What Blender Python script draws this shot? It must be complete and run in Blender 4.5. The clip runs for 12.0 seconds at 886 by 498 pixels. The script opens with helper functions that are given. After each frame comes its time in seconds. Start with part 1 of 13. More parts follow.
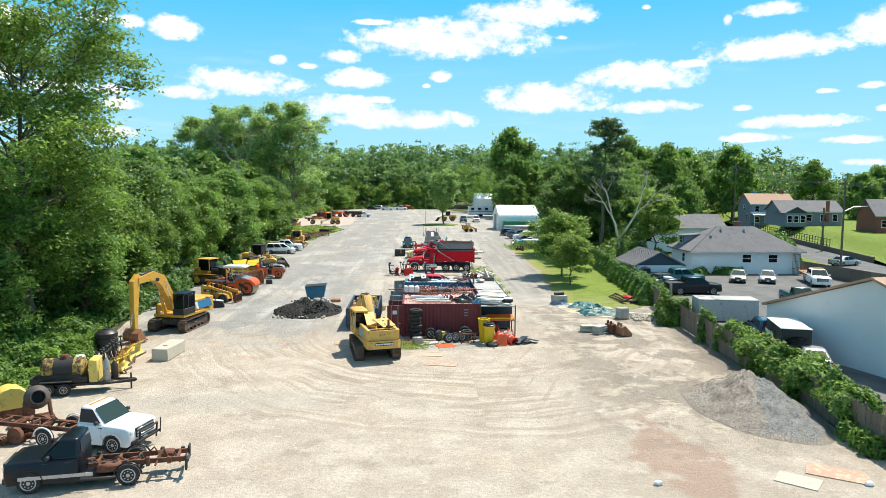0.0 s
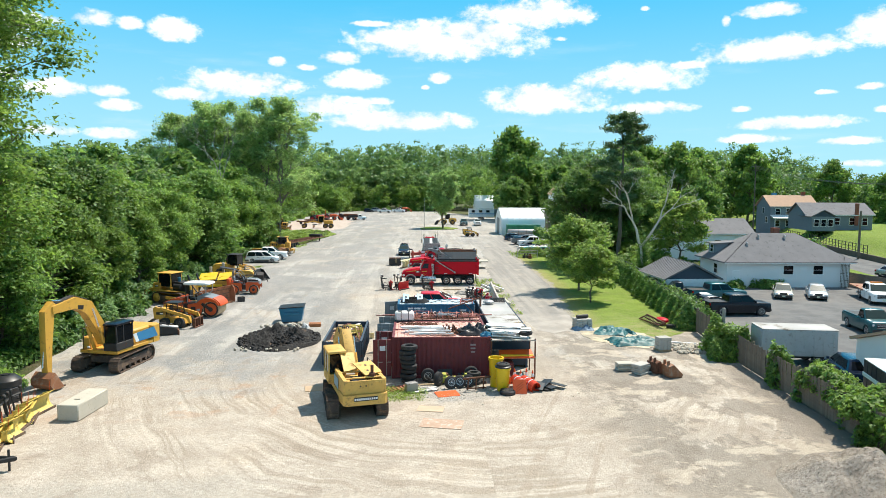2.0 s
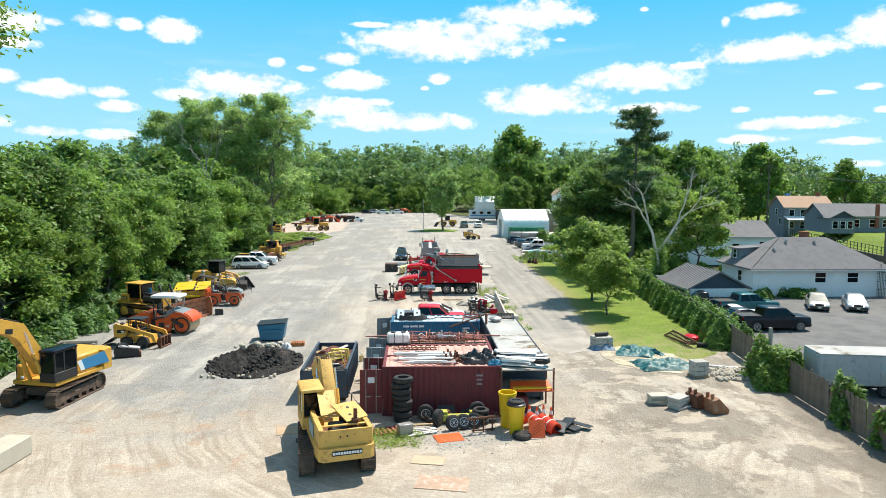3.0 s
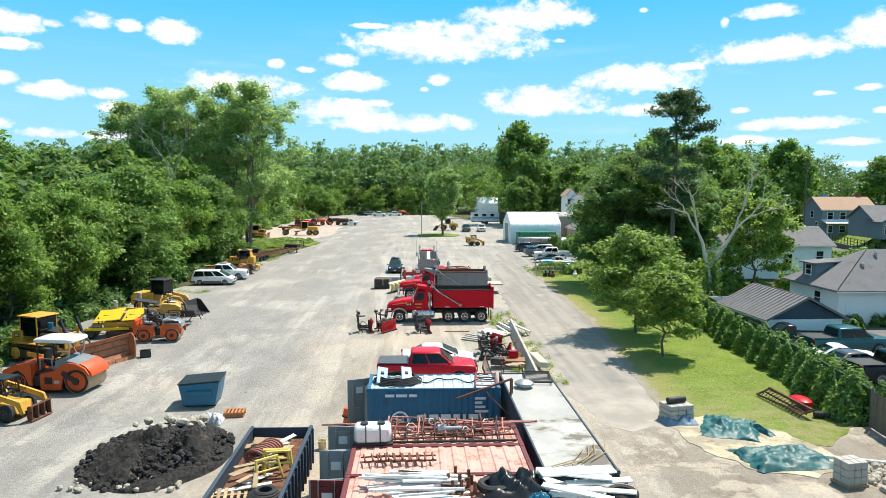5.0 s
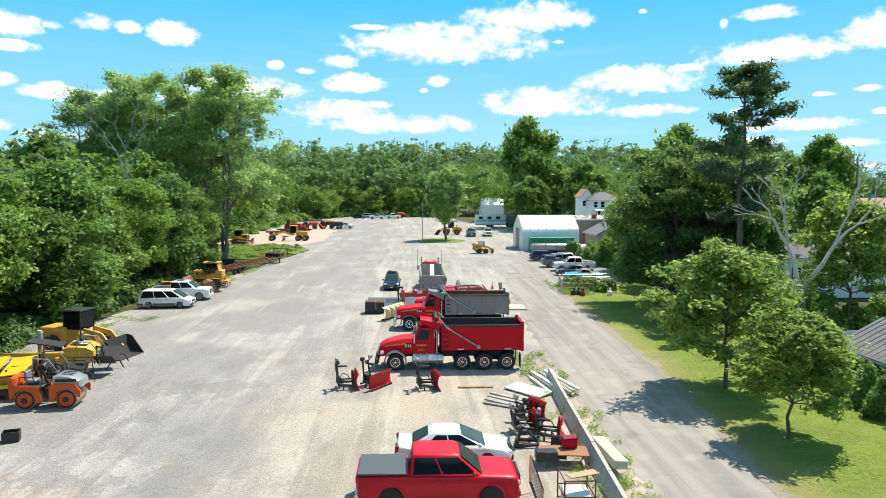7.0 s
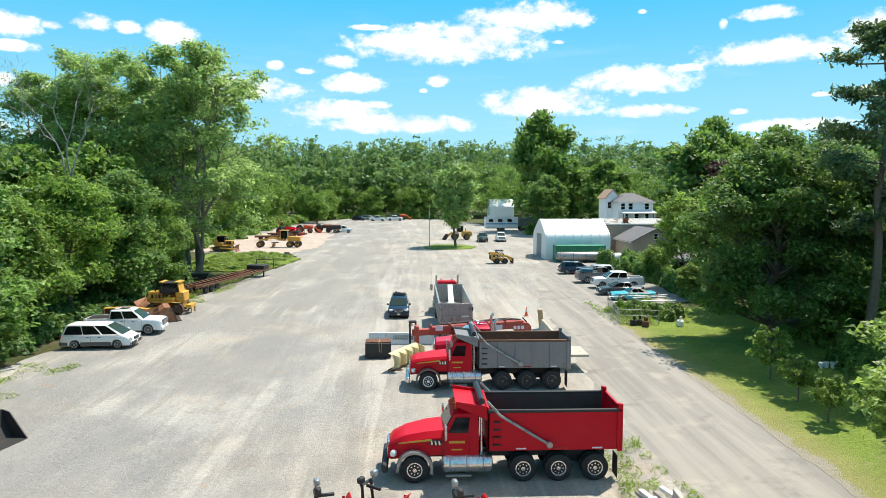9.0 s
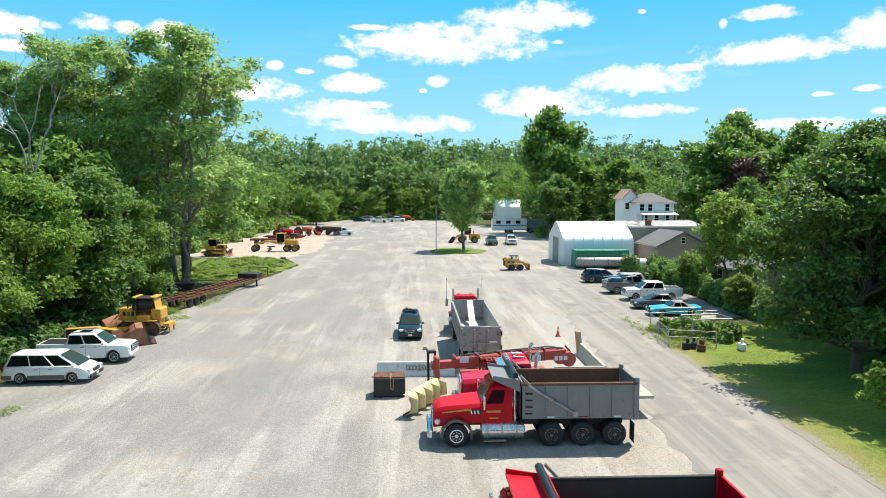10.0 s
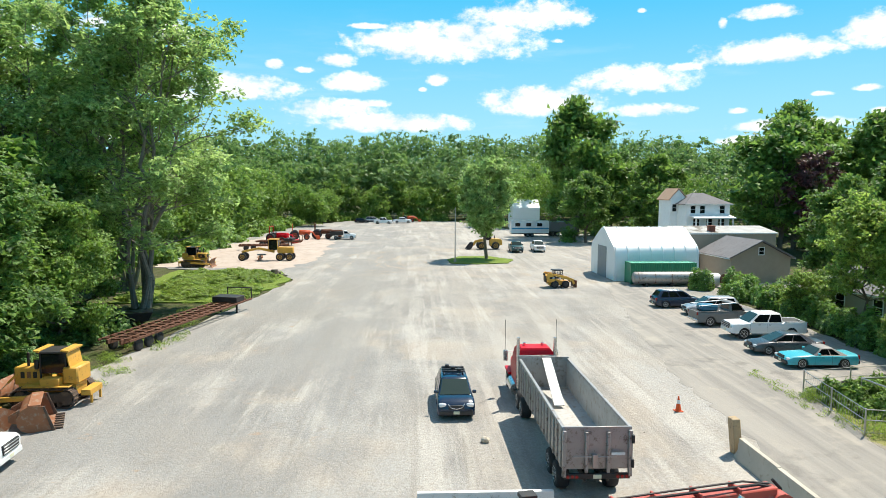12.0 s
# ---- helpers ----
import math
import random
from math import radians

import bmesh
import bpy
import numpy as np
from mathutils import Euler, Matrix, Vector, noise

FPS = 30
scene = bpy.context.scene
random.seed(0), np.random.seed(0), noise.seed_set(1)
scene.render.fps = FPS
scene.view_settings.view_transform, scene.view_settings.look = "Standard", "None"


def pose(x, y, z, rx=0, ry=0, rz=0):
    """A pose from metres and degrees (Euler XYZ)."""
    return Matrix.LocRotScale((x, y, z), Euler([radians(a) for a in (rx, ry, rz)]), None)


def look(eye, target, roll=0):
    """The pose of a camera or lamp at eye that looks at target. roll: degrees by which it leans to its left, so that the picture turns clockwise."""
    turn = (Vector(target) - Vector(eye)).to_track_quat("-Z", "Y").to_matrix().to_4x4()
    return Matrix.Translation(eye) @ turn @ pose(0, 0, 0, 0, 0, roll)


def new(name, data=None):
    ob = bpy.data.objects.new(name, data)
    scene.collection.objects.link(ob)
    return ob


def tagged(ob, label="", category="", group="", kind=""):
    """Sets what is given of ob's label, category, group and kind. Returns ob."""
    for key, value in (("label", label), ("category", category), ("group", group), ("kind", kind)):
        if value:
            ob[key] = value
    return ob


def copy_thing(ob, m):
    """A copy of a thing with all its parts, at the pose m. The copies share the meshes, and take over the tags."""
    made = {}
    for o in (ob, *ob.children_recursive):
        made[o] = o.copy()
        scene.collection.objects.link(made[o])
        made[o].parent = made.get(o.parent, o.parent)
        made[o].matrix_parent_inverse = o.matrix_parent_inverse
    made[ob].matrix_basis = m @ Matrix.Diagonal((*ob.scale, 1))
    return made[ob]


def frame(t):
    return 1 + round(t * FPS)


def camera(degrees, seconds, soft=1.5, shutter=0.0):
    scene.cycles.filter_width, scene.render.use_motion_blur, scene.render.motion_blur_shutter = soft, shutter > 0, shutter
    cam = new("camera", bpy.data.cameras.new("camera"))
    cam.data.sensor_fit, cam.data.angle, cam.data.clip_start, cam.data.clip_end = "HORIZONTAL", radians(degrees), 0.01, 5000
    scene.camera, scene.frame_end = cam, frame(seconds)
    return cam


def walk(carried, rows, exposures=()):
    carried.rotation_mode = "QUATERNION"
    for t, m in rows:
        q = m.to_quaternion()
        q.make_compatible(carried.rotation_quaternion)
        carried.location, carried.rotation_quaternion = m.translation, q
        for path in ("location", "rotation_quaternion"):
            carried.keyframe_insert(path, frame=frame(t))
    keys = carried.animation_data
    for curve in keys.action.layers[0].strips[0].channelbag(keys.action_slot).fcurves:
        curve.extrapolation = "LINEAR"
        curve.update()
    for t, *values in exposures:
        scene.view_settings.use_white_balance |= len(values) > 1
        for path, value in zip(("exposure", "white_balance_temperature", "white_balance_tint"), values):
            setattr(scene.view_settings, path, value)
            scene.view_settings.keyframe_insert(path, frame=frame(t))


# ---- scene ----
cam = camera(65.54, 12.0, 0.75)
ROWS = [
    (0.0, 0.000, 0.000, 11.788, -2.248, -5.350, -0.334),
    (0.5, 0.074, 2.599, 11.808, -2.265, -5.318, -0.324),
    (1.0, 0.153, 5.288, 11.822, -2.281, -5.293, -0.314),
    (1.5, 0.243, 8.160, 11.824, -2.305, -5.269, -0.294),
    (2.0, 0.348, 11.284, 11.809, -2.329, -5.237, -0.284),
    (2.5, 0.466, 14.644, 11.781, -2.353, -5.197, -0.234),
    (3.0, 0.596, 18.203, 11.748, -2.361, -5.165, -0.214),
    (3.5, 0.733, 21.930, 11.714, -2.369, -5.145, -0.199),
    (4.0, 0.873, 25.819, 11.682, -2.377, -5.125, -0.184),
    (4.5, 1.010, 29.875, 11.654, -2.385, -5.105, -0.169),
    (5.0, 1.133, 34.072, 11.630, -2.393, -5.085, -0.154),
    (5.5, 1.220, 38.287, 11.604, -2.409, -5.053, -0.134),
    (6.0, 1.240, 42.369, 11.571, -2.417, -5.037, -0.144),
    (6.5, 1.174, 46.228, 11.527, -2.417, -5.004, -0.124),
    (7.0, 1.029, 50.006, 11.484, -2.433, -4.988, -0.104),
    (7.5, 0.820, 53.906, 11.452, -2.441, -4.984, -0.104),
    (8.0, 0.557, 58.074, 11.443, -2.449, -4.980, -0.104),
    (8.5, 0.227, 62.431, 11.449, -2.457, -4.976, -0.104),
    (9.0, -0.185, 66.841, 11.459, -2.465, -4.972, -0.104),
    (9.5, -0.689, 71.207, 11.466, -2.473, -4.980, -0.074),
    (10.0, -1.257, 75.574, 11.468, -2.489, -4.972, -0.074),
    (10.5, -1.857, 80.025, 11.467, -2.497, -4.980, -0.094),
    (11.0, -2.459, 84.621, 11.464, -2.505, -4.988, -0.084),
    (11.5, -3.058, 89.327, 11.460, -2.505, -5.012, -0.074),
    (12.0, -3.657, 94.090, 11.455, -2.530, -5.069, -0.164),
]
walk(cam, [(t, pose(x, y, z, 90 + pitch, roll, yaw)) for t, x, y, z, yaw, pitch, roll in ROWS])

# ---- light ----
SUN_EL, SUN_AZ = 60.0, 45.0  # degrees; azimuth from +y towards +x
sun = new("sun", bpy.data.lights.new("sun", "SUN"))
sun.data.energy, sun.data.angle, sun.data.color = 4.7, radians(0.55), (1.0, 0.93, 0.80)
sun.matrix_world = look((0, 0, 0), (-math.sin(radians(SUN_AZ)) * math.cos(radians(SUN_EL)), -math.cos(radians(SUN_AZ)) * math.cos(radians(SUN_EL)), -math.sin(radians(SUN_EL))))
scene.view_settings.exposure = 0.62


class Graph:
    """A small helper to write node trees."""

    def __init__(self, tree):
        self.tree = tree
        tree.nodes.clear()

    def put(self, sock, value):
        if isinstance(value, bpy.types.NodeSocket):
            self.tree.links.new(value, sock)
        elif isinstance(value, (tuple, list)) and len(value) == 3 and sock.type == "RGBA":
            sock.default_value = (*value, 1)
        else:
            sock.default_value = value

    def node(self, kind, ins=None, operation=None, clamp=False, blend=None, smooth=False):
        n = self.tree.nodes.new("ShaderNode" + kind)
        if operation:
            n.operation = operation
        if clamp:
            n.use_clamp = True
        if blend:
            n.data_type, n.blend_type = "RGBA", blend
        if smooth:
            n.interpolation_type = "SMOOTHSTEP"
        for k, v in (ins or {}).items():
            self.put(n.inputs[k], v)
        return n

    def math(self, op, a, b=0.0, c=0.0, clamp=False):
        return self.node("Math", {0: a, 1: b, 2: c}, operation=op, clamp=clamp).outputs[0]

    def mix(self, f, a, b, blend="MIX"):
        n = self.node("Mix", blend=blend)
        self.put(n.inputs[0], f), self.put(n.inputs[6], a), self.put(n.inputs[7], b)
        return n.outputs[2]

    def noise(self, vec, scale, detail=3.0, rough=0.55):
        return self.node("TexNoise", {"Vector": vec, "Scale": scale, "Detail": detail, "Roughness": rough}).outputs[0]

    def ramp(self, x, lo, hi):
        return self.node("MapRange", {0: x, 1: lo, 2: hi, 3: 0.0, 4: 1.0}, smooth=True).outputs[0]

    def scaled(self, vec, s):
        return self.node("VectorMath", {0: vec, 1: s}, operation="MULTIPLY").outputs[0]


world = bpy.data.worlds.new("world")
scene.world = world
world.use_nodes = True
g = Graph(world.node_tree)
sky = g.node("TexSky")
sky.sky_type, sky.sun_disc, sky.sun_elevation, sky.sun_rotation = "NISHITA", False, radians(SUN_EL), radians(SUN_AZ)
sky.altitude, sky.air_density, sky.dust_density, sky.ozone_density = 20.0, 1.25, 0.3, 3.0
way = g.node("TexCoord").outputs["Generated"]
sep = g.node("SeparateXYZ", {0: way})
flow = g.noise(g.scaled(way, (1, 1, 1.7)), 19.0, 5.0, 0.62)
flow2 = g.noise(g.scaled(way, (1.1, 1, 1.6)), 34.0, 5.0, 0.65)
azim = g.math("ARCTAN2", sep.outputs[0], sep.outputs[1])
elev = g.math("ARCSINE", sep.outputs[2])
CLOUDS = []


def cloud(x, y, w, h):
    """One cumulus: middle and half sizes in thousandths of a radian (right of +y, above the horizon)."""
    a = g.math("MULTIPLY_ADD", azim, 1000.0 / w, -x / w)
    b = g.math("MULTIPLY_ADD", elev, 1000.0 / h, -y / h)
    low = g.math("MULTIPLY", b, 1.25)
    b = g.math("MAXIMUM", b, g.math("MULTIPLY", low, -1.0))
    CLOUDS.append(g.math("SUBTRACT", 1.0, g.math("ADD", g.math("POWER", g.math("ABSOLUTE", a), 2.0), g.math("MULTIPLY", b, b))))


cloud(46, 200, 135, 30), cloud(161, 235, 96, 23), cloud(-36, 204, 49, 16), cloud(104, 213, 65, 21)
cloud(-241, 136, 85, 22), cloud(-308, 120, 38, 12), cloud(311, 147, 82, 21), cloud(375, 162, 25, 7)
cloud(181, 120, 87, 24), cloud(333, 106, 57, 10), cloud(473, 174, 92, 19), cloud(600, 191, 52, 24)
cloud(-117, 109, 74, 16), cloud(-27, 91, 116, 16), cloud(-84, 146, 42, 15), cloud(-106, 176, 29, 11)
cloud(35, 152, 18, 10), cloud(15, 139, 7, 4), cloud(-192, 168, 13, 8), cloud(503, 82, 71, 10)
cloud(456, 63, 43, 7), cloud(573, 58, 38, 6), cloud(585, 30, 30, 6), cloud(-326, 200, 31, 17)
cloud(-379, 204, 18, 9), cloud(-419, 206, 24, 13), cloud(-507, 196, 33, 18), cloud(-507, 170, 30, 8)
cloud(-467, 119, 38, 13), cloud(-406, 119, 25, 9), cloud(-396, 102, 30, 9), cloud(-525, 130, 23, 10)
cloud(-477, 66, 35, 8), cloud(-399, 65, 36, 9), cloud(-526, 76, 16, 10), cloud(442, 102, 15, 5)
cloud(592, 123, 17, 5), cloud(542, 119, 12, 4), cloud(473, 222, 42, 10), cloud(318, 237, 7, 4)
cloud(-64, 223, 32, 5), cloud(-152, 162, 17, 5), cloud(205, 203, 10, 4), cloud(421, 213, 6, 8)
cloud(-464, 199, 13, 6), cloud(-76, 119, 49, 7), cloud(606, 95, 13, 5)
dens = CLOUDS[0]
for c in CLOUDS[1:]:
    dens = g.math("MAXIMUM", dens, c)
dens = g.math("MAXIMUM", dens, -1.2)
# broken cumulus goes on in the rest of the sky, behind the camera
# this unseen cover is raised to give a whiter fill light
rest = g.math("MULTIPLY_ADD", g.noise(g.scaled(way, (1, 1, 2.5)), 5.0, 4.0, 0.5), 6.0, -3.2)
rest = g.math("ADD", rest, g.math("MULTIPLY", g.ramp(sep.outputs[1], 0.55, 0.75), -3.0))
dens = g.math("MAXIMUM", dens, g.math("ADD", rest, g.math("MULTIPLY", g.ramp(elev, 0.1, 0.0), -3.0)))
flow3 = g.noise(g.scaled(way, (1, 1, 1.5)), 90.0, 4.0, 0.6)
puff = g.math("ADD", g.math("MULTIPLY_ADD", flow, 3.0, -1.4), g.math("ADD", g.math("MULTIPLY_ADD", flow2, 3.2, -1.6), g.math("MULTIPLY_ADD", flow3, 1.8, -0.9)))
cover = g.ramp(g.math("ADD", g.math("MULTIPLY", dens, 1.5), puff), -0.25, 1.5)
cover = g.math("MULTIPLY", cover, g.math("MULTIPLY_ADD", flow2, 0.5, 0.74), clamp=True)
wisp = g.math("MULTIPLY", g.ramp(g.noise(g.scaled(way, (1, 1, 7)), 4.0, 5.0, 0.6), 0.5, 0.75), g.math("MULTIPLY", g.ramp(elev, 0.32, 0.02), 0.26))
cover = g.math("MAXIMUM", cover, wisp)
air = g.mix(g.ramp(elev, -0.02, 0.36), (3.7, 7.3, 9.0), (0.05, 4.7, 8.3))
blue = g.mix(g.math("MULTIPLY", g.ramp(elev, 1.0, 0.45), 0.93), sky.outputs[0], air)
white = g.mix(g.ramp(flow, 0.35, 0.6), (8.0, 8.5, 9.1), (10.5, 10.5, 10.4))
g.node("OutputWorld", {0: g.node("Background", {0: g.mix(cover, blue, white), 1: 0.078}).outputs[0]})


# ---- materials ----
def paint(name, base, rough=0.5, metal=0.0, vary=0.12, size=1.5, grime=None, amount=0.3, bump=0.0, grain=30.0, coat=0.0, spread=0.0, spec=0.5):
    """A surface with broad and fine variation, grime in patches and fine relief."""
    m = bpy.data.materials.new(name)
    m.use_nodes = True
    g = Graph(m.node_tree)
    at = g.node("TexCoord").outputs["Object"]
    broad, fine = g.noise(at, size, 4.0), g.noise(at, grain, 3.0)
    tone = g.math("ADD", g.math("MULTIPLY_ADD", broad, 2 * vary, 1 - vary), g.math("MULTIPLY_ADD", fine, vary, -vary / 2))
    if spread:
        tone = g.math("MULTIPLY", tone, g.math("MULTIPLY_ADD", g.node("ObjectInfo").outputs["Random"], spread, 1 - spread / 2))
    col = g.mix(1.0, base, g.node("CombineColor", {0: tone, 1: tone, 2: tone}).outputs[0], "MULTIPLY")
    r = g.math("MULTIPLY_ADD", fine, 0.2, rough - 0.1, clamp=True)
    if grime:
        f = g.math("MULTIPLY", g.ramp(g.math("ADD", g.noise(at, size * 2.3, 6.0, 0.7), g.math("MULTIPLY", fine, 0.25)), 0.78 - amount * 0.45, 0.9 - amount * 0.3), min(1.0, 0.55 + amount))
        col, r = g.mix(f, col, grime), g.math("ADD", r, g.math("MULTIPLY", f, 0.3), clamp=True)
    ins = {"Base Color": col, "Roughness": r, "Metallic": metal, "Coat Weight": coat, "Coat Roughness": 0.08, "Specular IOR Level": spec}
    if bump:
        ins["Normal"] = g.node("Bump", {"Strength": 0.6, "Distance": bump, "Height": fine}).outputs[0]
    g.node("OutputMaterial", {0: g.node("BsdfPrincipled", ins).outputs[0]})
    return m


RUST, DUST, SOOT = (0.13, 0.045, 0.02), (0.36, 0.31, 0.25), (0.03, 0.028, 0.026)
red_paint = paint("red_paint", (0.52, 0.0015, 0.013), 0.45, vary=0.05, coat=0.06, spec=0.2)
pickup_red = paint("pickup_red", (0.52, 0.0015, 0.016), 0.4, vary=0.04, coat=0.12, spec=0.3)
pink_red = paint("pink_red", (0.5, 0.006, 0.035), 0.35, vary=0.05, coat=0.1, spec=0.3)
machine_yellow = paint("machine_yellow", (0.62, 0.335, 0.05), 0.5, vary=0.14, grime=(0.22, 0.13, 0.05), amount=0.25)
old_yellow = paint("old_yellow", (0.62, 0.365, 0.085), 0.6, vary=0.16, grime=(0.25, 0.15, 0.06), amount=0.3)
plow_yellow = paint("plow_yellow", (0.68, 0.51, 0.12), 0.5, vary=0.14, grime=RUST, amount=0.22)
bright_yellow = paint("bright_yellow", (0.68, 0.46, 0.01), 0.4, vary=0.08, grime=SOOT, amount=0.1)
cream_yellow = paint("cream_yellow", (0.62, 0.52, 0.28), 0.5, vary=0.12, grime=RUST, amount=0.22)
orange_paint = paint("orange_paint", (0.60, 0.085, 0.015), 0.45, vary=0.1, grime=(0.2, 0.1, 0.06), amount=0.15)
handler_orange = paint("handler_orange", (0.42, 0.07, 0.05), 0.55, vary=0.15, grime=(0.3, 0.2, 0.15), amount=0.25)
rust_metal = paint("rust_metal", (0.16, 0.065, 0.035), 0.85, vary=0.35, grime=(0.07, 0.035, 0.02), amount=0.4, bump=0.01)
blade_rust = paint("blade_rust", (0.27, 0.11, 0.05), 0.7, vary=0.3, grime=(0.32, 0.24, 0.18), amount=0.35, bump=0.006)
dark_steel = paint("dark_steel", (0.035, 0.034, 0.034), 0.6, 0.3, vary=0.3, grime=RUST, amount=0.2)
track_steel = paint("track_steel", (0.10, 0.07, 0.055), 0.75, 0.3, vary=0.35, grime=(0.22, 0.15, 0.1), amount=0.4, bump=0.01)
bare_steel = paint("bare_steel", (0.42, 0.42, 0.42), 0.4, 0.8, vary=0.2, grime=(0.2, 0.17, 0.14), amount=0.2)
chrome = paint("chrome", (0.66, 0.65, 0.64), 0.26, 0.9, vary=0.1)
grey_box = paint("grey_box", (0.20, 0.20, 0.205), 0.5, 0.1, vary=0.12, grime=(0.11, 0.09, 0.08), amount=0.15)
alloy = paint("alloy", (0.36, 0.35, 0.34), 0.45, 0.55, vary=0.15, grime=(0.16, 0.12, 0.09), amount=0.3)
alloy_inside = paint("alloy_inside", (0.42, 0.41, 0.39), 0.6, 0.3, vary=0.2, grime=DUST, amount=0.35)
rubber = paint("rubber", (0.022, 0.022, 0.023), 0.8, vary=0.3, grime=(0.1, 0.09, 0.08), amount=0.2, bump=0.008)
black_plastic = paint("black_plastic", (0.02, 0.02, 0.022), 0.45, vary=0.2, grime=(0.09, 0.085, 0.08), amount=0.15)
black_paint = paint("black_paint", (0.006, 0.008, 0.013), 0.3, vary=0.2, coat=0.1, spec=0.3)
navy_paint = paint("navy_paint", (0.008, 0.025, 0.055), 0.22, vary=0.1, coat=0.4)
white_paint = paint("white_paint", (0.78, 0.78, 0.77), 0.35, vary=0.05, coat=0.4, grime=(0.45, 0.42, 0.38), amount=0.06)
silver_paint = paint("silver_paint", (0.42, 0.43, 0.44), 0.3, 0.5, vary=0.06, coat=0.25)
gold_paint = paint("gold_paint", (0.40, 0.37, 0.30), 0.3, 0.4, vary=0.06, coat=0.25)
grey_paint = paint("grey_paint", (0.085, 0.085, 0.09), 0.3, 0.4, vary=0.06, coat=0.25)
teal_paint = paint("teal_paint", (0.012, 0.085, 0.095), 0.3, 0.2, vary=0.08, coat=0.25)
aqua_paint = paint("aqua_paint", (0.06, 0.42, 0.50), 0.3, vary=0.08, coat=0.25)
blue_paint = paint("blue_paint", (0.012, 0.135, 0.23), 0.4, vary=0.12, grime=RUST, amount=0.08)
green_paint = paint("green_paint", (0.02, 0.20, 0.10), 0.4, vary=0.12)
glass = paint("glass", (0.006, 0.008, 0.010), 0.08, vary=0.1, spec=0.3)
shield = paint("shield", (0.030, 0.048, 0.044), 0.16, vary=0.1, spec=0.22)
head_glass = paint("head_glass", (0.75, 0.76, 0.78), 0.12, 0.3, vary=0.05, spec=0.8)
tail_red = paint("tail_red", (0.30, 0.008, 0.01), 0.2, vary=0.05)
amber = paint("amber", (0.75, 0.22, 0.02), 0.25, vary=0.05)
plate_white = paint("plate_white", (0.7, 0.68, 0.5), 0.5, vary=0.05)
concrete = paint("concrete", (0.42, 0.40, 0.36), 0.9, vary=0.2, size=0.9, grime=(0.22, 0.2, 0.17), amount=0.25, bump=0.01)
pale_concrete = paint("pale_concrete", (0.46, 0.42, 0.345), 0.9, vary=0.16, grime=(0.3, 0.26, 0.2), amount=0.2, bump=0.01)
wood = paint("wood", (0.40, 0.29, 0.17), 0.8, vary=0.25, grime=(0.2, 0.15, 0.1), amount=0.3, spread=0.4)
grey_wood = paint("grey_wood", (0.36, 0.33, 0.29), 0.85, vary=0.25, grime=(0.2, 0.17, 0.14), amount=0.3, spread=0.4)
fence_wood = paint("fence_wood", (0.17, 0.135, 0.10), 0.9, vary=0.3, size=3.0, grime=(0.09, 0.07, 0.055), amount=0.35, spread=0.4)
white_pvc = paint("white_pvc", (0.74, 0.73, 0.71), 0.5, vary=0.1, grime=(0.4, 0.35, 0.3), amount=0.2, spread=0.15)
white_tarp = paint("white_tarp", (0.78, 0.80, 0.81), 0.4, vary=0.05, size=0.6, grime=(0.55, 0.56, 0.55), amount=0.12)
teal_tarp = paint("teal_tarp", (0.010, 0.095, 0.10), 0.52, vary=0.35, size=2.0, grime=(0.07, 0.20, 0.20), amount=0.3)
black_tarp = paint("black_tarp", (0.012, 0.013, 0.015), 0.35, vary=0.3, size=4.0)
maroon = paint("maroon", (0.15, 0.022, 0.026), 0.6, vary=0.18, size=0.8, grime=(0.09, 0.03, 0.025), amount=0.25, bump=0.003)
roof_red = paint("roof_red", (0.60, 0.34, 0.285), 0.75, vary=0.22, size=0.9, grime=(0.33, 0.15, 0.10), amount=0.35, bump=0.004)
container_blue = paint("container_blue", (0.02, 0.13, 0.235), 0.55, vary=0.15, size=1.0, grime=(0.05, 0.09, 0.12), amount=0.2)
roof_white = bpy.data.materials.new("roof_white")
roof_white.use_nodes = True
g = Graph(roof_white.node_tree)
at = g.node("TexCoord").outputs["Object"]
south = g.ramp(g.node("SeparateXYZ", {0: at}).outputs[0], 3.0, -5.0)
pool = g.noise(g.scaled(at, (1.0, 0.6, 1)), 0.75, 7.0, 0.62)
col = g.mix(g.ramp(g.noise(at, 0.5, 4.0), 0.35, 0.65), (0.37, 0.365, 0.35), (0.46, 0.455, 0.44))
col = g.mix(g.math("MULTIPLY", g.ramp(g.noise(g.scaled(at, (0.35, 1.6, 1)), 1.0, 5.0, 0.6), 0.5, 0.66), 0.6), col, (0.46, 0.43, 0.38))
ringed = g.math("ADD", pool, g.math("MULTIPLY", south, 0.13))
col = g.mix(g.math("MULTIPLY", g.ramp(ringed, 0.585, 0.63), 0.7), col, (0.30, 0.275, 0.235))
col = g.mix(g.math("MULTIPLY", g.ramp(ringed, 0.645, 0.675), 0.8), col, (0.135, 0.12, 0.10))
col = g.mix(g.math("MULTIPLY", g.ramp(g.noise(at, 6.0, 5.0, 0.7), 0.6, 0.7), 0.35), col, (0.25, 0.23, 0.2))
g.node("OutputMaterial", {0: g.node("BsdfPrincipled", {"Base Color": col, "Roughness": 0.85, "Specular IOR Level": 0.2}).outputs[0]})
pale_roof = paint("pale_roof", (0.44, 0.53, 0.575), 0.6, vary=0.12, size=0.7, grime=(0.33, 0.25, 0.21), amount=0.24)
door_grey = paint("door_grey", (0.25, 0.27, 0.28), 0.6, vary=0.15, grime=RUST, amount=0.12)
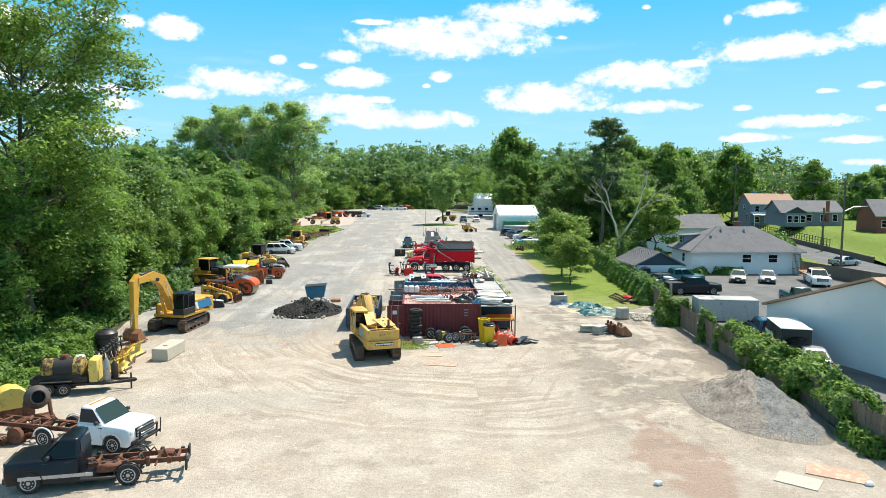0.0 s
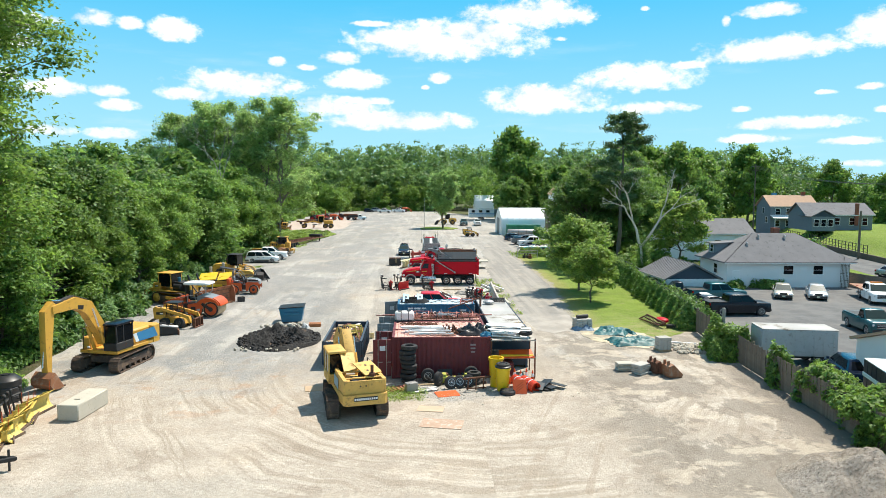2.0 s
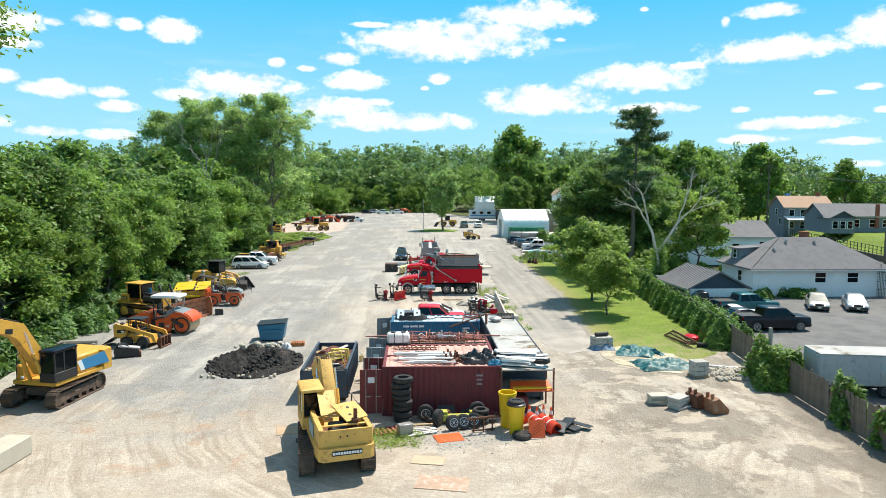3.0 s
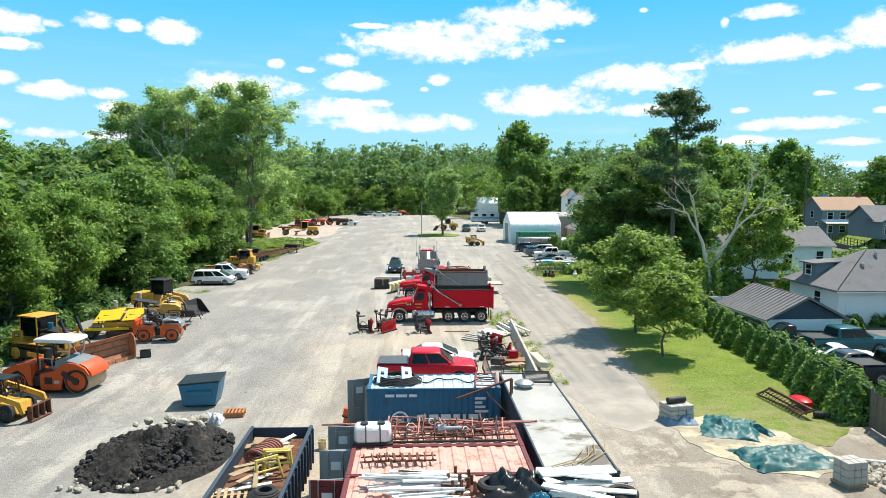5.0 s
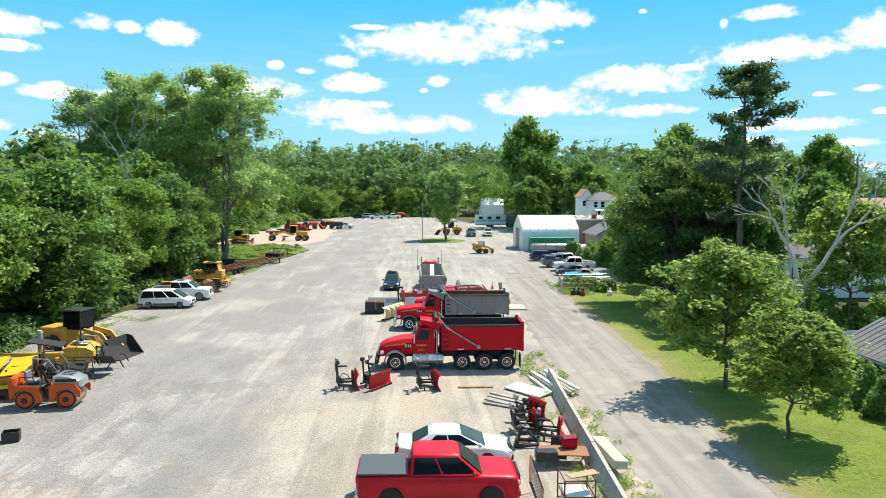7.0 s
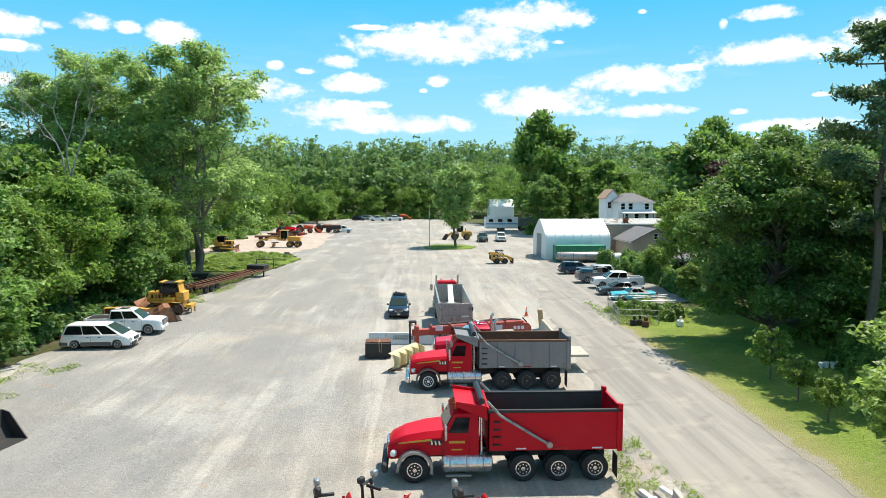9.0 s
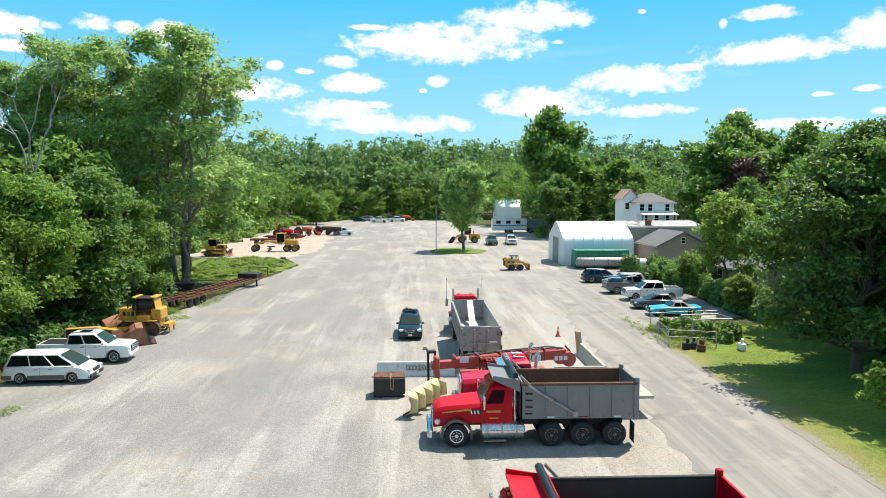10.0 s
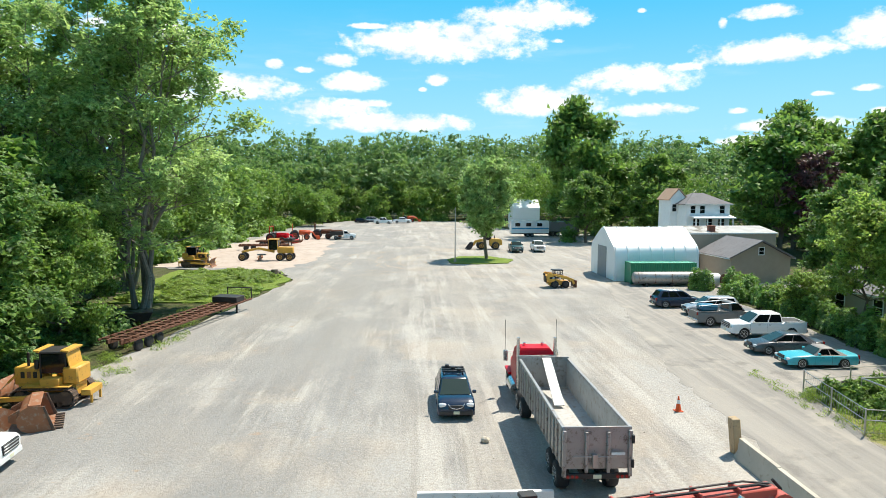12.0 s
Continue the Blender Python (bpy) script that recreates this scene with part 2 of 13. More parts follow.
shingle = paint("shingle", (0.16, 0.155, 0.16), 0.9, vary=0.22, size=0.8, grain=14.0, grime=(0.10, 0.095, 0.09), amount=0.25, bump=0.01)
shingle_tan = paint("shingle_tan", (0.42, 0.27, 0.18), 0.9, vary=0.16, grain=14.0, bump=0.01)
block_wall = paint("block_wall", (0.72, 0.71, 0.70), 0.85, vary=0.06, size=0.5, grime=(0.5, 0.48, 0.45), amount=0.06, bump=0.004)
siding_white = paint("siding_white", (0.78, 0.78, 0.77), 0.7, vary=0.07, grime=(0.4, 0.4, 0.38), amount=0.12)
siding_navy = paint("siding_navy", (0.04, 0.06, 0.085), 0.7, vary=0.12)
siding_grey = paint("siding_grey", (0.17, 0.20, 0.225), 0.75, vary=0.1)
siding_tan = paint("siding_tan", (0.33, 0.28, 0.22), 0.8, vary=0.12)
trim_white = paint("trim_white", (0.74, 0.74, 0.73), 0.5, vary=0.05)
brick_red = paint("brick_red", (0.24, 0.08, 0.05), 0.9, vary=0.3, grain=9.0)
cone_orange = paint("cone_orange", (0.75, 0.10, 0.015), 0.45, vary=0.1, grime=DUST, amount=0.12)
bark = paint("bark", (0.13, 0.105, 0.08), 0.95, vary=0.35, size=3.0, grain=12.0, bump=0.03)
dead_bark = paint("dead_bark", (0.50, 0.46, 0.40), 0.9, vary=0.25, size=2.0, bump=0.02)
rubble_dark = paint("rubble_dark", (0.028, 0.026, 0.026), 0.9, vary=0.5, grain=8.0, spread=0.5, bump=0.02)
rubble_pale = paint("rubble_pale", (0.50, 0.45, 0.37), 0.9, vary=0.25, spread=0.4, bump=0.02)
rope_tan = paint("rope_tan", (0.35, 0.26, 0.14), 0.9)
decal_white = paint("decal_white", (0.72, 0.74, 0.75), 0.6, vary=0.1)
decal_black = paint("decal_black", (0.012, 0.012, 0.012), 0.6, vary=0.1)
decal_gold = paint("decal_gold", (0.55, 0.33, 0.04), 0.5, vary=0.1)
decal_blue = paint("decal_blue", (0.04, 0.22, 0.42), 0.5, vary=0.1)
blanket = paint("blanket", (0.15, 0.22, 0.30), 0.7, vary=0.25, size=3.0)


def foliage(name, dark, light, through_tint=0.55):
    """Leaves: every leaf its own tone, with light shining through it."""
    m = bpy.data.materials.new(name)
    m.use_nodes = True
    g = Graph(m.node_tree)
    at = g.node("TexCoord").outputs["Object"]
    own = g.node("NewGeometry").outputs["Random Per Island"]
    f = g.math("ADD", g.math("MULTIPLY", own, 0.65), g.math("MULTIPLY_ADD", g.noise(at, 0.45, 3.0), 1.3, -0.5), clamp=True)
    col = g.mix(f, dark, light)
    bright = g.math("MULTIPLY_ADD", g.node("ObjectInfo").outputs["Random"], 0.3, 0.85)
    # leaflets and veins inside each spray
    small = g.noise(at, 6.5, 3.0, 0.7)
    bright = g.math("MULTIPLY", bright, g.node("MapRange", {0: small, 1: 0.36, 2: 0.64, 3: 0.42, 4: 1.6}).outputs[0])
    col = g.mix(1.0, col, g.node("CombineColor", {0: bright, 1: bright, 2: bright}).outputs[0], "MULTIPLY")
    nrm = g.node("Bump", {"Strength": 0.9, "Distance": 0.12, "Height": g.noise(at, 4.5, 3.0, 0.7)}).outputs[0]
    body = g.node("BsdfPrincipled", {"Base Color": col, "Roughness": 0.42, "Specular IOR Level": 0.4, "Normal": nrm}).outputs[0]
    glow = g.node("BsdfTranslucent", {0: g.mix(0.3, col, (0.30, 0.46, 0.06)), "Normal": nrm}).outputs[0]
    g.node("OutputMaterial", {0: g.node("MixShader", {0: through_tint, 1: body, 2: glow}).outputs[0]})
    return m


leaf_mid = foliage("leaf_mid", (0.044, 0.108, 0.027), (0.275, 0.455, 0.10), 0.50)
leaf_bright = foliage("leaf_bright", (0.065, 0.140, 0.026), (0.345, 0.52, 0.10), 0.48)
leaf_dark = foliage("leaf_dark", (0.032, 0.082, 0.024), (0.165, 0.295, 0.072), 0.36)
leaf_grey = foliage("leaf_grey", (0.165, 0.262, 0.09), (0.53, 0.70, 0.275), 0.64)
leaf_olive = foliage("leaf_olive", (0.115, 0.190, 0.042), (0.44, 0.58, 0.13), 0.56)
# lifted, bluer tones: the haze over the far wood is in this colour
leaf_far = foliage("leaf_far", (0.075, 0.15, 0.055), (0.27, 0.42, 0.145), 0.5)
leaf_needle = foliage("leaf_needle", (0.040, 0.088, 0.038), (0.165, 0.27, 0.11), 0.25)
leaf_purple = foliage("leaf_purple", (0.065, 0.022, 0.029), (0.154, 0.045, 0.063), 0.2)
grass_blade = foliage("grass_blade", (0.17, 0.26, 0.04), (0.45, 0.58, 0.12), 0.5)


def ground_material(name, kind):
    m = bpy.data.materials.new(name)
    m.use_nodes = True
    g = Graph(m.node_tree)
    at = g.node("TexCoord").outputs["Object"]
    sep = g.node("SeparateXYZ", {0: at})
    x, y = sep.outputs[0], sep.outputs[1]
    big, mid, fine, grit = g.noise(at, 0.06, 4.0), g.noise(at, 0.45, 5.0, 0.6), g.noise(at, 5.0, 5.0, 0.65), g.noise(at, 40.0, 2.0)
    if kind == "yard":
        streak = g.noise(g.scaled(at, (0.9, 0.05, 1)), 1.0, 4.0, 0.6)
        streak2 = g.noise(g.scaled(at, (2.6, 0.09, 1)), 1.0, 3.0, 0.6)
        near = g.ramp(g.math("ADD", y, g.math("MULTIPLY_ADD", mid, 26.0, -13.0)), 59.0, 48.0)
        gravel = g.mix(g.ramp(g.noise(g.scaled(at, (1, 0.5, 1)), 0.22, 6.0, 0.66), 0.36, 0.62), (0.20, 0.203, 0.203), (0.345, 0.343, 0.333))
        gravel = g.mix(g.math("MULTIPLY", g.ramp(streak, 0.45, 0.7), 0.5), gravel, (0.42, 0.402, 0.375))
        gravel = g.mix(g.math("MULTIPLY", g.ramp(streak2, 0.5, 0.8), 0.25), gravel, (0.25, 0.24, 0.22))
        gravel = g.mix(g.math("MULTIPLY", g.ramp(g.noise(at, 0.11, 6.0, 0.62), 0.5, 0.64), 0.5), gravel, (0.41, 0.345, 0.275))
        dirt = g.mix(g.ramp(mid, 0.35, 0.7), (0.35, 0.308, 0.262), (0.455, 0.412, 0.362))
        dirt = g.mix(g.math("MULTIPLY", g.ramp(g.noise(at, 0.2, 4.0), 0.52, 0.7), 0.45), dirt, (0.43, 0.36, 0.285))
        dirt = g.mix(g.math("MULTIPLY", g.ramp(g.noise(at, 0.55, 6.0, 0.7), 0.53, 0.62), 0.55), dirt, (0.31, 0.27, 0.225))
        dirt = g.mix(g.math("MULTIPLY", g.ramp(g.noise(at, 1.7, 6.0, 0.75), 0.56, 0.65), 0.5), dirt, (0.56, 0.52, 0.465))
        gravel = g.mix(g.math("MULTIPLY", g.ramp(g.noise(at, 0.32, 6.0, 0.72), 0.58, 0.66), 0.5), gravel, (0.22, 0.19, 0.155))
        gravel = g.mix(g.math("MULTIPLY", g.ramp(g.noise(g.scaled(at, (1, 0.45, 1)), 0.75, 6.0, 0.7), 0.62, 0.70), 0.4), gravel, (0.45, 0.38, 0.295))
        gravel = g.mix(g.math("MULTIPLY", g.math("MULTIPLY", g.ramp(g.math("ADD", x, g.math("MULTIPLY_ADD", big, 26.0, -13.0)), -9.0, 3.0), g.ramp(g.noise(g.scaled(at, (1, 0.3, 1)), 0.3, 6.0, 0.65), 0.38, 0.62)), 0.42), gravel, (0.40, 0.36, 0.305))
        run = g.noise(g.scaled(at, (0.5, 0.022, 1)), 1.0, 5.0, 0.66)
        run2 = g.noise(g.scaled(at, (1.2, 0.03, 1)), 1.0, 4.0, 0.6)
        gravel = g.mix(g.math("MULTIPLY", g.ramp(run2, 0.55, 0.66), 0.45), gravel, (0.235, 0.22, 0.195))
        gravel = g.mix(g.math("MULTIPLY", g.math("MULTIPLY", g.ramp(run, 0.49, 0.60), g.ramp(mid, 0.2, 0.5)), 0.58), gravel, (0.475, 0.46, 0.43))
        # greyer crushed stone towards the wood, deepened to hold some of the machines' shade
        gravel = g.mix(g.math("MULTIPLY", g.math("MULTIPLY", g.ramp(g.math("ADD", x, g.math("MULTIPLY_ADD", mid, 8.0, -4.0)), -1.0, -8.0), g.ramp(g.noise(g.scaled(at, (1, 0.5, 1)), 0.14, 5.0, 0.6), 0.40, 0.56)), 0.75), gravel, (0.215, 0.222, 0.226))
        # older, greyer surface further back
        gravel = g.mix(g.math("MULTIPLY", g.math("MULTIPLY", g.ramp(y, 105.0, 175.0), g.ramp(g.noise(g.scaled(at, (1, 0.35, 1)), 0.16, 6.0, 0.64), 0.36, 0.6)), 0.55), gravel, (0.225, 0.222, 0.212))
        ix, iy = g.math("ADD", x, -12.0), g.math("ADD", y, -204.0)
        ring = g.math("ADD", g.math("SQRT", g.math("ADD", g.math("MULTIPLY", ix, ix), g.math("MULTIPLY", iy, iy))), g.math("MULTIPLY_ADD", big, 9.0, -4.5))
        arc = g.noise(g.node("CombineXYZ", {0: ring, 1: g.math("MULTIPLY", g.math("ARCTAN2", ix, iy), 1.2), 2: 0.0}).outputs[0], 1.1, 4.0, 0.65)
        gravel = g.mix(g.math("MULTIPLY", g.math("MULTIPLY", g.ramp(arc, 0.54, 0.64), g.math("MULTIPLY", g.ramp(ring, 9.0, 13.0), g.ramp(ring, 34.0, 24.0))), 0.6), gravel, (0.36, 0.29, 0.215))
        lot = g.math("MULTIPLY", g.ramp(g.math("ADD", x, g.math("MULTIPLY_ADD", mid, 5.0, -2.5)), 15.0, 18.5), g.math("MULTIPLY", g.ramp(y, 126.0, 134.0), g.ramp(y, 176.0, 166.0)))
        gravel = g.mix(g.math("MULTIPLY", lot, 0.75), gravel, (0.21, 0.205, 0.195))
        # ruts of vehicles that turn round the containers
        dx, dy = g.math("ADD", x, -3.5), g.math("ADD", y, -56.0)
        dist = g.math("SQRT", g.math("ADD", g.math("MULTIPLY", dx, dx), g.math("MULTIPLY", g.math("MULTIPLY", dy, dy), 0.75)))
        dist = g.math("ADD", dist, g.math("MULTIPLY_ADD", big, 5.0, -2.5))
        rut = g.noise(g.node("CombineXYZ", {0: g.math("MULTIPLY", dist, 1.0), 1: g.math("MULTIPLY", g.math("ARCTAN2", dx, dy), 0.5), 2: 0.0}).outputs[0], 2.1, 3.0, 0.6)
        band = g.math("MULTIPLY", g.math("MULTIPLY", g.ramp(dist, 9.0, 13.0), g.ramp(dist, 25.0, 19.0)), g.ramp(g.noise(at, 0.16, 4.0, 0.6), 0.38, 0.5))
        dirt = g.mix(g.math("MULTIPLY", g.math("MULTIPLY", g.ramp(rut, 0.51, 0.57), band), 0.62), dirt, (0.27, 0.23, 0.182))
        dirt = g.mix(g.math("MULTIPLY", g.math("MULTIPLY", g.ramp(rut, 0.46, 0.36), band), 0.4), dirt, (0.58, 0.53, 0.46))
        # straight ruts where trucks come out of the lane
        lengthways = g.node("CombineXYZ", {0: g.math("ADD", g.math("MULTIPLY", x, 1.5), g.math("MULTIPLY", y, -0.55)), 1: g.math("MULTIPLY", y, 0.06), 2: 3.0}).outputs[0]
        out_rut = g.math("MULTIPLY", g.ramp(g.noise(lengthways, 1.0, 4.0, 0.62), 0.52, 0.58), g.math("MULTIPLY", g.math("MULTIPLY", g.ramp(x, 2.0, 6.0), g.ramp(x, 17.0, 12.0)), g.math("MULTIPLY", g.ramp(y, 30.0, 36.0), g.ramp(y, 62.0, 54.0))))
        dirt = g.mix(g.math("MULTIPLY", g.math("MULTIPLY", out_rut, g.ramp(g.noise(at, 0.3, 5.0, 0.7), 0.42, 0.58)), 0.6), dirt, (0.28, 0.23, 0.18))
        spill = g.ramp(g.math("ADD", g.math("ADD", g.math("MULTIPLY", g.math("ABSOLUTE", g.math("ADD", x, -2.6)), 0.45), g.math("ABSOLUTE", g.math("ADD", y, -50.0))), g.math("MULTIPLY_ADD", g.noise(at, 0.9, 6.0, 0.7), 4.4, -2.2)), 2.6, 1.5)
        dirt = g.mix(g.math("MULTIPLY", spill, 0.75), dirt, g.mix(g.ramp(g.noise(at, 9.0, 3.0, 0.7), 0.42, 0.6), (0.21, 0.21, 0.205), (0.37, 0.37, 0.36)))
        clay = g.math("MULTIPLY", g.ramp(g.noise(at, 0.38, 6.0, 0.7), 0.56, 0.62), g.math("MULTIPLY", g.ramp(y, 44.0, 48.0), g.ramp(x, 3.0, -2.0)))
        dirt = g.mix(g.math("MULTIPLY", clay, 0.7), dirt, (0.37, 0.25, 0.17))
        # oil and red clay by the fence
        side = g.ramp(x, 6.0, 12.0)
        dirt = g.mix(g.math("MULTIPLY", g.math("MULTIPLY", g.ramp(g.noise(at, 0.25, 6.0, 0.7), 0.44, 0.52), side), 0.5), dirt, (0.29, 0.25, 0.205))
        dirt = g.mix(g.math("MULTIPLY", g.math("MULTIPLY", g.ramp(g.noise(at, 0.5, 6.0, 0.7), 0.36, 0.46), g.ramp(g.math("ADD", g.math("ADD", g.math("MULTIPLY", g.math("ABSOLUTE", g.math("ADD", x, -11.6)), 1.5), g.math("MULTIPLY", g.math("ABSOLUTE", g.math("ADD", y, -28.5)), 0.5)), g.math("MULTIPLY_ADD", mid, 5.0, -2.5)), 3.6, 2.6)), 0.8), dirt, (0.285, 0.195, 0.155))
        # gravel strewn across the front of the lot
        strewn = g.math("MULTIPLY", g.ramp(g.math("ABSOLUTE", g.math("ADD", g.math("ADD", y, -37.0), g.math("MULTIPLY_ADD", mid, 5.0, -2.5))), 2.6, 0.6), g.ramp(x, -3.0, -8.0))
        dirt = g.mix(g.math("MULTIPLY", strewn, 0.55), dirt, (0.36, 0.345, 0.315))
        cool = g.ramp(g.math("ADD", x, g.math("MULTIPLY_ADD", mid, 8.0, -4.0)), -3.0, -11.0)
        chips = g.math("MULTIPLY", g.ramp(g.noise(g.scaled(at, (1, 0.6, 1)), 0.42, 7.0, 0.72), 0.5, 0.56), g.math("MULTIPLY", cool, g.ramp(y, 118.0, 88.0)))
        gravel = g.mix(g.math("MULTIPLY", chips, 0.55), gravel, (0.175, 0.185, 0.19))
        gravel = g.mix(g.math("MULTIPLY", g.math("MULTIPLY", g.ramp(g.noise(at, 0.5, 6.0, 0.7), 0.62, 0.68), cool), 0.6), gravel, (0.36, 0.24, 0.16))
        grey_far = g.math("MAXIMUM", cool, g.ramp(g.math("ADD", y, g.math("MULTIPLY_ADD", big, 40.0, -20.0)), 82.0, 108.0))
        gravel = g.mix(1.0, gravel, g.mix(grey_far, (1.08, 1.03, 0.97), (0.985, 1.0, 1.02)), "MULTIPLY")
        col = g.mix(near, gravel, dirt)
        # oil-dark ground where machines stand by the fence
        worn = g.math("MULTIPLY", g.math("MULTIPLY", g.ramp(g.math("ADD", x, g.math("MULTIPLY_ADD", mid, 6.0, -3.0)), 8.0, 12.0), g.ramp(y, 72.0, 62.0)), g.ramp(y, 26.0, 34.0))
        col = g.mix(g.math("MULTIPLY", g.math("MULTIPLY", g.ramp(g.noise(g.scaled(at, (1, 0.6, 1)), 0.2, 7.0, 0.68), 0.485, 0.53), worn), 0.8), col, (0.20, 0.18, 0.155))
        col = g.mix(g.math("MULTIPLY", g.math("MULTIPLY", g.ramp(g.noise(g.scaled(at, (1, 0.7, 1)), 0.6, 6.0, 0.66), 0.53, 0.57), worn), 0.65), col, (0.17, 0.145, 0.12))
        col = g.mix(g.math("MULTIPLY", g.math("MULTIPLY", g.ramp(g.noise(g.scaled(at, (0.7, 1, 1)), 0.45, 5.0, 0.62), 0.55, 0.6), worn), 0.6), col, (0.50, 0.44, 0.36))
        # darker band of ground along the foot of the fence
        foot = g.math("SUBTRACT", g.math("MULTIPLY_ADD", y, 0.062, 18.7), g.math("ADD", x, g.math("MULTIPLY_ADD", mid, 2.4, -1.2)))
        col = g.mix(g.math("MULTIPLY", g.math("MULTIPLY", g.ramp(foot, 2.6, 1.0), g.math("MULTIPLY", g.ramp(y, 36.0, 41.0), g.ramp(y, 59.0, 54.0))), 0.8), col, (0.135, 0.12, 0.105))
        stain = g.ramp(g.noise(at, 0.33, 5.0, 0.55), 0.61, 0.64)
        col = g.mix(g.math("MULTIPLY", g.math("MULTIPLY", stain, g.ramp(y, 62.0, 56.0)), 0.4), col, (0.22, 0.18, 0.145))
        col = g.mix(g.math("MULTIPLY", g.ramp(g.noise(at, 0.8, 5.0, 0.7), 0.66, 0.74), 0.45), col, (0.20, 0.175, 0.15))
        col = g.mix(g.math("MULTIPLY", g.ramp(fine, 0.4, 0.7), 0.35), col, (0.20, 0.175, 0.145))
        col = g.mix(g.math("MULTIPLY", g.ramp(grit, 0.52, 0.7), 0.45), col, (0.62, 0.57, 0.49))
        col = g.mix(g.math("MULTIPLY", g.ramp(g.noise(at, 16.0, 3.0, 0.7), 0.58, 0.68), 0.4), col, (0.19, 0.165, 0.14))
        col = g.mix(1.0, col, (1.085, 1.05, 1.005), "MULTIPLY")
        # stony texture
        stone = g.math("MULTIPLY_ADD", g.noise(at, 7.0, 7.0, 0.82), 0.9, 0.55)
        col = g.mix(1.0, col, g.node("CombineColor", {0: stone, 1: stone, 2: stone}).outputs[0], "MULTIPLY")
        rough, dist_b = 0.95, 0.03
    elif kind == "lane":
        streak = g.noise(g.scaled(at, (1.3, 0.05, 1)), 1.0, 4.0, 0.6)
        col = g.mix(g.ramp(streak, 0.35, 0.65), (0.235, 0.22, 0.20), (0.32, 0.295, 0.26))
        col = g.mix(g.math("MULTIPLY", g.ramp(mid, 0.52, 0.7), 0.55), col, (0.40, 0.36, 0.30))
        col = g.mix(g.math("MULTIPLY", g.ramp(g.noise(at, 0.3, 5.0, 0.65), 0.56, 0.68), 0.6), col, (0.165, 0.155, 0.14))
        col = g.mix(g.math("MULTIPLY", g.ramp(grit, 0.55, 0.75), 0.2), col, (0.5, 0.48, 0.44))
        fray = g.ramp(g.math("ADD", y, g.math("MULTIPLY_ADD", g.noise(at, 0.35, 6.0, 0.68), 14.0, -7.0)), 77.0, 68.5)
        col = g.mix(fray, col, g.mix(g.ramp(mid, 0.35, 0.65), (0.30, 0.272, 0.237), (0.40, 0.362, 0.315)))
        rough, dist_b = 0.9, 0.012
    elif kind == "asphalt":
        col = g.mix(g.ramp(mid, 0.3, 0.7), (0.105, 0.105, 0.105), (0.165, 0.162, 0.157))
        col = g.mix(g.math("MULTIPLY", g.ramp(big, 0.5, 0.7), 0.5), col, (0.20, 0.19, 0.175))
        col = g.mix(g.math("MULTIPLY", g.ramp(g.noise(at, 0.35, 4.0, 0.6), 0.66, 0.74), 0.6), col, (0.05, 0.05, 0.05))
        rough, dist_b = 0.85, 0.008
    elif kind in ("grass", "lawn"):
        col = g.mix(g.ramp(fine, 0.3, 0.7), (0.10, 0.16, 0.022), (0.215, 0.28, 0.05))
        col = g.mix(g.math("MULTIPLY", g.ramp(mid, 0.45, 0.7), 0.6), col, (0.175, 0.215, 0.055))
        col = g.mix(g.math("MULTIPLY", g.ramp(g.noise(at, 0.3, 5.0, 0.7), 0.60, 0.72), 0.6), col, (0.26, 0.22, 0.11))
        rough, dist_b = 0.95, 0.06
        if kind == "lawn":  # worn and dusty towards the lane
            edge = g.math("MINIMUM", g.math("MULTIPLY_ADD", y, 0.1, 7.18), g.math("MULTIPLY_ADD", y, 0.018, 14.85))
            inside = g.math("ADD", g.math("SUBTRACT", x, edge), g.math("ADD", g.math("MULTIPLY_ADD", mid, 2.6, -1.3), g.math("MULTIPLY_ADD", fine, 1.6, -0.8)))
            col = g.mix(g.math("MULTIPLY", g.ramp(g.noise(g.scaled(at, (0.5, 1, 1)), 0.5, 6.0, 0.7), 0.45, 0.62), 0.55), col, (0.22, 0.30, 0.05))
            col = g.mix(g.math("MULTIPLY", g.ramp(g.noise(at, 0.9, 6.0, 0.72), 0.56, 0.66), 0.5), col, (0.29, 0.26, 0.12))
            col = g.mix(g.math("MULTIPLY", g.math("MULTIPLY", g.ramp(y, 76.0, 64.0), g.ramp(g.noise(at, 0.7, 6.0, 0.7), 0.38, 0.58)), 0.7), col, (0.33, 0.28, 0.15))
            col = g.mix(g.math("MULTIPLY", g.ramp(inside, 3.2, 0.6), 0.6), col, (0.32, 0.27, 0.12))
            col = g.mix(g.ramp(inside, 0.75, 0.25), col, (0.32, 0.285, 0.23))
    elif kind == "soil":
        col = g.mix(g.ramp(mid, 0.35, 0.65), (0.055, 0.075, 0.022), (0.12, 0.10, 0.06))
        col = g.mix(g.math("MULTIPLY", g.ramp(fine, 0.45, 0.7), 0.6), col, (0.09, 0.14, 0.03))
        rough, dist_b = 1.0, 0.08
    elif kind == "pile":
        col = g.mix(g.ramp(mid, 0.35, 0.65), (0.42, 0.355, 0.295), (0.54, 0.465, 0.395))
        wav = g.math("MULTIPLY_ADD", mid, 2.4, -1.2)
        col = g.mix(g.math("MULTIPLY", g.ramp(g.math("ADD", g.math("ADD", g.math("MULTIPLY", x, 0.7), g.math("MULTIPLY", y, -0.3)), wav), -0.1, 0.35), 0.9), col, (0.33, 0.345, 0.34))
        col = g.mix(g.math("MULTIPLY", g.ramp(g.math("ADD", g.math("ADD", y, g.math("MULTIPLY", x, 0.4)), wav), 1.3, 2.0), 0.8), col, (0.50, 0.41, 0.32))
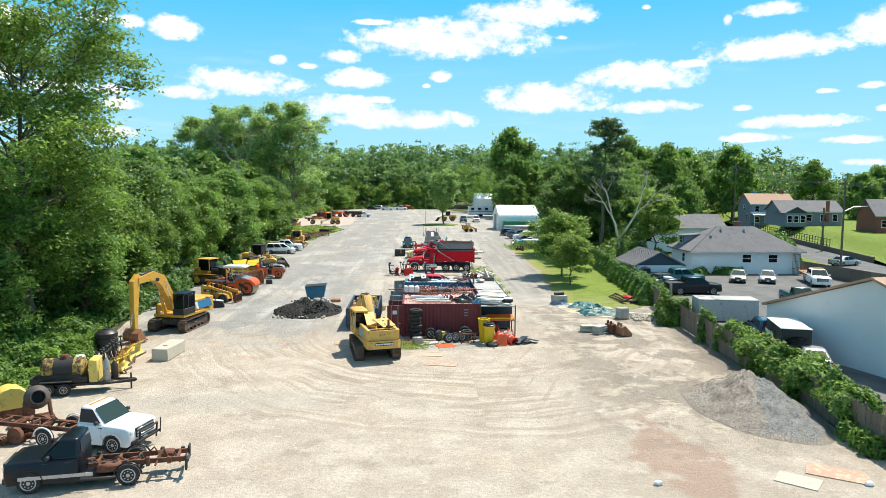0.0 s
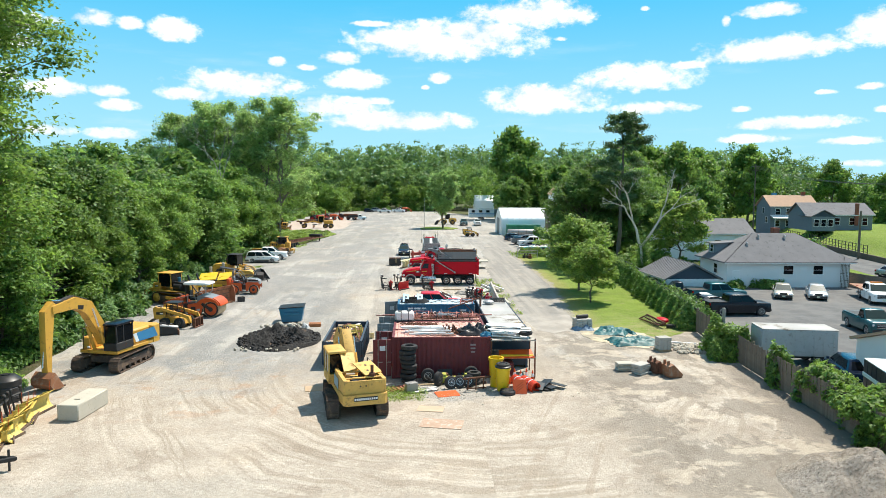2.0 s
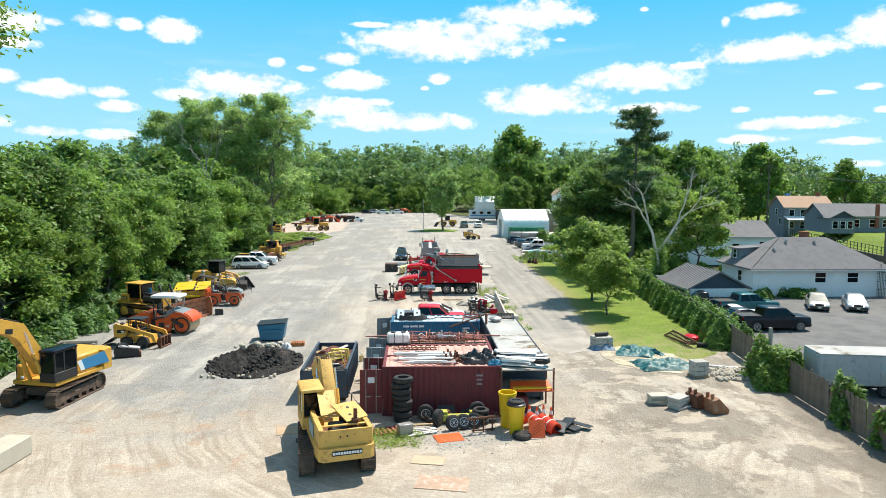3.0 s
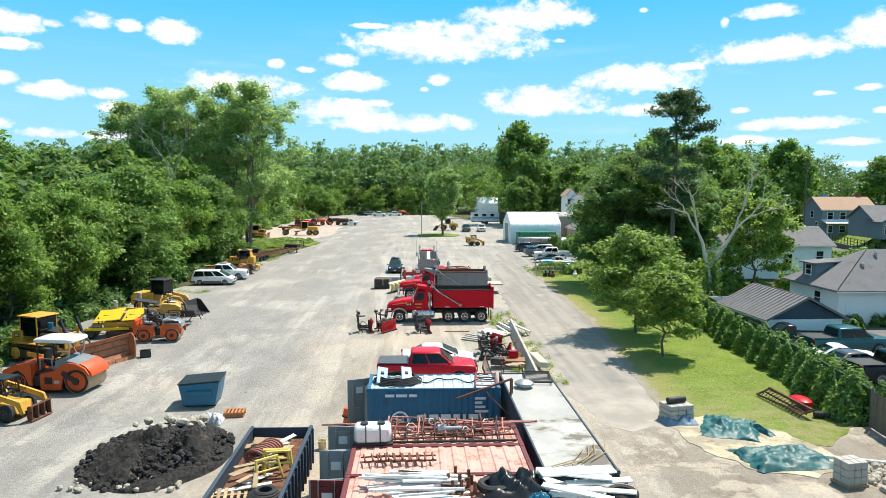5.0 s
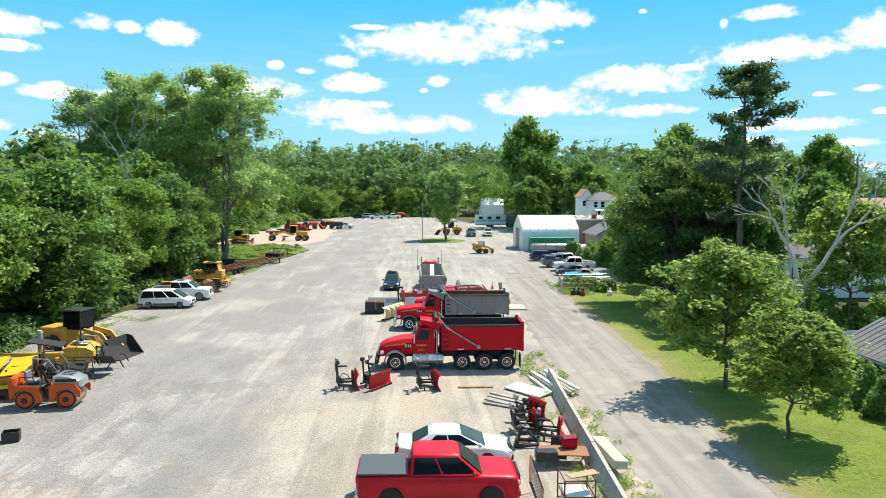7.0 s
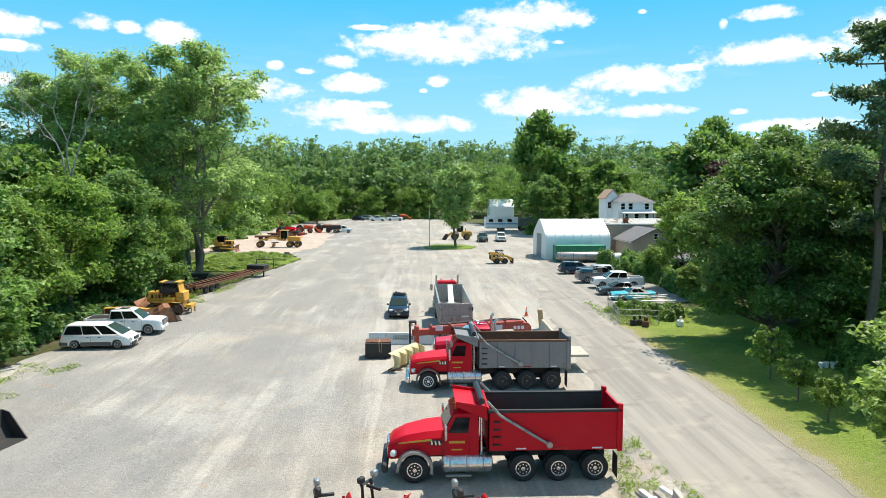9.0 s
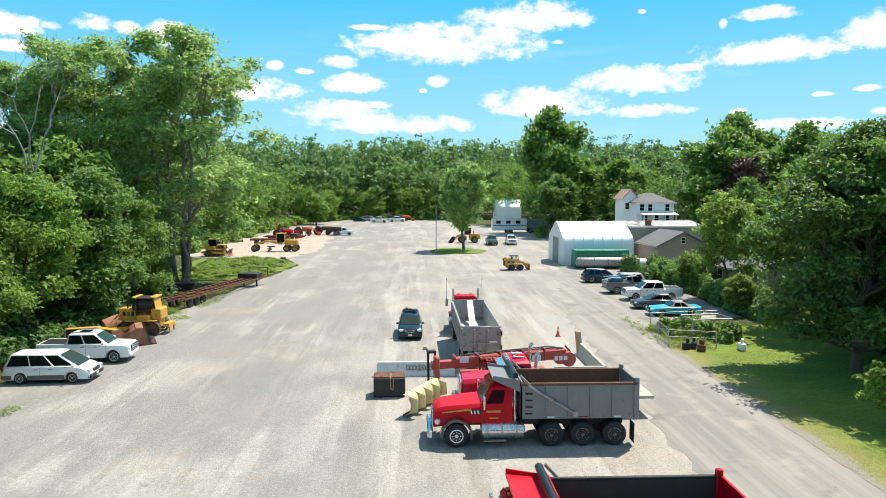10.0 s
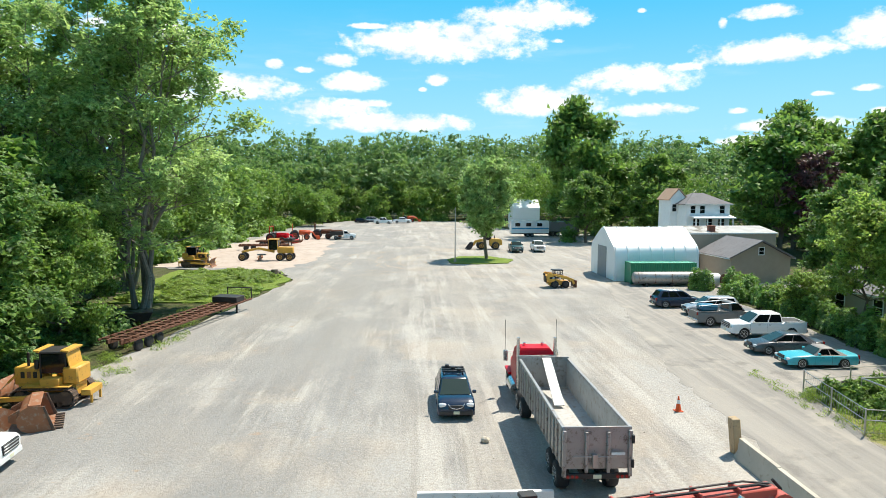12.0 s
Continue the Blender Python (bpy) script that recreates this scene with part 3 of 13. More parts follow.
        col = g.mix(g.math("MULTIPLY", g.ramp(fine, 0.4, 0.65), 0.5), col, (0.17, 0.14, 0.11))
        col = g.mix(g.math("MULTIPLY", g.ramp(g.noise(at, 14.0, 3.0, 0.7), 0.54, 0.62), 0.5), col, (0.50, 0.47, 0.42))
        col = g.mix(g.math("MULTIPLY", g.ramp(g.noise(at, 10.0, 3.0, 0.7), 0.56, 0.64), 0.5), col, (0.10, 0.09, 0.08))
        thin = g.math("ADD", sep.outputs[2], g.math("MULTIPLY_ADD", g.noise(at, 1.6, 6.0, 0.7), 1.0, -0.5))
        col = g.mix(g.ramp(thin, 0.16, 0.04), col, g.mix(g.ramp(fine, 0.35, 0.65), (0.35, 0.30, 0.245), (0.46, 0.40, 0.33)))
        rough, dist_b = 0.95, 0.12
    elif kind == "sand":
        col = g.mix(g.ramp(mid, 0.35, 0.65), (0.50, 0.42, 0.29), (0.60, 0.53, 0.39))
        col = g.mix(g.math("MULTIPLY", g.ramp(fine, 0.5, 0.7), 0.4), col, (0.33, 0.30, 0.24))
        col = g.mix(g.math("MULTIPLY", g.ramp(g.noise(at, 0.55, 6.0, 0.68), 0.46, 0.56), 0.85), col, (0.33, 0.285, 0.22))
        col = g.mix(g.math("MULTIPLY", g.ramp(g.noise(at, 1.3, 6.0, 0.7), 0.57, 0.63), 0.7), col, (0.22, 0.185, 0.14))
        rough, dist_b = 0.95, 0.03
    elif kind == "rubble":
        col = g.mix(g.ramp(fine, 0.3, 0.7), (0.02, 0.019, 0.019), (0.065, 0.06, 0.056))
        col = g.mix(g.ramp(g.noise(at, 1.2, 4.0), 0.62, 0.75), col, (0.20, 0.14, 0.10))
        rough, dist_b = 0.9, 0.08
    shade = 1.05 if kind in ("grass", "lawn") else 1.0
    col = g.mix(1.0, col, (shade, shade, shade), "MULTIPLY")
    nrm = g.node("Bump", {"Strength": 1.0, "Distance": dist_b * 1.5, "Height": g.math("ADD", fine, g.math("MULTIPLY", grit, 0.4))}).outputs[0]
    g.node("OutputMaterial", {0: g.node("BsdfPrincipled", {"Base Color": col, "Roughness": rough, "Normal": nrm, "Specular IOR Level": 0.2}).outputs[0]})
    return m


yard_mat, lane_mat, asphalt_mat, grass_mat, soil_mat, pile_mat, sand_mat, heap_mat = (ground_material(k + "_surface", k) for k in ("yard", "lane", "asphalt", "grass", "soil", "pile", "sand", "rubble"))
lawn_mat = ground_material("lawn_surface", "lawn")
bare_dirt = paint("bare_dirt", (0.44, 0.36, 0.30), 0.95, vary=0.25, size=0.3, grime=(0.33, 0.26, 0.2), amount=0.35, bump=0.03, grain=8.0)


# ---- mesh helpers ----
class Shape:
    """Collects faces of one mesh part, in its own axes."""

    def __init__(self):
        self.v, self.f, self.m = [], [], Matrix()

    def add(self, verts, faces):
        k = len(self.v)
        self.v += [tuple(self.m @ Vector(p)) for p in verts]
        self.f += [tuple(k + i for i in q) for q in faces]
        return self

    def box(self, cx, cy, cz, sx, sy, sz, b=0.015, rx=0, ry=0, rz=0, top=(1, 1)):
        """A box with broken edges; top: its upper face's size to its lower one's."""
        hx, hy, hz = sx / 2, sy / 2, sz / 2
        b = min(b, hx * 0.45, hy * 0.45, hz * 0.45)
        m = pose(cx, cy, cz, rx, ry, rz)
        vs, idx = [], {}
        for x in (-1, 1):
            for y in (-1, 1):
                for z in (-1, 1):
                    for a in range(3):
                        p = [x * hx, y * hy, z * hz]
                        for c in range(3):
                            if c != a:
                                p[c] -= b * (x, y, z)[c]
                        if z > 0:
                            p[0] *= top[0]
                            p[1] *= top[1]
                        idx[x, y, z, a] = len(vs)
                        vs.append(tuple(m @ Vector(p)))
        fs = []
        for a in range(3):
            u, w = (a + 1) % 3, (a + 2) % 3
            for s in (-1, 1):
                ring = []
                for e, h in ((-1, -1), (1, -1), (1, 1), (-1, 1)):
                    k = [0, 0, 0]
                    k[a], k[u], k[w] = s, e, h
                    ring.append(idx[(*k, a)])
                fs.append(ring if s > 0 else ring[::-1])
            for e in (-1, 1):
                for h in (-1, 1):
                    k0, k1 = [0, 0, 0], [0, 0, 0]
                    k0[a], k0[u], k0[w] = -1, e, h
                    k1[a], k1[u], k1[w] = 1, e, h
                    q = [idx[(*k0, u)], idx[(*k1, u)], idx[(*k1, w)], idx[(*k0, w)]]
                    fs.append(q if e * h < 0 else q[::-1])
        for x in (-1, 1):
            for y in (-1, 1):
                for z in (-1, 1):
                    q = [idx[x, y, z, a] for a in range(3)]
                    fs.append(q if x * y * z > 0 else q[::-1])
        return self.add(vs, fs)

    def cyl(self, p, q, r, r2=None, n=12, caps=True):
        p, q = Vector(p), Vector(q)
        r2 = r if r2 is None else r2
        t = (q - p).to_track_quat("Z", "Y").to_matrix()
        ring = [t @ Vector((math.cos(2 * math.pi * i / n), math.sin(2 * math.pi * i / n), 0)) for i in range(n)]
        vs = [p + r * d for d in ring] + [q + r2 * d for d in ring]
        fs = [(i, (i + 1) % n, n + (i + 1) % n, n + i) for i in range(n)]
        if caps:
            fs += [tuple(range(n))[::-1], tuple(range(n, 2 * n))]
        return self.add(vs, fs)

    def lathe(self, p, axis, prof, n=16):
        """Turns (along, radius) pairs about an axis from p."""
        p, t = Vector(p), Vector(axis).to_track_quat("Z", "Y").to_matrix()
        vs = [p + t @ Vector((r * math.cos(2 * math.pi * i / n), r * math.sin(2 * math.pi * i / n), a)) for a, r in prof for i in range(n)]
        fs = [(k * n + i, k * n + (i + 1) % n, (k + 1) * n + (i + 1) % n, (k + 1) * n + i) for k in range(len(prof) - 1) for i in range(n)]
        fs += [tuple(range(n))[::-1], tuple(range((len(prof) - 1) * n, len(prof) * n))]
        return self.add(vs, fs)

    def tube(self, pts, r, n=6):
        """One round bar bent along a line of points."""
        pts = [Vector(p) for p in pts]
        shut = (pts[0] - pts[-1]).length < 1e-6 and len(pts) > 3
        if shut:
            pts = pts[:-1]
        k, rings, side = len(pts), [], None
        for i, p in enumerate(pts):
            a = (p - pts[i - 1]).normalized() if i or shut else None
            b = (pts[(i + 1) % k] - p).normalized() if i < k - 1 or shut else None
            d = (a or b) + (b or a)
            d = d.normalized() if d.length > 1e-4 else (a or b)
            ref = side if side is not None else (Vector((0, 0, 1)) if abs(d.z) < 0.9 else Vector((1, 0, 0)))
            u = ref - d * ref.dot(d)
            u = u.normalized() if u.length > 1e-4 else d.orthogonal().normalized()
            side, w = u, d.cross(u)
            grow = 1.0 / max(0.5, d.dot(a or b))
            rings.append([p + (u * math.cos(2 * math.pi * j / n) + w * math.sin(2 * math.pi * j / n)) * r * grow for j in range(n)])
        if shut:
            rings.append(rings[0])
        return self.loft(rings, not shut)

    def prism(self, prof, y0, y1, b=0.0, inset=0.0, soft=0.0):
        """Extrudes an (x, z) outline from y0 to y1; b: width of the rounded shoulder; inset: how far it draws in there."""
        n = len(prof)
        area = sum(prof[i][0] * prof[(i + 1) % n][1] - prof[(i + 1) % n][0] * prof[i][1] for i in range(n))
        if area > 0:
            prof = prof[::-1]
        cx, cz = (min(p[0] for p in prof) + max(p[0] for p in prof)) / 2, (min(p[1] for p in prof) + max(p[1] for p in prof)) / 2
        wx, wz = max(p[0] for p in prof) - cx, max(p[1] for p in prof) - cz
        small = [(cx + (x - cx) * (1 - inset / wx), cz + (z - cz) * (1 - inset / wz)) for x, z in prof] if b else prof
        rings = [(y0, small), (y0 + b, prof), (y1 - b, prof), (y1, small)] if b else [(y0, prof), (y1, prof)]
        if soft:
            def shrunk(k):
                return [(cx + (x - cx) * (1 - k / wx), z - k * 0.9 * max(0.0, (z - cz) / wz)) for x, z in prof]
            rings = [(y0, shrunk(soft)), (y0 + 0.05, shrunk(soft * 0.55)), (y0 + 0.13, shrunk(soft * 0.25)), (y0 + 0.35, shrunk(0.03 * soft)), (y1 - 0.35, shrunk(0.03 * soft)), (y1 - 0.13, shrunk(soft * 0.25)), (y1 - 0.05, shrunk(soft * 0.55)), (y1, shrunk(soft))]
        vs = [(x, y, z) for y, pr in rings for x, z in pr]
        fs = [(k * n + i, k * n + (i + 1) % n, (k + 1) * n + (i + 1) % n, (k + 1) * n + i) for k in range(len(rings) - 1) for i in range(n)]
        fs += [tuple(range(n))[::-1], tuple(range((len(rings) - 1) * n, len(rings) * n))]
        return self.add(vs, [q[::-1] for q in fs])

    def plan(self, prof, z0, z1):
        """Extrudes an (x, y) outline upwards."""
        n = len(prof)
        area = sum(prof[i][0] * prof[(i + 1) % n][1] - prof[(i + 1) % n][0] * prof[i][1] for i in range(n))
        if area < 0:
            prof = prof[::-1]
        vs = [(x, y, z) for z in (z0, z1) for x, y in prof]
        return self.add(vs, [(i, (i + 1) % n, n + (i + 1) % n, n + i) for i in range(n)] + [tuple(range(n))[::-1], tuple(range(n, 2 * n))])

    def loft(self, rings, caps=True):
        n = len(rings[0])
        vs = [p for r in rings for p in r]
        fs = [(k * n + i, k * n + (i + 1) % n, (k + 1) * n + (i + 1) % n, (k + 1) * n + i) for k in range(len(rings) - 1) for i in range(n)]
        if caps:
            fs += [tuple(range(n))[::-1], tuple(range((len(rings) - 1) * n, len(rings) * n))]
        return self.add(vs, fs)

    def slab(self, a, b, c, d, t=0.02):
        """A thin plate on four corners, thickened along its normal."""
        a, b, c, d = (Vector(p) for p in (a, b, c, d))
        n = (b - a).cross(d - a).normalized() * t
        return self.add([a, b, c, d, a + n, b + n, c + n, d + n], [(3, 2, 1, 0), (4, 5, 6, 7), (0, 1, 5, 4), (1, 2, 6, 5), (2, 3, 7, 6), (3, 0, 4, 7)])

    def mesh(self, name, material, sharp=38):
        me = bpy.data.meshes.new(name)
        me.from_pydata(self.v, [], self.f)
        me.materials.append(material)
        me.shade_smooth()
        me.set_sharp_from_angle(angle=radians(sharp))
        return me


def thing(name, x, y, z=0.0, rz=0.0, label="", category="", group="", rx=0.0, ry=0.0, kind=""):
    ob = new(name)
    ob.empty_display_size = 0.3
    ob.matrix_basis = pose(x, y, z, rx, ry, rz)
    return tagged(ob, label, category, group, kind)


def part(name, shape, material, parent, label="", sharp=38):
    ob = new(name, shape.mesh(name, material, sharp))
    ob.parent = parent
    return tagged(ob, label)


def same_part(ob, m, parent=None):
    """The same mesh once more, at another place in its thing."""
    c = new(ob.name.split(".")[0], ob.data)
    c.parent = parent or ob.parent
    c.matrix_basis = m
    return c


def solid(name, shape, material, x=0, y=0, z=0, rz=0, label="", category="", group="", kind="", rx=0, ry=0):
    """A thing of one mesh."""
    ob = new(name, shape.mesh(name, material))
    ob.matrix_basis = pose(x, y, z, rx, ry, rz)
    return tagged(ob, label, category, group, kind)


def word_bar(widths, h, material, parent, m, gap=0.3):
    """Plain blocks in a row for a word that is not spelled out; gap: to the blocks' height."""
    x = -(sum(widths) + gap * h * (len(widths) - 1)) / 2
    for w in widths:
        ob = part("lettering_bar", Shape().box(x + w / 2, 0, 0, w, h, 0.008, 0.002), material, parent)
        ob.matrix_basis = m
        x += w + gap * h

# ---- ground ----


def ragged(pts, step=1.5, jitter=0.25, seed=1):
    """A closed outline with uneven edges."""
    r = random.Random(seed)
    out = []
    for (x0, y0), (x1, y1) in zip(pts, pts[1:] + pts[:1]):
        n = max(1, int(math.hypot(x1 - x0, y1 - y0) / step))
        for i in range(n):
            f = i / n
            j = jitter if i else 0
            out.append((x0 + (x1 - x0) * f + r.uniform(-j, j), y0 + (y1 - y0) * f + r.uniform(-j, j)))
    return out


def sheet(name, pts, z, material, label, jitter=0.25, seed=1, step=1.5):
    s = Shape().plan(ragged(pts, step, jitter, seed), -0.12, z)
    return solid(name, s, material, label=label, category="ground", kind="structure")


base = Shape().add([(-3500, -400, -0.1), (3500, -400, -0.1), (3500, 4500, -0.1), (-3500, 4500, -0.1)], [(0, 1, 2, 3)])
solid("ground", base, soil_mat, label="weedy earth round the yard reaching the horizon", category="ground", kind="structure")
YARD = [(-24, -20), (-23.5, 20), (-22.5, 36), (-23.2, 47), (-24.5, 60), (-26.5, 75), (-27.5, 90), (-27.5, 105), (-25.5, 118), (-24.5, 130), (-23.2, 142), (-21.5, 155), (-19.8, 168), (-18.5, 180), (-22, 189), (-38, 192), (-44, 205), (-42, 245), (-38, 300), (-24, 336), (8, 338), (20, 300), (27, 270), (46, 262), (46, 196), (44, 165), (29, 162), (28.5, 136), (19, 132), (17.2, 124), (17, 113), (16.6, 93), (15.1, 79), (14, 69), (15.5, 66), (24, 66), (22.6, 52), (21.3, 40), (20.6, 30), (20.4, -20)]
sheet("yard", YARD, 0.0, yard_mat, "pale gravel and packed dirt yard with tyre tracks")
sheet("lane", [(10.4, 66.8), (11.6, 65.7), (12.9, 66.5), (14.2, 65.4), (15.1, 66.0), (15.4, 69), (16.4, 79), (17.6, 93), (17.9, 113), (17.8, 124), (18.6, 132), (28.2, 136.5), (28.4, 161), (25, 172), (20.5, 176), (18, 168), (16.5, 158), (14.6, 150), (13.8, 142), (12.4, 136), (12.2, 128), (11.3, 120), (10.6, 110), (10.0, 95), (10.1, 84), (9.7, 72)], 0.006, lane_mat, "worn asphalt lane beside the lawn and parked cars", 0.3, 3, 0.8)
sheet("lawn", [(14.1, 69.2), (15.1, 79), (16.5, 93), (16.9, 113), (17.2, 124), (19, 131.5), (32, 132), (31, 110), (28, 95), (26.2, 80), (24.6, 68), (20, 63.5), (15.8, 65.5)], 0.016, lawn_mat, "sunlit mown lawn with worn edges", 0.1, 5, 0.8)
sheet("parking_lot", [(22.2, 36), (24.4, 66), (27.2, 92), (36, 94), (60, 98), (66, 90), (58, 60), (40, 36)], 0.02, asphalt_mat, "patched dark asphalt parking lot of the neighbours", 0.1, 6)
sheet("street", [(48.5, 40), (57, 40), (71, 104), (80, 145), (116, 300), (107, 300), (72, 145), (62.5, 104)], 0.012, asphalt_mat, "grey asphalt street past the houses", 0.05, 8)
sheet("verge", [(58, 93), (60.4, 93), (72, 145), (69, 146)], 0.05, grass_mat, "strip of grass between lot and street", 0.2, 9)


def street_edge(y):
    return 71.6 + (y - 104) * 0.22


def rise(x, y):
    """Height of the bank and field across the street."""
    d = x - street_edge(y)
    q = max(0.0, min(1.0, d / 6.0))
    return (0.85 + 2.1 * q * q * (3 - 2 * q) + 0.012 * max(0.0, d - 6)) * min(1.0, max(0.0, (y - 96) / 14))


field_top = Shape()
cols, lines = [0, 1, 2, 3, 4, 5, 6, 8, 12, 20, 40, 80, 140], list(range(90, 262, 4))
field_top.add([(street_edge(yy) + c, yy, rise(street_edge(yy) + c, yy) + 0.01) for yy in lines for c in cols], [(a * len(cols) + b, a * len(cols) + b + 1, (a + 1) * len(cols) + b + 1, (a + 1) * len(cols) + b) for a in range(len(lines) - 1) for b in range(len(cols) - 1)])
solid("field", field_top, grass_mat, label="mown green field rising across the street", category="ground", kind="structure")
solid("retaining_wall", Shape().plan([(street_edge(yy) - 0.05, yy) for yy in range(104, 190, 4)] + [(street_edge(yy) - 0.4, yy) for yy in range(188, 103, -4)], -0.05, 0.92), fence_wood, label="low dark timber wall along the street", category="wall", kind="structure")
sheet("traffic_island", [(2.2, 198), (6, 196.6), (11, 198), (12.4, 203), (9, 208.5), (4, 208), (1.8, 203)], 0.12, grass_mat, "kerbed grass island round a tree", 0.15, 11)
sheet("weed_bank", [(-34, 163), (-22.5, 163), (-19.6, 172), (-19, 181), (-22.5, 187.5), (-36, 190)], 0.05, grass_mat, "rank green weeds at the edge of the yard", 0.5, 12)
sheet("sand_patch", [(13.7, 66.2), (14.0, 63.2), (15.6, 60.8), (17.4, 60.2), (19.6, 61.3), (18.9, 65.4), (16, 67.9)], 0.024, sand_mat, "spilled pale sand beside the lane", 0.22, 13, 0.6)


def mound(name, x, y, rx, ry, h, material, label, seed, rough=0.16, peak=(0.0, 0.0), power=1.0, n=64, kind="", cat="pile"):
    """A heap on a disc-shaped grid: a cone with slumps and lumps."""
    s = Shape()
    rings = 26
    vs, fs = [], []
    for k in range(rings + 1):
        for i in range(n):
            a, q = 2 * math.pi * i / n, k / rings
            wob = 1 + 0.16 * noise.noise(Vector((math.cos(a) * 1.3, math.sin(a) * 1.3, seed)))
            px, py = peak[0] * (1 - q) + rx * q * math.cos(a) * wob, peak[1] * (1 - q) + ry * q * math.sin(a) * wob
            lump = noise.fractal(Vector((px * 1.1, py * 1.1, seed * 3.1)), 0.9, 2.0, 4)
            fine = noise.noise(Vector((px * 5, py * 5, seed))) * 0.05
            z = h * (1 - q) ** power * (1 + rough * lump) + (0.12 * rough * 6 * lump + fine) * min(1, (1 - q) * 4)
            vs.append((px, py, max(z, 0.0) - (0.06 if k == rings else 0)))
    for k in range(rings):
        for i in range(n):
            fs.append((k * n + i, (k + 1) * n + i, (k + 1) * n + (i + 1) % n, k * n + (i + 1) % n))
    s.add(vs, fs)
    return solid(name, s, material, x, y, 0, label=label, category=cat, kind=kind)


mound("spoil_mound", 17.9, 35.2, 3.3, 5.2, 1.75, pile_mat, "tall pile of crushed stone and dirt by the fence", 3, 0.16, peak=(0.4, 1.3), power=1.15)
sheet("bare_patch", [(-41, 194), (-30, 193), (-22, 190), (-19, 205), (-20, 240), (-26, 262), (-36, 262), (-41, 230)], 0.01, bare_dirt, "bare pinkish dirt round the parked machines", 0.9, 19, 2.0)
mound("asphalt_mound", -10.0, 63.7, 3.2, 3.9, 0.85, heap_mat, "low heap of broken black asphalt lumps", 5, 0.5, power=0.7)

# rocks and lumps of the heaps
def lump_shape(seed, flat=0.7, sides=7):
    r = random.Random(seed)
    s = Shape()
    n = sides
    rings = []
    for z, q in ((-0.5, 0.55), (-0.1, 1.0), (0.3, 0.8), (0.5, 0.4)) if n > 5 else ((-0.3, 0.9), (0.4, 0.6)):
        rings.append([(q * 0.5 * r.uniform(0.75, 1.2) * math.cos(2 * math.pi * i / n), q * 0.5 * r.uniform(0.75, 1.2) * math.sin(2 * math.pi * i / n), z * flat * r.uniform(0.8, 1.15)) for i in range(n)])
    return s.loft(rings)


def strew(name, spots, material, label, seed, category="stones", sides=7):
    """Many loose lumps in one mesh."""
    r = random.Random(seed)
    s = Shape()
    kinds = [lump_shape(seed + k, sides=sides) for k in range(5)]
    for x, y, z, d in spots:
        s.m = pose(x, y, z, r.uniform(-25, 25), r.uniform(-25, 25), r.uniform(0, 360)) @ Matrix.Scale(d, 4)
        k = r.choice(kinds)
        s.add(k.v, k.f)
    ob = new(name, s.mesh(name, material, 12))
    return tagged(ob, label, category, kind="stuff")


r = random.Random(3)
spots = []
for i in range(950):
    a, q = r.uniform(0, 2 * math.pi), r.random() ** 0.6
    spots.append((-10 + 3.1 * q * math.cos(a), 63.7 + 3.8 * q * math.sin(a), 0.8 * (1 - q) ** 0.7, r.choice((0.06, 0.09, 0.12, 0.17, 0.24, 0.34))))
strew("asphalt_lump", spots, rubble_dark, "broken lumps of black asphalt on the heap", 4)
strew("pale_lump", [(-10 + r.uniform(-2.0, 1.2), 66.2 + r.uniform(-0.7, 0.9), r.uniform(0.3, 0.7), r.uniform(0.2, 0.6)) for _ in range(26)] + [(-10 + r.uniform(-2.6, 2.0), 60.3 + r.uniform(-0.4, 0.7), 0.1, r.uniform(0.1, 0.3)) for _ in range(30)], rubble_pale, "pale concrete lumps on the asphalt heap", 5)
strew("rubble", [(20.6 + r.uniform(-1.4, 1.4), 59.6 + r.uniform(-1.2, 1.6), 0.08, r.uniform(0.15, 0.5)) for _ in range(110)], rubble_pale, "heap of grey rubble by the fence", 6)
strew("loose_stone", [(r.uniform(-20, 19), r.uniform(25, 60), 0.0, r.uniform(0.03, 0.07)) for _ in range(1200)] + [(r.gauss(1.8, 3.2), r.gauss(50.4, 1.0), 0.0, r.uniform(0.05, 0.16)) for _ in range(420)] + [(r.gauss(-14, 3.0), r.gauss(37.0, 0.9), 0.0, r.uniform(0.03, 0.07)) for _ in range(500)] + [(r.uniform(-22, 9), r.uniform(60, 140), 0.0, r.uniform(0.04, 0.1)) for _ in range(700)], rubble_pale, "loose stones strewn over the yard", 7, "stones", 5)
strew("pile_stone", [(17.2 + r.gauss(0, 2.1), 33.8 + r.gauss(0, 3.2), 0.0, r.uniform(0.03, 0.085)) for _ in range(600)], rubble_pale, "stones rolled from the gravel pile", 8, "stones", 5)


# ---- buildings ----
def window_unit(parent, x, y, z, w, h, rz=0.0, panes=2):
    """Window with trim round a dark pane; faces -y before the turn."""
    wdw = new("window")
    wdw.parent = parent
    wdw.matrix_basis = pose(x, y, z, 0, 0, rz)
    s = Shape()
    s.box(0, -0.03, h / 2 + 0.05, w + 0.2, 0.06, 0.1).box(0, -0.03, -h / 2 - 0.05, w + 0.24, 0.1, 0.1)
    s.box(-w / 2 - 0.05, -0.03, 0, 0.1, 0.06, h).box(w / 2 + 0.05, -0.03, 0, 0.1, 0.06, h).box(0, -0.025, 0, w, 0.05, 0.05)
    part("frame", s, trim_white, wdw)
    part("pane", Shape().box(0, 0.0, 0, w, 0.02, h, 0.002), glass, wdw)
    return wdw


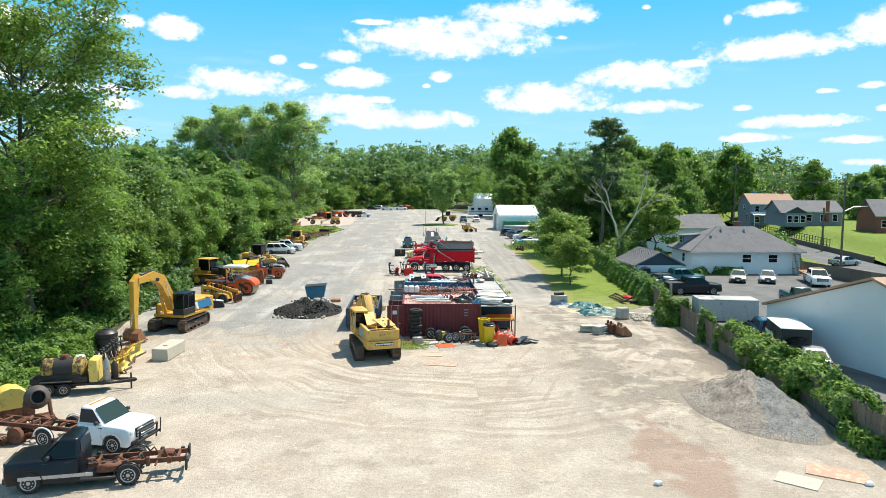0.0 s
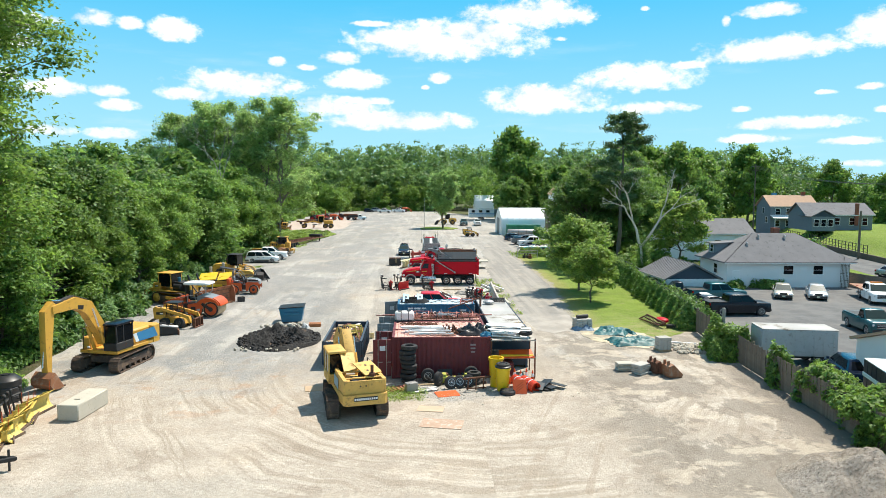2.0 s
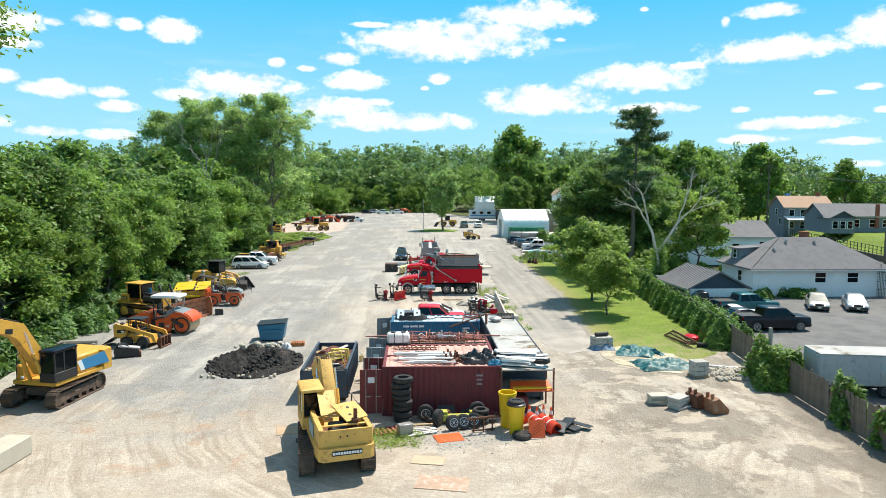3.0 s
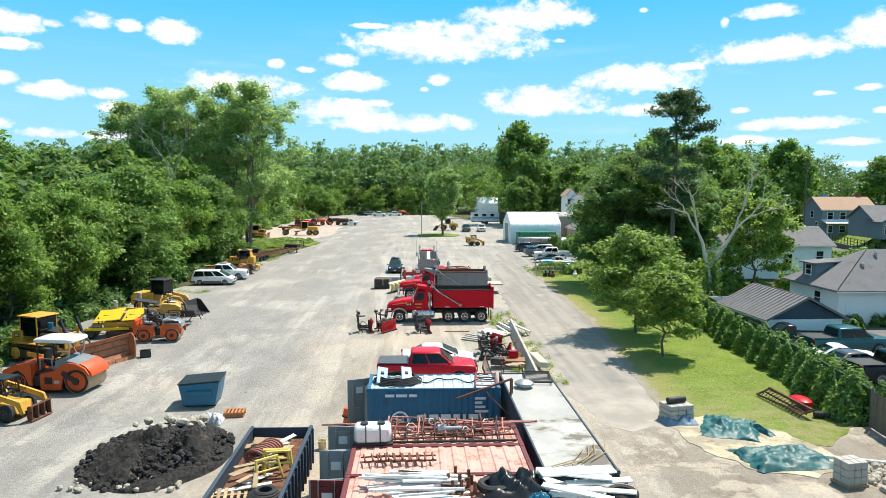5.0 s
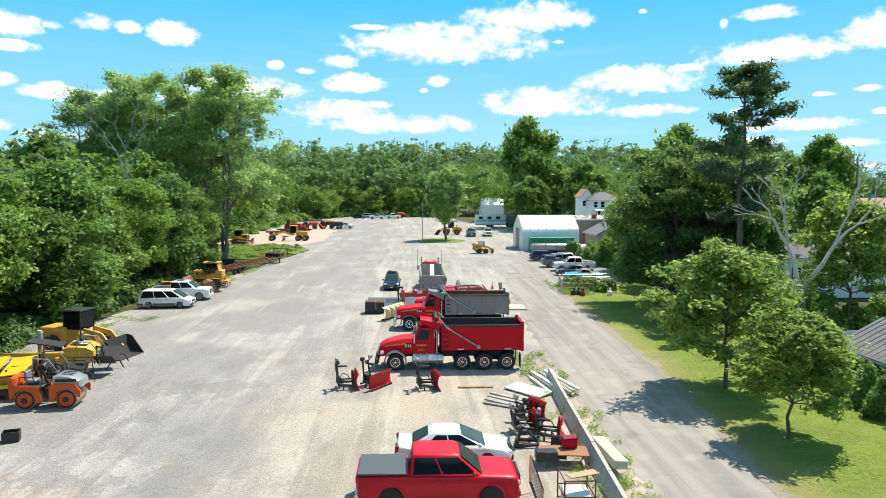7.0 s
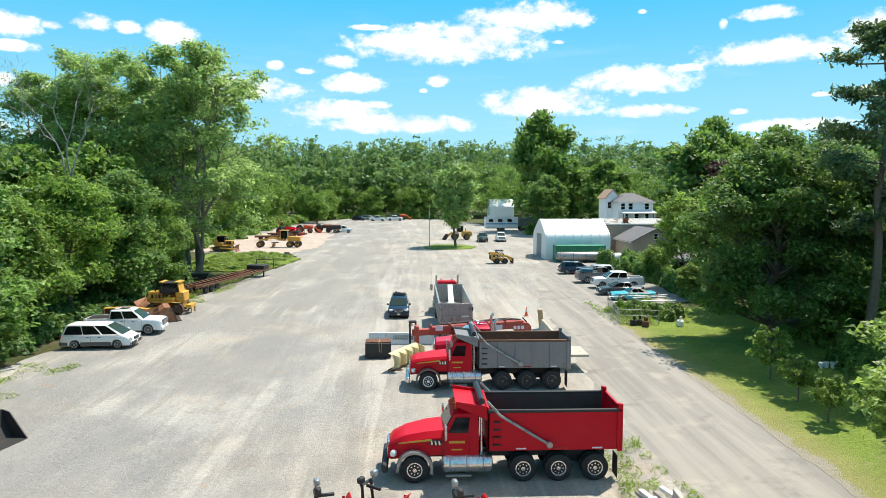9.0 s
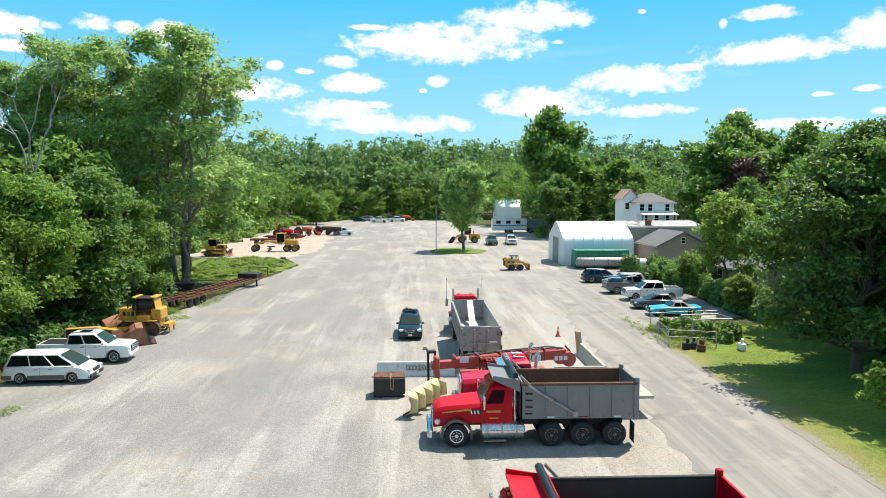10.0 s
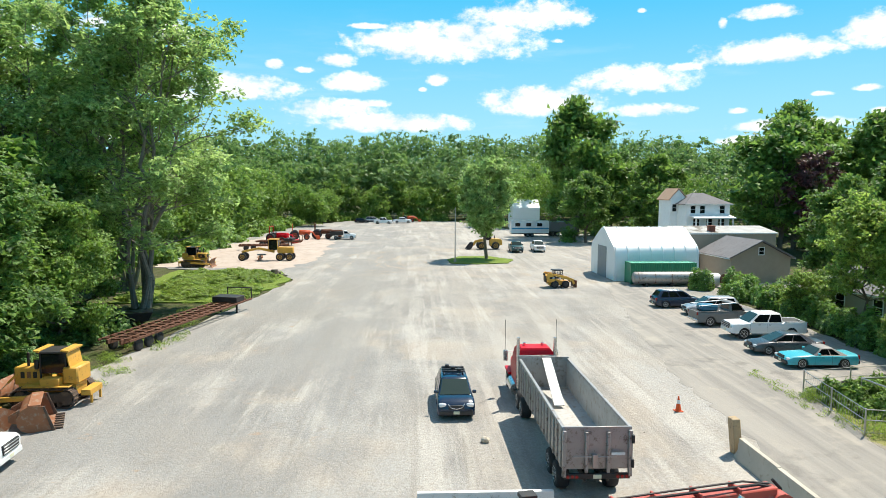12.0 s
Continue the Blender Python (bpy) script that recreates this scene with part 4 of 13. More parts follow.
def house(name, x, y, rz, w, d, eave, ridge, wall, roof, label, hip=0.0, over=0.4, windows=(), door=None, gable=None, chimneys=()):
    """A building: walls, roof with thickness (gable along x; hip: how far the ridge stops short), windows. Its front, -y, lies on y = 0."""
    t = thing(name, x, y, 0, rz, label, "house")
    s = Shape()
    s.box(0, 0.1, eave / 2, w, 0.2, eave, 0.004).box(0, d - 0.1, eave / 2, w, 0.2, eave, 0.004)
    s.box(-w / 2 + 0.1, d / 2, eave / 2, 0.2, d - 0.4, eave, 0.004).box(w / 2 - 0.1, d / 2, eave / 2, 0.2, d - 0.4, eave, 0.004)
    part("wall", s, wall, t)
    s = Shape()
    a, b = w / 2 + over, d / 2 + over
    low = eave - over * (ridge - eave) / (d / 2) * 0.6
    c = d / 2
    if hip:
        R0, R1 = (-a + hip, c, ridge), (a - hip, c, ridge)
    else:
        R0, R1 = (-a, c, ridge), (a, c, ridge)
    A, B, C, D = (-a, c - b, low), (a, c - b, low), (a, c + b, low), (-a, c + b, low)
    s.slab(A, B, R1, R0, 0.16).slab(C, D, R0, R1, 0.16)
    if hip:
        s.slab(B, C, R1, R1, 0.16) if False else s.add([B, C, R1, (B[0], B[1], B[2] + .16), (C[0], C[1], C[2] + .16), (R1[0], R1[1], R1[2] + .18)], [(0, 2, 1), (3, 4, 5), (0, 1, 4, 3)])
        s.add([D, A, R0, (D[0], D[1], D[2] + .16), (A[0], A[1], A[2] + .16), (R0[0], R0[1], R0[2] + .18)], [(0, 2, 1), (3, 4, 5), (0, 1, 4, 3)])
    part("roof", s, roof, t)
    if not hip:
        for sx in (-1, 1):
            xx = sx * (w / 2 - 0.1)
            part("gable", Shape().add([(xx - 0.1, 0, eave), (xx - 0.1, d, eave), (xx - 0.1, c, ridge - 0.05), (xx + 0.1, 0, eave), (xx + 0.1, d, eave), (xx + 0.1, c, ridge - 0.05)], [(0, 2, 1), (3, 4, 5), (0, 3, 5, 2), (1, 2, 5, 4), (0, 1, 4, 3)]), gable or wall, t)
    for fy in (c - b - 0.02, c + b + 0.02):
        part("fascia", Shape().box(0, fy, low + 0.06, 2 * a, 0.04, 0.2, 0.005), trim_white, t)
    for wx, wy, wz, ww, wh, wr in windows:
        window_unit(t, wx, wy, wz, ww, wh, wr)
    if door:
        s = Shape().box(door[0], -0.03, 1.02, 0.95, 0.06, 2.04, 0.01)
        dd = part("door", s, door[1], t)
        part("handle", Shape().cyl((door[0] + 0.36, -0.1, 1.0), (door[0] + 0.36, -0.05, 1.0), 0.03), bare_steel, dd)
    for cx, cy, cz, cw, mat in chimneys:
        part("chimney", Shape().box(cx, cy, cz, cw, cw, 1.6, 0.03).box(cx, cy, cz + 0.82, cw + 0.12, cw + 0.12, 0.1), mat, t)
    return t


main = house("house", 44.5, 90.4, 0, 14.8, 7.6, 3.2, 6.1, block_wall, shingle, "low white block house with a grey hipped shingle roof", hip=5.3, over=0.55,
             windows=[(0.0, 0, 2.1, 1.15, 1.0, 0), (3.6, 0, 2.1, 1.15, 1.0, 0), (-7.42, 3, 2.0, 0.9, 1.1, -90)], door=(-6.3, trim_white))
for px, py, pz in ((-4.2, 1.9, 5.1), (-2.3, 3.0, 6.0), (0.9, 2.9, 5.9)):
    part("roof_vent", Shape().cyl((px, py, pz - 0.7), (px, py, pz), 0.11, n=10).cyl((px, py, pz), (px, py, pz + 0.14), 0.2, 0.1, n=10), bare_steel, main)
part("chimney", Shape().box(0.5, 4.4, 6.2, 0.8, 0.7, 1.1, 0.03).box(0.5, 4.4, 6.78, 0.92, 0.82, 0.1, 0.02), brick_red, main)
dormer = part("dormer", Shape().box(-5.6, 5.4, 4.1, 2.6, 2.0, 1.5, 0.01), siding_grey, main)
part("dormer_roof", Shape().slab((-7.2, 4.15, 4.8), (-3.5, 4.15, 5.05), (-3.5, 6.65, 5.05), (-7.2, 6.65, 4.8), 0.12), shingle, dormer)
window_unit(main, -6.93, 5.4, 4.25, 0.8, 0.9, -90)
part("sign", Shape().box(1.8, -0.03, 2.35, 0.8, 0.05, 0.5), trim_white, main)
for k in range(7):
    part("trellis_bar", Shape().cyl((6.2 + 0.17 * k, -0.3, 0), (6.2 + 0.17 * k, -0.3, 3.2 + 0.5 * math.sin(k)), 0.025, n=5), bark, main)
for z in (0.8, 1.7, 2.6):
    part("trellis_bar", Shape().cyl((6.1, -0.3, z), (7.35, -0.3, z + 0.15), 0.025, n=5), bark, main)
shed = house("garage", 31.0, 83.4, -6, 7.0, 5.7, 2.05, 3.6, siding_white, shingle, "small garage with a navy gable and ribbed grey roof", over=0.35, gable=siding_navy)
shed.matrix_basis = pose(32.7, 86.6, 0, 0, 0, 92)  # the gable looks towards the yard's front
shed_roof_ribs = Shape()
for i in range(15):
    yy = -3.5 + i * 0.5
    shed_roof_ribs.slab((yy, 6.0, 2.1), (yy + 0.09, 6.0, 2.1), (yy + 0.09, 2.85, 3.77), (yy, 2.85, 3.77), -0.06)
part("rib", shed_roof_ribs, shingle, shed)
house("house", 46.5, 120.8, 0, 17.5, 8.0, 4.3, 6.5, siding_white, shingle, "white house with a plain grey shingle roof", windows=[(3, 0, 2.6, 1, 1.3, 0), (7.2, 0, 2.9, 0.9, 1.3, 0), (-5, 0, 2.6, 1, 1.3, 0)])
tan_house = house("house", 92.0, 174.5, -4, 11, 8, 7.3, 9.8, siding_grey, shingle_tan, "two-storey grey house with a tan roof", windows=[(x, 0, z, 1.1, 1.4, 0) for x in (-3.8, -1.2, 1.4, 4.0) for z in (3.2, 6.0)] + [(-5.52, 4, 6.2, 1.0, 1.3, -90), (-5.52, 2, 4.0, 1.0, 1.3, -90)], chimneys=((4.2, 4.5, 9.9, 0.8, brick_red), (-2.0, 6.5, 9.6, 0.9, decal_blue)))
part("roof", Shape().slab((-5.6, -2.2, 4.4), (1.0, -2.2, 4.4), (1.0, 0.0, 5.1), (-5.6, 0.0, 5.1), 0.14).box(-5.2, -2.0, 2.2, 0.14, 0.14, 4.4).box(0.6, -2.0, 2.2, 0.14, 0.14, 4.4), trim_white, tan_house)
grey_house = house("house", 89.2, 152.0, -6, 13.5, 8.5, 3.3, 5.6, siding_grey, shingle, "grey bungalow with white windows and a grey roof", windows=[(x, 0, 1.9, 1.0, 1.4, 0) for x in (-0.4, 2.6, 5.2)])
grey_house.location.z = 2.9
porch = part("porch", Shape().box(-4.6, -1.6, 1.5, 4.6, 3.0, 3.0, 0.02), siding_grey, grey_house)
part("roof", Shape().slab((-7.2, -3.4, 2.9), (-4.6, -3.4, 4.3), (-4.6, 2.5, 4.3), (-7.2, 2.5, 2.9), 0.14).slab((-4.6, -3.4, 4.3), (-2.0, -3.4, 2.9), (-2.0, 2.5, 2.9), (-4.6, 2.5, 4.3), 0.14), shingle, porch)
part("gable", Shape().prism([(-6.8, 3.0), (-2.4, 3.0), (-4.6, 4.2)], -3.08, -2.98), siding_navy, porch)
for wx in (-6.0, -4.6, -3.2):
    window_unit(grey_house, wx, -3.12, 1.7, 0.9, 1.4)
part("chimney", Shape().box(3.4, -0.2, 3.4, 0.7, 0.4, 4.6, 0.02), brick_red, grey_house)
white_house = house("house", 45.2, 206, 2, 7.4, 8, 8.9, 10.6, siding_white, shingle, "white two-storey house among trees", hip=3.2, windows=[(x, 0, 8.0, 0.8, 1.2, 0) for x in (-2.6, -1.0, 2.4)])
porch = part("porch", Shape().box(0.2, -1.0, 4.9, 6.4, 1.9, 0.3, 0.02).slab((-3.2, -2.2, 6.6), (3.8, -2.2, 6.6), (3.8, 0, 7.0), (-3.2, 0, 7.0), 0.14), trim_white, white_house)
for wx in (-2.8, -0.9, 1.3, 3.4):
    part("post", Shape().box(wx, -1.8, 5.75, 0.2, 0.2, 1.7, 0.02), trim_white, porch)
for wx in (-2.0, 0.2, 2.3):
    window_unit(white_house, wx, 0, 5.9, 1.0, 1.2)
wing = part("wing", Shape().box(-3.6, 6.0, 4.9, 2.8, 5.0, 9.8, 0.02), siding_white, white_house)
part("gable", Shape().prism([(-5.0, 9.75), (-3.6, 11.3), (-2.2, 9.75)], 3.5, 8.5), siding_white, wing)
part("roof", Shape().slab((-5.3, 3.3, 9.5), (-3.6, 3.3, 11.4), (-3.6, 8.7, 11.4), (-5.3, 8.7, 9.5), 0.14).slab((-3.6, 3.3, 11.4), (-1.9, 3.3, 9.5), (-1.9, 8.7, 9.5), (-3.6, 8.7, 11.4), 0.14), shingle_tan, wing)
window_unit(white_house, -4.3, 3.48, 8.2, 0.7, 1.2)
tan_shed = house("house", 38.5, 176.0, 3, 8.0, 7.6, 3.1, 5.1, siding_tan, shingle, "small tan outbuilding with a grey gable roof", windows=[(-4.02, 3.8, 3.9, 0.6, 0.8, -90)])
tan_shed.matrix_basis = pose(42.4, 180.0, 0, 0, 0, 93)
house("warehouse", 39, 185, 3, 13.5, 9, 5.4, 6.1, siding_tan, roof_white, "flat-roofed pale block building", over=0.15, chimneys=((-2.0, 1.0, 5.6, 0.8, brick_red),))
red_house = house("house", 94.5, 127, -12, 13, 9, 3.4, 6.4, brick_red, shingle, "red brick bungalow with a grey roof", windows=[(x, 0, 1.9, 1.0, 1.3, 0) for x in (-5, -3.8, -1.5, 2, 4.5)])
red_house.location.z = 2.9
house("house", 34, 150, -80, 9, 7, 2.8, 4.4, siding_tan, shingle, "tan cottage half hidden by trees", windows=[(-2, 0, 1.8, 0.9, 1.2, 0), (2, 0, 1.8, 0.9, 1.2, 0)])
barn = house("barn", 34, 44, 0, 15, 18, 2.9, 6.0, block_wall, shingle_tan, "white block workshop with a gable wall", over=0.25)
barn.matrix_basis = pose(38.2, 34.8, 0, 0, 0, 14)

# fabric shelter
tent = thing("fabric_shelter", 26.8, 178.2, 0, 1.5, "white fabric storage shelter with a wide end door", "shelter")
prof = [(0, 0), (0, 3.2), (0.12, 3.75), (0.55, 4.25), (2.8, 5.5), (4.4, 6.3), (5.1, 6.45), (5.8, 6.3), (7.4, 5.5), (9.65, 4.25), (10.08, 3.75), (10.2, 3.2), (10.2, 0)]
s = Shape()
outer = [[(-5.4, y, z) for y, z in prof], [(5.4, y, z) for y, z in prof]]
s.loft(outer)
part("cover", s, white_tarp, tent)
s = Shape()
for i in range(8):
    xx = -5.2 + i * 1.49
    s.tube([(xx, y - 0.03 if y < 5 else y + 0.03, z + 0.03) for y, z in prof], 0.05)
part("rib", s, white_tarp, tent)
part("end_door", Shape().box(-5.43, 5.1, 2.0, 0.08, 3.6, 4.0), door_grey, tent)

# far store and trailer at the back of the yard
far = thing("storage_shed", 28.2, 286, 0, 0, "white fabric shed at the far end", "shed")
part("cover", Shape().loft([[(-3.8, y, z) for y, z in ((0, 0), (0, 6), (3, 8.2), (6, 8.2), (9, 6), (9, 0))], [(3.8, y, z) for y, z in ((0, 0), (0, 6), (3, 8.2), (6, 8.2), (9, 6), (9, 0))]]), white_tarp, far)

# ---- fences and low walls ----
def fence_x(y):
    return 20.55 + 0.062 * (y - 30) + max(0, y - 55) * 0.055


wood_fence = thing("wood_fence", 0, 0, 0, 0, "weathered board fence overgrown with vines", "fence", kind="structure")
board = None
rb = random.Random(5)
y = 27.0
rails, posts = Shape(), []
while y < 66:
    hgt = 1.8 + rb.uniform(-0.06, 0.06)
    m = pose(fence_x(y), y, 0, rb.uniform(-1, 1), rb.uniform(-1.5, 1.5), -86) @ Matrix.Diagonal((1, 1, hgt / 1.8, 1))
    if board is None:
        board = part("board", Shape().box(0, 0, 0.95, 0.135, 0.02, 1.8, 0.004), fence_wood, wood_fence)
        board.matrix_basis = m
    else:
        same_part(board, m)
    y += 0.148
for z in (0.45, 1.5):
    rails.tube([(fence_x(yy) + 0.05, yy, z) for yy in range(27, 67, 3)], 0.04, 4)
part("rail", rails, fence_wood, wood_fence)
post = None
for yy in range(27, 67, 3):
    m = pose(fence_x(yy) + 0.1, yy, 0)
    if post is None:
        post = part("post", Shape().box(0, 0, 0.98, 0.1, 0.1, 1.96), fence_wood, wood_fence)
        post.matrix_basis = m
    else:
        same_part(post, m)
# mesh fence with a green screen behind the hedge
screen = thing("screen_fence", 0, 0, 0, 0, "chain-link fence with green privacy screen", "fence", kind="structure")
part("screen", Shape().plan([(fence_x(66) + 0.3, 66.3), (28.2, 96), (30.0, 112), (30.04, 112), (28.25, 96), (fence_x(66) + 0.35, 66.3)], 0.05, 1.75), paint("screen_green", (0.035, 0.075, 0.03), 0.8, vary=0.2), screen)
for k in range(16):
    yy = 66.5 + 3.0 * k
    xx = fence_x(66) + 0.3 + (28.2 - fence_x(66) - 0.3) * min(1, (yy - 66) / 30) + max(0, yy - 96) * 0.11
    part("post", Shape().cyl((xx, yy, 0), (xx, yy, 1.85), 0.035), bare_steel, screen)
# white picket run by the barn
picket = thing("vinyl_fence", 22.9, 29.5, 0, 70, "white vinyl panel fence at the lot", "fence")
for k in range(9):
    part("picket", Shape().box(-1.6 + k * 0.4, 0, 0.85, 0.36, 0.04, 1.6), white_pvc, picket)
# board fence at the back of the lot
lot_fence = thing("lot_fence", 0, 0, 0, 0, "dark board fence round the parking lot", "fence", kind="structure")
for k in range(22):
    part("panel", Shape().box(52.6 + k * 0.24, 91.6 - k * 1.6, 0.85, 0.05, 1.6, 1.7, rz=8.5), fence_wood, lot_fence)
# iron fence along the field
iron = thing("iron_fence", 0, 0, 0, 0, "dark iron fence along the street", "fence", kind="structure")
for k in range(40):
    yy = 122 + k * 1.5
    part("post", Shape().box(street_edge(yy) - 0.2, yy, 1.6, 0.1, 0.1, 1.5), dark_steel, iron)
for zz in (1.15, 1.7, 2.25):
    part("rail", Shape().tube([(street_edge(122) - 0.2, 122, zz), (street_edge(181) - 0.2, 181, zz)], 0.04), dark_steel, iron)

# low concrete wall between yard and lane
wall = thing("barrier_wall", 0, 0, 0, 0, "low grey concrete barrier beside the lane", "barrier")
for k in range(6):
    y0 = 72.2 + k * 3.02
    x0 = 8.35 + (y0 - 72) * 0.045
    part("barrier", Shape().prism([(-0.28, 0), (-0.28, 0.12), (-0.12, 0.35), (-0.08, 0.78), (0.08, 0.78), (0.12, 0.35), (0.28, 0.12), (0.28, 0)], 0, 2.98, 0.03, 0.01), concrete, wall).matrix_basis = pose(x0, y0, 0, 0, 0, -2.6)
bay = thing("barrier_wall", 0, 0, 0, 0, "concrete barriers forming an open bay", "barrier")
JERSEY = [(-0.3, 0), (-0.3, 0.1), (-0.14, 0.34), (-0.09, 0.86), (0.09, 0.86), (0.14, 0.34), (0.3, 0.1), (0.3, 0)]
for x0, y0, rz in ((10.3, 115.9, 0), (10.35, 119.0, 0), (7.2, 115.8, -90)):
    part("barrier", Shape().prism(JERSEY, 0, 3.05, 0.03, 0.01), pale_concrete, bay).matrix_basis = pose(x0, y0, 0, 0, 0, rz)
part("post", Shape().box(10.3, 122.5, 0.8, 0.35, 0.5, 1.6, 0.03, ry=-6), wood, bay)
tagged(bay.children[-1], "charred timber post")
graffiti = thing("traffic_barrier", -3.5, 117.3, 0, -90, "white concrete barrier with black graffiti scrawl", "barrier")
part("barrier", Shape().prism(JERSEY, 0, 4.8, 0.03, 0.01), paint("barrier_white", (0.66, 0.66, 0.64), 0.8, vary=0.12, grime=(0.35, 0.3, 0.22), amount=0.25, bump=0.006), graffiti)
# loops of sprayed paint
rs = random.Random(9)
scrawl = Shape()
for k in range(9):
    cx = 1.9 + k * 0.2
    pts = [(0.17, cx + 0.11 * math.cos(a) * rs.uniform(0.6, 1.2), 0.52 + 0.16 * math.sin(a) * rs.uniform(0.7, 1.2)) for a in np.linspace(0, 6.0, 9)]
    scrawl.tube(pts, 0.015, 4)
part("scrawl", scrawl, decal_black, graffiti)

# poles
def utility_pole(x, y, h, label, arms=1):
    t = thing("utility_pole", x, y, 0, 20, label, "pole", "poles")
    part("pole", Shape().cyl((0, 0, -0.05), (0, 0, h), 0.17, 0.12, 10), bark, t)
    for k in range(arms):
        part("crossarm", Shape().box(0, 0, h - 0.5 - k * 0.9, 2.4, 0.1, 0.12), bark, t)
        for q in (-1, -0.4, 0.4, 1):
            part("insulator", Shape().cyl((q, 0, h - 0.44 - k * 0.9), (q, 0, h - 0.24 - k * 0.9), 0.05), dark_steel, t)
    return t


utility_pole(62.0, 97.5, 12.6, "tall wooden utility pole beside the street")
utility_pole(79.9, 170, 17.2, "tall wooden utility pole among the houses", 2)
street_pole = thing("utility_pole", 74.2, 122.5, 0, 0, "short dark pole beside the iron fence", "pole", "poles")
part("pole", Shape().cyl((0, 0, 0), (0, 0, 8.0), 0.2, 0.16, 8), fence_wood, street_pole)
lamp_pole = thing("street_lamp", 61.2, 97.2, 0, 0, "grey street lamp on a curved arm", "lamp")
part("arm", Shape().tube([(0.8, 0.3, 8.2), (2.2, 0.3, 8.9), (3.6, 0.3, 9.0)], 0.06), bare_steel, lamp_pole)
part("lamp_head", Shape().box(3.9, 0.3, 8.98, 0.8, 0.3, 0.16, 0.05), bare_steel, lamp_pole)
wires = thing("power_lines", 0, 0, 0, 0, "thin black overhead wires between the poles", "wires")
for dx in (-1, 0, 1):
    pts = [(62 + dx + 17.9 * f, 97.5 + 72.5 * f, 12.3 + 4.4 * f - 4 * f * (1 - f)) for f in np.linspace(0, 1, 9)]
    part("wire", Shape().tube(pts, 0.02, 4), dark_steel, wires)
    pts = [(62 + dx - 22 * f, 97.5 - 70 * f, 12.3 - 0.3 * f - 4 * f * (1 - f)) for f in np.linspace(0, 1, 9)]
    part("wire", Shape().tube(pts, 0.02, 4), dark_steel, wires)
gate_post = thing("fence_post", 22.2, 58.5, 0, 0, "lone weathered timber post by the fence", "post")
part("post", Shape().cyl((0, 0, 0), (0, 0, 3.3), 0.14, 0.12, 8), grey_wood, gate_post)
lamp_post = thing("light_pole", 2.9, 199.6, 0, 0, "slim grey light pole on the island", "pole")
part("pole", Shape().cyl((0, 0, 0), (0, 0, 8.5), 0.09, 0.06, 8), bare_steel, lamp_post)
part("base", Shape().box(0, 0, 0.15, 0.4, 0.4, 0.5), concrete, lamp_post)

# ---- trees ----
def leaf_mesh(name, pts, nrm, size, material, seed, long=1.5):
    """One pointed leaf at each point."""
    rg = np.random.default_rng(seed)
    n = len(pts)
    nrm = nrm / np.maximum(np.linalg.norm(nrm, axis=1, keepdims=True), 1e-6)
    a = np.cross(nrm, rg.normal(size=(n, 3)))
    a /= np.maximum(np.linalg.norm(a, axis=1, keepdims=True), 1e-6)
    b = np.cross(nrm, a)
    sz = (size * rg.uniform(0.6, 1.35, n))[:, None]
    v = np.stack([pts + a * sz * long * 0.6, pts - a * sz * long * 0.4 + b * sz / 2, pts - a * sz * long * 0.4 - b * sz / 2], 1).reshape(-1, 3)
    me = bpy.data.meshes.new(name)
    me.vertices.add(3 * n)
    me.vertices.foreach_set("co", v.ravel())
    me.loops.add(3 * n)
    me.loops.foreach_set("vertex_index", np.arange(3 * n))
    me.polygons.add(n)
    me.polygons.foreach_set("loop_start", np.arange(0, 3 * n, 3))
    me.polygons.foreach_set("loop_total", np.full(n, 3))
    me.update(calc_edges=True)
    me.materials.append(material)
    return me


def crown_points(rg, n, height, radius, low, boughs=60, shape="round", gap=0.25, fat=1.0, stray_part=0.06, reach=1.3):
    """Leaf places and normals of a crown made of separate boughs."""
    ctr, rad = [], []
    radius *= 0.86
    mid, hh = (height + low) / 2, (height - low) / 2 * 0.94
    boughs = int(boughs * 1.7)
    while len(ctr) < boughs:
        p = rg.normal(size=3)
        p /= np.linalg.norm(p)
        q = rg.uniform(0.35, 1.0) ** 0.5
        z = p[2] * q
        wide = {"round": 1.0, "tall": 0.85 + 0.15 * z, "vase": 0.72 + 0.38 * z, "cone": 0.62 - 0.5 * z}[shape]
        lump = 1 + 0.22 * math.sin(3 * math.atan2(p[1], p[0]) + 5 * z)
        c = np.array([p[0] * q * radius * wide * lump, p[1] * q * radius * wide * lump, mid + z * hh])
        ctr.append(c)
        rad.append(radius * rg.uniform(0.12, 0.27) * fat)
    ctr, rad = np.array(ctr), np.array(rad)
    k = rg.choice(boughs, n, p=rad ** 2 / (rad ** 2).sum())
    d = rg.normal(size=(n, 3))
    d /= np.linalg.norm(d, axis=1, keepdims=True)
    q = np.minimum(np.abs(rg.normal(size=n)) * 0.42 + 0.3, reach)
    own = rg.uniform(0.65, 1.5, (boughs, 3)) * np.array([1.15, 1.15, 0.62])
    stray = np.where(rg.random(n) < stray_part, rg.uniform(1.0, 1.9, n), 1.0)
    p = ctr[k] + d * (rad[k] * q * stray)[:, None] * own[k]
    out = d * 0.45 + rg.normal(size=(n, 3)) * 0.6 + np.array([0, 0, 0.5])
    return p, out, ctr


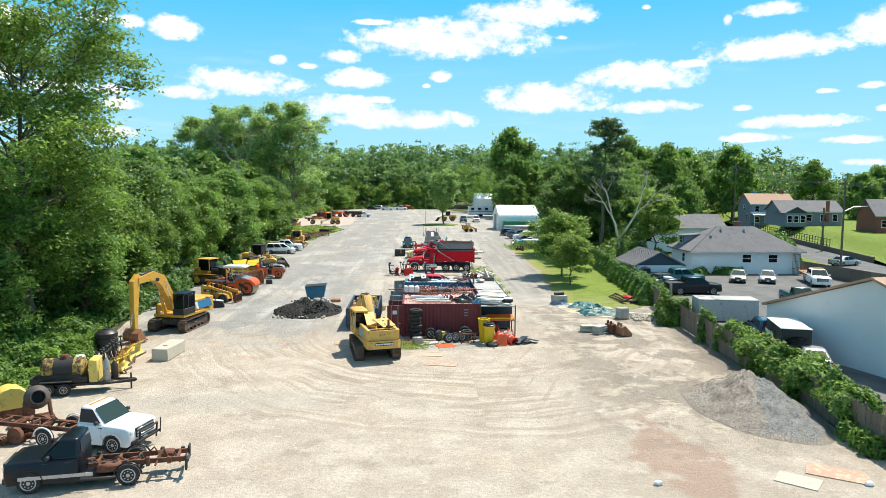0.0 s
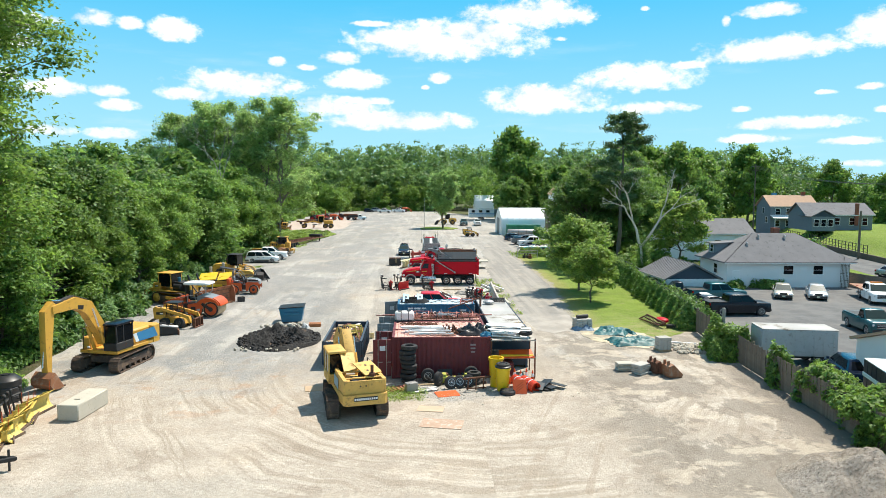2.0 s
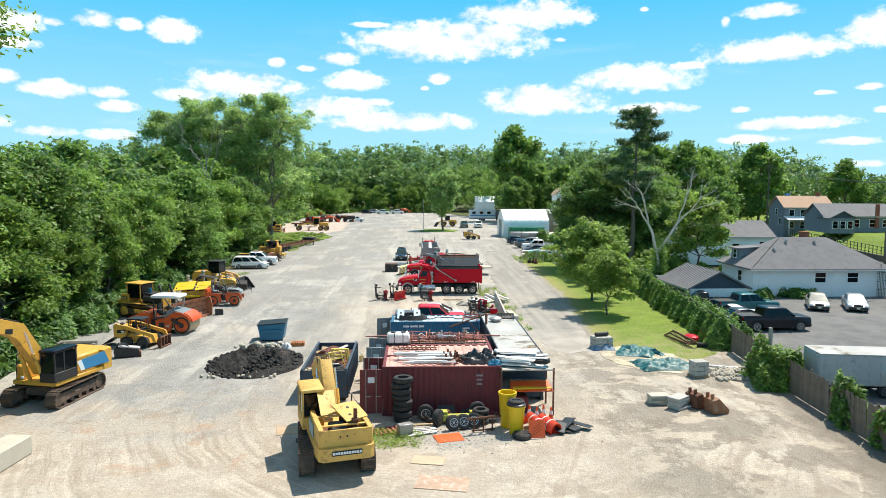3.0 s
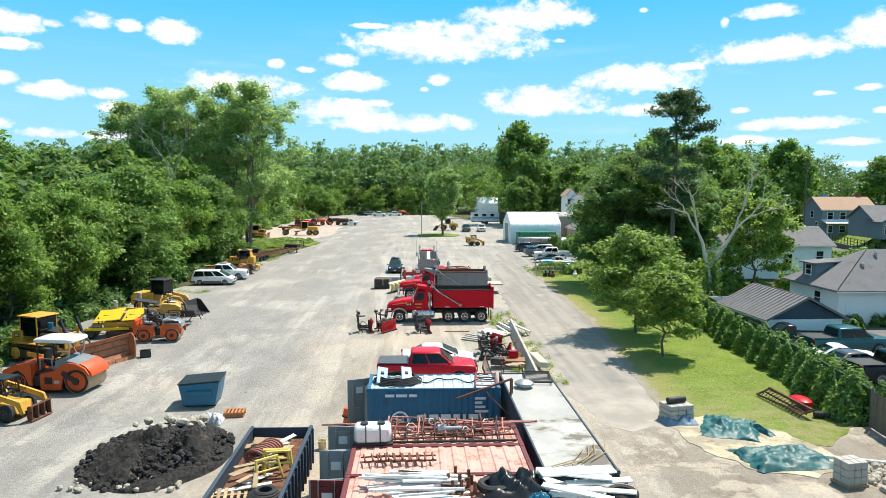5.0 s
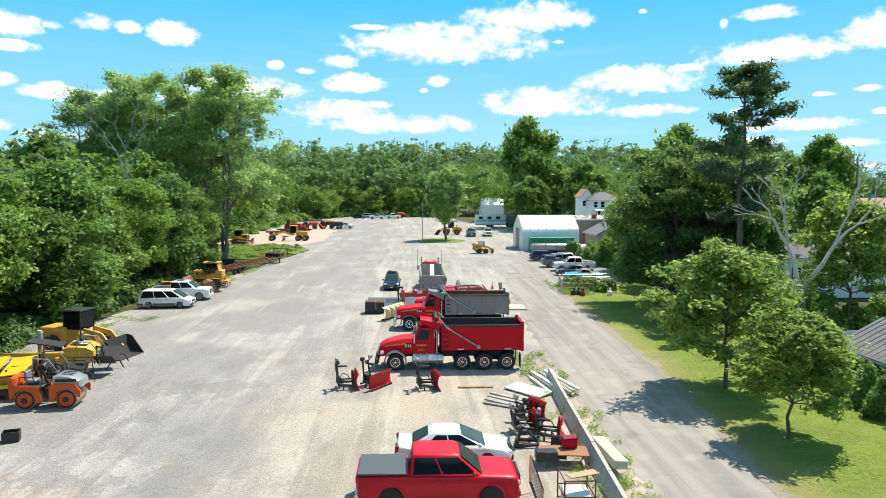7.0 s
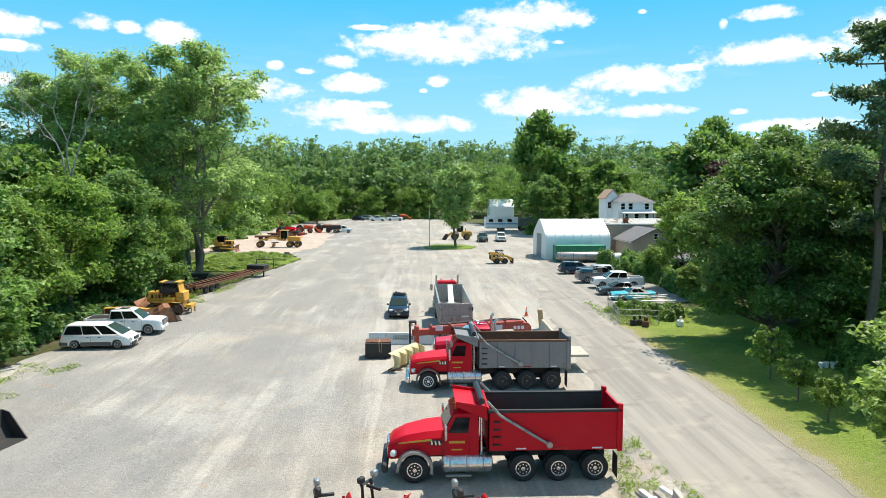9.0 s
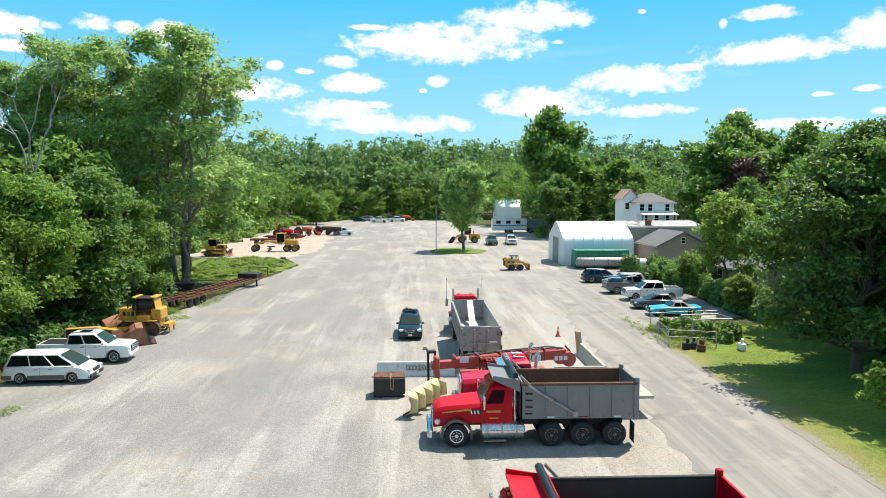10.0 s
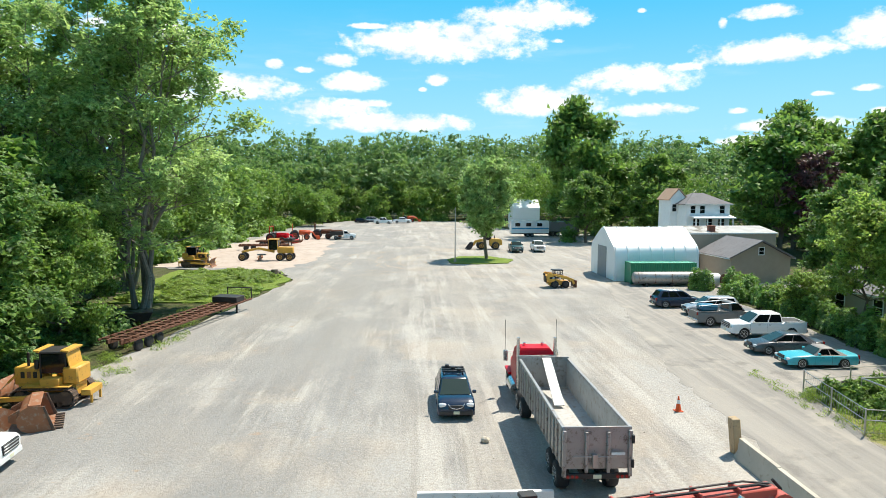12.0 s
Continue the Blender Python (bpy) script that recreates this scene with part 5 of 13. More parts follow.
def limb(s, p, q, r0, r1, rg, bend=0.12, steps=4, sides=7):
    """A tapered, slightly crooked limb."""
    p, q = np.array(p, float), np.array(q, float)
    ln = np.linalg.norm(q - p)
    pts = [p + (q - p) * f + (rg.normal(size=3) * bend * ln * math.sin(math.pi * f) * 0.5 if 0 < f < 1 else 0) for f in np.linspace(0, 1, steps + 1)]
    for i in range(steps):
        a, b = r0 + (r1 - r0) * i / steps, r0 + (r1 - r0) * (i + 1) / steps
        s.cyl(pts[i], pts[i + 1], a, b, sides, False)
    return pts


def tree(x, y, seed, height, radius, low, material, label, n=9000, size=0.3, shape="round", trunk_r=0.25, boughs=60, trunks=1, bark_mat=None, name="tree", group=""):
    rg = np.random.default_rng(seed)
    t = thing(name, x, y, 0, 0, label, "tree", group)
    pts, out, ctr = crown_points(rg, n, height, radius, low, boughs, shape)
    s = Shape()
    for k in range(trunks):
        foot = np.array([0.0, 0.0, -0.1]) if trunks == 1 else np.array([math.cos(k * 2.1) * 0.5, math.sin(k * 2.1) * 0.5, -0.1])
        head = np.array([foot[0] * 5, foot[1] * 5, low + (height - low) * 0.62])
        line = limb(s, foot, head, trunk_r, trunk_r * 0.3, rg, 0.05, 6)
        for c in ctr[k::max(1, trunks * 3)][:12]:
            j = min(range(len(line)), key=lambda i: abs(line[i][2] - (low * 0.5 + c[2] * 0.5)))
            limb(s, line[j], c, trunk_r * (0.5 - 0.06 * j), 0.02, rg, 0.15, 3)
    part("trunk", s, bark_mat or bark, t)
    ob = new("crown", leaf_mesh("crown", pts, out, size, material, seed))
    ob.parent = t
    return t


def limbed_tree(x, y, seed, height, radius, low, material, label, n=26000, size=0.28, shape="round", trunk_r=0.25, limbs=16, trunks=1, bark_mat=None, name="tree", group="", fuzz=0.11):
    """A tree grown from its trunk: limbs that fork twice and carry leaf sprays round their ends."""
    rg = np.random.default_rng(seed)
    t = thing(name, x, y, 0, 0, label, "tree", group)
    s, tips = Shape(), []

    def wide(f):
        """Reach of the crown at a height from its foot, 0, to its top, 1."""
        return {"round": math.sqrt(max(0.05, 1 - (2 * f - 0.86) ** 2 / 1.3)), "vase": math.sqrt(max(0.08, 1 - (1.75 * f - 1.12) ** 2)) * (0.55 + 0.45 * min(1, f * 2)), "tall": 0.8 * math.sqrt(max(0.08, 1 - (2 * f - 0.9) ** 2 / 1.25))}[shape]

    def spread(p, d, ln, r, depth):
        q = p + d * ln + np.array([0, 0, 0.06 * ln])
        limb(s, p, q, r, r * 0.6, rg, 0.14, 2 if depth > 1 else 1, 6 if depth > 1 else 3)
        if depth:
            for k in range(3 if rg.random() < 0.62 else 2):
                e = d + rg.normal(size=3) * np.array([0.55, 0.55, 0.42]) + np.array([0, 0, 0.1])
                spread(q, e / np.linalg.norm(e), ln * rg.uniform(0.5, 0.8), r * 0.55, depth - 1)
        if depth < 2:
            tips.append((q, ln, depth))
            tips.append((p * 0.35 + q * 0.65, ln, depth))

    for j in range(trunks):
        a0 = j * 2.4 + 0.4
        foot = np.array([0.0, 0.0, -0.1]) if trunks == 1 else np.array([math.cos(a0) * 0.55, math.sin(a0) * 0.55, -0.1])
        out = radius * (0.32 if trunks > 1 else 0.05)
        head = np.array([math.cos(a0) * out, math.sin(a0) * out, low + (height - low) * 0.8])
        line = limb(s, foot, head, trunk_r, trunk_r * 0.18, rg, 0.05, 9)
        m = limbs // trunks
        for i in range(m):
            f = (i + rg.uniform(0.1, 0.9)) / m
            h = low + (height - low) * 0.8 * f
            k = min(range(len(line)), key=lambda c: abs(line[c][2] - h))
            a = i * 2.4 + j + rg.uniform(-0.4, 0.4)
            reach = radius * wide(0.12 + 0.84 * f) * rg.uniform(0.75, 1.15)
            up = 0.25 + 0.75 * f + rg.uniform(-0.15, 0.2)
            d = np.array([math.cos(a), math.sin(a), up])
            spread(line[k], d / np.linalg.norm(d), reach * 0.5, trunk_r * (0.42 - 0.25 * f), 2)
        spread(line[-1], np.array([0, 0, 1.0]), (height - low) * 0.1, trunk_r * 0.16, 2)
    part("trunk", s, bark_mat or bark, t)
    ctr = np.array([p for p, _, _ in tips])
    sg = fuzz * radius * rg.uniform(0.6, 1.35, len(tips))
    k = rg.choice(len(tips), n, p=sg ** 2 / (sg ** 2).sum())
    d = np.clip(rg.normal(size=(n, 3)), -1.7, 1.7)
    own = rg.uniform(0.5, 1.6, (len(tips), 3))
    pts = ctr[k] + d * own[k] * sg[k][:, None] * np.array([1.1, 1.1, 0.62])
    pts = pts[pts[:, 2] > 0.15]
    top = np.percentile(pts[:, 2], 99.8)
    flat = np.percentile(np.hypot(pts[:, 0], pts[:, 1]), 97)
    over = np.array([min(1.25, radius / flat), min(1.25, radius / flat), height / top])
    ob = new("crown", leaf_mesh("crown", pts, rg.normal(size=pts.shape) * 0.55 + np.array([0.12, 0.12, 0.75]) + d[: len(pts)] * 0.25, size, material, seed))
    ob.parent = t
    for o in t.children:
        o.scale = over
    return t


def again(t, x, y, rz, k=1.0, kz=None, label=""):
    c = copy_thing(t, pose(x, y, 0, 0, 0, rz) @ Matrix.Diagonal((k, k, kz or k, 1)))
    return tagged(c, label)


# trees along the wooded edge of the yard
edge_a = limbed_tree(-31.5, 62, 21, 13.5, 5.2, 2.2, leaf_bright, "broad leafy tree at the edge of the yard", 25000, 0.27, "round", 0.28, 24, group="edge trees")
edge_b = limbed_tree(-34, 74, 22, 14.5, 5.2, 2.0, leaf_mid, "dense green tree at the edge of the yard", 25000, 0.27, "tall", 0.3, 24, group="edge trees")
edge_c = limbed_tree(-33, 88, 23, 13.0, 5.0, 1.8, leaf_bright, "bright green maple at the edge of the yard", 25000, 0.27, "round", 0.26, 24, group="edge trees")
limbed_tree(-30.0, 53.5, 24, 26.5, 9.3, 4.0, leaf_bright, "tall spreading tree beside the excavator", 70000, 0.2, "vase", 0.42, 40, fuzz=0.075, group="tall trees")
tall_left = limbed_tree(-29.6, 160.5, 25, 30.0, 9.8, 6.5, leaf_grey, "tall cottonwood with several trunks", 32000, 0.3, "tall", 0.24, 66, trunks=6, bark_mat=paint("pale_bark", (0.21, 0.185, 0.155), 0.9, vary=0.3, size=2.0, grime=(0.1, 0.085, 0.07), amount=0.3), fuzz=0.05, group="tall trees")

back_row = limbed_tree(-40, 58, 28, 14.5, 5.6, 1.5, leaf_mid, "green tree deeper in the wood", 9000, 0.48, "round", 0.3, 14, group="edge trees")
again(tall_left, -42, 163, 160, 0.98), again(tall_left, -37, 176, 210, 0.93), again(tall_left, -50, 166, 40, 0.9)
rr = random.Random(11)  # sizes and turns
for i, (x, y, k) in enumerate(((-30, 70, 0.8), (-32.5, 80, 0.95), (-31, 96, 0.85), (-32, 104, 0.95), (-31, 112, 0.9), (-30.5, 120, 0.85), (-30, 128, 0.9), (-29.5, 136, 0.85), (-29, 144, 0.8), (-32.5, 152, 0.7),
                               (-41, 68, 1.05), (-40, 80, 1.1), (-40, 92, 1.1), (-41, 103, 1.15), (-39, 114, 1.1), (-38, 125, 1.1), (-38, 136, 1.1), (-38, 147, 1.1), (-37, 156, 1.0), (-28, 46, 0.55), (-27.5, 38, 0.5), (-29, 30, 0.6), (-27.2, 58, 0.6), (-29.8, 78, 0.62), (-29.5, 88, 0.6), (-29.3, 108, 0.65))):
    again(back_row if x < -36 else (edge_a, edge_b, edge_c)[i % 3], x + rr.uniform(-0.6, 0.6), y, rr.uniform(0, 360), k * rr.uniform(0.93, 1.05), k * rr.uniform(0.95, 1.12))

# garden and street trees
lawn_tree = limbed_tree(18.3, 80.2, 31, 6.3, 2.7, 1.6, leaf_olive, "young ash tree on the lawn", 15500, 0.15, "round", 0.09, 34, fuzz=0.075, group="lawn trees")
again(lawn_tree, 19.0, 88.2, 130, 1.42, 1.36)
sapling = tree(21.4, 106.8, 32, 3.4, 1.3, 0.9, leaf_olive, "small sapling on the lawn", 2600, 0.16, "round", 0.06, 24, group="saplings")
again(sapling, 20.7, 102.6, 100, 0.8), again(sapling, 20.2, 99.0, 200, 0.75), again(sapling, 23, 100, 77, 0.8)
leaf_maple = foliage("leaf_maple", (0.036, 0.092, 0.026), (0.215, 0.37, 0.085), 0.42)
maple = limbed_tree(26.6, 117.0, 33, 15.5, 6.2, 0.9, leaf_maple, "big dark maple beside the lane", 64000, 0.2, "round", 0.42, 48, fuzz=0.07, group="lane trees")
again(maple, 32.5, 119, 140, 1.0), again(lawn_tree, 37.2, 105, 33, 1.5, 1.75, "vine-covered tree behind the garage")
tree(8.3, 204.5, 34, 17.0, 5.2, 3.2, leaf_grey, "oval shade tree on the grass island", 20000, 0.33, "tall", 0.3, 80)
again(lawn_tree, 30.9, 144.5, 20, 1.3, 1.75, "leafy ash tree beside the parked cars"), again(lawn_tree, 30.5, 152, 90, 0.7), again(lawn_tree, 29, 137.5, 150, 0.6)
far_maple = limbed_tree(49, 240, 37, 18.5, 6.8, 1.5, leaf_mid, "broad shade tree among the houses", 11500, 0.56, "round", 0.4, 18, group="house trees")
again(far_maple, 35.6, 257, 45, 1.35, 1.75, "tall dark oak behind the yard"), again(far_maple, 32.5, 130, 60, 0.72), again(far_maple, 37, 124, 250, 0.78), again(far_maple, 40, 132, 200, 0.8), again(far_maple, 44, 258, 9, 1.05), again(far_maple, 33, 238, 190, 0.8)
for i, (x, y, k) in enumerate(((61, 212, 1.55), (69, 222, 1.65), (78, 212, 1.5), (96, 206, 1.4), (88, 224, 1.5), (58, 178, 0.95), (48, 228, 0.85), (92, 240, 1.3), (84, 252, 1.35), (108, 240, 1.2), (54, 138, 0.8), (126, 214, 1.3), (140, 205, 1.2), (155, 215, 1.3), (46, 150, 0.9), (44, 168, 0.8), (175, 190, 1.2), (118, 178, 0.9))):
    k /= 1.2
    again(far_maple, x, y, rr.uniform(0, 360), k * rr.uniform(0.85, 1.0), k * rr.uniform(0.95, 1.1))
tree(61.5, 203, 35, 19, 4.6, 4, leaf_purple, "dark purple-leaved plum tree", 7000, 0.4, "round", 0.2, 50)

# white pine: whorls of drooping boughs on a tall bare trunk
pine = thing("pine_tree", 30.2, 110.7, 0, 0, "tall white pine with a bare lower trunk", "tree")
rg = np.random.default_rng(41)
s = Shape()
limb(s, (0, 0, -0.1), (0.2, 0.1, 22.2), 0.36, 0.06, rg, 0.015, 8)
P, O = [], []
for k in range(58):
    z = 8.0 + 14.2 * rg.random() ** 0.8
    reach = (1.0 + 2.4 * math.sin(min(1, (23.0 - z) / 5) * 1.5)) * rg.uniform(0.35, 1.35) * (0.55 if z < 12 else 1)
    a = rg.uniform(0, 2 * math.pi)
    tip = np.array([math.cos(a) * reach, math.sin(a) * reach, z + reach * rg.uniform(0.0, 0.35)])
    limb(s, (0, 0, z), tip, 0.06, 0.015, rg, 0.1, 2)
    m = 300
    f = rg.uniform(0.5, 1.08, m)[:, None]
    P.append(np.array([0, 0, z]) * (1 - f) + tip * f + rg.normal(size=(m, 3)) * np.array([0.34, 0.34, 0.2]))
    O.append(rg.normal(size=(m, 3)) * 0.6 + np.array([0, 0, 0.7]))
part("trunk", s, bark, pine)
ob = new("crown", leaf_mesh("crown", np.concatenate(P), np.concatenate(O), 0.16, leaf_needle, 42, 2.6))
ob.parent = pine

# dead tree with pale forked limbs
dead = thing("dead_tree", 30.3, 99.5, 0, 0, "dead tree with bare pale forked branches", "tree")
s = Shape()
rg = np.random.default_rng(43)


def fork(p, d, ln, r, depth):
    q = p + d * ln
    limb(s, p, q, r, r * 0.62, rg, 0.1, 3)
    if depth:
        for k in range(2 if depth > 1 else 3):
            e = d + rg.normal(size=3) * np.array([0.42, 0.42, 0.25]) + np.array([0, 0, 0.12])
            fork(q, e / np.linalg.norm(e), ln * rg.uniform(0.6, 0.8), r * 0.58, depth - 1)


fork(np.array([0, 0, -0.1]), np.array([-0.12, 0, 1.0]), 4.2, 0.24, 0)
fork(np.array([-0.5, 0, 4.0]), np.array([-0.34, 0.0, 0.95]), 3.6, 0.21, 5)
fork(np.array([-0.5, 0, 4.0]), np.array([0.52, -0.1, 0.85]), 3.6, 0.2, 5)
part("trunk", s, dead_bark, dead)
ivy_pts = rg.normal(size=(2600, 3)) * np.array([0.35, 0.35, 1.6]) + np.array([-0.2, 0, 2.2])
ivy_pts = ivy_pts[ivy_pts[:, 2] > 0.05]
ob = new("ivy", leaf_mesh("ivy", ivy_pts, rg.normal(size=ivy_pts.shape), 0.16, leaf_mid, 44))
ob.parent = dead

# half-bare grey tree among the cottonwoods
bare = thing("dead_tree", -35.0, 138.0, 0, 0, "half-dead grey tree with fine bare twigs", "tree")
s = Shape()
fork(np.array([0, 0, -0.1]), np.array([0.02, 0, 1.0]), 12.0, 0.3, 0)
for lean in (-0.25, 0.0, 0.28):
    fork(np.array([0.2, 0, 11.7]), np.array([lean, 0.1 * lean, 1.0]), 4.4, 0.11, 5)
part("trunk", s, paint("twig_grey", (0.27, 0.255, 0.235), 0.9, vary=0.2), bare)

# hedges, vines, undergrowth and woods, each one uncountable mass
def bushes(name, blobs, material, label, seed, per=500, size=0.16, category="bushes", up=0.5, long=1.5):
    """Leaf masses on many overlapping mounds (x, y, radius, height)."""
    rg = np.random.default_rng(seed)
    P, O = [], []
    for x, y, r0, h, *base in blobs:
        m = max(30, int(per * 1.7 * r0 * h))
        d = rg.normal(size=(m, 3))
        d /= np.linalg.norm(d, axis=1, keepdims=True)
        d[:, 2] = np.abs(d[:, 2])
        wob = 1 + 0.25 * np.sin(d[:, 0] * 5 + x) * np.sin(d[:, 1] * 4 + y)
        q = (rg.uniform(0.55, 1.05, m) ** 0.5 * wob)[:, None]
        P.append(np.array([x, y, base[0] if base else 0.0]) + d * q * np.array([r0, r0, h]))
        O.append(d + rg.normal(size=(m, 3)) * 0.6 + np.array([0, 0, up]))
    ob = new(name, leaf_mesh(name, np.concatenate(P), np.concatenate(O), size, material, seed, long))
    return tagged(ob, label, category, kind="stuff")


rv = random.Random(21)
vine = [(fence_x(y) + rv.uniform(0.3, 1.0), y + rv.uniform(-0.5, 0.5), rv.uniform(0.8, 1.25), rv.uniform(0.9, 1.5), rv.uniform(0.9, 1.2)) for y in np.arange(31.5, 47.5, 0.62)]
vine += [(fence_x(y) + rv.uniform(0.8, 1.6), y, rv.uniform(0.8, 1.2), rv.uniform(1.2, 1.9)) for y in np.arange(32, 48, 1.3)] + [(fence_x(y) - rv.uniform(0.0, 0.3), y, 0.6, rv.uniform(0.7, 1.7)) for y in (28.6, 29.5, 30.4, 31.0, 36.2, 41.0)]
vine += [(fence_x(y) + rv.uniform(0.2, 0.5), y, rv.uniform(0.5, 0.8), rv.uniform(1.9, 2.5)) for y in (50.5, 51.2, 56.8, 57.6, 58.4)] + [(fence_x(57) - 0.6, 57.2, 1.2, 2.2), (fence_x(57) - 0.4, 58.6, 1.1, 2.6)]
bushes("fence_vines", vine, leaf_bright, "bright green vines spilling over the fence", 51, 520, 0.17)
hedge_spots = [(23.3 + (y - 68) * 0.108 + rv.uniform(-0.25, 0.25), y, rv.uniform(0.85, 1.15)) for y in np.arange(67.3, 112, 1.95)]
hedge = [b for x, y, k in hedge_spots for b in ((x, y, 0.95 * k, 1.25 * k), (x, y, 0.72 * k, 0.95 * k, 0.75), (x + 0.05, y, 0.42 * k, 0.95 * k, 1.35))]
bushes("hedge", hedge, leaf_mid, "row of dense green shrubs along the lawn", 52, 560, 0.13)
bushes("fence_vines", [(24.9 + (y - 68) * 0.108 + rv.uniform(-0.2, 0.3), y, rv.uniform(0.6, 0.9), rv.uniform(1.5, 2.0)) for y in np.arange(67.5, 112, 0.95)], leaf_mid, "vines grown over the fence behind the shrubs", 59, 300, 0.17)
under = []
for y in np.arange(30, 153, 1.6):
    x0 = -24.2 - max(0, min(1, (y - 48) / 40)) * 4.2 + max(0, min(1, (y - 108) / 45)) * 1.0
    x0 += 1.3 * max(0, 1 - abs(y - 78) / 22)
    for k in range(3):
        under.append((x0 - 0.6 - k * 1.7 + rv.uniform(-0.7, 0.7), y + rv.uniform(-0.8, 0.8), rv.uniform(1.1, 1.9), rv.uniform(0.9, 1.7) + k * 0.45))
bushes("undergrowth", [(u[0] - 0.7, u[1], u[2], u[3] * 0.85) for u in under if u[1] < 60], leaf_mid, "bright undergrowth at the front of the wood", 58, 150, 0.26)
# leaf_dark puts the shade below the crowns into the leaf colour
bushes("undergrowth", [u for u in under if u[1] >= 60], leaf_dark, "thick green undergrowth below the trees", 53, 95, 0.3)
low_weed = [(-22.6 - 0.4 * abs(k % 3), 26 + k * 1.1, rv.uniform(0.7, 1.4), rv.uniform(0.5, 1.3)) for k in range(24)]
bushes("weed_edge", low_weed, leaf_bright, "bright weeds at the foot of the wood", 54, 420, 0.17)
bank = [(rv.uniform(-33, -21.5), rv.uniform(164, 187), rv.uniform(0.7, 1.4), rv.uniform(0.25, 0.7)) for _ in range(190)]
bushes("bank_weeds", bank, grass_blade, "rank bright weeds beside the flatbed", 55, 420, 0.15, up=1.2, long=3.0)
bushes("yard_bushes", [(31.2 + rv.uniform(-2, 2), y, rv.uniform(1.0, 1.8), rv.uniform(1.5, 2.6)) for y in np.arange(133, 172, 1.5)] + [(40 + rv.uniform(-3, 4), 90 + rv.uniform(-1, 1.5), 1.0, 1.0) for _ in range(8)] + [(x, 92, 0.7, 2.3) for x in (42.2, 42.9, 41.6)], leaf_mid, "garden bushes beside the parked cars", 56, 260, 0.22)
bushes("street_bushes", [(rv.uniform(57, 69), rv.uniform(121, 131), rv.uniform(1.5, 2.4), rv.uniform(2.2, 3.5)) for _ in range(16)] + [(rv.uniform(60, 100), rv.uniform(120, 165), rv.uniform(1.5, 3), rv.uniform(1.5, 3)) for _ in range(10)] + [(rv.uniform(36, 60), rv.uniform(98, 112), rv.uniform(1.0, 2), rv.uniform(1, 2.4)) for _ in range(26)] + [(rv.uniform(30.5, 35), rv.uniform(103, 120), rv.uniform(1.2, 2.2), rv.uniform(1.8, 3.4)) for _ in range(34)], leaf_bright, "garden shrubs among the houses", 57, 90, 0.36)


def woods(name, spots, material, label, seed, per=700, size=0.9):
    """A far wood: many tree crowns in one mass."""
    rg = np.random.default_rng(seed)
    P, O = [], []
    for x, y, r0, h in spots:
        p, o, _ = crown_points(rg, per, h, r0 * 1.1, h * 0.08, 34, "round", 0.35, 2.1, 0.0, 0.92)
        P.append(p + np.array([x, y, 0]))
        O.append(o)
    ob = new(name, leaf_mesh(name, np.concatenate(P), np.concatenate(O), size, material, seed, 1.3))
    return tagged(ob, label, "woods", kind="stuff")


rw = random.Random(31)
far_spots = []
for k in range(76):
    x = -190 + k * 5.2
    for row, (dy, h) in enumerate(((0, 22), (12, 27), (34, 33), (60, 36))):
        far_spots.append((x + rw.uniform(-2.5, 2.5), 346 + dy + rw.uniform(-4, 4) - 0.10 * abs(x) * (x < 0), rw.uniform(4.5, 7), h + rw.uniform(-3, 3)))
woods("far_woods", far_spots, leaf_far, "dense wood closing the far end of the yard", 61, 1000, 0.95)
front = [(-46 + k * 5.2 + rw.uniform(-2, 2), 336 + rw.uniform(-4, 4), rw.uniform(3, 5), rw.uniform(9, 17)) for k in range(12)]
front += [(-47 - rw.uniform(0, 6), y, rw.uniform(4, 6), rw.uniform(13, 20)) for y in range(196, 336, 6)] + [(-40 + rw.uniform(0, 8), 300 + rw.uniform(-4, 30), 4, rw.uniform(8, 14)) for _ in range(8)]
front += [(22 + k * 5.5, 300 + rw.uniform(-10, 10), rw.uniform(4, 6), rw.uniform(15, 22)) for k in range(12)]
woods("wood_edge", front, leaf_bright, "lighter trees along the far wood", 62, 2000, 0.5)
left_spots = [(rw.uniform(-110, -45), rw.uniform(25, 330), rw.uniform(5, 7.5), rw.uniform(13, 19)) for _ in range(170)]
woods("left_woods", left_spots, leaf_mid, "deep wood behind the edge trees", 63, 420, 0.85)
right_spots = [(rw.uniform(75, 330), rw.uniform(235, 330), rw.uniform(5, 8), rw.uniform(13, 21)) for _ in range(110)] + [(rw.uniform(190, 400), rw.uniform(150, 260), rw.uniform(5, 8), rw.uniform(13, 19)) for _ in range(40)]
woods("right_woods", right_spots, leaf_dark, "trees beyond the houses", 64, 700, 0.8)
bushes("back_brush", [(rw.uniform(-50, -39), rw.uniform(195, 320), rw.uniform(1.2, 2.5), rw.uniform(1, 2.8)) for _ in range(90)] + [(rw.uniform(-30, 8), 334 + rw.uniform(-3, 3), rw.uniform(1.5, 3), rw.uniform(1.5, 4)) for _ in range(40)], leaf_bright, "brush along the edge of the far yard", 65, 40, 0.55)
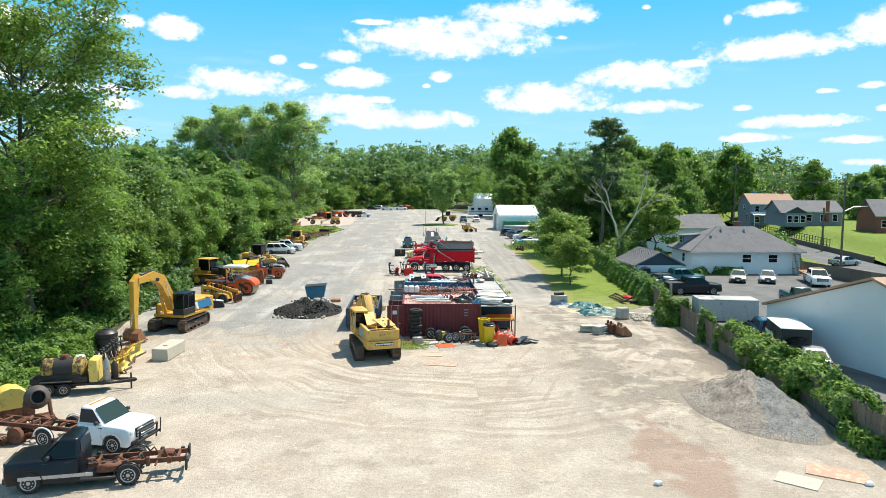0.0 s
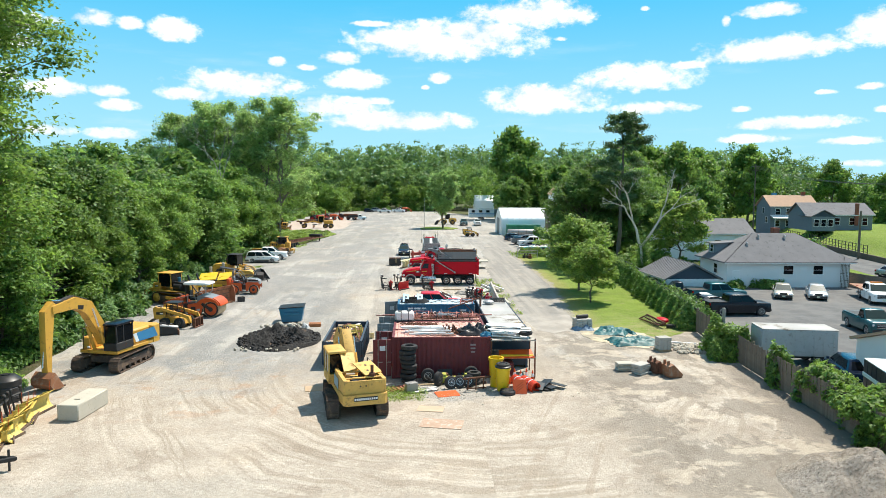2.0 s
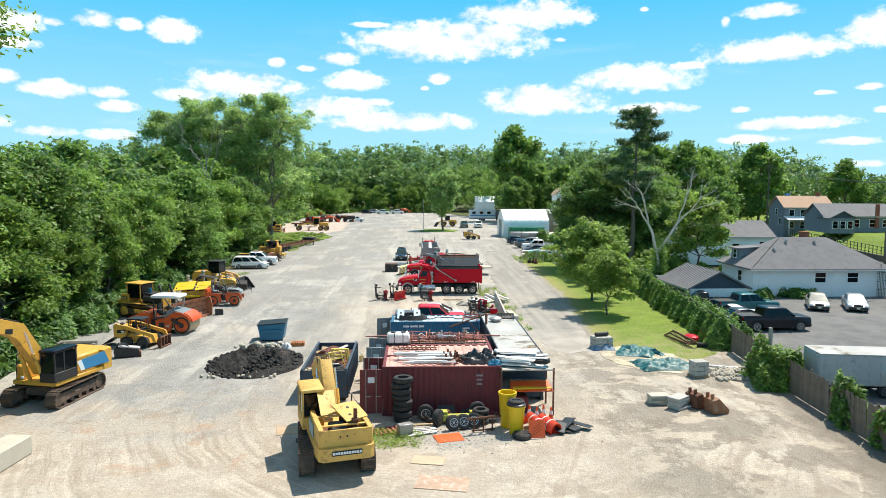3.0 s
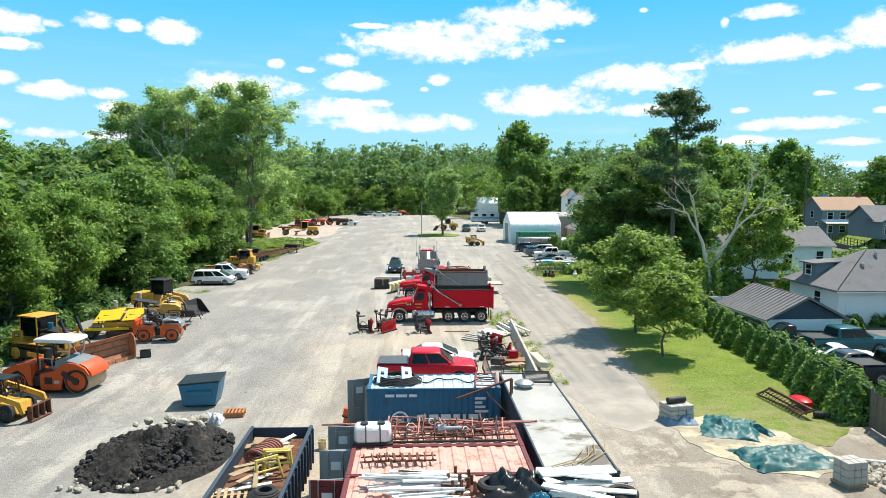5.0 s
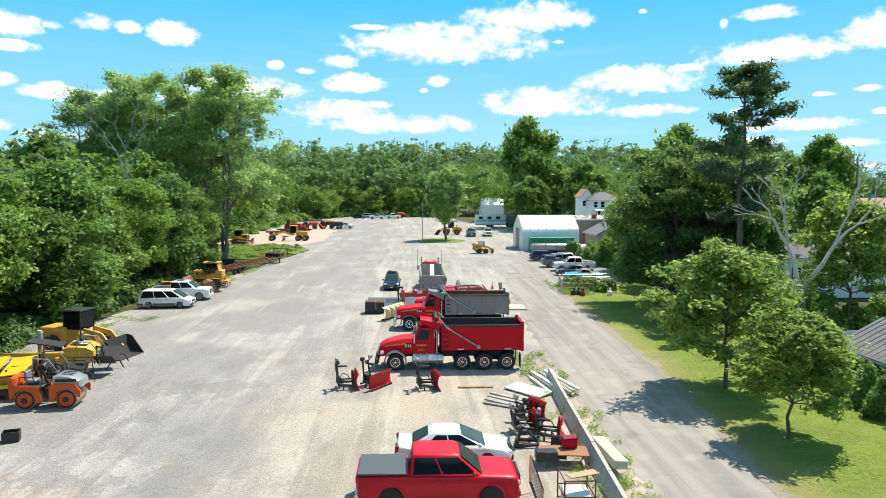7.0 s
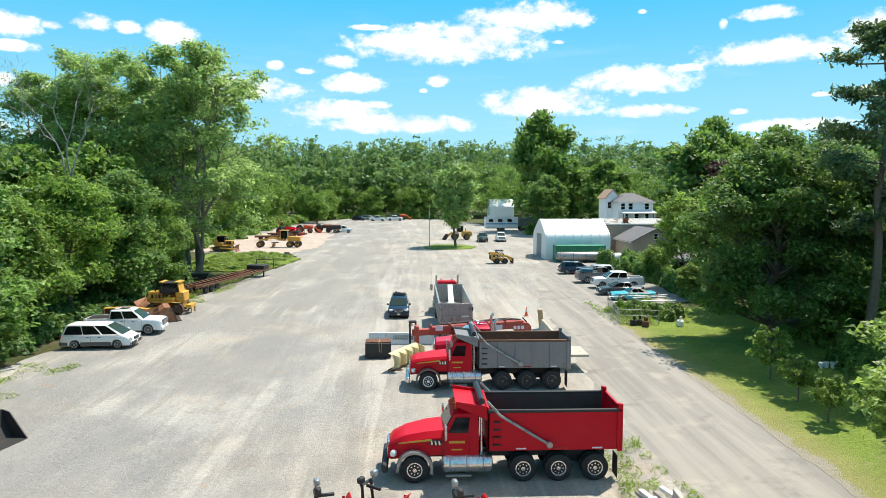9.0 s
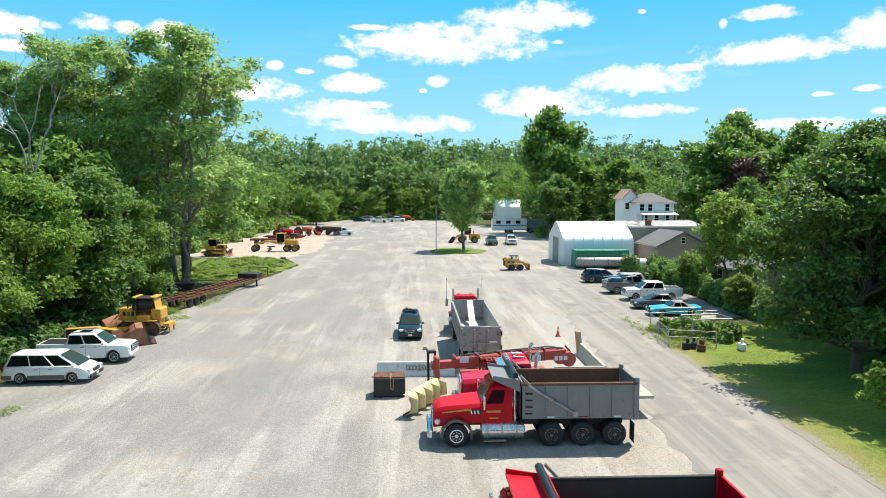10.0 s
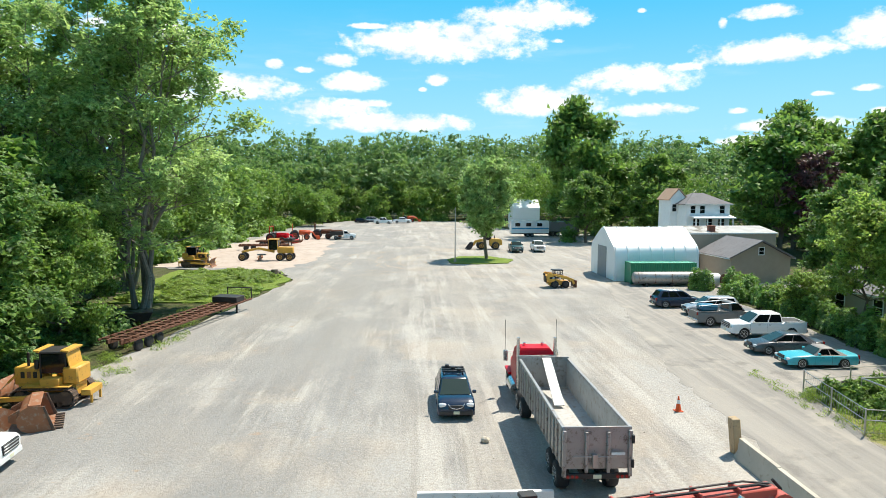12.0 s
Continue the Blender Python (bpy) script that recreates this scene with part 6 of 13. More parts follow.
# grass tufts
tuft_spots = [(rw.uniform(7.6, 10.3), rw.uniform(72, 97), rw.uniform(0.15, 0.4), rw.uniform(0.15, 0.45)) for _ in range(130)] + [(rw.uniform(-1.6, 0.9), rw.uniform(48.3, 50.6), 0.32, 0.22) for _ in range(48)] + [(16 + rw.uniform(-0.4, 0.6) + (y - 62) * 0.02, y, 0.3, 0.15) for y in np.arange(124, 136, 0.4)] + [(rw.uniform(-26, -21), rw.uniform(130, 165), 0.5, 0.35) for _ in range(70)] + [(18.6 + rw.uniform(-0.8, 3), 124 + rw.uniform(0, 7), 0.5, 0.5) for _ in range(40)] + [(rw.uniform(-27, -22), rw.uniform(98, 112), 0.5, 0.2) for _ in range(40)]
bushes("weed_tufts", tuft_spots, grass_blade, "tufts of weeds and tall grass", 66, 330, 0.026, "grass", 0.0, 9.0)

# ---- vehicles ----
def wheel(parent, x, y, r, w, rim=None, side=1, dual=False, hub=0.58):
    """Tyre and rim as parts of a wheel; side: +1 where the rim shows towards +y."""
    wh = new("wheel")
    wh.parent = parent
    wh.matrix_basis = pose(x, y, r)
    s = Shape().lathe((0, -w / 2, 0), (0, 1, 0), [(0.0, r * 0.62), (0.015, r * 0.9), (w * 0.18, r), (w * 0.82, r), (w - 0.015, r * 0.9), (w, r * 0.62)], 22)
    part("tyre", s, rubber, wh)
    s, q, d = Shape(), hub * r, side * w / 2
    s.lathe((0, d - side * 0.05, 0), (0, side, 0), [(0.0, q), (0.056, q), (0.058, q * 0.86), (0.03, q * 0.78), (0.032, q * 0.3), (0.06, q * 0.26), (0.065, q * 0.1)], 14)
    for k in range(8):
        a = k * math.pi / 4
        s.cyl((q * 0.56 * math.cos(a), d - side * 0.02, q * 0.56 * math.sin(a)), (q * 0.56 * math.cos(a), d + side * 0.002, q * 0.56 * math.sin(a)), q * 0.12, n=4)
    part("rim", s, rim or silver_paint, wh)
    return wh


def arch(cx, r, z0, n=9):
    """Points over a wheel opening, from front to back (x falling)."""
    a0 = math.asin(min(1, max(-1, (z0 - r * 0.92) / (r * 1.16))))
    return [(cx + 1.16 * r * math.cos(a), r * 0.92 + 1.16 * r * math.sin(a)) for a in np.linspace(a0, math.pi - a0, n)]


def pane(cab, quad, u0, u1, v0, v1, lift=0.03):
    """A pane on a flat of the cabin, given the flat's four corners (low back, low front, high front, high back)."""
    a, b, c, d = (Vector(p) for p in quad)
    def at(u, v):
        return (a * (1 - u) + b * u) * (1 - v) + (d * (1 - u) + c * u) * v
    n = (b - a).cross(d - a).normalized() * lift
    q = [at(u0, v0) + n, at(u1, v0) + n, at(u1, v1) + n, at(u0, v1) + n]
    return q


CARS = {
    # length, width, height, wheelbase, wheel radius, belt, bonnet height, cabin: back low, back high, front high, front low (x from the middle)
    "sedan": (4.85, 1.82, 1.45, 2.8, 0.33, 0.93, 0.88, (-1.9, -1.0, 0.25, 1.3), 0.99),
    "coupe": (4.7, 1.82, 1.32, 2.75, 0.34, 0.88, 0.87, (-1.6, -0.75, 0.1, 0.62), 0.9),
    "suv": (4.6, 1.85, 1.68, 2.7, 0.37, 1.04, 1.02, (-2.18, -1.75, 0.4, 1.35), 1.02),
    "wagon": (4.9, 1.86, 1.66, 2.85, 0.36, 1.0, 0.97, (-2.36, -1.95, 0.4, 1.3), 0.98),
    "van": (5.05, 1.95, 1.76, 3.0, 0.35, 1.02, 0.98, (-2.44, -2.1, 0.7, 1.85), 1.0),
    "crew": (5.9, 2.03, 1.97, 3.7, 0.44, 1.28, 1.25, (-1.08, -0.94, 0.78, 1.58), 1.30),
    "cab": (5.5, 2.0, 1.98, 3.5, 0.43, 1.30, 1.28, (0.05, 0.12, 0.8, 1.42), 1.25),
}


def car(kind, x, y, rz, body, label, roof=None, cover=None, rim=None, group="", name=None, bed=True, lift=0.0, category="car", windscreen=None, tail=True):
    """A road car or pickup, nose towards +x before its turn."""
    L, W, H, WB, R, belt, hood, (gb, gB, gF, gf), deck = CARS[kind]
    t = thing(name or {"crew": "pickup_truck", "cab": "pickup_truck", "suv": "suv", "van": "minivan"}.get(kind, "car"), x, y, 0, rz, label, "pickup truck" if kind in ("crew", "cab") else category, group)
    z0 = 0.26 + lift + (0.12 if kind in ("crew", "cab") else 0)
    hl, fx, bx = L / 2, WB / 2 + (0.1 if kind in ("crew", "cab") else 0), -WB / 2 + (0.1 if kind in ("crew", "cab") else 0)
    top = [(-hl, z0 + 0.18), (-hl + 0.02, deck - 0.2), (-hl + 0.1, deck), (gb, belt), (gf, belt), (gf + 0.1, hood + 0.02), (hl - 0.35, hood - 0.08), (hl - 0.08, hood - 0.26), (hl, z0 + 0.3), (hl - 0.06, z0)]
    low = [p for p in arch(fx, R, z0)] + [p for p in arch(bx, R, z0)]
    if kind in ("crew", "cab"):
        top = top[:5] + [(gf + 0.12, hood + 0.03), (hl - 0.5, hood - 0.01), (hl - 0.16, hood - 0.05), (hl - 0.03, hood - 0.16), (hl, hood - 0.4), (hl, z0 + 0.25), (hl - 0.06, z0)]
    if kind in ("crew", "cab") and bed:
        top = [(-hl, z0 + 0.2), (-hl, deck), (gb, deck)] + top[3:]
    prof = top + low + [(-hl + 0.08, z0)]
    if not bed:  # a bare chassis behind the cab
        prof = [(gb, z0), (gb, belt)] + top[4:] + low[:9]
    bd = part("body", Shape().prism(prof, -W / 2, W / 2, 0.09, 0.035, 0.12), body, t, sharp=58)
    # cabin: a tapering block with flat sides
    wb, wt = W / 2 - 0.07, W / 2 - 0.24
    lowr, high = [(gb, -wb, belt - 0.03), (gf, -wb, belt - 0.03), (gf, wb, belt - 0.03), (gb, wb, belt - 0.03)], [(gB, -wt, H - 0.07), (gF, -wt, H - 0.07), (gF, wt, H - 0.07), (gB, wt, H - 0.07)]
    crown = [(gB + 0.12, -wt + 0.1, H), (gF - 0.18, -wt + 0.1, H), (gF - 0.18, wt - 0.1, H), (gB + 0.12, wt - 0.1, H)]
    def cut_ring(ring, c):
        """The four corners of a ring, each cut off."""
        out = []
        for i in range(4):
            p, a, b = Vector(ring[i]), Vector(ring[i - 1]), Vector(ring[(i + 1) % 4])
            out += [p + (a - p).normalized() * c, p + (b - p).normalized() * c]
        return out
    i0 = min(0.5, 0.32 * (gF - gB))
    peak = [(gB + i0, -wt + 0.4, H + 0.012), (gF - i0, -wt + 0.4, H + 0.012), (gF - i0, wt - 0.4, H + 0.012), (gB + i0, wt - 0.4, H + 0.012)]
    part("cabin", Shape().loft([cut_ring(lowr, 0.09), cut_ring([(p[0] * 0.53 + q[0] * 0.47, p[1] * 0.525 + q[1] * 0.475, p[2] * 0.53 + q[2] * 0.47) for p, q in zip(lowr, high)], 0.09), cut_ring(high, 0.1), cut_ring([(p[0] * 0.5 + q[0] * 0.5, p[1] * 0.5 + q[1] * 0.5, H - 0.02) for p, q in zip(high, crown)], 0.1), cut_ring(crown, 0.12), cut_ring(peak, 0.12)]), roof or body, t, sharp=64)
    right, left = (lowr[0], lowr[1], high[1], high[0]), (lowr[2], lowr[3], high[3], high[2])
    front, back = (lowr[1], lowr[2], high[2], high[1]), (lowr[3], lowr[0], high[0], high[3])
    cut = {"van": (0.05, 0.36, 0.375, 0.665, 0.695, 0.955), "suv": (0.1, 0.32, 0.345, 0.635, 0.66, 0.95), "wagon": (0.09, 0.32, 0.345, 0.635, 0.66, 0.95), "cab": (0.12, 0.93), "coupe": (0.22, 0.5, 0.53, 0.93), "sedan": (0.2, 0.525, 0.55, 0.94), "crew": (0.06, 0.455, 0.485, 0.94)}[kind]
    for k in range(0, len(cut), 2):
        part("side_window", Shape().add(pane(t, right, cut[k], cut[k + 1], 0.1, 0.95), [(0, 1, 2, 3)]), glass, t)
        part("side_window", Shape().add(pane(t, left, 1 - cut[k + 1], 1 - cut[k], 0.1, 0.95), [(0, 1, 2, 3)]), glass, t)
    part("windscreen", Shape().add(pane(t, front, 0.045, 0.955, 0.03, 0.97), [(0, 1, 2, 3)]), windscreen or shield, t)
    part("rear_window", Shape().add(pane(t, back, 0.1, 0.9, 0.2, 0.92), [(0, 1, 2, 3)]), glass, t)
    dark = black_plastic
    part("front_bumper", Shape().box(hl - 0.05, 0, z0 + 0.14, 0.16, W - 0.2, 0.24, 0.05), dark if kind != "crew" else body, t)
    part("rear_bumper", Shape().box(-hl + 0.02, 0, z0 + 0.14, 0.16, W - 0.2, 0.22, 0.05), dark if kind not in ("crew", "cab") else chrome, t)
    if kind in ("crew", "cab"):
        grl = part("grille", Shape().box(hl - 0.0, 0, z0 + 0.55, 0.1, W * 0.62, 0.42, 0.04), dark, t)
        for k in range(3):
            part("grille_bar", Shape().box(hl + 0.04, 0, z0 + 0.42 + 0.13 * k, 0.05, W * 0.6, 0.05, 0.015), chrome if body is not white_paint else silver_paint, grl)
    else:
        part("grille", Shape().box(hl - 0.04, 0, z0 + 0.42, 0.1, W * 0.42, 0.2, 0.02), dark, t)
    if kind == "van":
        for sy in (-1, 1):
            part("cladding", Shape().box(0, sy * (W / 2 - 0.015), z0 + 0.14, WB - 2.5 * R, 0.06, 0.26, 0.02).box(-hl + 0.34, sy * (W / 2 - 0.015), z0 + 0.14, 0.5, 0.06, 0.26, 0.02).box(hl - 0.36, sy * (W / 2 - 0.04), z0 + 0.14, 0.5, 0.06, 0.26, 0.02), grey_paint, t)
    part("sill", Shape().box(0.0, 0, z0 - 0.02, WB - 2.5 * R, W - 0.16, 0.12, 0.03), dark, t)
    for sy in (-1, 1):
        part("headlight", Shape().box(hl - 0.16, sy * (W / 2 - 0.24), hood - (0.26 if kind not in ("crew", "cab") else 0.3), 0.24, 0.36, 0.17 if kind not in ("crew", "cab") else 0.24, 0.05, rz=-sy * 14), head_glass, t)
        part("taillight", Shape().box(-hl + 0.07, sy * (W / 2 - 0.15), deck - 0.16, 0.16, 0.2, 0.24, 0.03), tail_red, t)
        part("mirror", Shape().box(gf - 0.28, sy * (W / 2 + 0.06), belt + 0.08, 0.16, 0.2, 0.16, 0.04), body if kind != "cab" else dark, t)
        for hx in ((gb + gf) / 2 - 0.25, (gb + gf) / 2 + 0.55):
            part("door_handle", Shape().box(hx, sy * (W / 2 - 0.003), belt - 0.16, 0.2, 0.03, 0.04, 0.01), dark, t)
        for hx in ((gb + gf) / 2 - 0.05, gf - 0.1):
            part("door_seam", Shape().box(hx, sy * (W / 2 - 0.002), belt - 0.36, 0.012, 0.006, 0.62, 0.001), decal_black, t)
        for wx in (fx, bx):
            wheel(t, wx, sy * (W / 2 - 0.12), R, 0.24, rim, sy, hub=0.66)
            part("wheel_arch", Shape().tube([(wx + (R + 0.08) * math.cos(a), sy * (W / 2 - 0.012), R + (R + 0.08) * math.sin(a)) for a in np.linspace(0.15, math.pi - 0.15, 9)], 0.035), body if kind != "wagon" else dark, t)
    if kind in ("crew", "cab") and bed:
        inner = Shape().box((gb - hl) / 2, 0, deck - 0.02 + 0.008, gb + hl - 0.28, W - 0.32, 0.03, 0.004)
        if cover:
            part("bed_cover", Shape().box((gb - hl) / 2, 0, deck + 0.03, gb + hl - 0.1, W - 0.14, 0.07, 0.02), cover, t)
        else:
            part("bed_liner", inner, decal_black, t)
            for sy in (-1, 1):
                part("bed_rail", Shape().box((gb - hl) / 2, sy * (W / 2 - 0.1), deck + 0.02, gb + hl - 0.1, 0.1, 0.05), body, t)
        part("tailgate", Shape().box(-hl + 0.03, 0, deck - 0.26, 0.07, W - 0.46, 0.5, 0.015), body, t)
    if tail:
        part("number_plate", Shape().box(-hl - 0.06, 0, z0 + 0.2, 0.02, 0.3, 0.15, 0.004), plate_white, t)
        part("number_plate", Shape().box(hl + 0.03, 0, z0 + 0.16, 0.02, 0.3, 0.15, 0.004), plate_white, t)
    return t


black_rim = paint("black_rim", (0.02, 0.02, 0.022), 0.35, 0.5, vary=0.2)
red_pickup = car("crew", 1.9, 74.75, 0, pickup_red, "bright red crew-cab pickup with a grey bed cover", cover=paint("bed_grey", (0.075, 0.082, 0.09), 0.5, vary=0.08), rim=black_rim)
part("side_step", Shape().box(0.2, -0.98, 0.42, 2.3, 0.12, 0.06, 0.02), black_plastic, red_pickup)
car("sedan", 2.7, 78.3, 0, paint("pearl_paint", (0.62, 0.65, 0.67), 0.3, vary=0.05), "pale silver sedan parked beside the red pickup")
blue_suv = car("suv", -1.5, 129.4, -90, navy_paint, "dark blue compact suv with a roof rack")
for sy in (-0.5, 0.5):
    part("roof_rail", Shape().box(-0.8, sy, 1.74, 1.7, 0.05, 0.05), black_plastic, blue_suv)
for k in range(3):
    part("roof_carrier", Shape().box(-0.4 - k * 0.4, 0, 1.80, 0.12, 1.2, 0.08, 0.02).box(-0.4 - k * 0.4, 0.3 - 0.3 * k, 1.88, 0.3, 0.2, 0.12), black_plastic, blue_suv)
part("grille_trim", Shape().tube([(2.28, -0.42, 0.86), (2.31, -0.25, 0.66), (2.32, 0, 0.6), (2.31, 0.25, 0.66), (2.28, 0.42, 0.86)], 0.02), chrome, blue_suv)
# cars parked along the wood
car("van", -22.9, 117.2, 2, white_paint, "white minivan parked on the gravel", group="parked by the wood")
white_pickup = car("crew", -23.0, 121.9, 4, white_paint, "white crew-cab pickup parked on the gravel", group="parked by the wood")
part("sunroof", Shape().box(-0.1, 0, 1.985, 0.7, 0.9, 0.012, 0.004), glass, white_pickup)
for sy in (-0.62, 0.62):
    part("roof_rail", Shape().tube([(-0.75, sy, 1.97), (-0.6, sy, 2.03), (0.5, sy, 2.03), (0.62, sy, 1.97)], 0.025, 6), bare_steel, white_pickup)
# row of cars by the garden fence
car("coupe", 22.6, 137.0, 178, aqua_paint, "turquoise vintage coupe with a grey vinyl roof", roof=paint("vinyl_grey", (0.22, 0.21, 0.2), 0.6), group="parked row")
car("sedan", 22.4, 140.6, 176, grey_paint, "dark grey sedan with a black roof", roof=grey_paint, group="parked row")
car("crew", 23.6, 145.7, 178, white_paint, "lifted white crew-cab pickup", lift=0.08, group="parked row")
hauler = car("cab", 22.7, 150.6, 2, paint("hauler_grey", (0.16, 0.155, 0.15), 0.4, vary=0.1), "grey pickup with tool rack and blue bundle", group="parked row")
part("tool_load", Shape().box(-1.5, 0, 1.5, 1.4, 1.2, 0.5, 0.12).tube([(-2.6, -0.8, 1.7), (0.6, -0.8, 1.95)], 0.05).tube([(-2.6, 0.8, 1.7), (0.6, 0.8, 1.95)], 0.05), blue_paint, hauler)
car("wagon", 23.6, 155.2, 176, silver_paint, "silver station wagon in the parked row", group="parked row")
car("suv", 22.0, 159.4, 0, navy_paint, "dark blue suv at the end of the parked row", group="parked row")
# vehicles in the neighbouring lot
car("sedan", 40.2, 83.6, -116, gold_paint, "pale gold sedan parked nose out", group="lot cars")
car("sedan", 43.6, 83.0, -116, silver_paint, "silver sedan parked nose out", group="lot cars")
car("cab", 37.9, 66.0, -100, teal_paint, "teal pickup parked in the lot", group="lot cars")
car("crew", 31.6, 80.9, 4, teal_paint, "dark teal pickup beside the garage", group="lot cars")
car("cab", 28.4, 81.8, 174, black_paint, "black pickup in front of the garage", group="lot cars")
car("coupe", 29.6, 78.0, -6, white_paint, "white sports coupe in the lot", group="lot cars")
car("sedan", 29.0, 75.8, 8, grey_paint, "dark sedan in the lot", group="lot cars")
car("crew", 30.3, 73.6, 2, black_paint, "black pickup backed to the fence", group="lot cars")
car("suv", 27.2, 51.8, 75, navy_paint, "dark blue suv behind the fence", group="lot cars")
car("sedan", 25.9, 43.2, 70, silver_paint, "silver sedan half hidden by vines", group="lot cars")
car("sedan", 64.5, 100.5, 20, silver_paint, "silver sedan on the street", group="street cars")
car("suv", 120, 176, 30, white_paint, "white suv in front of a house", group="street cars")
# far end of the yard
car("crew", 19.2, 218.5, -92, white_paint, "white pickup beside the island", group="far cars")
car("cab", 15.0, 217.5, -90, teal_paint, "dark blue pickup beside the island", group="far cars")
car("crew", -13, 314, -8, white_paint, "white pickup by the far wood", group="far cars")
car("suv", -20, 318, 0, black_paint, "black suv by the far wood", group="far cars")
car("crew", -7, 318, 4, white_paint, "white pickup below the trees", group="far cars")
car("van", -17, 326, 0, silver_paint, "silver van by the far wood", group="far cars")


def cargo(name, x, y, rz, L, W, H, z, body, label, trim=None, wheels=((-1, 0.4),)):
    """A box body on wheels."""
    t = thing(name, x, y, 0, rz, label, "trailer")
    part("box", Shape().box(0, 0, z + H / 2, L, W, H, 0.04), body, t)
    part("roof", Shape().box(0, 0, z + H + 0.02, L + 0.03, W + 0.03, 0.05, 0.02), trim or body, t)
    for k in range(int(L / 0.6)):
        for sy in (-1, 1):
            part("rib", Shape().box(-L / 2 + 0.3 + k * 0.6, sy * (W / 2 + 0.004), z + H / 2, 0.05, 0.03, H - 0.1, 0.01), body, t)
    part("chassis", Shape().box(0, 0, z - 0.1, L - 0.2, W - 0.6, 0.16), dark_steel, t)
    for wx, r in wheels:
        for sy in (-1, 1):
            wheel(t, wx, sy * (W / 2 - 0.16), r, 0.26, None, sy)
    part("rear_door", Shape().box(-L / 2 - 0.02, 0, z + H / 2, 0.05, W - 0.2, H - 0.2, 0.01), body, t)
    return t


cargo("box_trailer", 25.9, 56.0, -8, 4.8, 2.2, 1.75, 0.7, paint("box_grey", (0.42, 0.42, 0.41), 0.6, vary=0.12, grime=(0.25, 0.23, 0.2), amount=0.25), "weathered white box trailer behind the fence", trim=roof_white, wheels=((-1.2, 0.4), (1.2, 0.4)))
camper = cargo("step_van", 25.5, 45.4, 75, 3.9, 1.9, 1.75, 0.7, paint("van_black", (0.03, 0.03, 0.032), 0.4, vary=0.15), "black delivery van with a white roof", trim=white_paint, wheels=((-1.1, 0.38), (1.2, 0.38)))
part("lettering_bar", Shape().box(0.4, 1.13, 1.75, 2.2, 0.02, 0.22), decal_white, camper)
part("windscreen", Shape().box(-1.98, 0, 1.7, 0.03, 1.5, 0.6), glass, camper)
rv_far = cargo("camper_trailer", 24.0, 256, 2, 9.0, 2.5, 2.9, 0.9, white_paint, "white camper trailer at the back of the yard", trim=silver_paint, wheels=((-0.6, 0.4), (0.5, 0.4)))
part("stripe", Shape().box(0, -1.27, 2.0, 8.8, 0.02, 0.3), decal_blue, rv_far)
for k in range(3):
    part("window", Shape().box(-3 + k * 2.6, -1.27, 2.9, 1.2, 0.03, 0.8), glass, rv_far)
cargo("dump_trailer", 31.5, 258, 4, 7.5, 2.5, 2.2, 1.2, grey_box, "grey high-sided trailer parked at the back", wheels=((-1.8, 0.5), (-0.6, 0.5)))
cargo("box_trailer", 58.5, 76.0, 0, 7, 2.5, 1.6, 0.5, siding_navy, "dark blue flat-topped trailer in the lot", trim=roof_white, wheels=((-1, 0.4),))

# flatbed tow truck in the lot
tow = car("crew", 48.4, 80.6, -108, white_paint, "white flatbed truck with a rusty brown deck", bed=False, name="flatbed_truck", category="truck")
part("deck", Shape().box(-2.6, 0, 1.15, 4.6, 2.3, 0.14, 0.02), blade_rust, tow)
part("light_bar", Shape().box(0.2, 0, 2.05, 0.25, 1.1, 0.12, 0.03), amber, tow)


def dump_box(t, x0, x1, z0, z1, W, mat, inside, ribs, rail_mat):
    """An open tipping body with walls of real thickness, ribs and rails."""
    L, cx, h = x1 - x0, (x0 + x1) / 2, z1 - z0
    for sy in (-1, 1):
        part("side_wall", Shape().box(cx, sy * (W / 2 - 0.04), (z0 + z1) / 2, L, 0.08, h, 0.01), mat, t)
        part("liner", Shape().box(cx, sy * (W / 2 - 0.1), (z0 + z1) / 2, L - 0.1, 0.02, h - 0.04, 0.002), inside, t)
        part("top_rail", Shape().box(cx, sy * (W / 2 - 0.03), z1 + 0.02, L, 0.14, 0.12, 0.02), rail_mat, t)
        for k in range(ribs):
            part("rib", Shape().box(x0 + 0.15 + (L - 0.3) * k / (ribs - 1), sy * (W / 2 + 0.025), (z0 + z1) / 2, 0.1, 0.06, h - 0.06, 0.02), mat, t)
    part("floor", Shape().box(cx, 0, z0 + 0.04, L, W - 0.1, 0.1, 0.01), inside, t)
    part("front_wall", Shape().box(x1 - 0.04, 0, (z0 + z1) / 2 + 0.08, 0.08, W, h + 0.16, 0.01), mat, t)
    part("tailgate", Shape().box(x0 + 0.0, 0, (z0 + z1) / 2 + 0.05, 0.09, W - 0.05, h + 0.1, 0.015), mat, t)


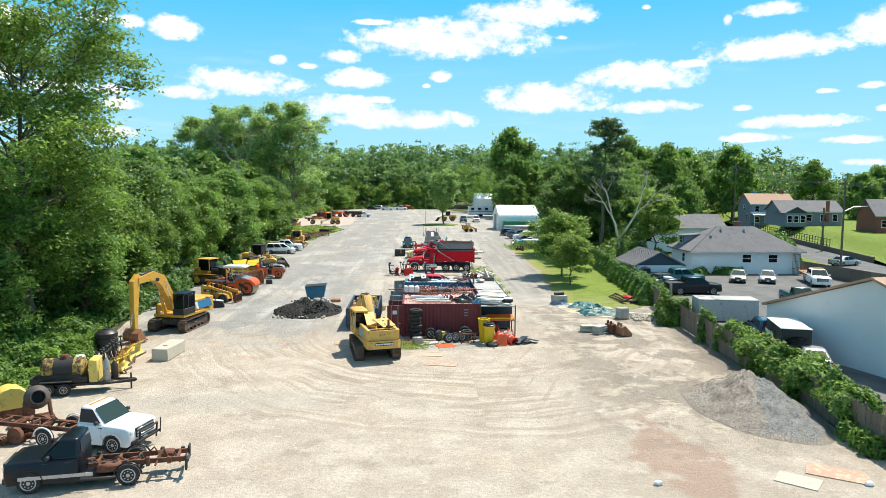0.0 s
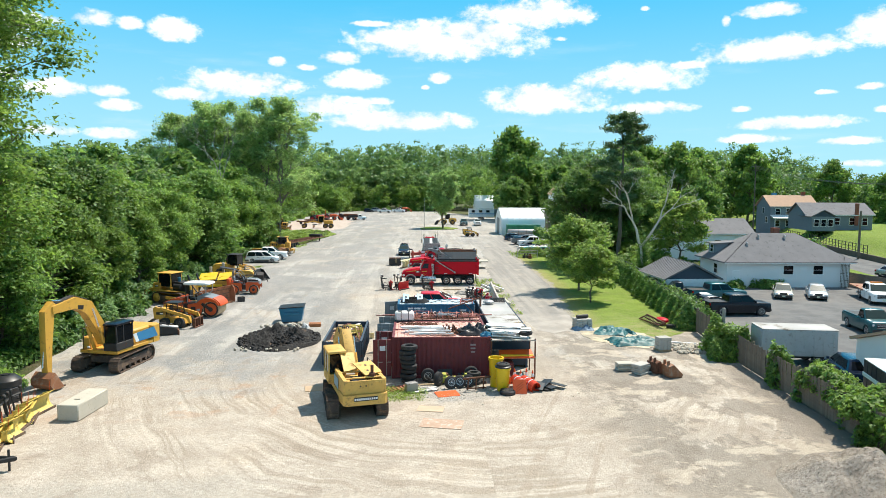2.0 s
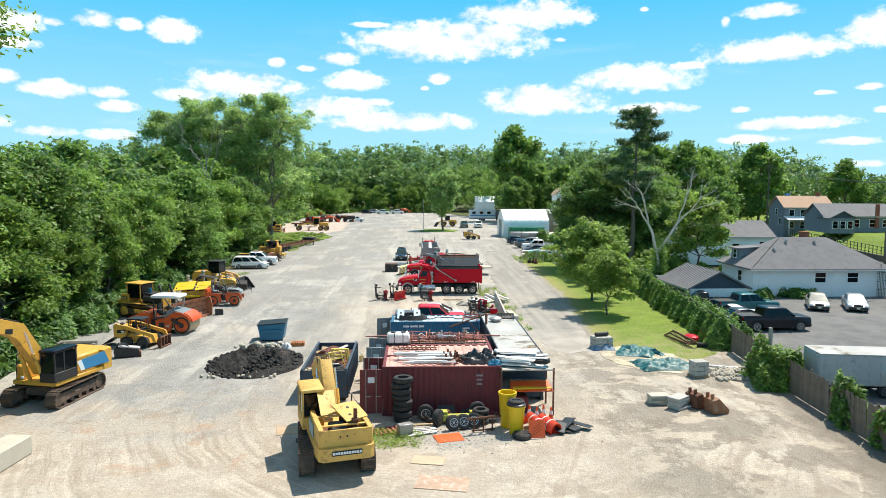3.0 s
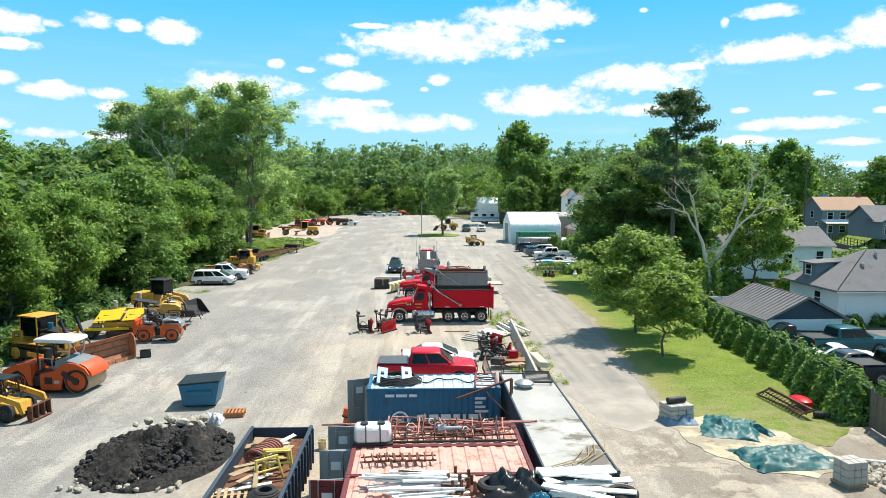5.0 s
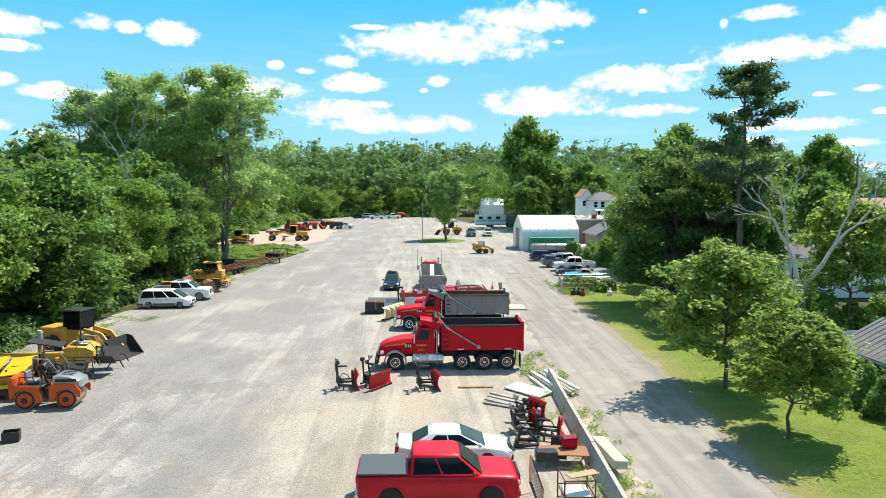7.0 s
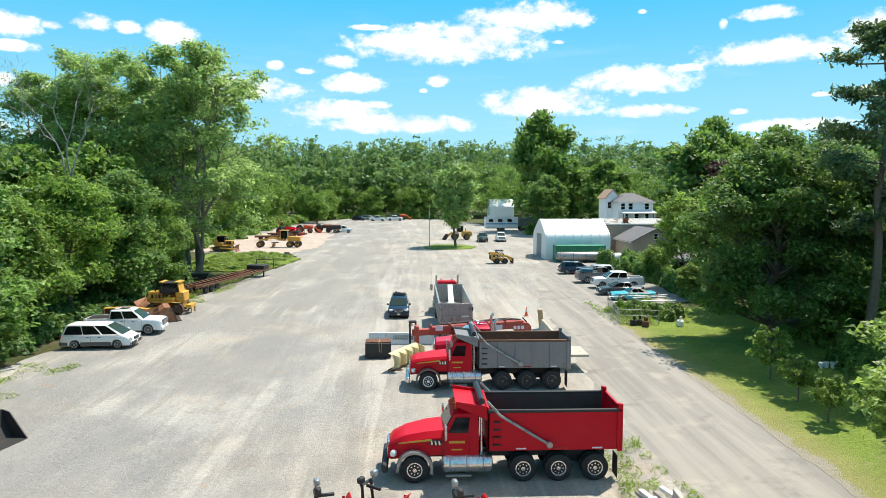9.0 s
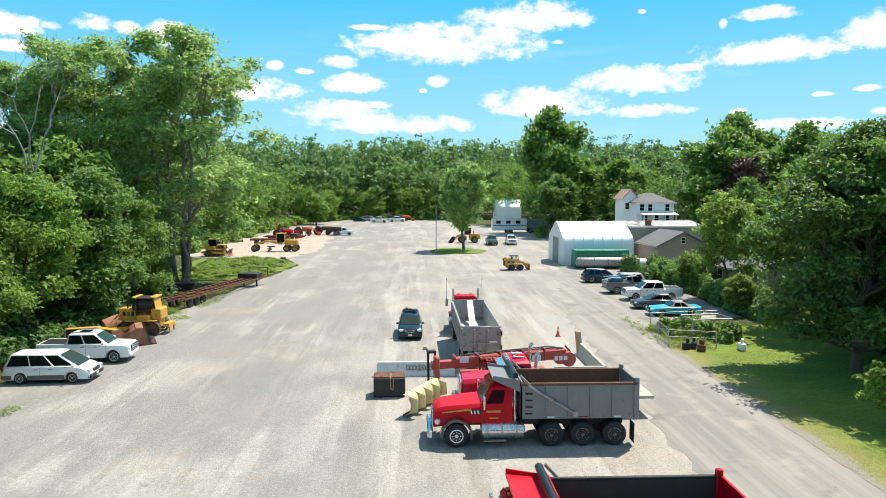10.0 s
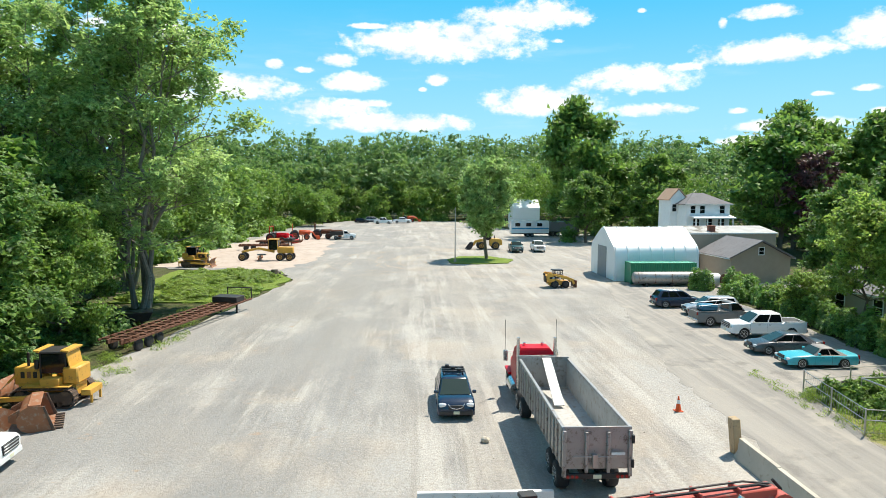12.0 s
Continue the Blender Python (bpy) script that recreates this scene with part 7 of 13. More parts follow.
def dump_truck(x, y, cab_mat, box_mat, inside, ribs, label, modern, rail_mat, box_z=(1.3, 2.85), rim=None):
    """Four-axle tipper, nose towards -x after its turn: bonnet, cab, tank, tipping body, tarp arm, wheels."""
    t = thing("dump_truck", x, y, 0, 180, label, "truck", "dump trucks")
    # x: front axle at 3.55, rear axles at -0.7, -2.1, -3.55 before the turn
    chassis = Shape()
    for sy in (-1, 1):
        chassis.box(0.2, sy * 0.45, 0.95, 8.6, 0.1, 0.28)
    part("chassis", chassis, dark_steel, t)
    hood = Shape()
    if modern:
        rings = []
        for hx, w, zl, zh in ((2.35, 2.05, 1.1, 2.02), (3.1, 2.0, 1.05, 1.95), (3.9, 1.8, 0.95, 1.78), (4.45, 1.55, 0.85, 1.55), (4.62, 1.3, 0.85, 1.35)):
            q = w / 2
            rings.append([(hx, -q, zl), (hx, -q, zh - 0.22), (hx, -q + 0.22, zh), (hx, q - 0.22, zh), (hx, q, zh - 0.22), (hx, q, zl)])
    else:
        rings = []
        for hx, w, zl, zh in ((2.35, 2.1, 1.1, 1.95), (3.2, 2.0, 1.05, 1.88), (4.2, 1.75, 0.9, 1.75), (4.5, 1.6, 0.85, 1.62), (4.58, 1.5, 0.85, 1.5)):
            q = w / 2
            rings.append([(hx, -q, zl), (hx, -q, zh - 0.14), (hx, -q + 0.14, zh), (hx, q - 0.14, zh), (hx, q, zh - 0.14), (hx, q, zl)])
    bonnet = part("bonnet", hood.loft(rings), cab_mat, t)
    part("grille", Shape().box(4.6, 0, 1.15, 0.08, 1.0, 0.6, 0.03), chrome, bonnet)
    for k in range(6):
        part("grille_bar", Shape().box(4.645, 0, 0.93 + k * 0.09, 0.02, 0.95, 0.03, 0.005), dark_steel, bonnet)
    part("bumper", Shape().box(4.72, 0, 0.62, 0.25, 2.4, 0.34, 0.06), dark_steel if modern else chrome, t)
    for sy in (-1, 1):
        part("headlight", Shape().box(4.38, sy * 0.86, 1.12, 0.22, 0.3, 0.24, 0.06, rz=sy * -18), head_glass, bonnet)
        f = Shape()
        pts = [(3.55 + 0.72 * math.cos(a), 0.56 + 0.74 * math.sin(a)) for a in np.linspace(-0.1, math.pi + 0.25, 12)]
        inner = [(3.55 + 0.62 * math.cos(a), 0.56 + 0.63 * math.sin(a)) for a in np.linspace(math.pi + 0.25, -0.1, 12)]
        f.prism(pts + inner, sy * 0.82 if sy > 0 else -1.24, 1.24 if sy > 0 else -0.82)
        part("mudguard", f, alloy if modern else grey_paint, t)
        part("side_vent", Shape().box(2.72, sy * 1.035, 1.58, 0.5, 0.03, 0.2, 0.02), black_plastic, bonnet)
        for k in range(3):
            part("vent_slat", Shape().box(2.58 + k * 0.15, sy * 1.055, 1.58, 0.07, 0.02, 0.17, 0.005, ry=12), chrome, bonnet)
    # cab
    cab = Shape()
    lowr = [(1.05, -1.1, 1.05), (2.45, -1.1, 1.05), (2.45, 1.1, 1.05), (1.05, 1.1, 1.05)]
    belt = [(1.05, -1.1, 1.95), (2.45, -1.1, 1.95), (2.45, 1.1, 1.95), (1.05, 1.1, 1.95)]
    head = [(1.1, -1.0, 2.72), (2.0, -1.0, 2.72), (2.0, 1.0, 2.72), (1.1, 1.0, 2.72)]
    lid = [(1.25, -0.82, 2.86), (1.85, -0.82, 2.86), (1.85, 0.82, 2.86), (1.25, 0.82, 2.86)]
    cabin = part("cab", cab.loft([lowr, belt, head, lid]), cab_mat, t)
    part("windscreen", Shape().add(pane(t, (belt[1], belt[2], head[2], head[1]), 0.05, 0.95, 0.1, 0.92), [(0, 1, 2, 3)]), shield, cabin)
    for q in ((belt[0], belt[1], head[1], head[0]), (belt[2], belt[3], head[3], head[2])):
        u = (0.3, 0.86) if q[0] == belt[0] else (0.14, 0.7)
        part("door_window", Shape().add(pane(t, q, *u, 0.05, 0.8), [(0, 1, 2, 3)]), glass, cabin)
    for sy in (-1, 1):
        part("door_seam", Shape().box(1.4, sy * 1.103, 1.5, 0.02, 0.008, 0.9, 0.001).box(2.38, sy * 1.103, 1.5, 0.02, 0.008, 0.9, 0.001), decal_black, cabin)
        part("mirror", Shape().box(2.35, sy * 1.42, 2.1, 0.1, 0.22, 0.55, 0.03).tube([(2.35, sy * 1.1, 1.9), (2.35, sy * 1.4, 1.9)], 0.02).tube([(2.35, sy * 1.1, 2.35), (2.35, sy * 1.4, 2.35)], 0.02), chrome, cabin)
        part("fuel_tank", Shape().lathe((0.5, sy * 0.98, 0.76), (1, 0, 0), [(0, 0.22), (0.05, 0.34), (0.12, 0.36), (1.86, 0.36), (1.93, 0.34), (1.98, 0.22)], 20), chrome, t)
        part("tank_step", Shape().box(1.85, sy * 1.24, 0.36, 1.0, 0.24, 0.05, 0.01), bare_steel, t)
        for q in (0.85, 1.5, 2.15):
            part("tank_strap", Shape().lathe((q, sy * 0.98, 0.76), (1, 0, 0), [(0, 0.362), (0.002, 0.372), (0.058, 0.372), (0.06, 0.362)], 20), bare_steel, t)
        # lettering on the door is unreadable: plain bars
        part("door_lettering", Shape().box(1.9, sy * 1.105, 1.62, 0.62, 0.012, 0.09, 0.002), decal_gold, cabin)
        part("door_lettering", Shape().box(1.9, sy * 1.105, 1.32, 0.42, 0.012, 0.05, 0.002), decal_gold, cabin)
        part("hood_stripe", Shape().slab((4.2, sy * 0.96, 1.52), (2.9, sy * 1.05, 1.66), (2.9, sy * 1.05, 1.75), (4.2, sy * 0.95, 1.56), 0.012 * sy), decal_gold, bonnet)
        part("exhaust", Shape().cyl((0.92, sy * 0.85, 1.0), (0.92, sy * 0.85, 3.05), 0.075, n=10), chrome, t)
    for k in range(5):
        part("roof_lamp", Shape().box(1.95, -0.7 + k * 0.35, 2.84, 0.1, 0.12, 0.06, 0.02), amber, cabin)
    part("sun_visor", Shape().slab((2.12, -0.95, 2.62), (2.12, 0.95, 2.62), (2.0, 0.95, 2.76), (2.0, -0.95, 2.76), 0.03), cab_mat, cabin)
    # tipping body
    z0, z1 = box_z
    dump_box(t, -4.55, 0.72, z0, z1, 2.48, box_mat, inside, ribs, rail_mat)
    guard = Shape().slab((0.7, -1.15, z1 + 0.12), (1.95, -1.15, z1 + 0.28), (1.95, 1.15, z1 + 0.28), (0.7, 1.15, z1 + 0.12), -0.06)
    guard.box(0.72, 0, z1 + 0.05, 0.06, 2.4, 0.3)
    for sy in (-1, 1):
        guard.slab((0.7, sy * 1.15, z1 - 0.35), (0.7, sy * 1.15, z1 + 0.2), (1.95, sy * 1.15, z1 + 0.42), (1.95, sy * 1.15, z1 + 0.22), 0.05)
    part("cab_guard", guard, box_mat, t)
    part("tarp_roll", Shape().cyl((0.95, -1.2, z1 + 0.42), (0.95, 1.2, z1 + 0.42), 0.13, n=10), black_tarp, t)
    for sy in (-1, 1):
        part("tarp_arm", Shape().tube([(-1.7, sy * 1.34, z0 + 0.25), (0.25, sy * 1.34, z1 - 0.1), (0.75, sy * 1.3, z1 + 0.45)], 0.055, 8).cyl((-1.7, sy * 1.26, z0 + 0.25), (-1.7, sy * 1.4, z0 + 0.25), 0.12), alloy, t)
        part("mud_flap", Shape().box(-4.4, sy * 0.95, 0.6, 0.03, 0.6, 0.9, 0.005), rubber, t)
        for k in range(4):
            part("side_step", Shape().box(0.35, sy * 1.27, z0 + 0.25 + k * 0.3, 0.32, 0.05, 0.06), decal_black, t)
        for k in range(3):
            part("marker", Shape().box(-0.6 - 1.5 * k, sy * 1.245, z0 + 0.08, 0.4, 0.02, 0.06, 0.004), tail_red if k % 2 else decal_white, t)
        part("corner_post", Shape().box(-4.5, sy * 1.18, (z0 + z1) / 2 + 0.1, 0.2, 0.2, z1 - z0 + 0.35, 0.03), box_mat, t)
    part("drive_shaft", Shape().cyl((-3.6, 0, 0.75), (3.4, 0, 0.75), 0.1).box(-2.8, 0, 0.6, 2.0, 0.5, 0.3), dark_steel, t)
    rear = (-0.7, -2.1, -3.55)
    for k in (3.55, *rear):
        for sy in (-1, 1):
            wheel(t, k, sy * 1.04, 0.54, 0.3, (rim if k == 3.55 else rust_rim) if rim else chrome, sy)
            if k != 3.55:
                wheel(t, k, sy * 0.7, 0.54, 0.28, dark_steel, -sy)
    return t


rust_rim = paint("rust_rim", (0.20, 0.15, 0.12), 0.7, 0.2, vary=0.3, grime=SOOT, amount=0.5)
dark_inside = paint("dark_inside", (0.05, 0.045, 0.042), 0.7, 0.2, vary=0.3, grime=RUST, amount=0.3)
rust_inside = paint("rust_inside", (0.13, 0.06, 0.035), 0.8, vary=0.3, grime=(0.25, 0.16, 0.1), amount=0.25)
dump_truck(3.4, 94.0, red_paint, red_paint, dark_inside, 2, "red four-axle dump truck with chrome tank", True, dark_steel)
dump_truck(4.2, 106.4, red_paint, grey_box, rust_inside, 6, "red dump truck with a ribbed grey body", False, rust_inside, rim=white_paint)

# ---- shipping containers ----
def container(x, y, rz, L, side, roof, label, door_mat, H=2.59, W=2.44, name="shipping_container", doors=True, both=True, flat=False):
    """A steel box; its long sides face -y and +y before the turn; the doors stand open at the -x end."""
    t = thing(name, x, y, 0, rz, label, "container", "containers")
    for sy in (-1, 1):
        s = Shape()
        n = int((L - 0.3) / 0.28)
        step = (L - 0.3) / n
        prof = []
        for k in range(n):
            x0 = -L / 2 + 0.15 + k * step
            prof += [(x0, 0.0), (x0 + step * 0.28, 0.0), (x0 + step * 0.5, 0.035), (x0 + step * 0.78, 0.035)]
        prof.append((L / 2 - 0.15, 0.0))
        vs, fs = [], []
        for px, d in prof:
            yy = sy * (W / 2 - 0.03 - d)
            vs += [(px, yy, 0.15), (px, yy, H - 0.1)]
        for k in range(len(prof) - 1):
            q = (2 * k, 2 * k + 2, 2 * k + 3, 2 * k + 1)
            fs.append(q if sy < 0 else q[::-1])
        m = len(vs)
        vs += [(px, sy * (W / 2 - 0.1), z) for px, z in ((-L / 2 + 0.15, 0.15), (L / 2 - 0.15, 0.15), (L / 2 - 0.15, H - 0.1), (-L / 2 + 0.15, H - 0.1))]
        fs.append((m, m + 3, m + 2, m + 1) if sy < 0 else (m, m + 1, m + 2, m + 3))
        part("side_panel", s.add(vs, fs), side, t, sharp=15)
        part("bottom_rail", Shape().box(0, sy * (W / 2 - 0.05), 0.1, L - 0.3, 0.1, 0.18), side, t)
        part("top_rail", Shape().box(0, sy * (W / 2 - 0.04), H - 0.06, L - 0.3, 0.08, 0.1), side, t)
        for sx in (-1, 1):
            part("corner_post", Shape().box(sx * (L / 2 - 0.08), sy * (W / 2 - 0.08), H / 2, 0.16, 0.16, H - 0.3), side, t)
            for z in (0.08, H - 0.06):
                part("corner_casting", Shape().box(sx * (L / 2 - 0.08), sy * (W / 2 - 0.08), z, 0.18, 0.18, 0.14), side, t)
    s = Shape()
    n = int((L - 0.2) / 0.42)
    prof = [(-L / 2 + 0.1, H - 0.07)]
    for k in range(n):
        x0, w = -L / 2 + 0.1 + k * (L - 0.2) / n, (L - 0.2) / n
        prof += [(x0 + w * 0.45, H - 0.07), (x0 + w * 0.55, H - 0.035), (x0 + w * 0.85, H - 0.035), (x0 + w * 0.97, H - 0.07)]
    prof += [(L / 2 - 0.1, H - 0.07), (L / 2 - 0.1, H - 0.13), (-L / 2 + 0.1, H - 0.13)]
    if flat:
        prof = [(-L / 2 + 0.1, H - 0.05), (L / 2 - 0.1, H - 0.05), (L / 2 - 0.1, H - 0.13), (-L / 2 + 0.1, H - 0.13)]
    part("roof", s.prism(prof, -W / 2 + 0.08, W / 2 - 0.08), roof, t, sharp=15)
    for sx in (-1, 1):
        part("end_header", Shape().box(sx * (L / 2 - 0.08), 0, H - 0.08, 0.16, W - 0.34, 0.16), side, t)
    part("floor", Shape().box(0, 0, 0.16, L - 0.2, W - 0.2, 0.08), wood, t)
    part("end_panel", Shape().box(L / 2 - 0.06, 0, H / 2, 0.05, W - 0.34, H - 0.3), side, t)
    if doors:
        for sy, a in (((-1, 4), (1, -3)) if both else ((1, 22), (-1, -88))):
            d = new("door")
            d.parent = t
            d.matrix_basis = pose(-L / 2 - 0.02, sy * (W / 2 - 0.05), 0, 0, 0, a)
            part("leaf", Shape().box(-0.57, 0, H / 2, 1.12, 0.06, H - 0.3), door_mat, d)
            part("panel", Shape().box(-0.57, -0.035, 0.75, 0.9, 0.03, 0.9, 0.02).box(-0.57, -0.035, 1.8, 0.9, 0.03, 0.9, 0.02), door_mat, d)
            for q in (-0.3, -0.82):
                part("lock_bar", Shape().cyl((q, -0.07, 0.2), (q, -0.07, H - 0.15), 0.022, n=6), bare_steel, d)
                part("door_handle", Shape().box(q + 0.12, -0.075, 1.05, 0.3, 0.02, 0.04), bare_steel, d)
            part("placard", Shape().box(-0.55, -0.055, 1.9, 0.34, 0.012, 0.3), decal_white, d)
    else:
        part("end_panel", Shape().box(-L / 2 + 0.06, 0, H / 2, 0.05, W - 0.34, H - 0.3), side, t)
    return t


c1 = container(1.98, 53.97, 0, 6.06, maroon, roof_red, "maroon shipping container with junk on its roof", maroon)
container(1.98, 56.44, 0, 6.06, maroon, roof_red, "faded red shipping container in the middle of the row", door_grey)
container(1.98, 58.91, 0, 6.06, maroon, roof_red, "rusty red shipping container with pipes on top", door_grey)
c4 = container(2.03, 65.77, 0, 6.06, container_blue, pale_roof, "blue shipping container with white lettering", door_grey, both=False)
container(6.52, 61.15, 90, 11.9, siding_navy, roof_white, "long container with a stained white roof", door_grey, doors=False, flat=True)
# lettering on the blue side
word_bar((0.42, 0.42, 0.44, 0.3, 0.14, 0.44), 0.5, decal_white, c4, pose(0.62, -1.232, 1.12, 90), 0.25)
word_bar((0.42, 0.5, 0.36), 0.13, decal_white, c4, pose(-1.5, -1.232, 2.25, 90), 0.6)
ring = Shape()
for k in range(20):
    a, b = k * math.pi / 10, (k + 1) * math.pi / 10
    ring.slab((-1.55 + 0.42 * math.cos(a), -1.235, 1.12 + 0.42 * math.sin(a)), (-1.55 + 0.42 * math.cos(b), -1.235, 1.12 + 0.42 * math.sin(b)), (-1.55 + 0.33 * math.cos(b), -1.235, 1.12 + 0.33 * math.sin(b)), (-1.55 + 0.33 * math.cos(a), -1.235, 1.12 + 0.33 * math.sin(a)), 0.006)
ring.box(-1.68, -1.236, 1.12, 0.09, 0.01, 0.42, 0.001).box(-1.42, -1.236, 1.12, 0.09, 0.01, 0.42, 0.001).box(-1.55, -1.236, 1.14, 0.3, 0.01, 0.09, 0.001)
part("emblem", ring, decal_white, c4)
for k, w in enumerate((0.5, 0.34, 0.48, 0.62)):
    part("code_bar", Shape().box(1.85 + w / 2, -1.236, 2.1 - 0.2 * k, w, 0.008, 0.12, 0.001), decal_white, c4)
for k in range(3):
    part("code_bar", Shape().box(1.95, -1.236, 2.1 - 0.22 * k, 0.34 - 0.04 * k, 0.008, 0.1, 0.001), paint("faded_mark", (0.30, 0.22, 0.22), 0.7, vary=0.2), c1)

# ---- construction machines ----
def track(t, y, L, H, w, shoe=None):
    """A crawler: a belt of shoes round its rollers."""
    tr = new("track")
    tr.parent = t
    tr.matrix_basis = pose(0, y, 0)
    r = H / 2
    n = 46
    half = L / 2 - r
    per = 4 * half + 2 * math.pi * r
    belt = Shape()
    for k in range(n):
        s = per * k / n
        if s < 2 * half:
            px, pz, a = -half + s, H, 0
        elif s < 2 * half + math.pi * r:
            b = (s - 2 * half) / r
            px, pz, a = half + r * math.sin(b), r + r * math.cos(b), b
        elif s < 4 * half + math.pi * r:
            px, pz, a = half - (s - 2 * half - math.pi * r), 0.0, math.pi
        else:
            b = (s - 4 * half - math.pi * r) / r
            px, pz, a = -half - r * math.sin(b), r - r * math.cos(b), math.pi + b
        belt.box(px - 0.03 * math.sin(a), 0, pz - 0.03 * math.cos(a), per / n * 0.94, w, 0.06, 0.008, ry=math.degrees(a))
        belt.box(px + 0.02 * math.sin(a), 0, pz + 0.02 * math.cos(a), 0.03, w, 0.05, 0.004, ry=math.degrees(a))
    part("shoe_belt", belt, shoe or track_steel, tr)
    part("track_beam", Shape().box(0, 0, r, L - 1.6 * r, w * 0.55, H * 0.5, 0.05), shoe or track_steel, tr)
    for sx in (-1, 1):
        part("sprocket", Shape().cyl((sx * half, -w * 0.3, r), (sx * half, w * 0.3, r), r * 0.72, n=16), track_steel, tr)
    for k in range(5):
        part("roller", Shape().cyl((-half * 0.75 + k * half * 0.375, -w * 0.3, 0.2), (-half * 0.75 + k * half * 0.375, w * 0.3, 0.2), 0.14, n=10), track_steel, tr)
    return tr


def beam(prof_pts, widths, y, w):
    """A box-section boom along (x, z) points with the given depths."""
    up, dn = [], []
    for i, (px, pz) in enumerate(prof_pts):
        a, b = prof_pts[max(0, i - 1)], prof_pts[min(len(prof_pts) - 1, i + 1)]
        dx, dz = b[0] - a[0], b[1] - a[1]
        ln = math.hypot(dx, dz)
        up.append((px - dz / ln * widths[i] / 2, pz + dx / ln * widths[i] / 2))
        dn.append((px + dz / ln * widths[i] / 2, pz - dx / ln * widths[i] / 2))
    return Shape().prism(up + dn[::-1], y - w / 2, y + w / 2, 0.02, 0.01)


def ram(t, p, q, r=0.09):
    p, q = Vector(p), Vector(q)
    m = p + (q - p) * 0.58
    cyl_ = part("cylinder", Shape().cyl(p, m, r, n=10), machine_yellow if r > 0.05 else dark_steel, t)
    part("rod", Shape().cyl(m, q, r * 0.55, n=8), chrome, cyl_)


def excavator(x, y, rz, swing, paint_mat, label, boom, stick, bucket_at, old=False):
    """A crawler excavator; the boom and stick lie on (x, z) lines ahead of the house."""
    t = thing("excavator", x, y, 0, rz, label, "excavator", "excavators")
    for sy in (-1, 1):
        track(t, sy * 1.25, 4.5, 0.98, 0.62)
    part("car_body", Shape().box(0, 0, 0.68, 2.2, 2.0, 0.5, 0.06).cyl((0, 0, 0.9), (0, 0, 1.12), 0.75, n=20), track_steel, t)
    u = new("upper")
    u.parent = t
    u.matrix_basis = pose(0, 0, 0, 0, 0, swing)
    deck = Shape().box(-0.6, 0, 1.22, 4.2, 2.3 if old else 2.7, 0.24, 0.04)
    part("deck", deck, paint_mat, u)
    if old:
        part("counterweight", Shape().plan([(-3.08, -0.95), (-2.93, -1.12), (-1.9, -1.16), (-1.9, 1.16), (-2.93, 1.12), (-3.08, 0.95)], 0.98, 1.5), paint_mat, u)
        part("rear_wall", Shape().box(-2.86, 0, 1.84, 0.08, 2.1, 0.68, 0.02), paint_mat, u)
        part("wall_panel", Shape().box(-2.91, -0.55, 1.88, 0.03, 0.75, 0.42, 0.015), paint_mat, u)
        for sy in (-1, 1):
            part("side_house", Shape().box(-1.55, sy * 1.04, 1.75, 2.6, 0.08, 0.84, 0.02), paint_mat, u)
            part("top_rail", Shape().box(-1.55, sy * 0.98, 2.18, 2.6, 0.2, 0.05, 0.015), paint_mat, u)
            part("wall_bolt", Shape().cyl((-2.9, sy * 0.14 + 0.1, 1.9), (-2.93, sy * 0.14 + 0.1, 1.9), 0.04, n=8), dark_steel, u)
        part("cross_rail", Shape().box(-2.3, 0, 2.16, 0.14, 2.0, 0.06, 0.015).box(-1.1, 0, 2.16, 0.14, 2.0, 0.06, 0.015), paint_mat, u)
        part("bay_floor", Shape().box(-1.6, 0, 1.4, 2.4, 1.9, 0.1, 0.02), rust_metal, u)
        part("engine", Shape().box(-1.7, 0.1, 1.68, 1.3, 0.7, 0.5, 0.05), dark_steel, u)
        part("air_tank", Shape().lathe((-2.45, -0.75, 1.85), (0, 1, 0), [(0, 0.1), (0.05, 0.2), (0.6, 0.2), (0.65, 0.1)], 16), rope_tan, u)
        part("pump_block", Shape().box(-0.75, -0.4, 1.8, 0.5, 0.6, 0.6, 0.05), rust_metal, u)
        lid = [Vector(q) for q in ((-2.2, -0.15, 2.2), (-1.7, -1.12, 2.2), (-0.55, -0.78, 2.52), (-1.0, 0.28, 2.55))]
        open_lid = part("open_hood", Shape().slab(*lid, 0.05), paint_mat, u)
        up = (lid[1] - lid[0]).cross(lid[3] - lid[0]).normalized()
        up = up if up.z > 0 else -up
        for f, h in ((0.3, 0.35), (0.32, 0.65), (0.7, 0.5)):
            c = lid[0].lerp(lid[3], f).lerp(lid[1].lerp(lid[2], f), h)
            part("lid_hole", Shape().cyl(c + up * 0.0, c + up * 0.062, 0.07, n=12), decal_black, open_lid)
        part("open_hood", Shape().slab((-1.15, 0.75, 2.2), (-1.0, 0.05, 2.2), (0.2, 0.0, 2.85), (0.0, 0.75, 2.9), 0.05), paint_mat, u)
        part("exhaust", Shape().cyl((-2.2, -0.5, 1.8), (-2.2, -0.5, 2.75), 0.08, n=10).cyl((-2.2, -0.5, 2.2), (-2.2, -0.5, 2.35), 0.16, n=12), rust_metal, u)
        part("name_plate", Shape().box(-3.085, 0, 1.3, 0.03, 1.2, 0.2, 0.01), decal_black, u)
        word_bar((0.085,) * 11, 0.1, decal_white, u, pose(-3.105, 0, 1.3, 90, 0, -90), 0.22)
        part("side_band", Shape().box(-0.9, 1.12, 1.7, 1.2, 0.02, 0.55, 0.005), paint("pale_blue", (0.25, 0.36, 0.42), 0.6, vary=0.2), u)
    else:
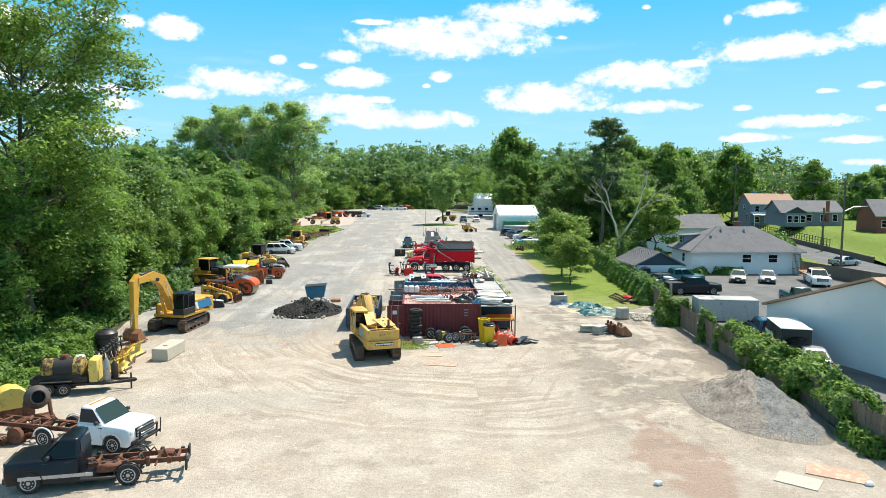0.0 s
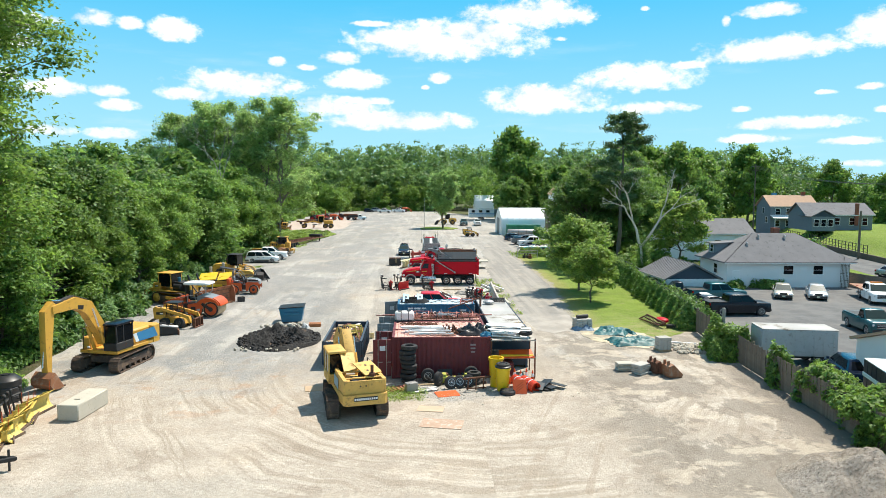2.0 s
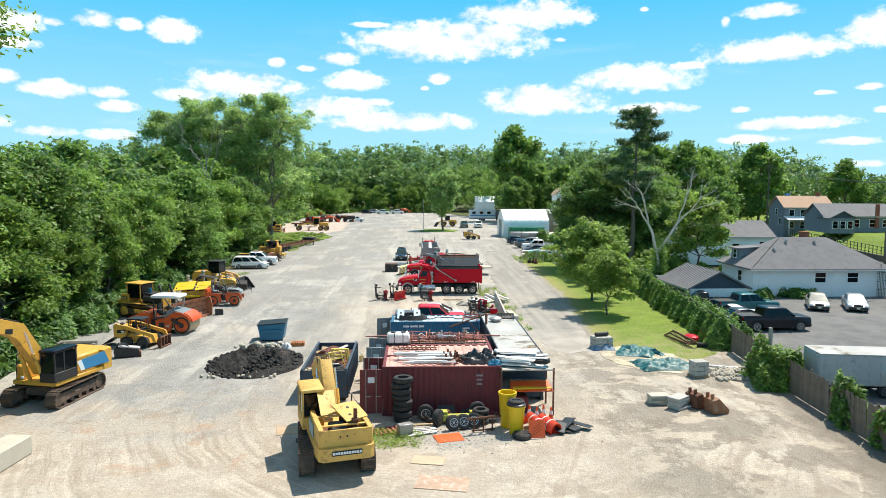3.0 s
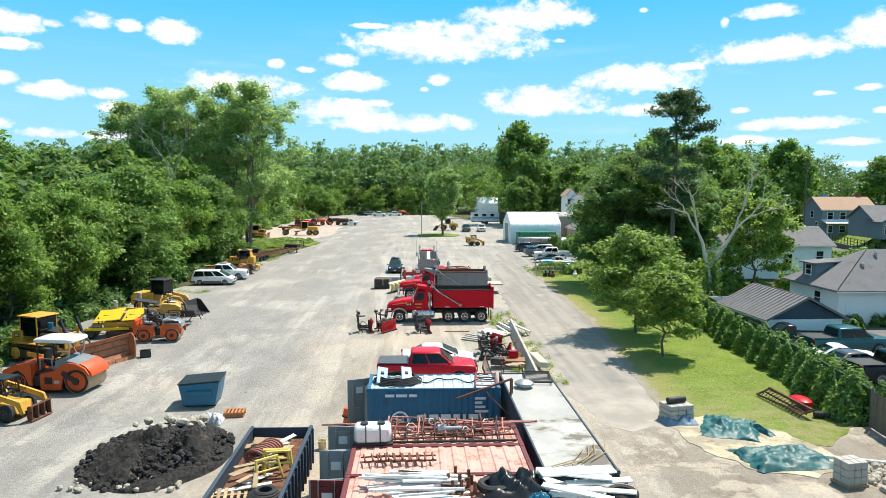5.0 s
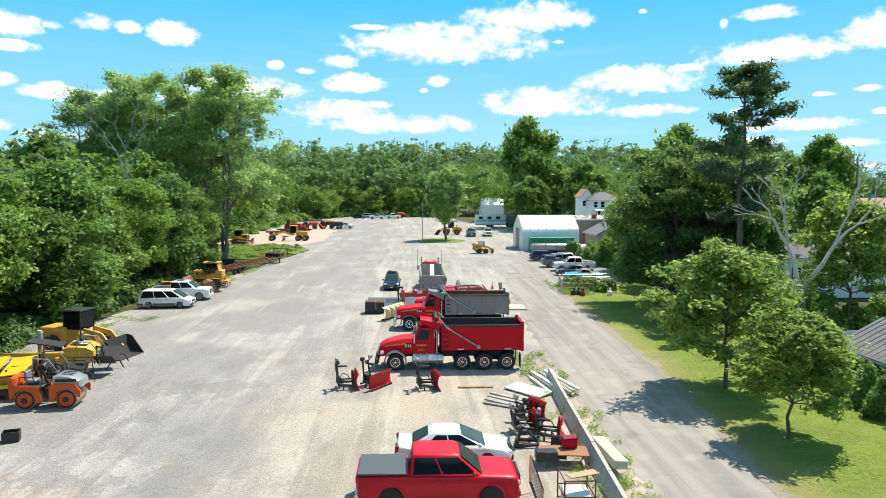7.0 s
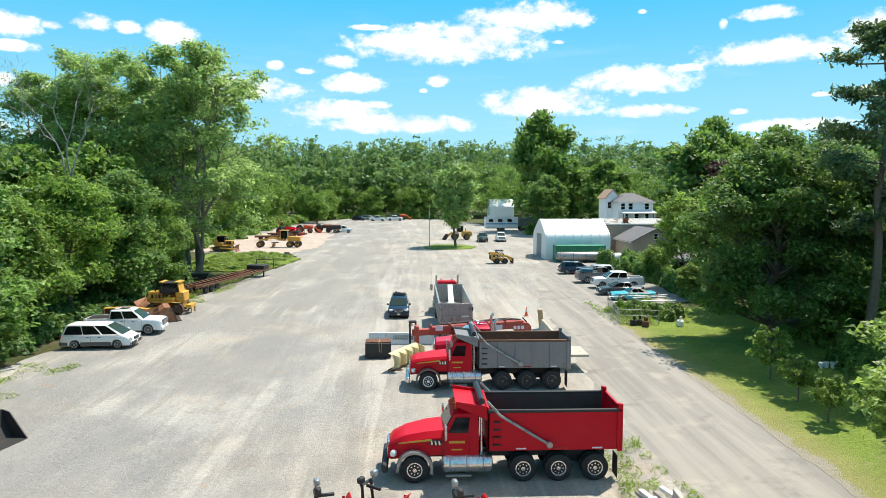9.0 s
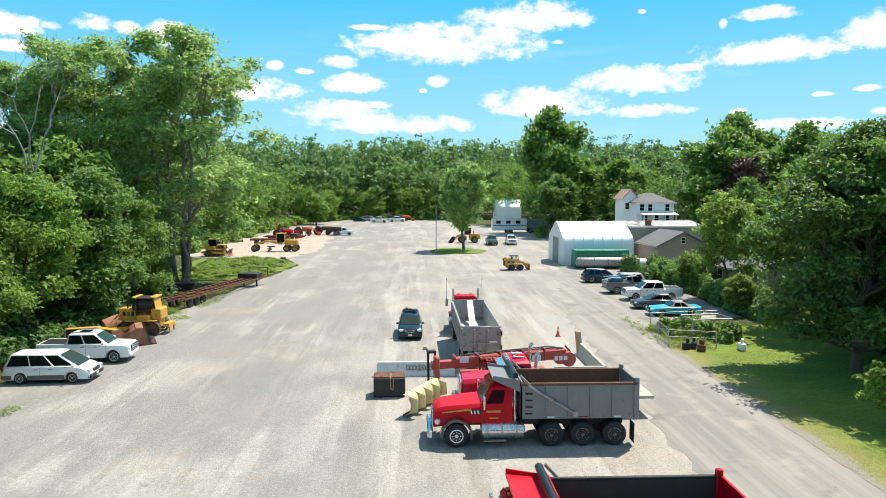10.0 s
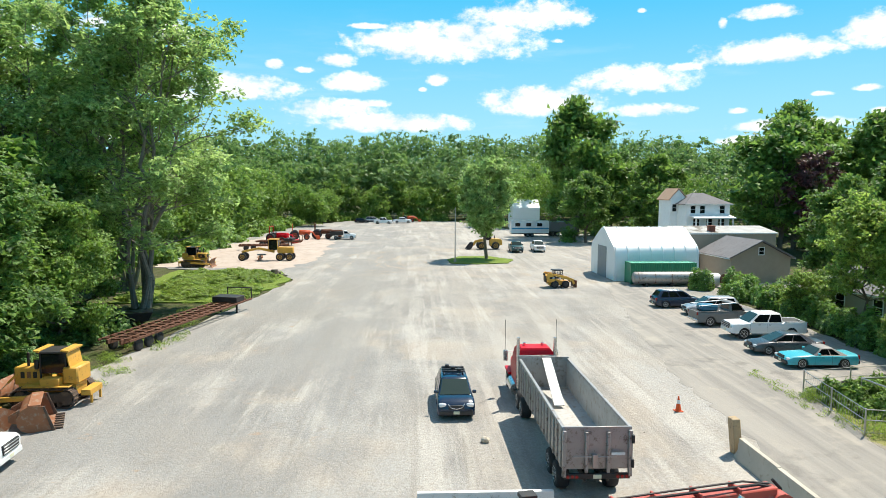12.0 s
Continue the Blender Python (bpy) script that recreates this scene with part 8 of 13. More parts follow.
        part("counterweight", Shape().plan([(-3.2, -1.0), (-2.9, -1.36), (-2.2, -1.4), (-2.2, 1.4), (-2.9, 1.36), (-3.2, 1.0)], 1.1, 2.25), paint_mat, u)
        part("engine_house", Shape().box(-1.3, -0.15, 1.8, 2.0, 2.5, 1.0, 0.12), paint_mat, u)
        part("side_house", Shape().box(0.5, -1.0, 1.7, 1.7, 0.62, 0.8, 0.08), paint_mat, u)
        part("side_band", Shape().slab((-2.6, 1.42, 1.5), (-0.6, 1.32, 1.5), (-0.4, 1.32, 2.1), (-2.2, 1.42, 2.2), -0.02), decal_blue, u)
        part("side_band", Shape().slab((-0.7, 1.33, 1.5), (-0.4, 1.33, 1.5), (-0.1, 1.33, 2.1), (-0.45, 1.33, 2.1), -0.02), decal_white, u)
        part("exhaust", Shape().cyl((-1.4, -0.7, 2.2), (-1.4, -0.7, 2.75), 0.08, n=8), dark_steel, u)
        part("grab_rail", Shape().tube([(-0.3, -1.3, 1.3), (-0.3, -1.3, 2.6), (1.2, -1.3, 2.6), (1.2, -1.3, 1.3)], 0.025), dark_steel, u)
    # cab with real posts and panes
    cx, cy = (0.75, 0.92)
    cab = new("cab")
    cab.parent = u
    cab.matrix_basis = pose(cx, cy, 1.34)
    shell_mat = paint_mat if old else dark_steel
    for px in (-0.8, 0.1, 0.76):
        for py in (-0.42, 0.42):
            part("post", Shape().box(px, py, 0.85, 0.08, 0.08, 1.6, 0.01), shell_mat, cab)
    part("cab_base", Shape().box(0, 0, 0.25, 1.7, 0.94, 0.5, 0.03), shell_mat, cab)
    part("roof", Shape().loft([[(-0.88 * q, -0.5 * q, z), (0.82 * q, -0.5 * q, z), (0.82 * q, 0.5 * q, z), (-0.88 * q, 0.5 * q, z)] for q, z in ((0.97, 1.58), (1.0, 1.62), (0.97, 1.7), (0.8, 1.76))]), shell_mat if old else black_paint, cab)
    part("pane", Shape().box(0.76, 0, 1.02, 0.02, 0.78, 1.05, 0.002), glass, cab)
    for py in (-0.42, 0.42):
        part("pane", Shape().box(-0.02, py, 1.02, 1.5, 0.02, 1.05, 0.002), glass, cab)
    part("pane", Shape().box(-0.8, 0, 1.05, 0.02, 0.78, 0.9, 0.002), glass, cab)
    part("boom", beam(*boom, 0.0, 0.52), paint_mat, u)
    part("stick", beam(*stick, 0.0, 0.4), paint_mat, u)
    b0, s0 = boom[0], stick[0]
    mid = b0[len(b0) // 2]
    for sy in (-0.42, 0.42):
        ram(u, (1.25, sy, 1.25), (mid[0] - 0.1, sy, mid[1] - 0.1), 0.11)
    ram(u, (mid[0] + 0.1, 0, mid[1] + 0.42), (s0[0][0], 0, s0[0][1] + 0.1), 0.1)
    ram(u, (s0[0][0] + 0.35, 0, s0[0][1] - 0.2), (s0[-1][0] + 0.3, 0, s0[-1][1] + 0.5), 0.085)
    # hoses over the boom, steps and a hand rail
    for q in (-0.16, -0.05, 0.06, 0.17):
        part("hose", Shape().tube([(px, q, pz + w * 0.5 + 0.05) for (px, pz), w in zip(boom[0][1:], boom[1][1:])], 0.028), rubber if q > 0 else dark_steel, u)
    part("hand_rail", Shape().tube([(1.5, -1.05, 1.35), (1.5, -1.05, 2.2), (0.2, -1.05, 2.2), (0.2, -1.05, 1.35)], 0.022), dark_steel, u)
    for sy in (-1, 1):
        part("step", Shape().box(0.5, sy * 1.6, 0.62, 0.5, 0.12, 0.05, 0.01), track_steel, t)
        part("work_lamp", Shape().box(1.5, sy * 0.7, 1.5, 0.12, 0.18, 0.14, 0.03), head_glass, u)
    part("seat", Shape().box(cx - 0.2, cy, 1.9, 0.5, 0.5, 0.14, 0.04).box(cx - 0.45, cy, 2.25, 0.14, 0.5, 0.7, 0.05), black_plastic, u)
    part("emblem", Shape().box(mid[0] + 0.7, 0.27, mid[1] + 0.1, 0.45, 0.02, 0.25, 0.005, ry=-10), decal_black, u)
    # bucket
    if bucket_at:
        bx, bz = bucket_at
        bk = new("bucket")
        bk.parent = u
        bk.matrix_basis = pose(bx, 0, bz)
        shell = [(0.15, 0.75), (0.5, 0.45), (0.55, 0.1), (0.3, -0.2), (-0.15, -0.3), (-0.5, -0.22)]
        for sy in (-1, 1):
            part("cheek", Shape().prism(shell + [(-0.1, 0.4)], sy * 0.62 - 0.03, sy * 0.62 + 0.03), blade_rust, bk)
        s = Shape()
        for (ax, az), (ex, ez) in zip(shell, shell[1:]):
            s.slab((ax, -0.62, az), (ax, 0.62, az), (ex, 0.62, ez), (ex, -0.62, ez), 0.05)
        part("shell", s, blade_rust, bk)
        for k in range(5):
            part("tooth", Shape().box(-0.6, -0.5 + k * 0.25, -0.22, 0.28, 0.1, 0.08, 0.01), track_steel, bk)
    return t


excavator(-19.3, 56.4, -98, -6, machine_yellow, "yellow crawler excavator with its bucket on the ground",
          ([(1.0, 1.75), (1.5, 2.9), (2.5, 4.3), (3.6, 4.75), (5.4, 4.6)], [0.5, 0.75, 0.85, 0.7, 0.45]),
          ([(5.2, 5.0), (5.6, 4.5), (5.75, 2.6), (5.8, 0.85)], [0.3, 0.75, 0.5, 0.3]), (5.75, 0.36))
excavator(-2.9, 47.6, 100, 6, old_yellow, "old yellow crawler excavator with open engine covers",
          ([(0.9, 1.7), (1.4, 2.5), (2.4, 3.4), (3.6, 3.3), (5.2, 2.4)], [0.5, 0.7, 0.75, 0.6, 0.4]),
          ([(4.9, 2.9), (5.1, 2.4), (4.6, 1.2), (4.3, 0.6)], [0.3, 0.6, 0.45, 0.3]), None, True)


def canopy_cab(t, x, z, L, W, H, shell, roof_mat, glazed=True):
    cab = new("cab")
    cab.parent = t
    cab.matrix_basis = pose(x, 0, z)
    for px in (-L / 2, L / 2):
        for py in (-W / 2, W / 2):
            part("post", Shape().box(px, py, H / 2, 0.08, 0.08, H, 0.01), shell, cab)
    a, b = L / 2 + 0.16, W / 2 + 0.14
    part("roof", Shape().loft([[(-a * q, -b * q, z), (a * q, -b * q, z), (a * q, b * q, z), (-a * q, b * q, z)] for q, z in ((0.96, H - 0.01), (1.0, H + 0.03), (0.97, H + 0.08), (0.75, H + 0.115))]), roof_mat, cab)
    part("seat", Shape().box(-0.1, 0, 0.3, 0.5, 0.5, 0.15, 0.04).box(-0.35, 0, 0.65, 0.14, 0.5, 0.6, 0.04), black_plastic, cab)
    part("console", Shape().box(L / 2 - 0.25, 0, 0.45, 0.3, 0.6, 0.5, 0.05).cyl((L / 2 - 0.45, 0, 0.75), (L / 2 - 0.5, 0, 0.8), 0.2, n=12), dark_steel, cab)
    if glazed:
        for py in (-W / 2, W / 2):
            part("pane", Shape().box(0, py, H * 0.58, L - 0.1, 0.02, H * 0.75, 0.002), glass, cab)
        part("pane", Shape().box(L / 2, 0, H * 0.58, 0.02, W - 0.1, H * 0.75, 0.002), glass, cab)
        part("pane", Shape().box(-L / 2, 0, H * 0.58, 0.02, W - 0.1, H * 0.75, 0.002), glass, cab)
    return cab


def dozer(x, y, rz, label, blade_w):
    t = thing("bulldozer", x, y, 0, rz, label, "bulldozer", "bulldozers")
    for sy in (-1, 1):
        track(t, sy * 0.98, 3.3, 1.05, 0.56)
    part("bonnet", Shape().box(1.0, 0, 1.55, 1.5, 1.0, 0.95, 0.08), machine_yellow, t)
    part("belly", Shape().box(0, 0, 0.85, 3.0, 1.2, 0.7, 0.05), machine_yellow, t)
    part("grille", Shape().box(1.77, 0, 1.5, 0.04, 0.8, 0.75, 0.02), dark_steel, t)
    part("side_grille", Shape().box(1.05, -0.51, 1.6, 0.9, 0.03, 0.5, 0.02), dark_steel, t)
    part("rear_tank", Shape().box(-1.25, 0, 1.6, 0.8, 1.5, 0.9, 0.08), machine_yellow, t)
    for sy in (-1, 1):
        part("side_box", Shape().box(-0.35, sy * 0.85, 1.35, 1.0, 0.5, 0.45, 0.05), machine_yellow, t)
    part("exhaust", Shape().cyl((1.1, 0.25, 2.0), (1.1, 0.25, 2.75), 0.07, n=8), dark_steel, t)
    canopy_cab(t, -0.35, 1.45, 1.3, 1.25, 1.35, dark_steel, dark_steel)
    for sx, w in ((-1.02, 0.42), (0.42, 0.3)):
        part("roof_visor", Shape().slab((sx - w / 2, -0.78, 2.86), (sx + w / 2, -0.78, 2.9), (sx + w / 2, 0.78, 2.9), (sx - w / 2, 0.78, 2.86), 0.09), machine_yellow, t)
    part("rear_guard", Shape().slab((-1.25, -0.7, 2.0), (-1.25, 0.7, 2.0), (-1.1, 0.7, 2.85), (-1.1, -0.7, 2.85), 0.05), machine_yellow, t)
    part("side_lamp", Shape().box(0.5, 0.6, 2.2, 0.2, 0.16, 0.5, 0.04), dark_steel, t)
    for sy in (-1, 1):
        for k in range(3):
            part("vent_slot", Shape().box(0.65 + 0.32 * k, sy * 0.515, 1.62, 0.2, 0.025, 0.34, 0.01), dark_steel if k % 2 == 0 else blade_rust, t)
        part("fender", Shape().box(-0.2, sy * 1.0, 1.14, 2.4, 0.5, 0.06, 0.02), machine_yellow, t)
    for sy in (-1, 1):
        part("push_arm", Shape().box(1.1, sy * 1.35, 0.6, 2.8, 0.16, 0.26, 0.03, ry=4), machine_yellow, t)
        ram(t, (1.5, sy * 0.62, 1.7), (2.35, sy * 0.62, 0.9), 0.06)
    prof = [(2.75, 0.0), (2.5, 0.25), (2.42, 0.6), (2.5, 0.95), (2.72, 1.25), (2.66, 1.27), (2.4, 0.97), (2.32, 0.6), (2.4, 0.22), (2.65, 0.0)]
    blade = part("blade", Shape().prism(prof, -blade_w / 2, blade_w / 2), blade_rust, t)
    for k in range(4):
        part("wear_strip", Shape().box(2.47 + 0.03 * abs(k - 1.5), 0, 0.3 + 0.22 * k, 0.03, blade_w - 0.1, 0.04, 0.01), track_steel, blade)
    part("ripper", Shape().box(-2.0, 0, 0.7, 0.5, 1.4, 0.3).box(-2.2, -0.5, 0.45, 0.12, 0.1, 0.7).box(-2.2, 0.5, 0.45, 0.12, 0.1, 0.7), machine_yellow, t)
    return t


blade_orange = paint("blade_orange", (0.40, 0.155, 0.075), 0.65, vary=0.28, size=0.9, grime=(0.20, 0.085, 0.05), amount=0.4, bump=0.006)


def long_dozer(x, y, rz, label):
    """A crawler dozer with its ripper at the tail and a deep curved blade far in front."""
    t = thing("bulldozer", x, y, 0, rz, label, "bulldozer", "bulldozers")
    for sy in (-1, 1):
        track(t, sy * 1.02, 3.9, 1.15, 0.58)
        part("final_drive", Shape().lathe((-1.35, sy * 1.3, 0.62), (0, sy, 0), [(0, 0.42), (0.06, 0.4), (0.1, 0.26), (0.16, 0.2)], 18), machine_yellow, t)
        part("fender", Shape().box(-0.3, sy * 0.98, 1.3, 2.9, 0.62, 0.07, 0.02), machine_yellow, t)
        part("push_arm", Shape().box(2.3, sy * 1.48, 0.6, 4.6, 0.18, 0.3, 0.03, ry=3), machine_yellow, t)
        part("lift_ram", Shape().cyl((2.0, sy * 0.62, 2.95), (2.45, sy * 0.62, 2.0), 0.1, n=10).cyl((2.45, sy * 0.62, 2.0), (3.5, sy * 0.62, 0.9), 0.06, n=8), black_plastic, t)
        part("ram_yoke", Shape().box(2.1, sy * 0.62, 2.2, 0.24, 0.3, 0.4, 0.04), machine_yellow, t)
        part("ripper_arm", beam([(-1.9, 1.35), (-2.7, 1.25), (-3.3, 0.85)], [0.3, 0.3, 0.24], sy * 0.55, 0.16), machine_yellow, t)
        ram(t, (-1.9, sy * 0.3, 1.75), (-3.0, sy * 0.3, 1.1), 0.07)
    part("belly", Shape().box(0, 0, 0.85, 3.4, 1.3, 0.8, 0.06), machine_yellow, t)
    part("engine_hood", Shape().prism([(0.05, 1.2), (0.05, 2.15), (0.5, 2.2), (2.0, 2.05), (2.15, 1.9), (2.15, 1.0)], -0.55, 0.55, 0.06, 0.03), dark_steel, t)
    part("air_cleaner", Shape().cyl((0.6, -0.2, 2.18), (0.6, -0.2, 2.6), 0.17, n=14), blue_paint, t)
    part("exhaust_stack", Shape().cyl((1.35, 0.2, 2.1), (1.35, 0.2, 2.85), 0.07, n=10), dark_steel, t)
    part("radiator_guard", Shape().box(2.2, 0, 1.5, 0.12, 1.15, 1.05, 0.03), machine_yellow, t)
    for sy in (-1, 1):
        part("side_tank", Shape().lathe((0.35, sy * 0.72, 1.72), (1, 0, 0), [(0, 0.1), (0.06, 0.27), (0.9, 0.27), (0.96, 0.1)], 16), black_plastic, t)
    tank = part("rear_tank", Shape().prism([(-2.15, 1.2), (-2.15, 1.9), (-2.0, 2.02), (-1.25, 2.02), (-1.25, 1.2)], -0.9, 0.9, 0.05, 0.03), machine_yellow, t)
    part("badge_plate", Shape().box(-1.65, -0.915, 1.72, 0.42, 0.02, 0.2, 0.005), decal_black, tank)
    part("badge_mark", Shape().box(-1.65, -0.93, 1.72, 0.3, 0.012, 0.1, 0.002), decal_white, tank)
    canopy_cab(t, -0.75, 1.35, 1.5, 1.5, 1.62, machine_yellow, machine_yellow)
    part("exhaust", Shape().cyl((-1.75, 0.6, 2.0), (-1.75, 0.6, 3.0), 0.06, n=8), dark_steel, t)
    part("ripper_beam", Shape().box(-3.3, 0, 0.85, 0.32, 2.0, 0.34, 0.04), machine_yellow, t)
    for q in (-0.75, 0.0, 0.75):
        part("ripper_shank", Shape().prism([(-3.5, 1.2), (-3.32, 1.2), (-3.3, 0.4), (-3.55, 0.05), (-3.52, 0.4)], q - 0.05, q + 0.05), machine_yellow, t)
    face = [(5.1 - 0.42 * math.sin(a), 0.04 + 0.86 * (1 - math.cos(a)) + 0.02) for a in np.linspace(0.0, 3.0, 12)]
    blade = part("blade", Shape().prism(face + [(px - 0.07, pz) for px, pz in face[::-1]], -2.3, 2.3), blade_orange, t)
    for k in (2, 4, 6, 8):
        part("wear_strip", Shape().box(face[k][0] + 0.01, 0, face[k][1], 0.04, 4.5, 0.05, 0.01), track_steel, blade)
    for k in range(6):
        part("cutting_plate", Shape().box(5.11, -1.9 + 0.76 * k, 0.12, 0.05, 0.74, 0.24, 0.01, ry=-12), blade_orange, blade)
    for sy in (-1, 1):
        part("end_bit", Shape().prism(face + [(5.25, 1.5), (5.35, 0.9), (5.3, 0.05)], sy * 2.31 - 0.04, sy * 2.31 + 0.04), blade_orange, blade)
    return t


long_dozer(-23.6, 80.85, -23, "yellow bulldozer with a ripper and a wide rusty blade")
dozer(-22.8, 130.9, 180, "yellow bulldozer parked beside loose buckets", 2.8)


def loose_bucket(x, y, rz, w, label, teeth=True, k=1.0):
    t = thing("loader_bucket", x, y, 0, rz, label, "bucket", "loose buckets")
    t.matrix_basis = t.matrix_basis @ Matrix.Scale(k, 4)
    shell = [(-0.45, 1.15), (0.1, 1.2), (0.45, 1.02), (0.6, 0.7), (0.58, 0.36), (0.4, 0.1), (0.1, 0.0), (-0.85, 0.02)]
    for sy in (-1, 1):
        part("cheek", Shape().prism(shell + [(-0.75, 0.35)], sy * w / 2 - 0.03, sy * w / 2 + 0.03), blade_rust, t)
        part("side_cutter", Shape().slab((-0.9, sy * w / 2, 0.0), (-0.5, sy * w / 2, 1.15), (-0.42, sy * w / 2, 1.15), (-0.75, sy * w / 2, 0.0), 0.08), track_steel, t)
    inner = [(ax * 0.92 - 0.02, 0.05 + az * 0.93) for ax, az in shell[1:]]
    part("shell", Shape().prism(shell[1:] + inner[::-1], -w / 2, w / 2), blade_rust, t)
    part("spill_edge", Shape().box(-0.1, 0, 1.2, 0.5, w, 0.07, 0.02), machine_yellow if not teeth else blade_rust, t)
    for q in (-0.3, 0.3):
        part("hinge_ear", Shape().prism([(0.5, 0.3), (0.95, 0.45), (0.95, 0.75), (0.5, 1.0)], q * w - 0.04, q * w + 0.04), blade_rust, t)
    if teeth:
        for n in range(7):
            part("tooth", Shape().box(-1.0, -w / 2 + 0.1 + (w - 0.2) * n / 6, 0.06, 0.4, 0.12, 0.09, 0.02), track_steel, t)
    return t


loose_bucket(-25.7, 127.0, 112, 2.3, "rusty loader bucket with a yellow side plate", False)
loose_bucket(-23.7, 126.6, 62, 1.9, "rusty loader bucket lying before the bulldozer", False)
loose_bucket(-21.9, 127.3, 204, 2.3, "rusty toothed bucket before the bulldozer", True, 1.05)
crate = thing("plastic_crate", -17.3, 81.3, 0, 20, "black plastic crate beside the blade", "crate")
for sx, sy, w, d in ((0, -0.25, 0.7, 0.04), (0, 0.25, 0.7, 0.04), (-0.33, 0, 0.04, 0.46), (0.33, 0, 0.04, 0.46)):
    part("crate_side", Shape().box(sx, sy, 0.25, w, d, 0.46, 0.01), black_plastic, crate)
part("crate_floor", Shape().box(0, 0, 0.03, 0.66, 0.46, 0.05, 0.01), black_plastic, crate)


dusty_tyre = paint("dusty_tyre", (0.085, 0.078, 0.068), 0.9, vary=0.25, size=3.0, grime=(0.2, 0.17, 0.13), amount=0.35)


def skid_steer(x, y, rz, label, forks=False):
    t = thing("skid_steer", x, y, 0, rz, label, "loader", "skid steers")
    for wx in (-0.55, 0.72):
        for sy in (-1, 1):
            wheel(t, wx, sy * 0.78, 0.43, 0.32, dusty_tyre, sy, hub=0.5)
    part("body", Shape().prism([(-1.2, 0.35), (-1.25, 1.0), (-0.6, 1.05), (0.2, 0.85), (1.05, 0.8), (1.2, 0.35)], -0.6, 0.6, 0.05, 0.03), machine_yellow, t)
    part("engine_cover", Shape().prism([(-1.45, 0.6), (-1.5, 1.35), (-1.3, 1.5), (-0.65, 1.4), (-0.6, 0.7)], -0.62, 0.62, 0.05, 0.03), machine_yellow, t)
    part("tail_grille", Shape().box(-1.5, 0, 1.0, 0.1, 1.05, 0.75, 0.03).box(-1.55, 0.3, 1.5, 0.25, 0.3, 0.2, 0.04), dark_steel, t)
    for sy in (-1, 1):
        part("tower", Shape().prism([(-1.45, 0.75), (-1.5, 1.62), (-1.3, 1.76), (-0.95, 1.66), (-0.5, 1.0), (-0.6, 0.75)], sy * 0.82 - 0.09, sy * 0.82 + 0.09, 0.02, 0.01), machine_yellow, t)
        arm = part("lift_arm", beam([(-1.3, 1.62), (-0.5, 1.5), (0.9, 1.12), (1.5, 0.95), (1.72, 0.45)], [0.2, 0.24, 0.26, 0.3, 0.2], sy * 0.82, 0.15), machine_yellow, t)
        part("badge_plate", Shape().box(-0.9, sy * 0.915, 1.2, 0.62, 0.02, 0.22, 0.004), decal_black, arm)
        part("badge_mark", Shape().box(-0.75, sy * 0.93, 1.2, 0.26, 0.012, 0.12, 0.002), decal_white, arm)
        ram(t, (-0.7, sy * 0.8, 0.75), (0.45, sy * 0.8, 1.12), 0.055)
    cab = new("cab")
    cab.parent = t
    cab.matrix_basis = pose(0.0, 0, 0.85)
    for px, lean in ((-0.55, 0.0), (0.6, -0.22)):
        for py in (-0.46, 0.46):
            part("post", Shape().tube([(px, py, 0.0), (px + lean, py, 1.14)], 0.045), black_plastic, cab)
    part("roof", Shape().loft([[(-0.72 * q, -0.54 * q, z), (0.5 * q, -0.54 * q, z), (0.5 * q, 0.54 * q, z), (-0.72 * q, 0.54 * q, z)] for q, z in ((0.97, 1.12), (1.0, 1.16), (0.96, 1.22), (0.75, 1.25))]), black_plastic, cab)
    for py in (-0.47, 0.47):
        for k in range(4):
            part("side_mesh", Shape().tube([(-0.5, py, 0.25 + 0.22 * k), (0.5 - 0.05 * k, py, 0.25 + 0.22 * k)], 0.016).tube([(-0.4 + 0.25 * k, py, 0.1), (-0.4 + 0.22 * k, py, 1.1)], 0.012), black_plastic, cab)
    part("seat", Shape().box(-0.15, 0, 0.25, 0.5, 0.5, 0.16, 0.05).box(-0.38, 0, 0.6, 0.14, 0.48, 0.62, 0.05), black_plastic, cab)
    part("lap_bar", Shape().tube([(-0.3, -0.4, 0.5), (0.3, -0.4, 0.45), (0.3, 0.4, 0.45), (-0.3, 0.4, 0.5)], 0.025), dark_steel, cab)
    plate = part("coupler", Shape().box(1.8, 0, 0.42, 0.1, 1.3, 0.55, 0.02), dark_steel, t)
    for k in range(4):
        part("frame_bar", Shape().box(1.95, -0.66 + 0.44 * k, 0.42, 0.26, 0.07, 0.76, 0.015), rust_metal, plate)
    part("top_bar", Shape().box(2.02, 0, 0.8, 0.1, 1.5, 0.08, 0.015).box(2.02, 0, 0.08, 0.14, 1.5, 0.08, 0.015), rust_metal, plate)
    if forks:
        part("tail_blade", Shape().slab((-2.6, -0.6, 0.05), (-1.75, -0.6, 0.6), (-1.75, 0.6, 0.6), (-2.6, 0.6, 0.05), 0.06), dark_steel, t)
    return t


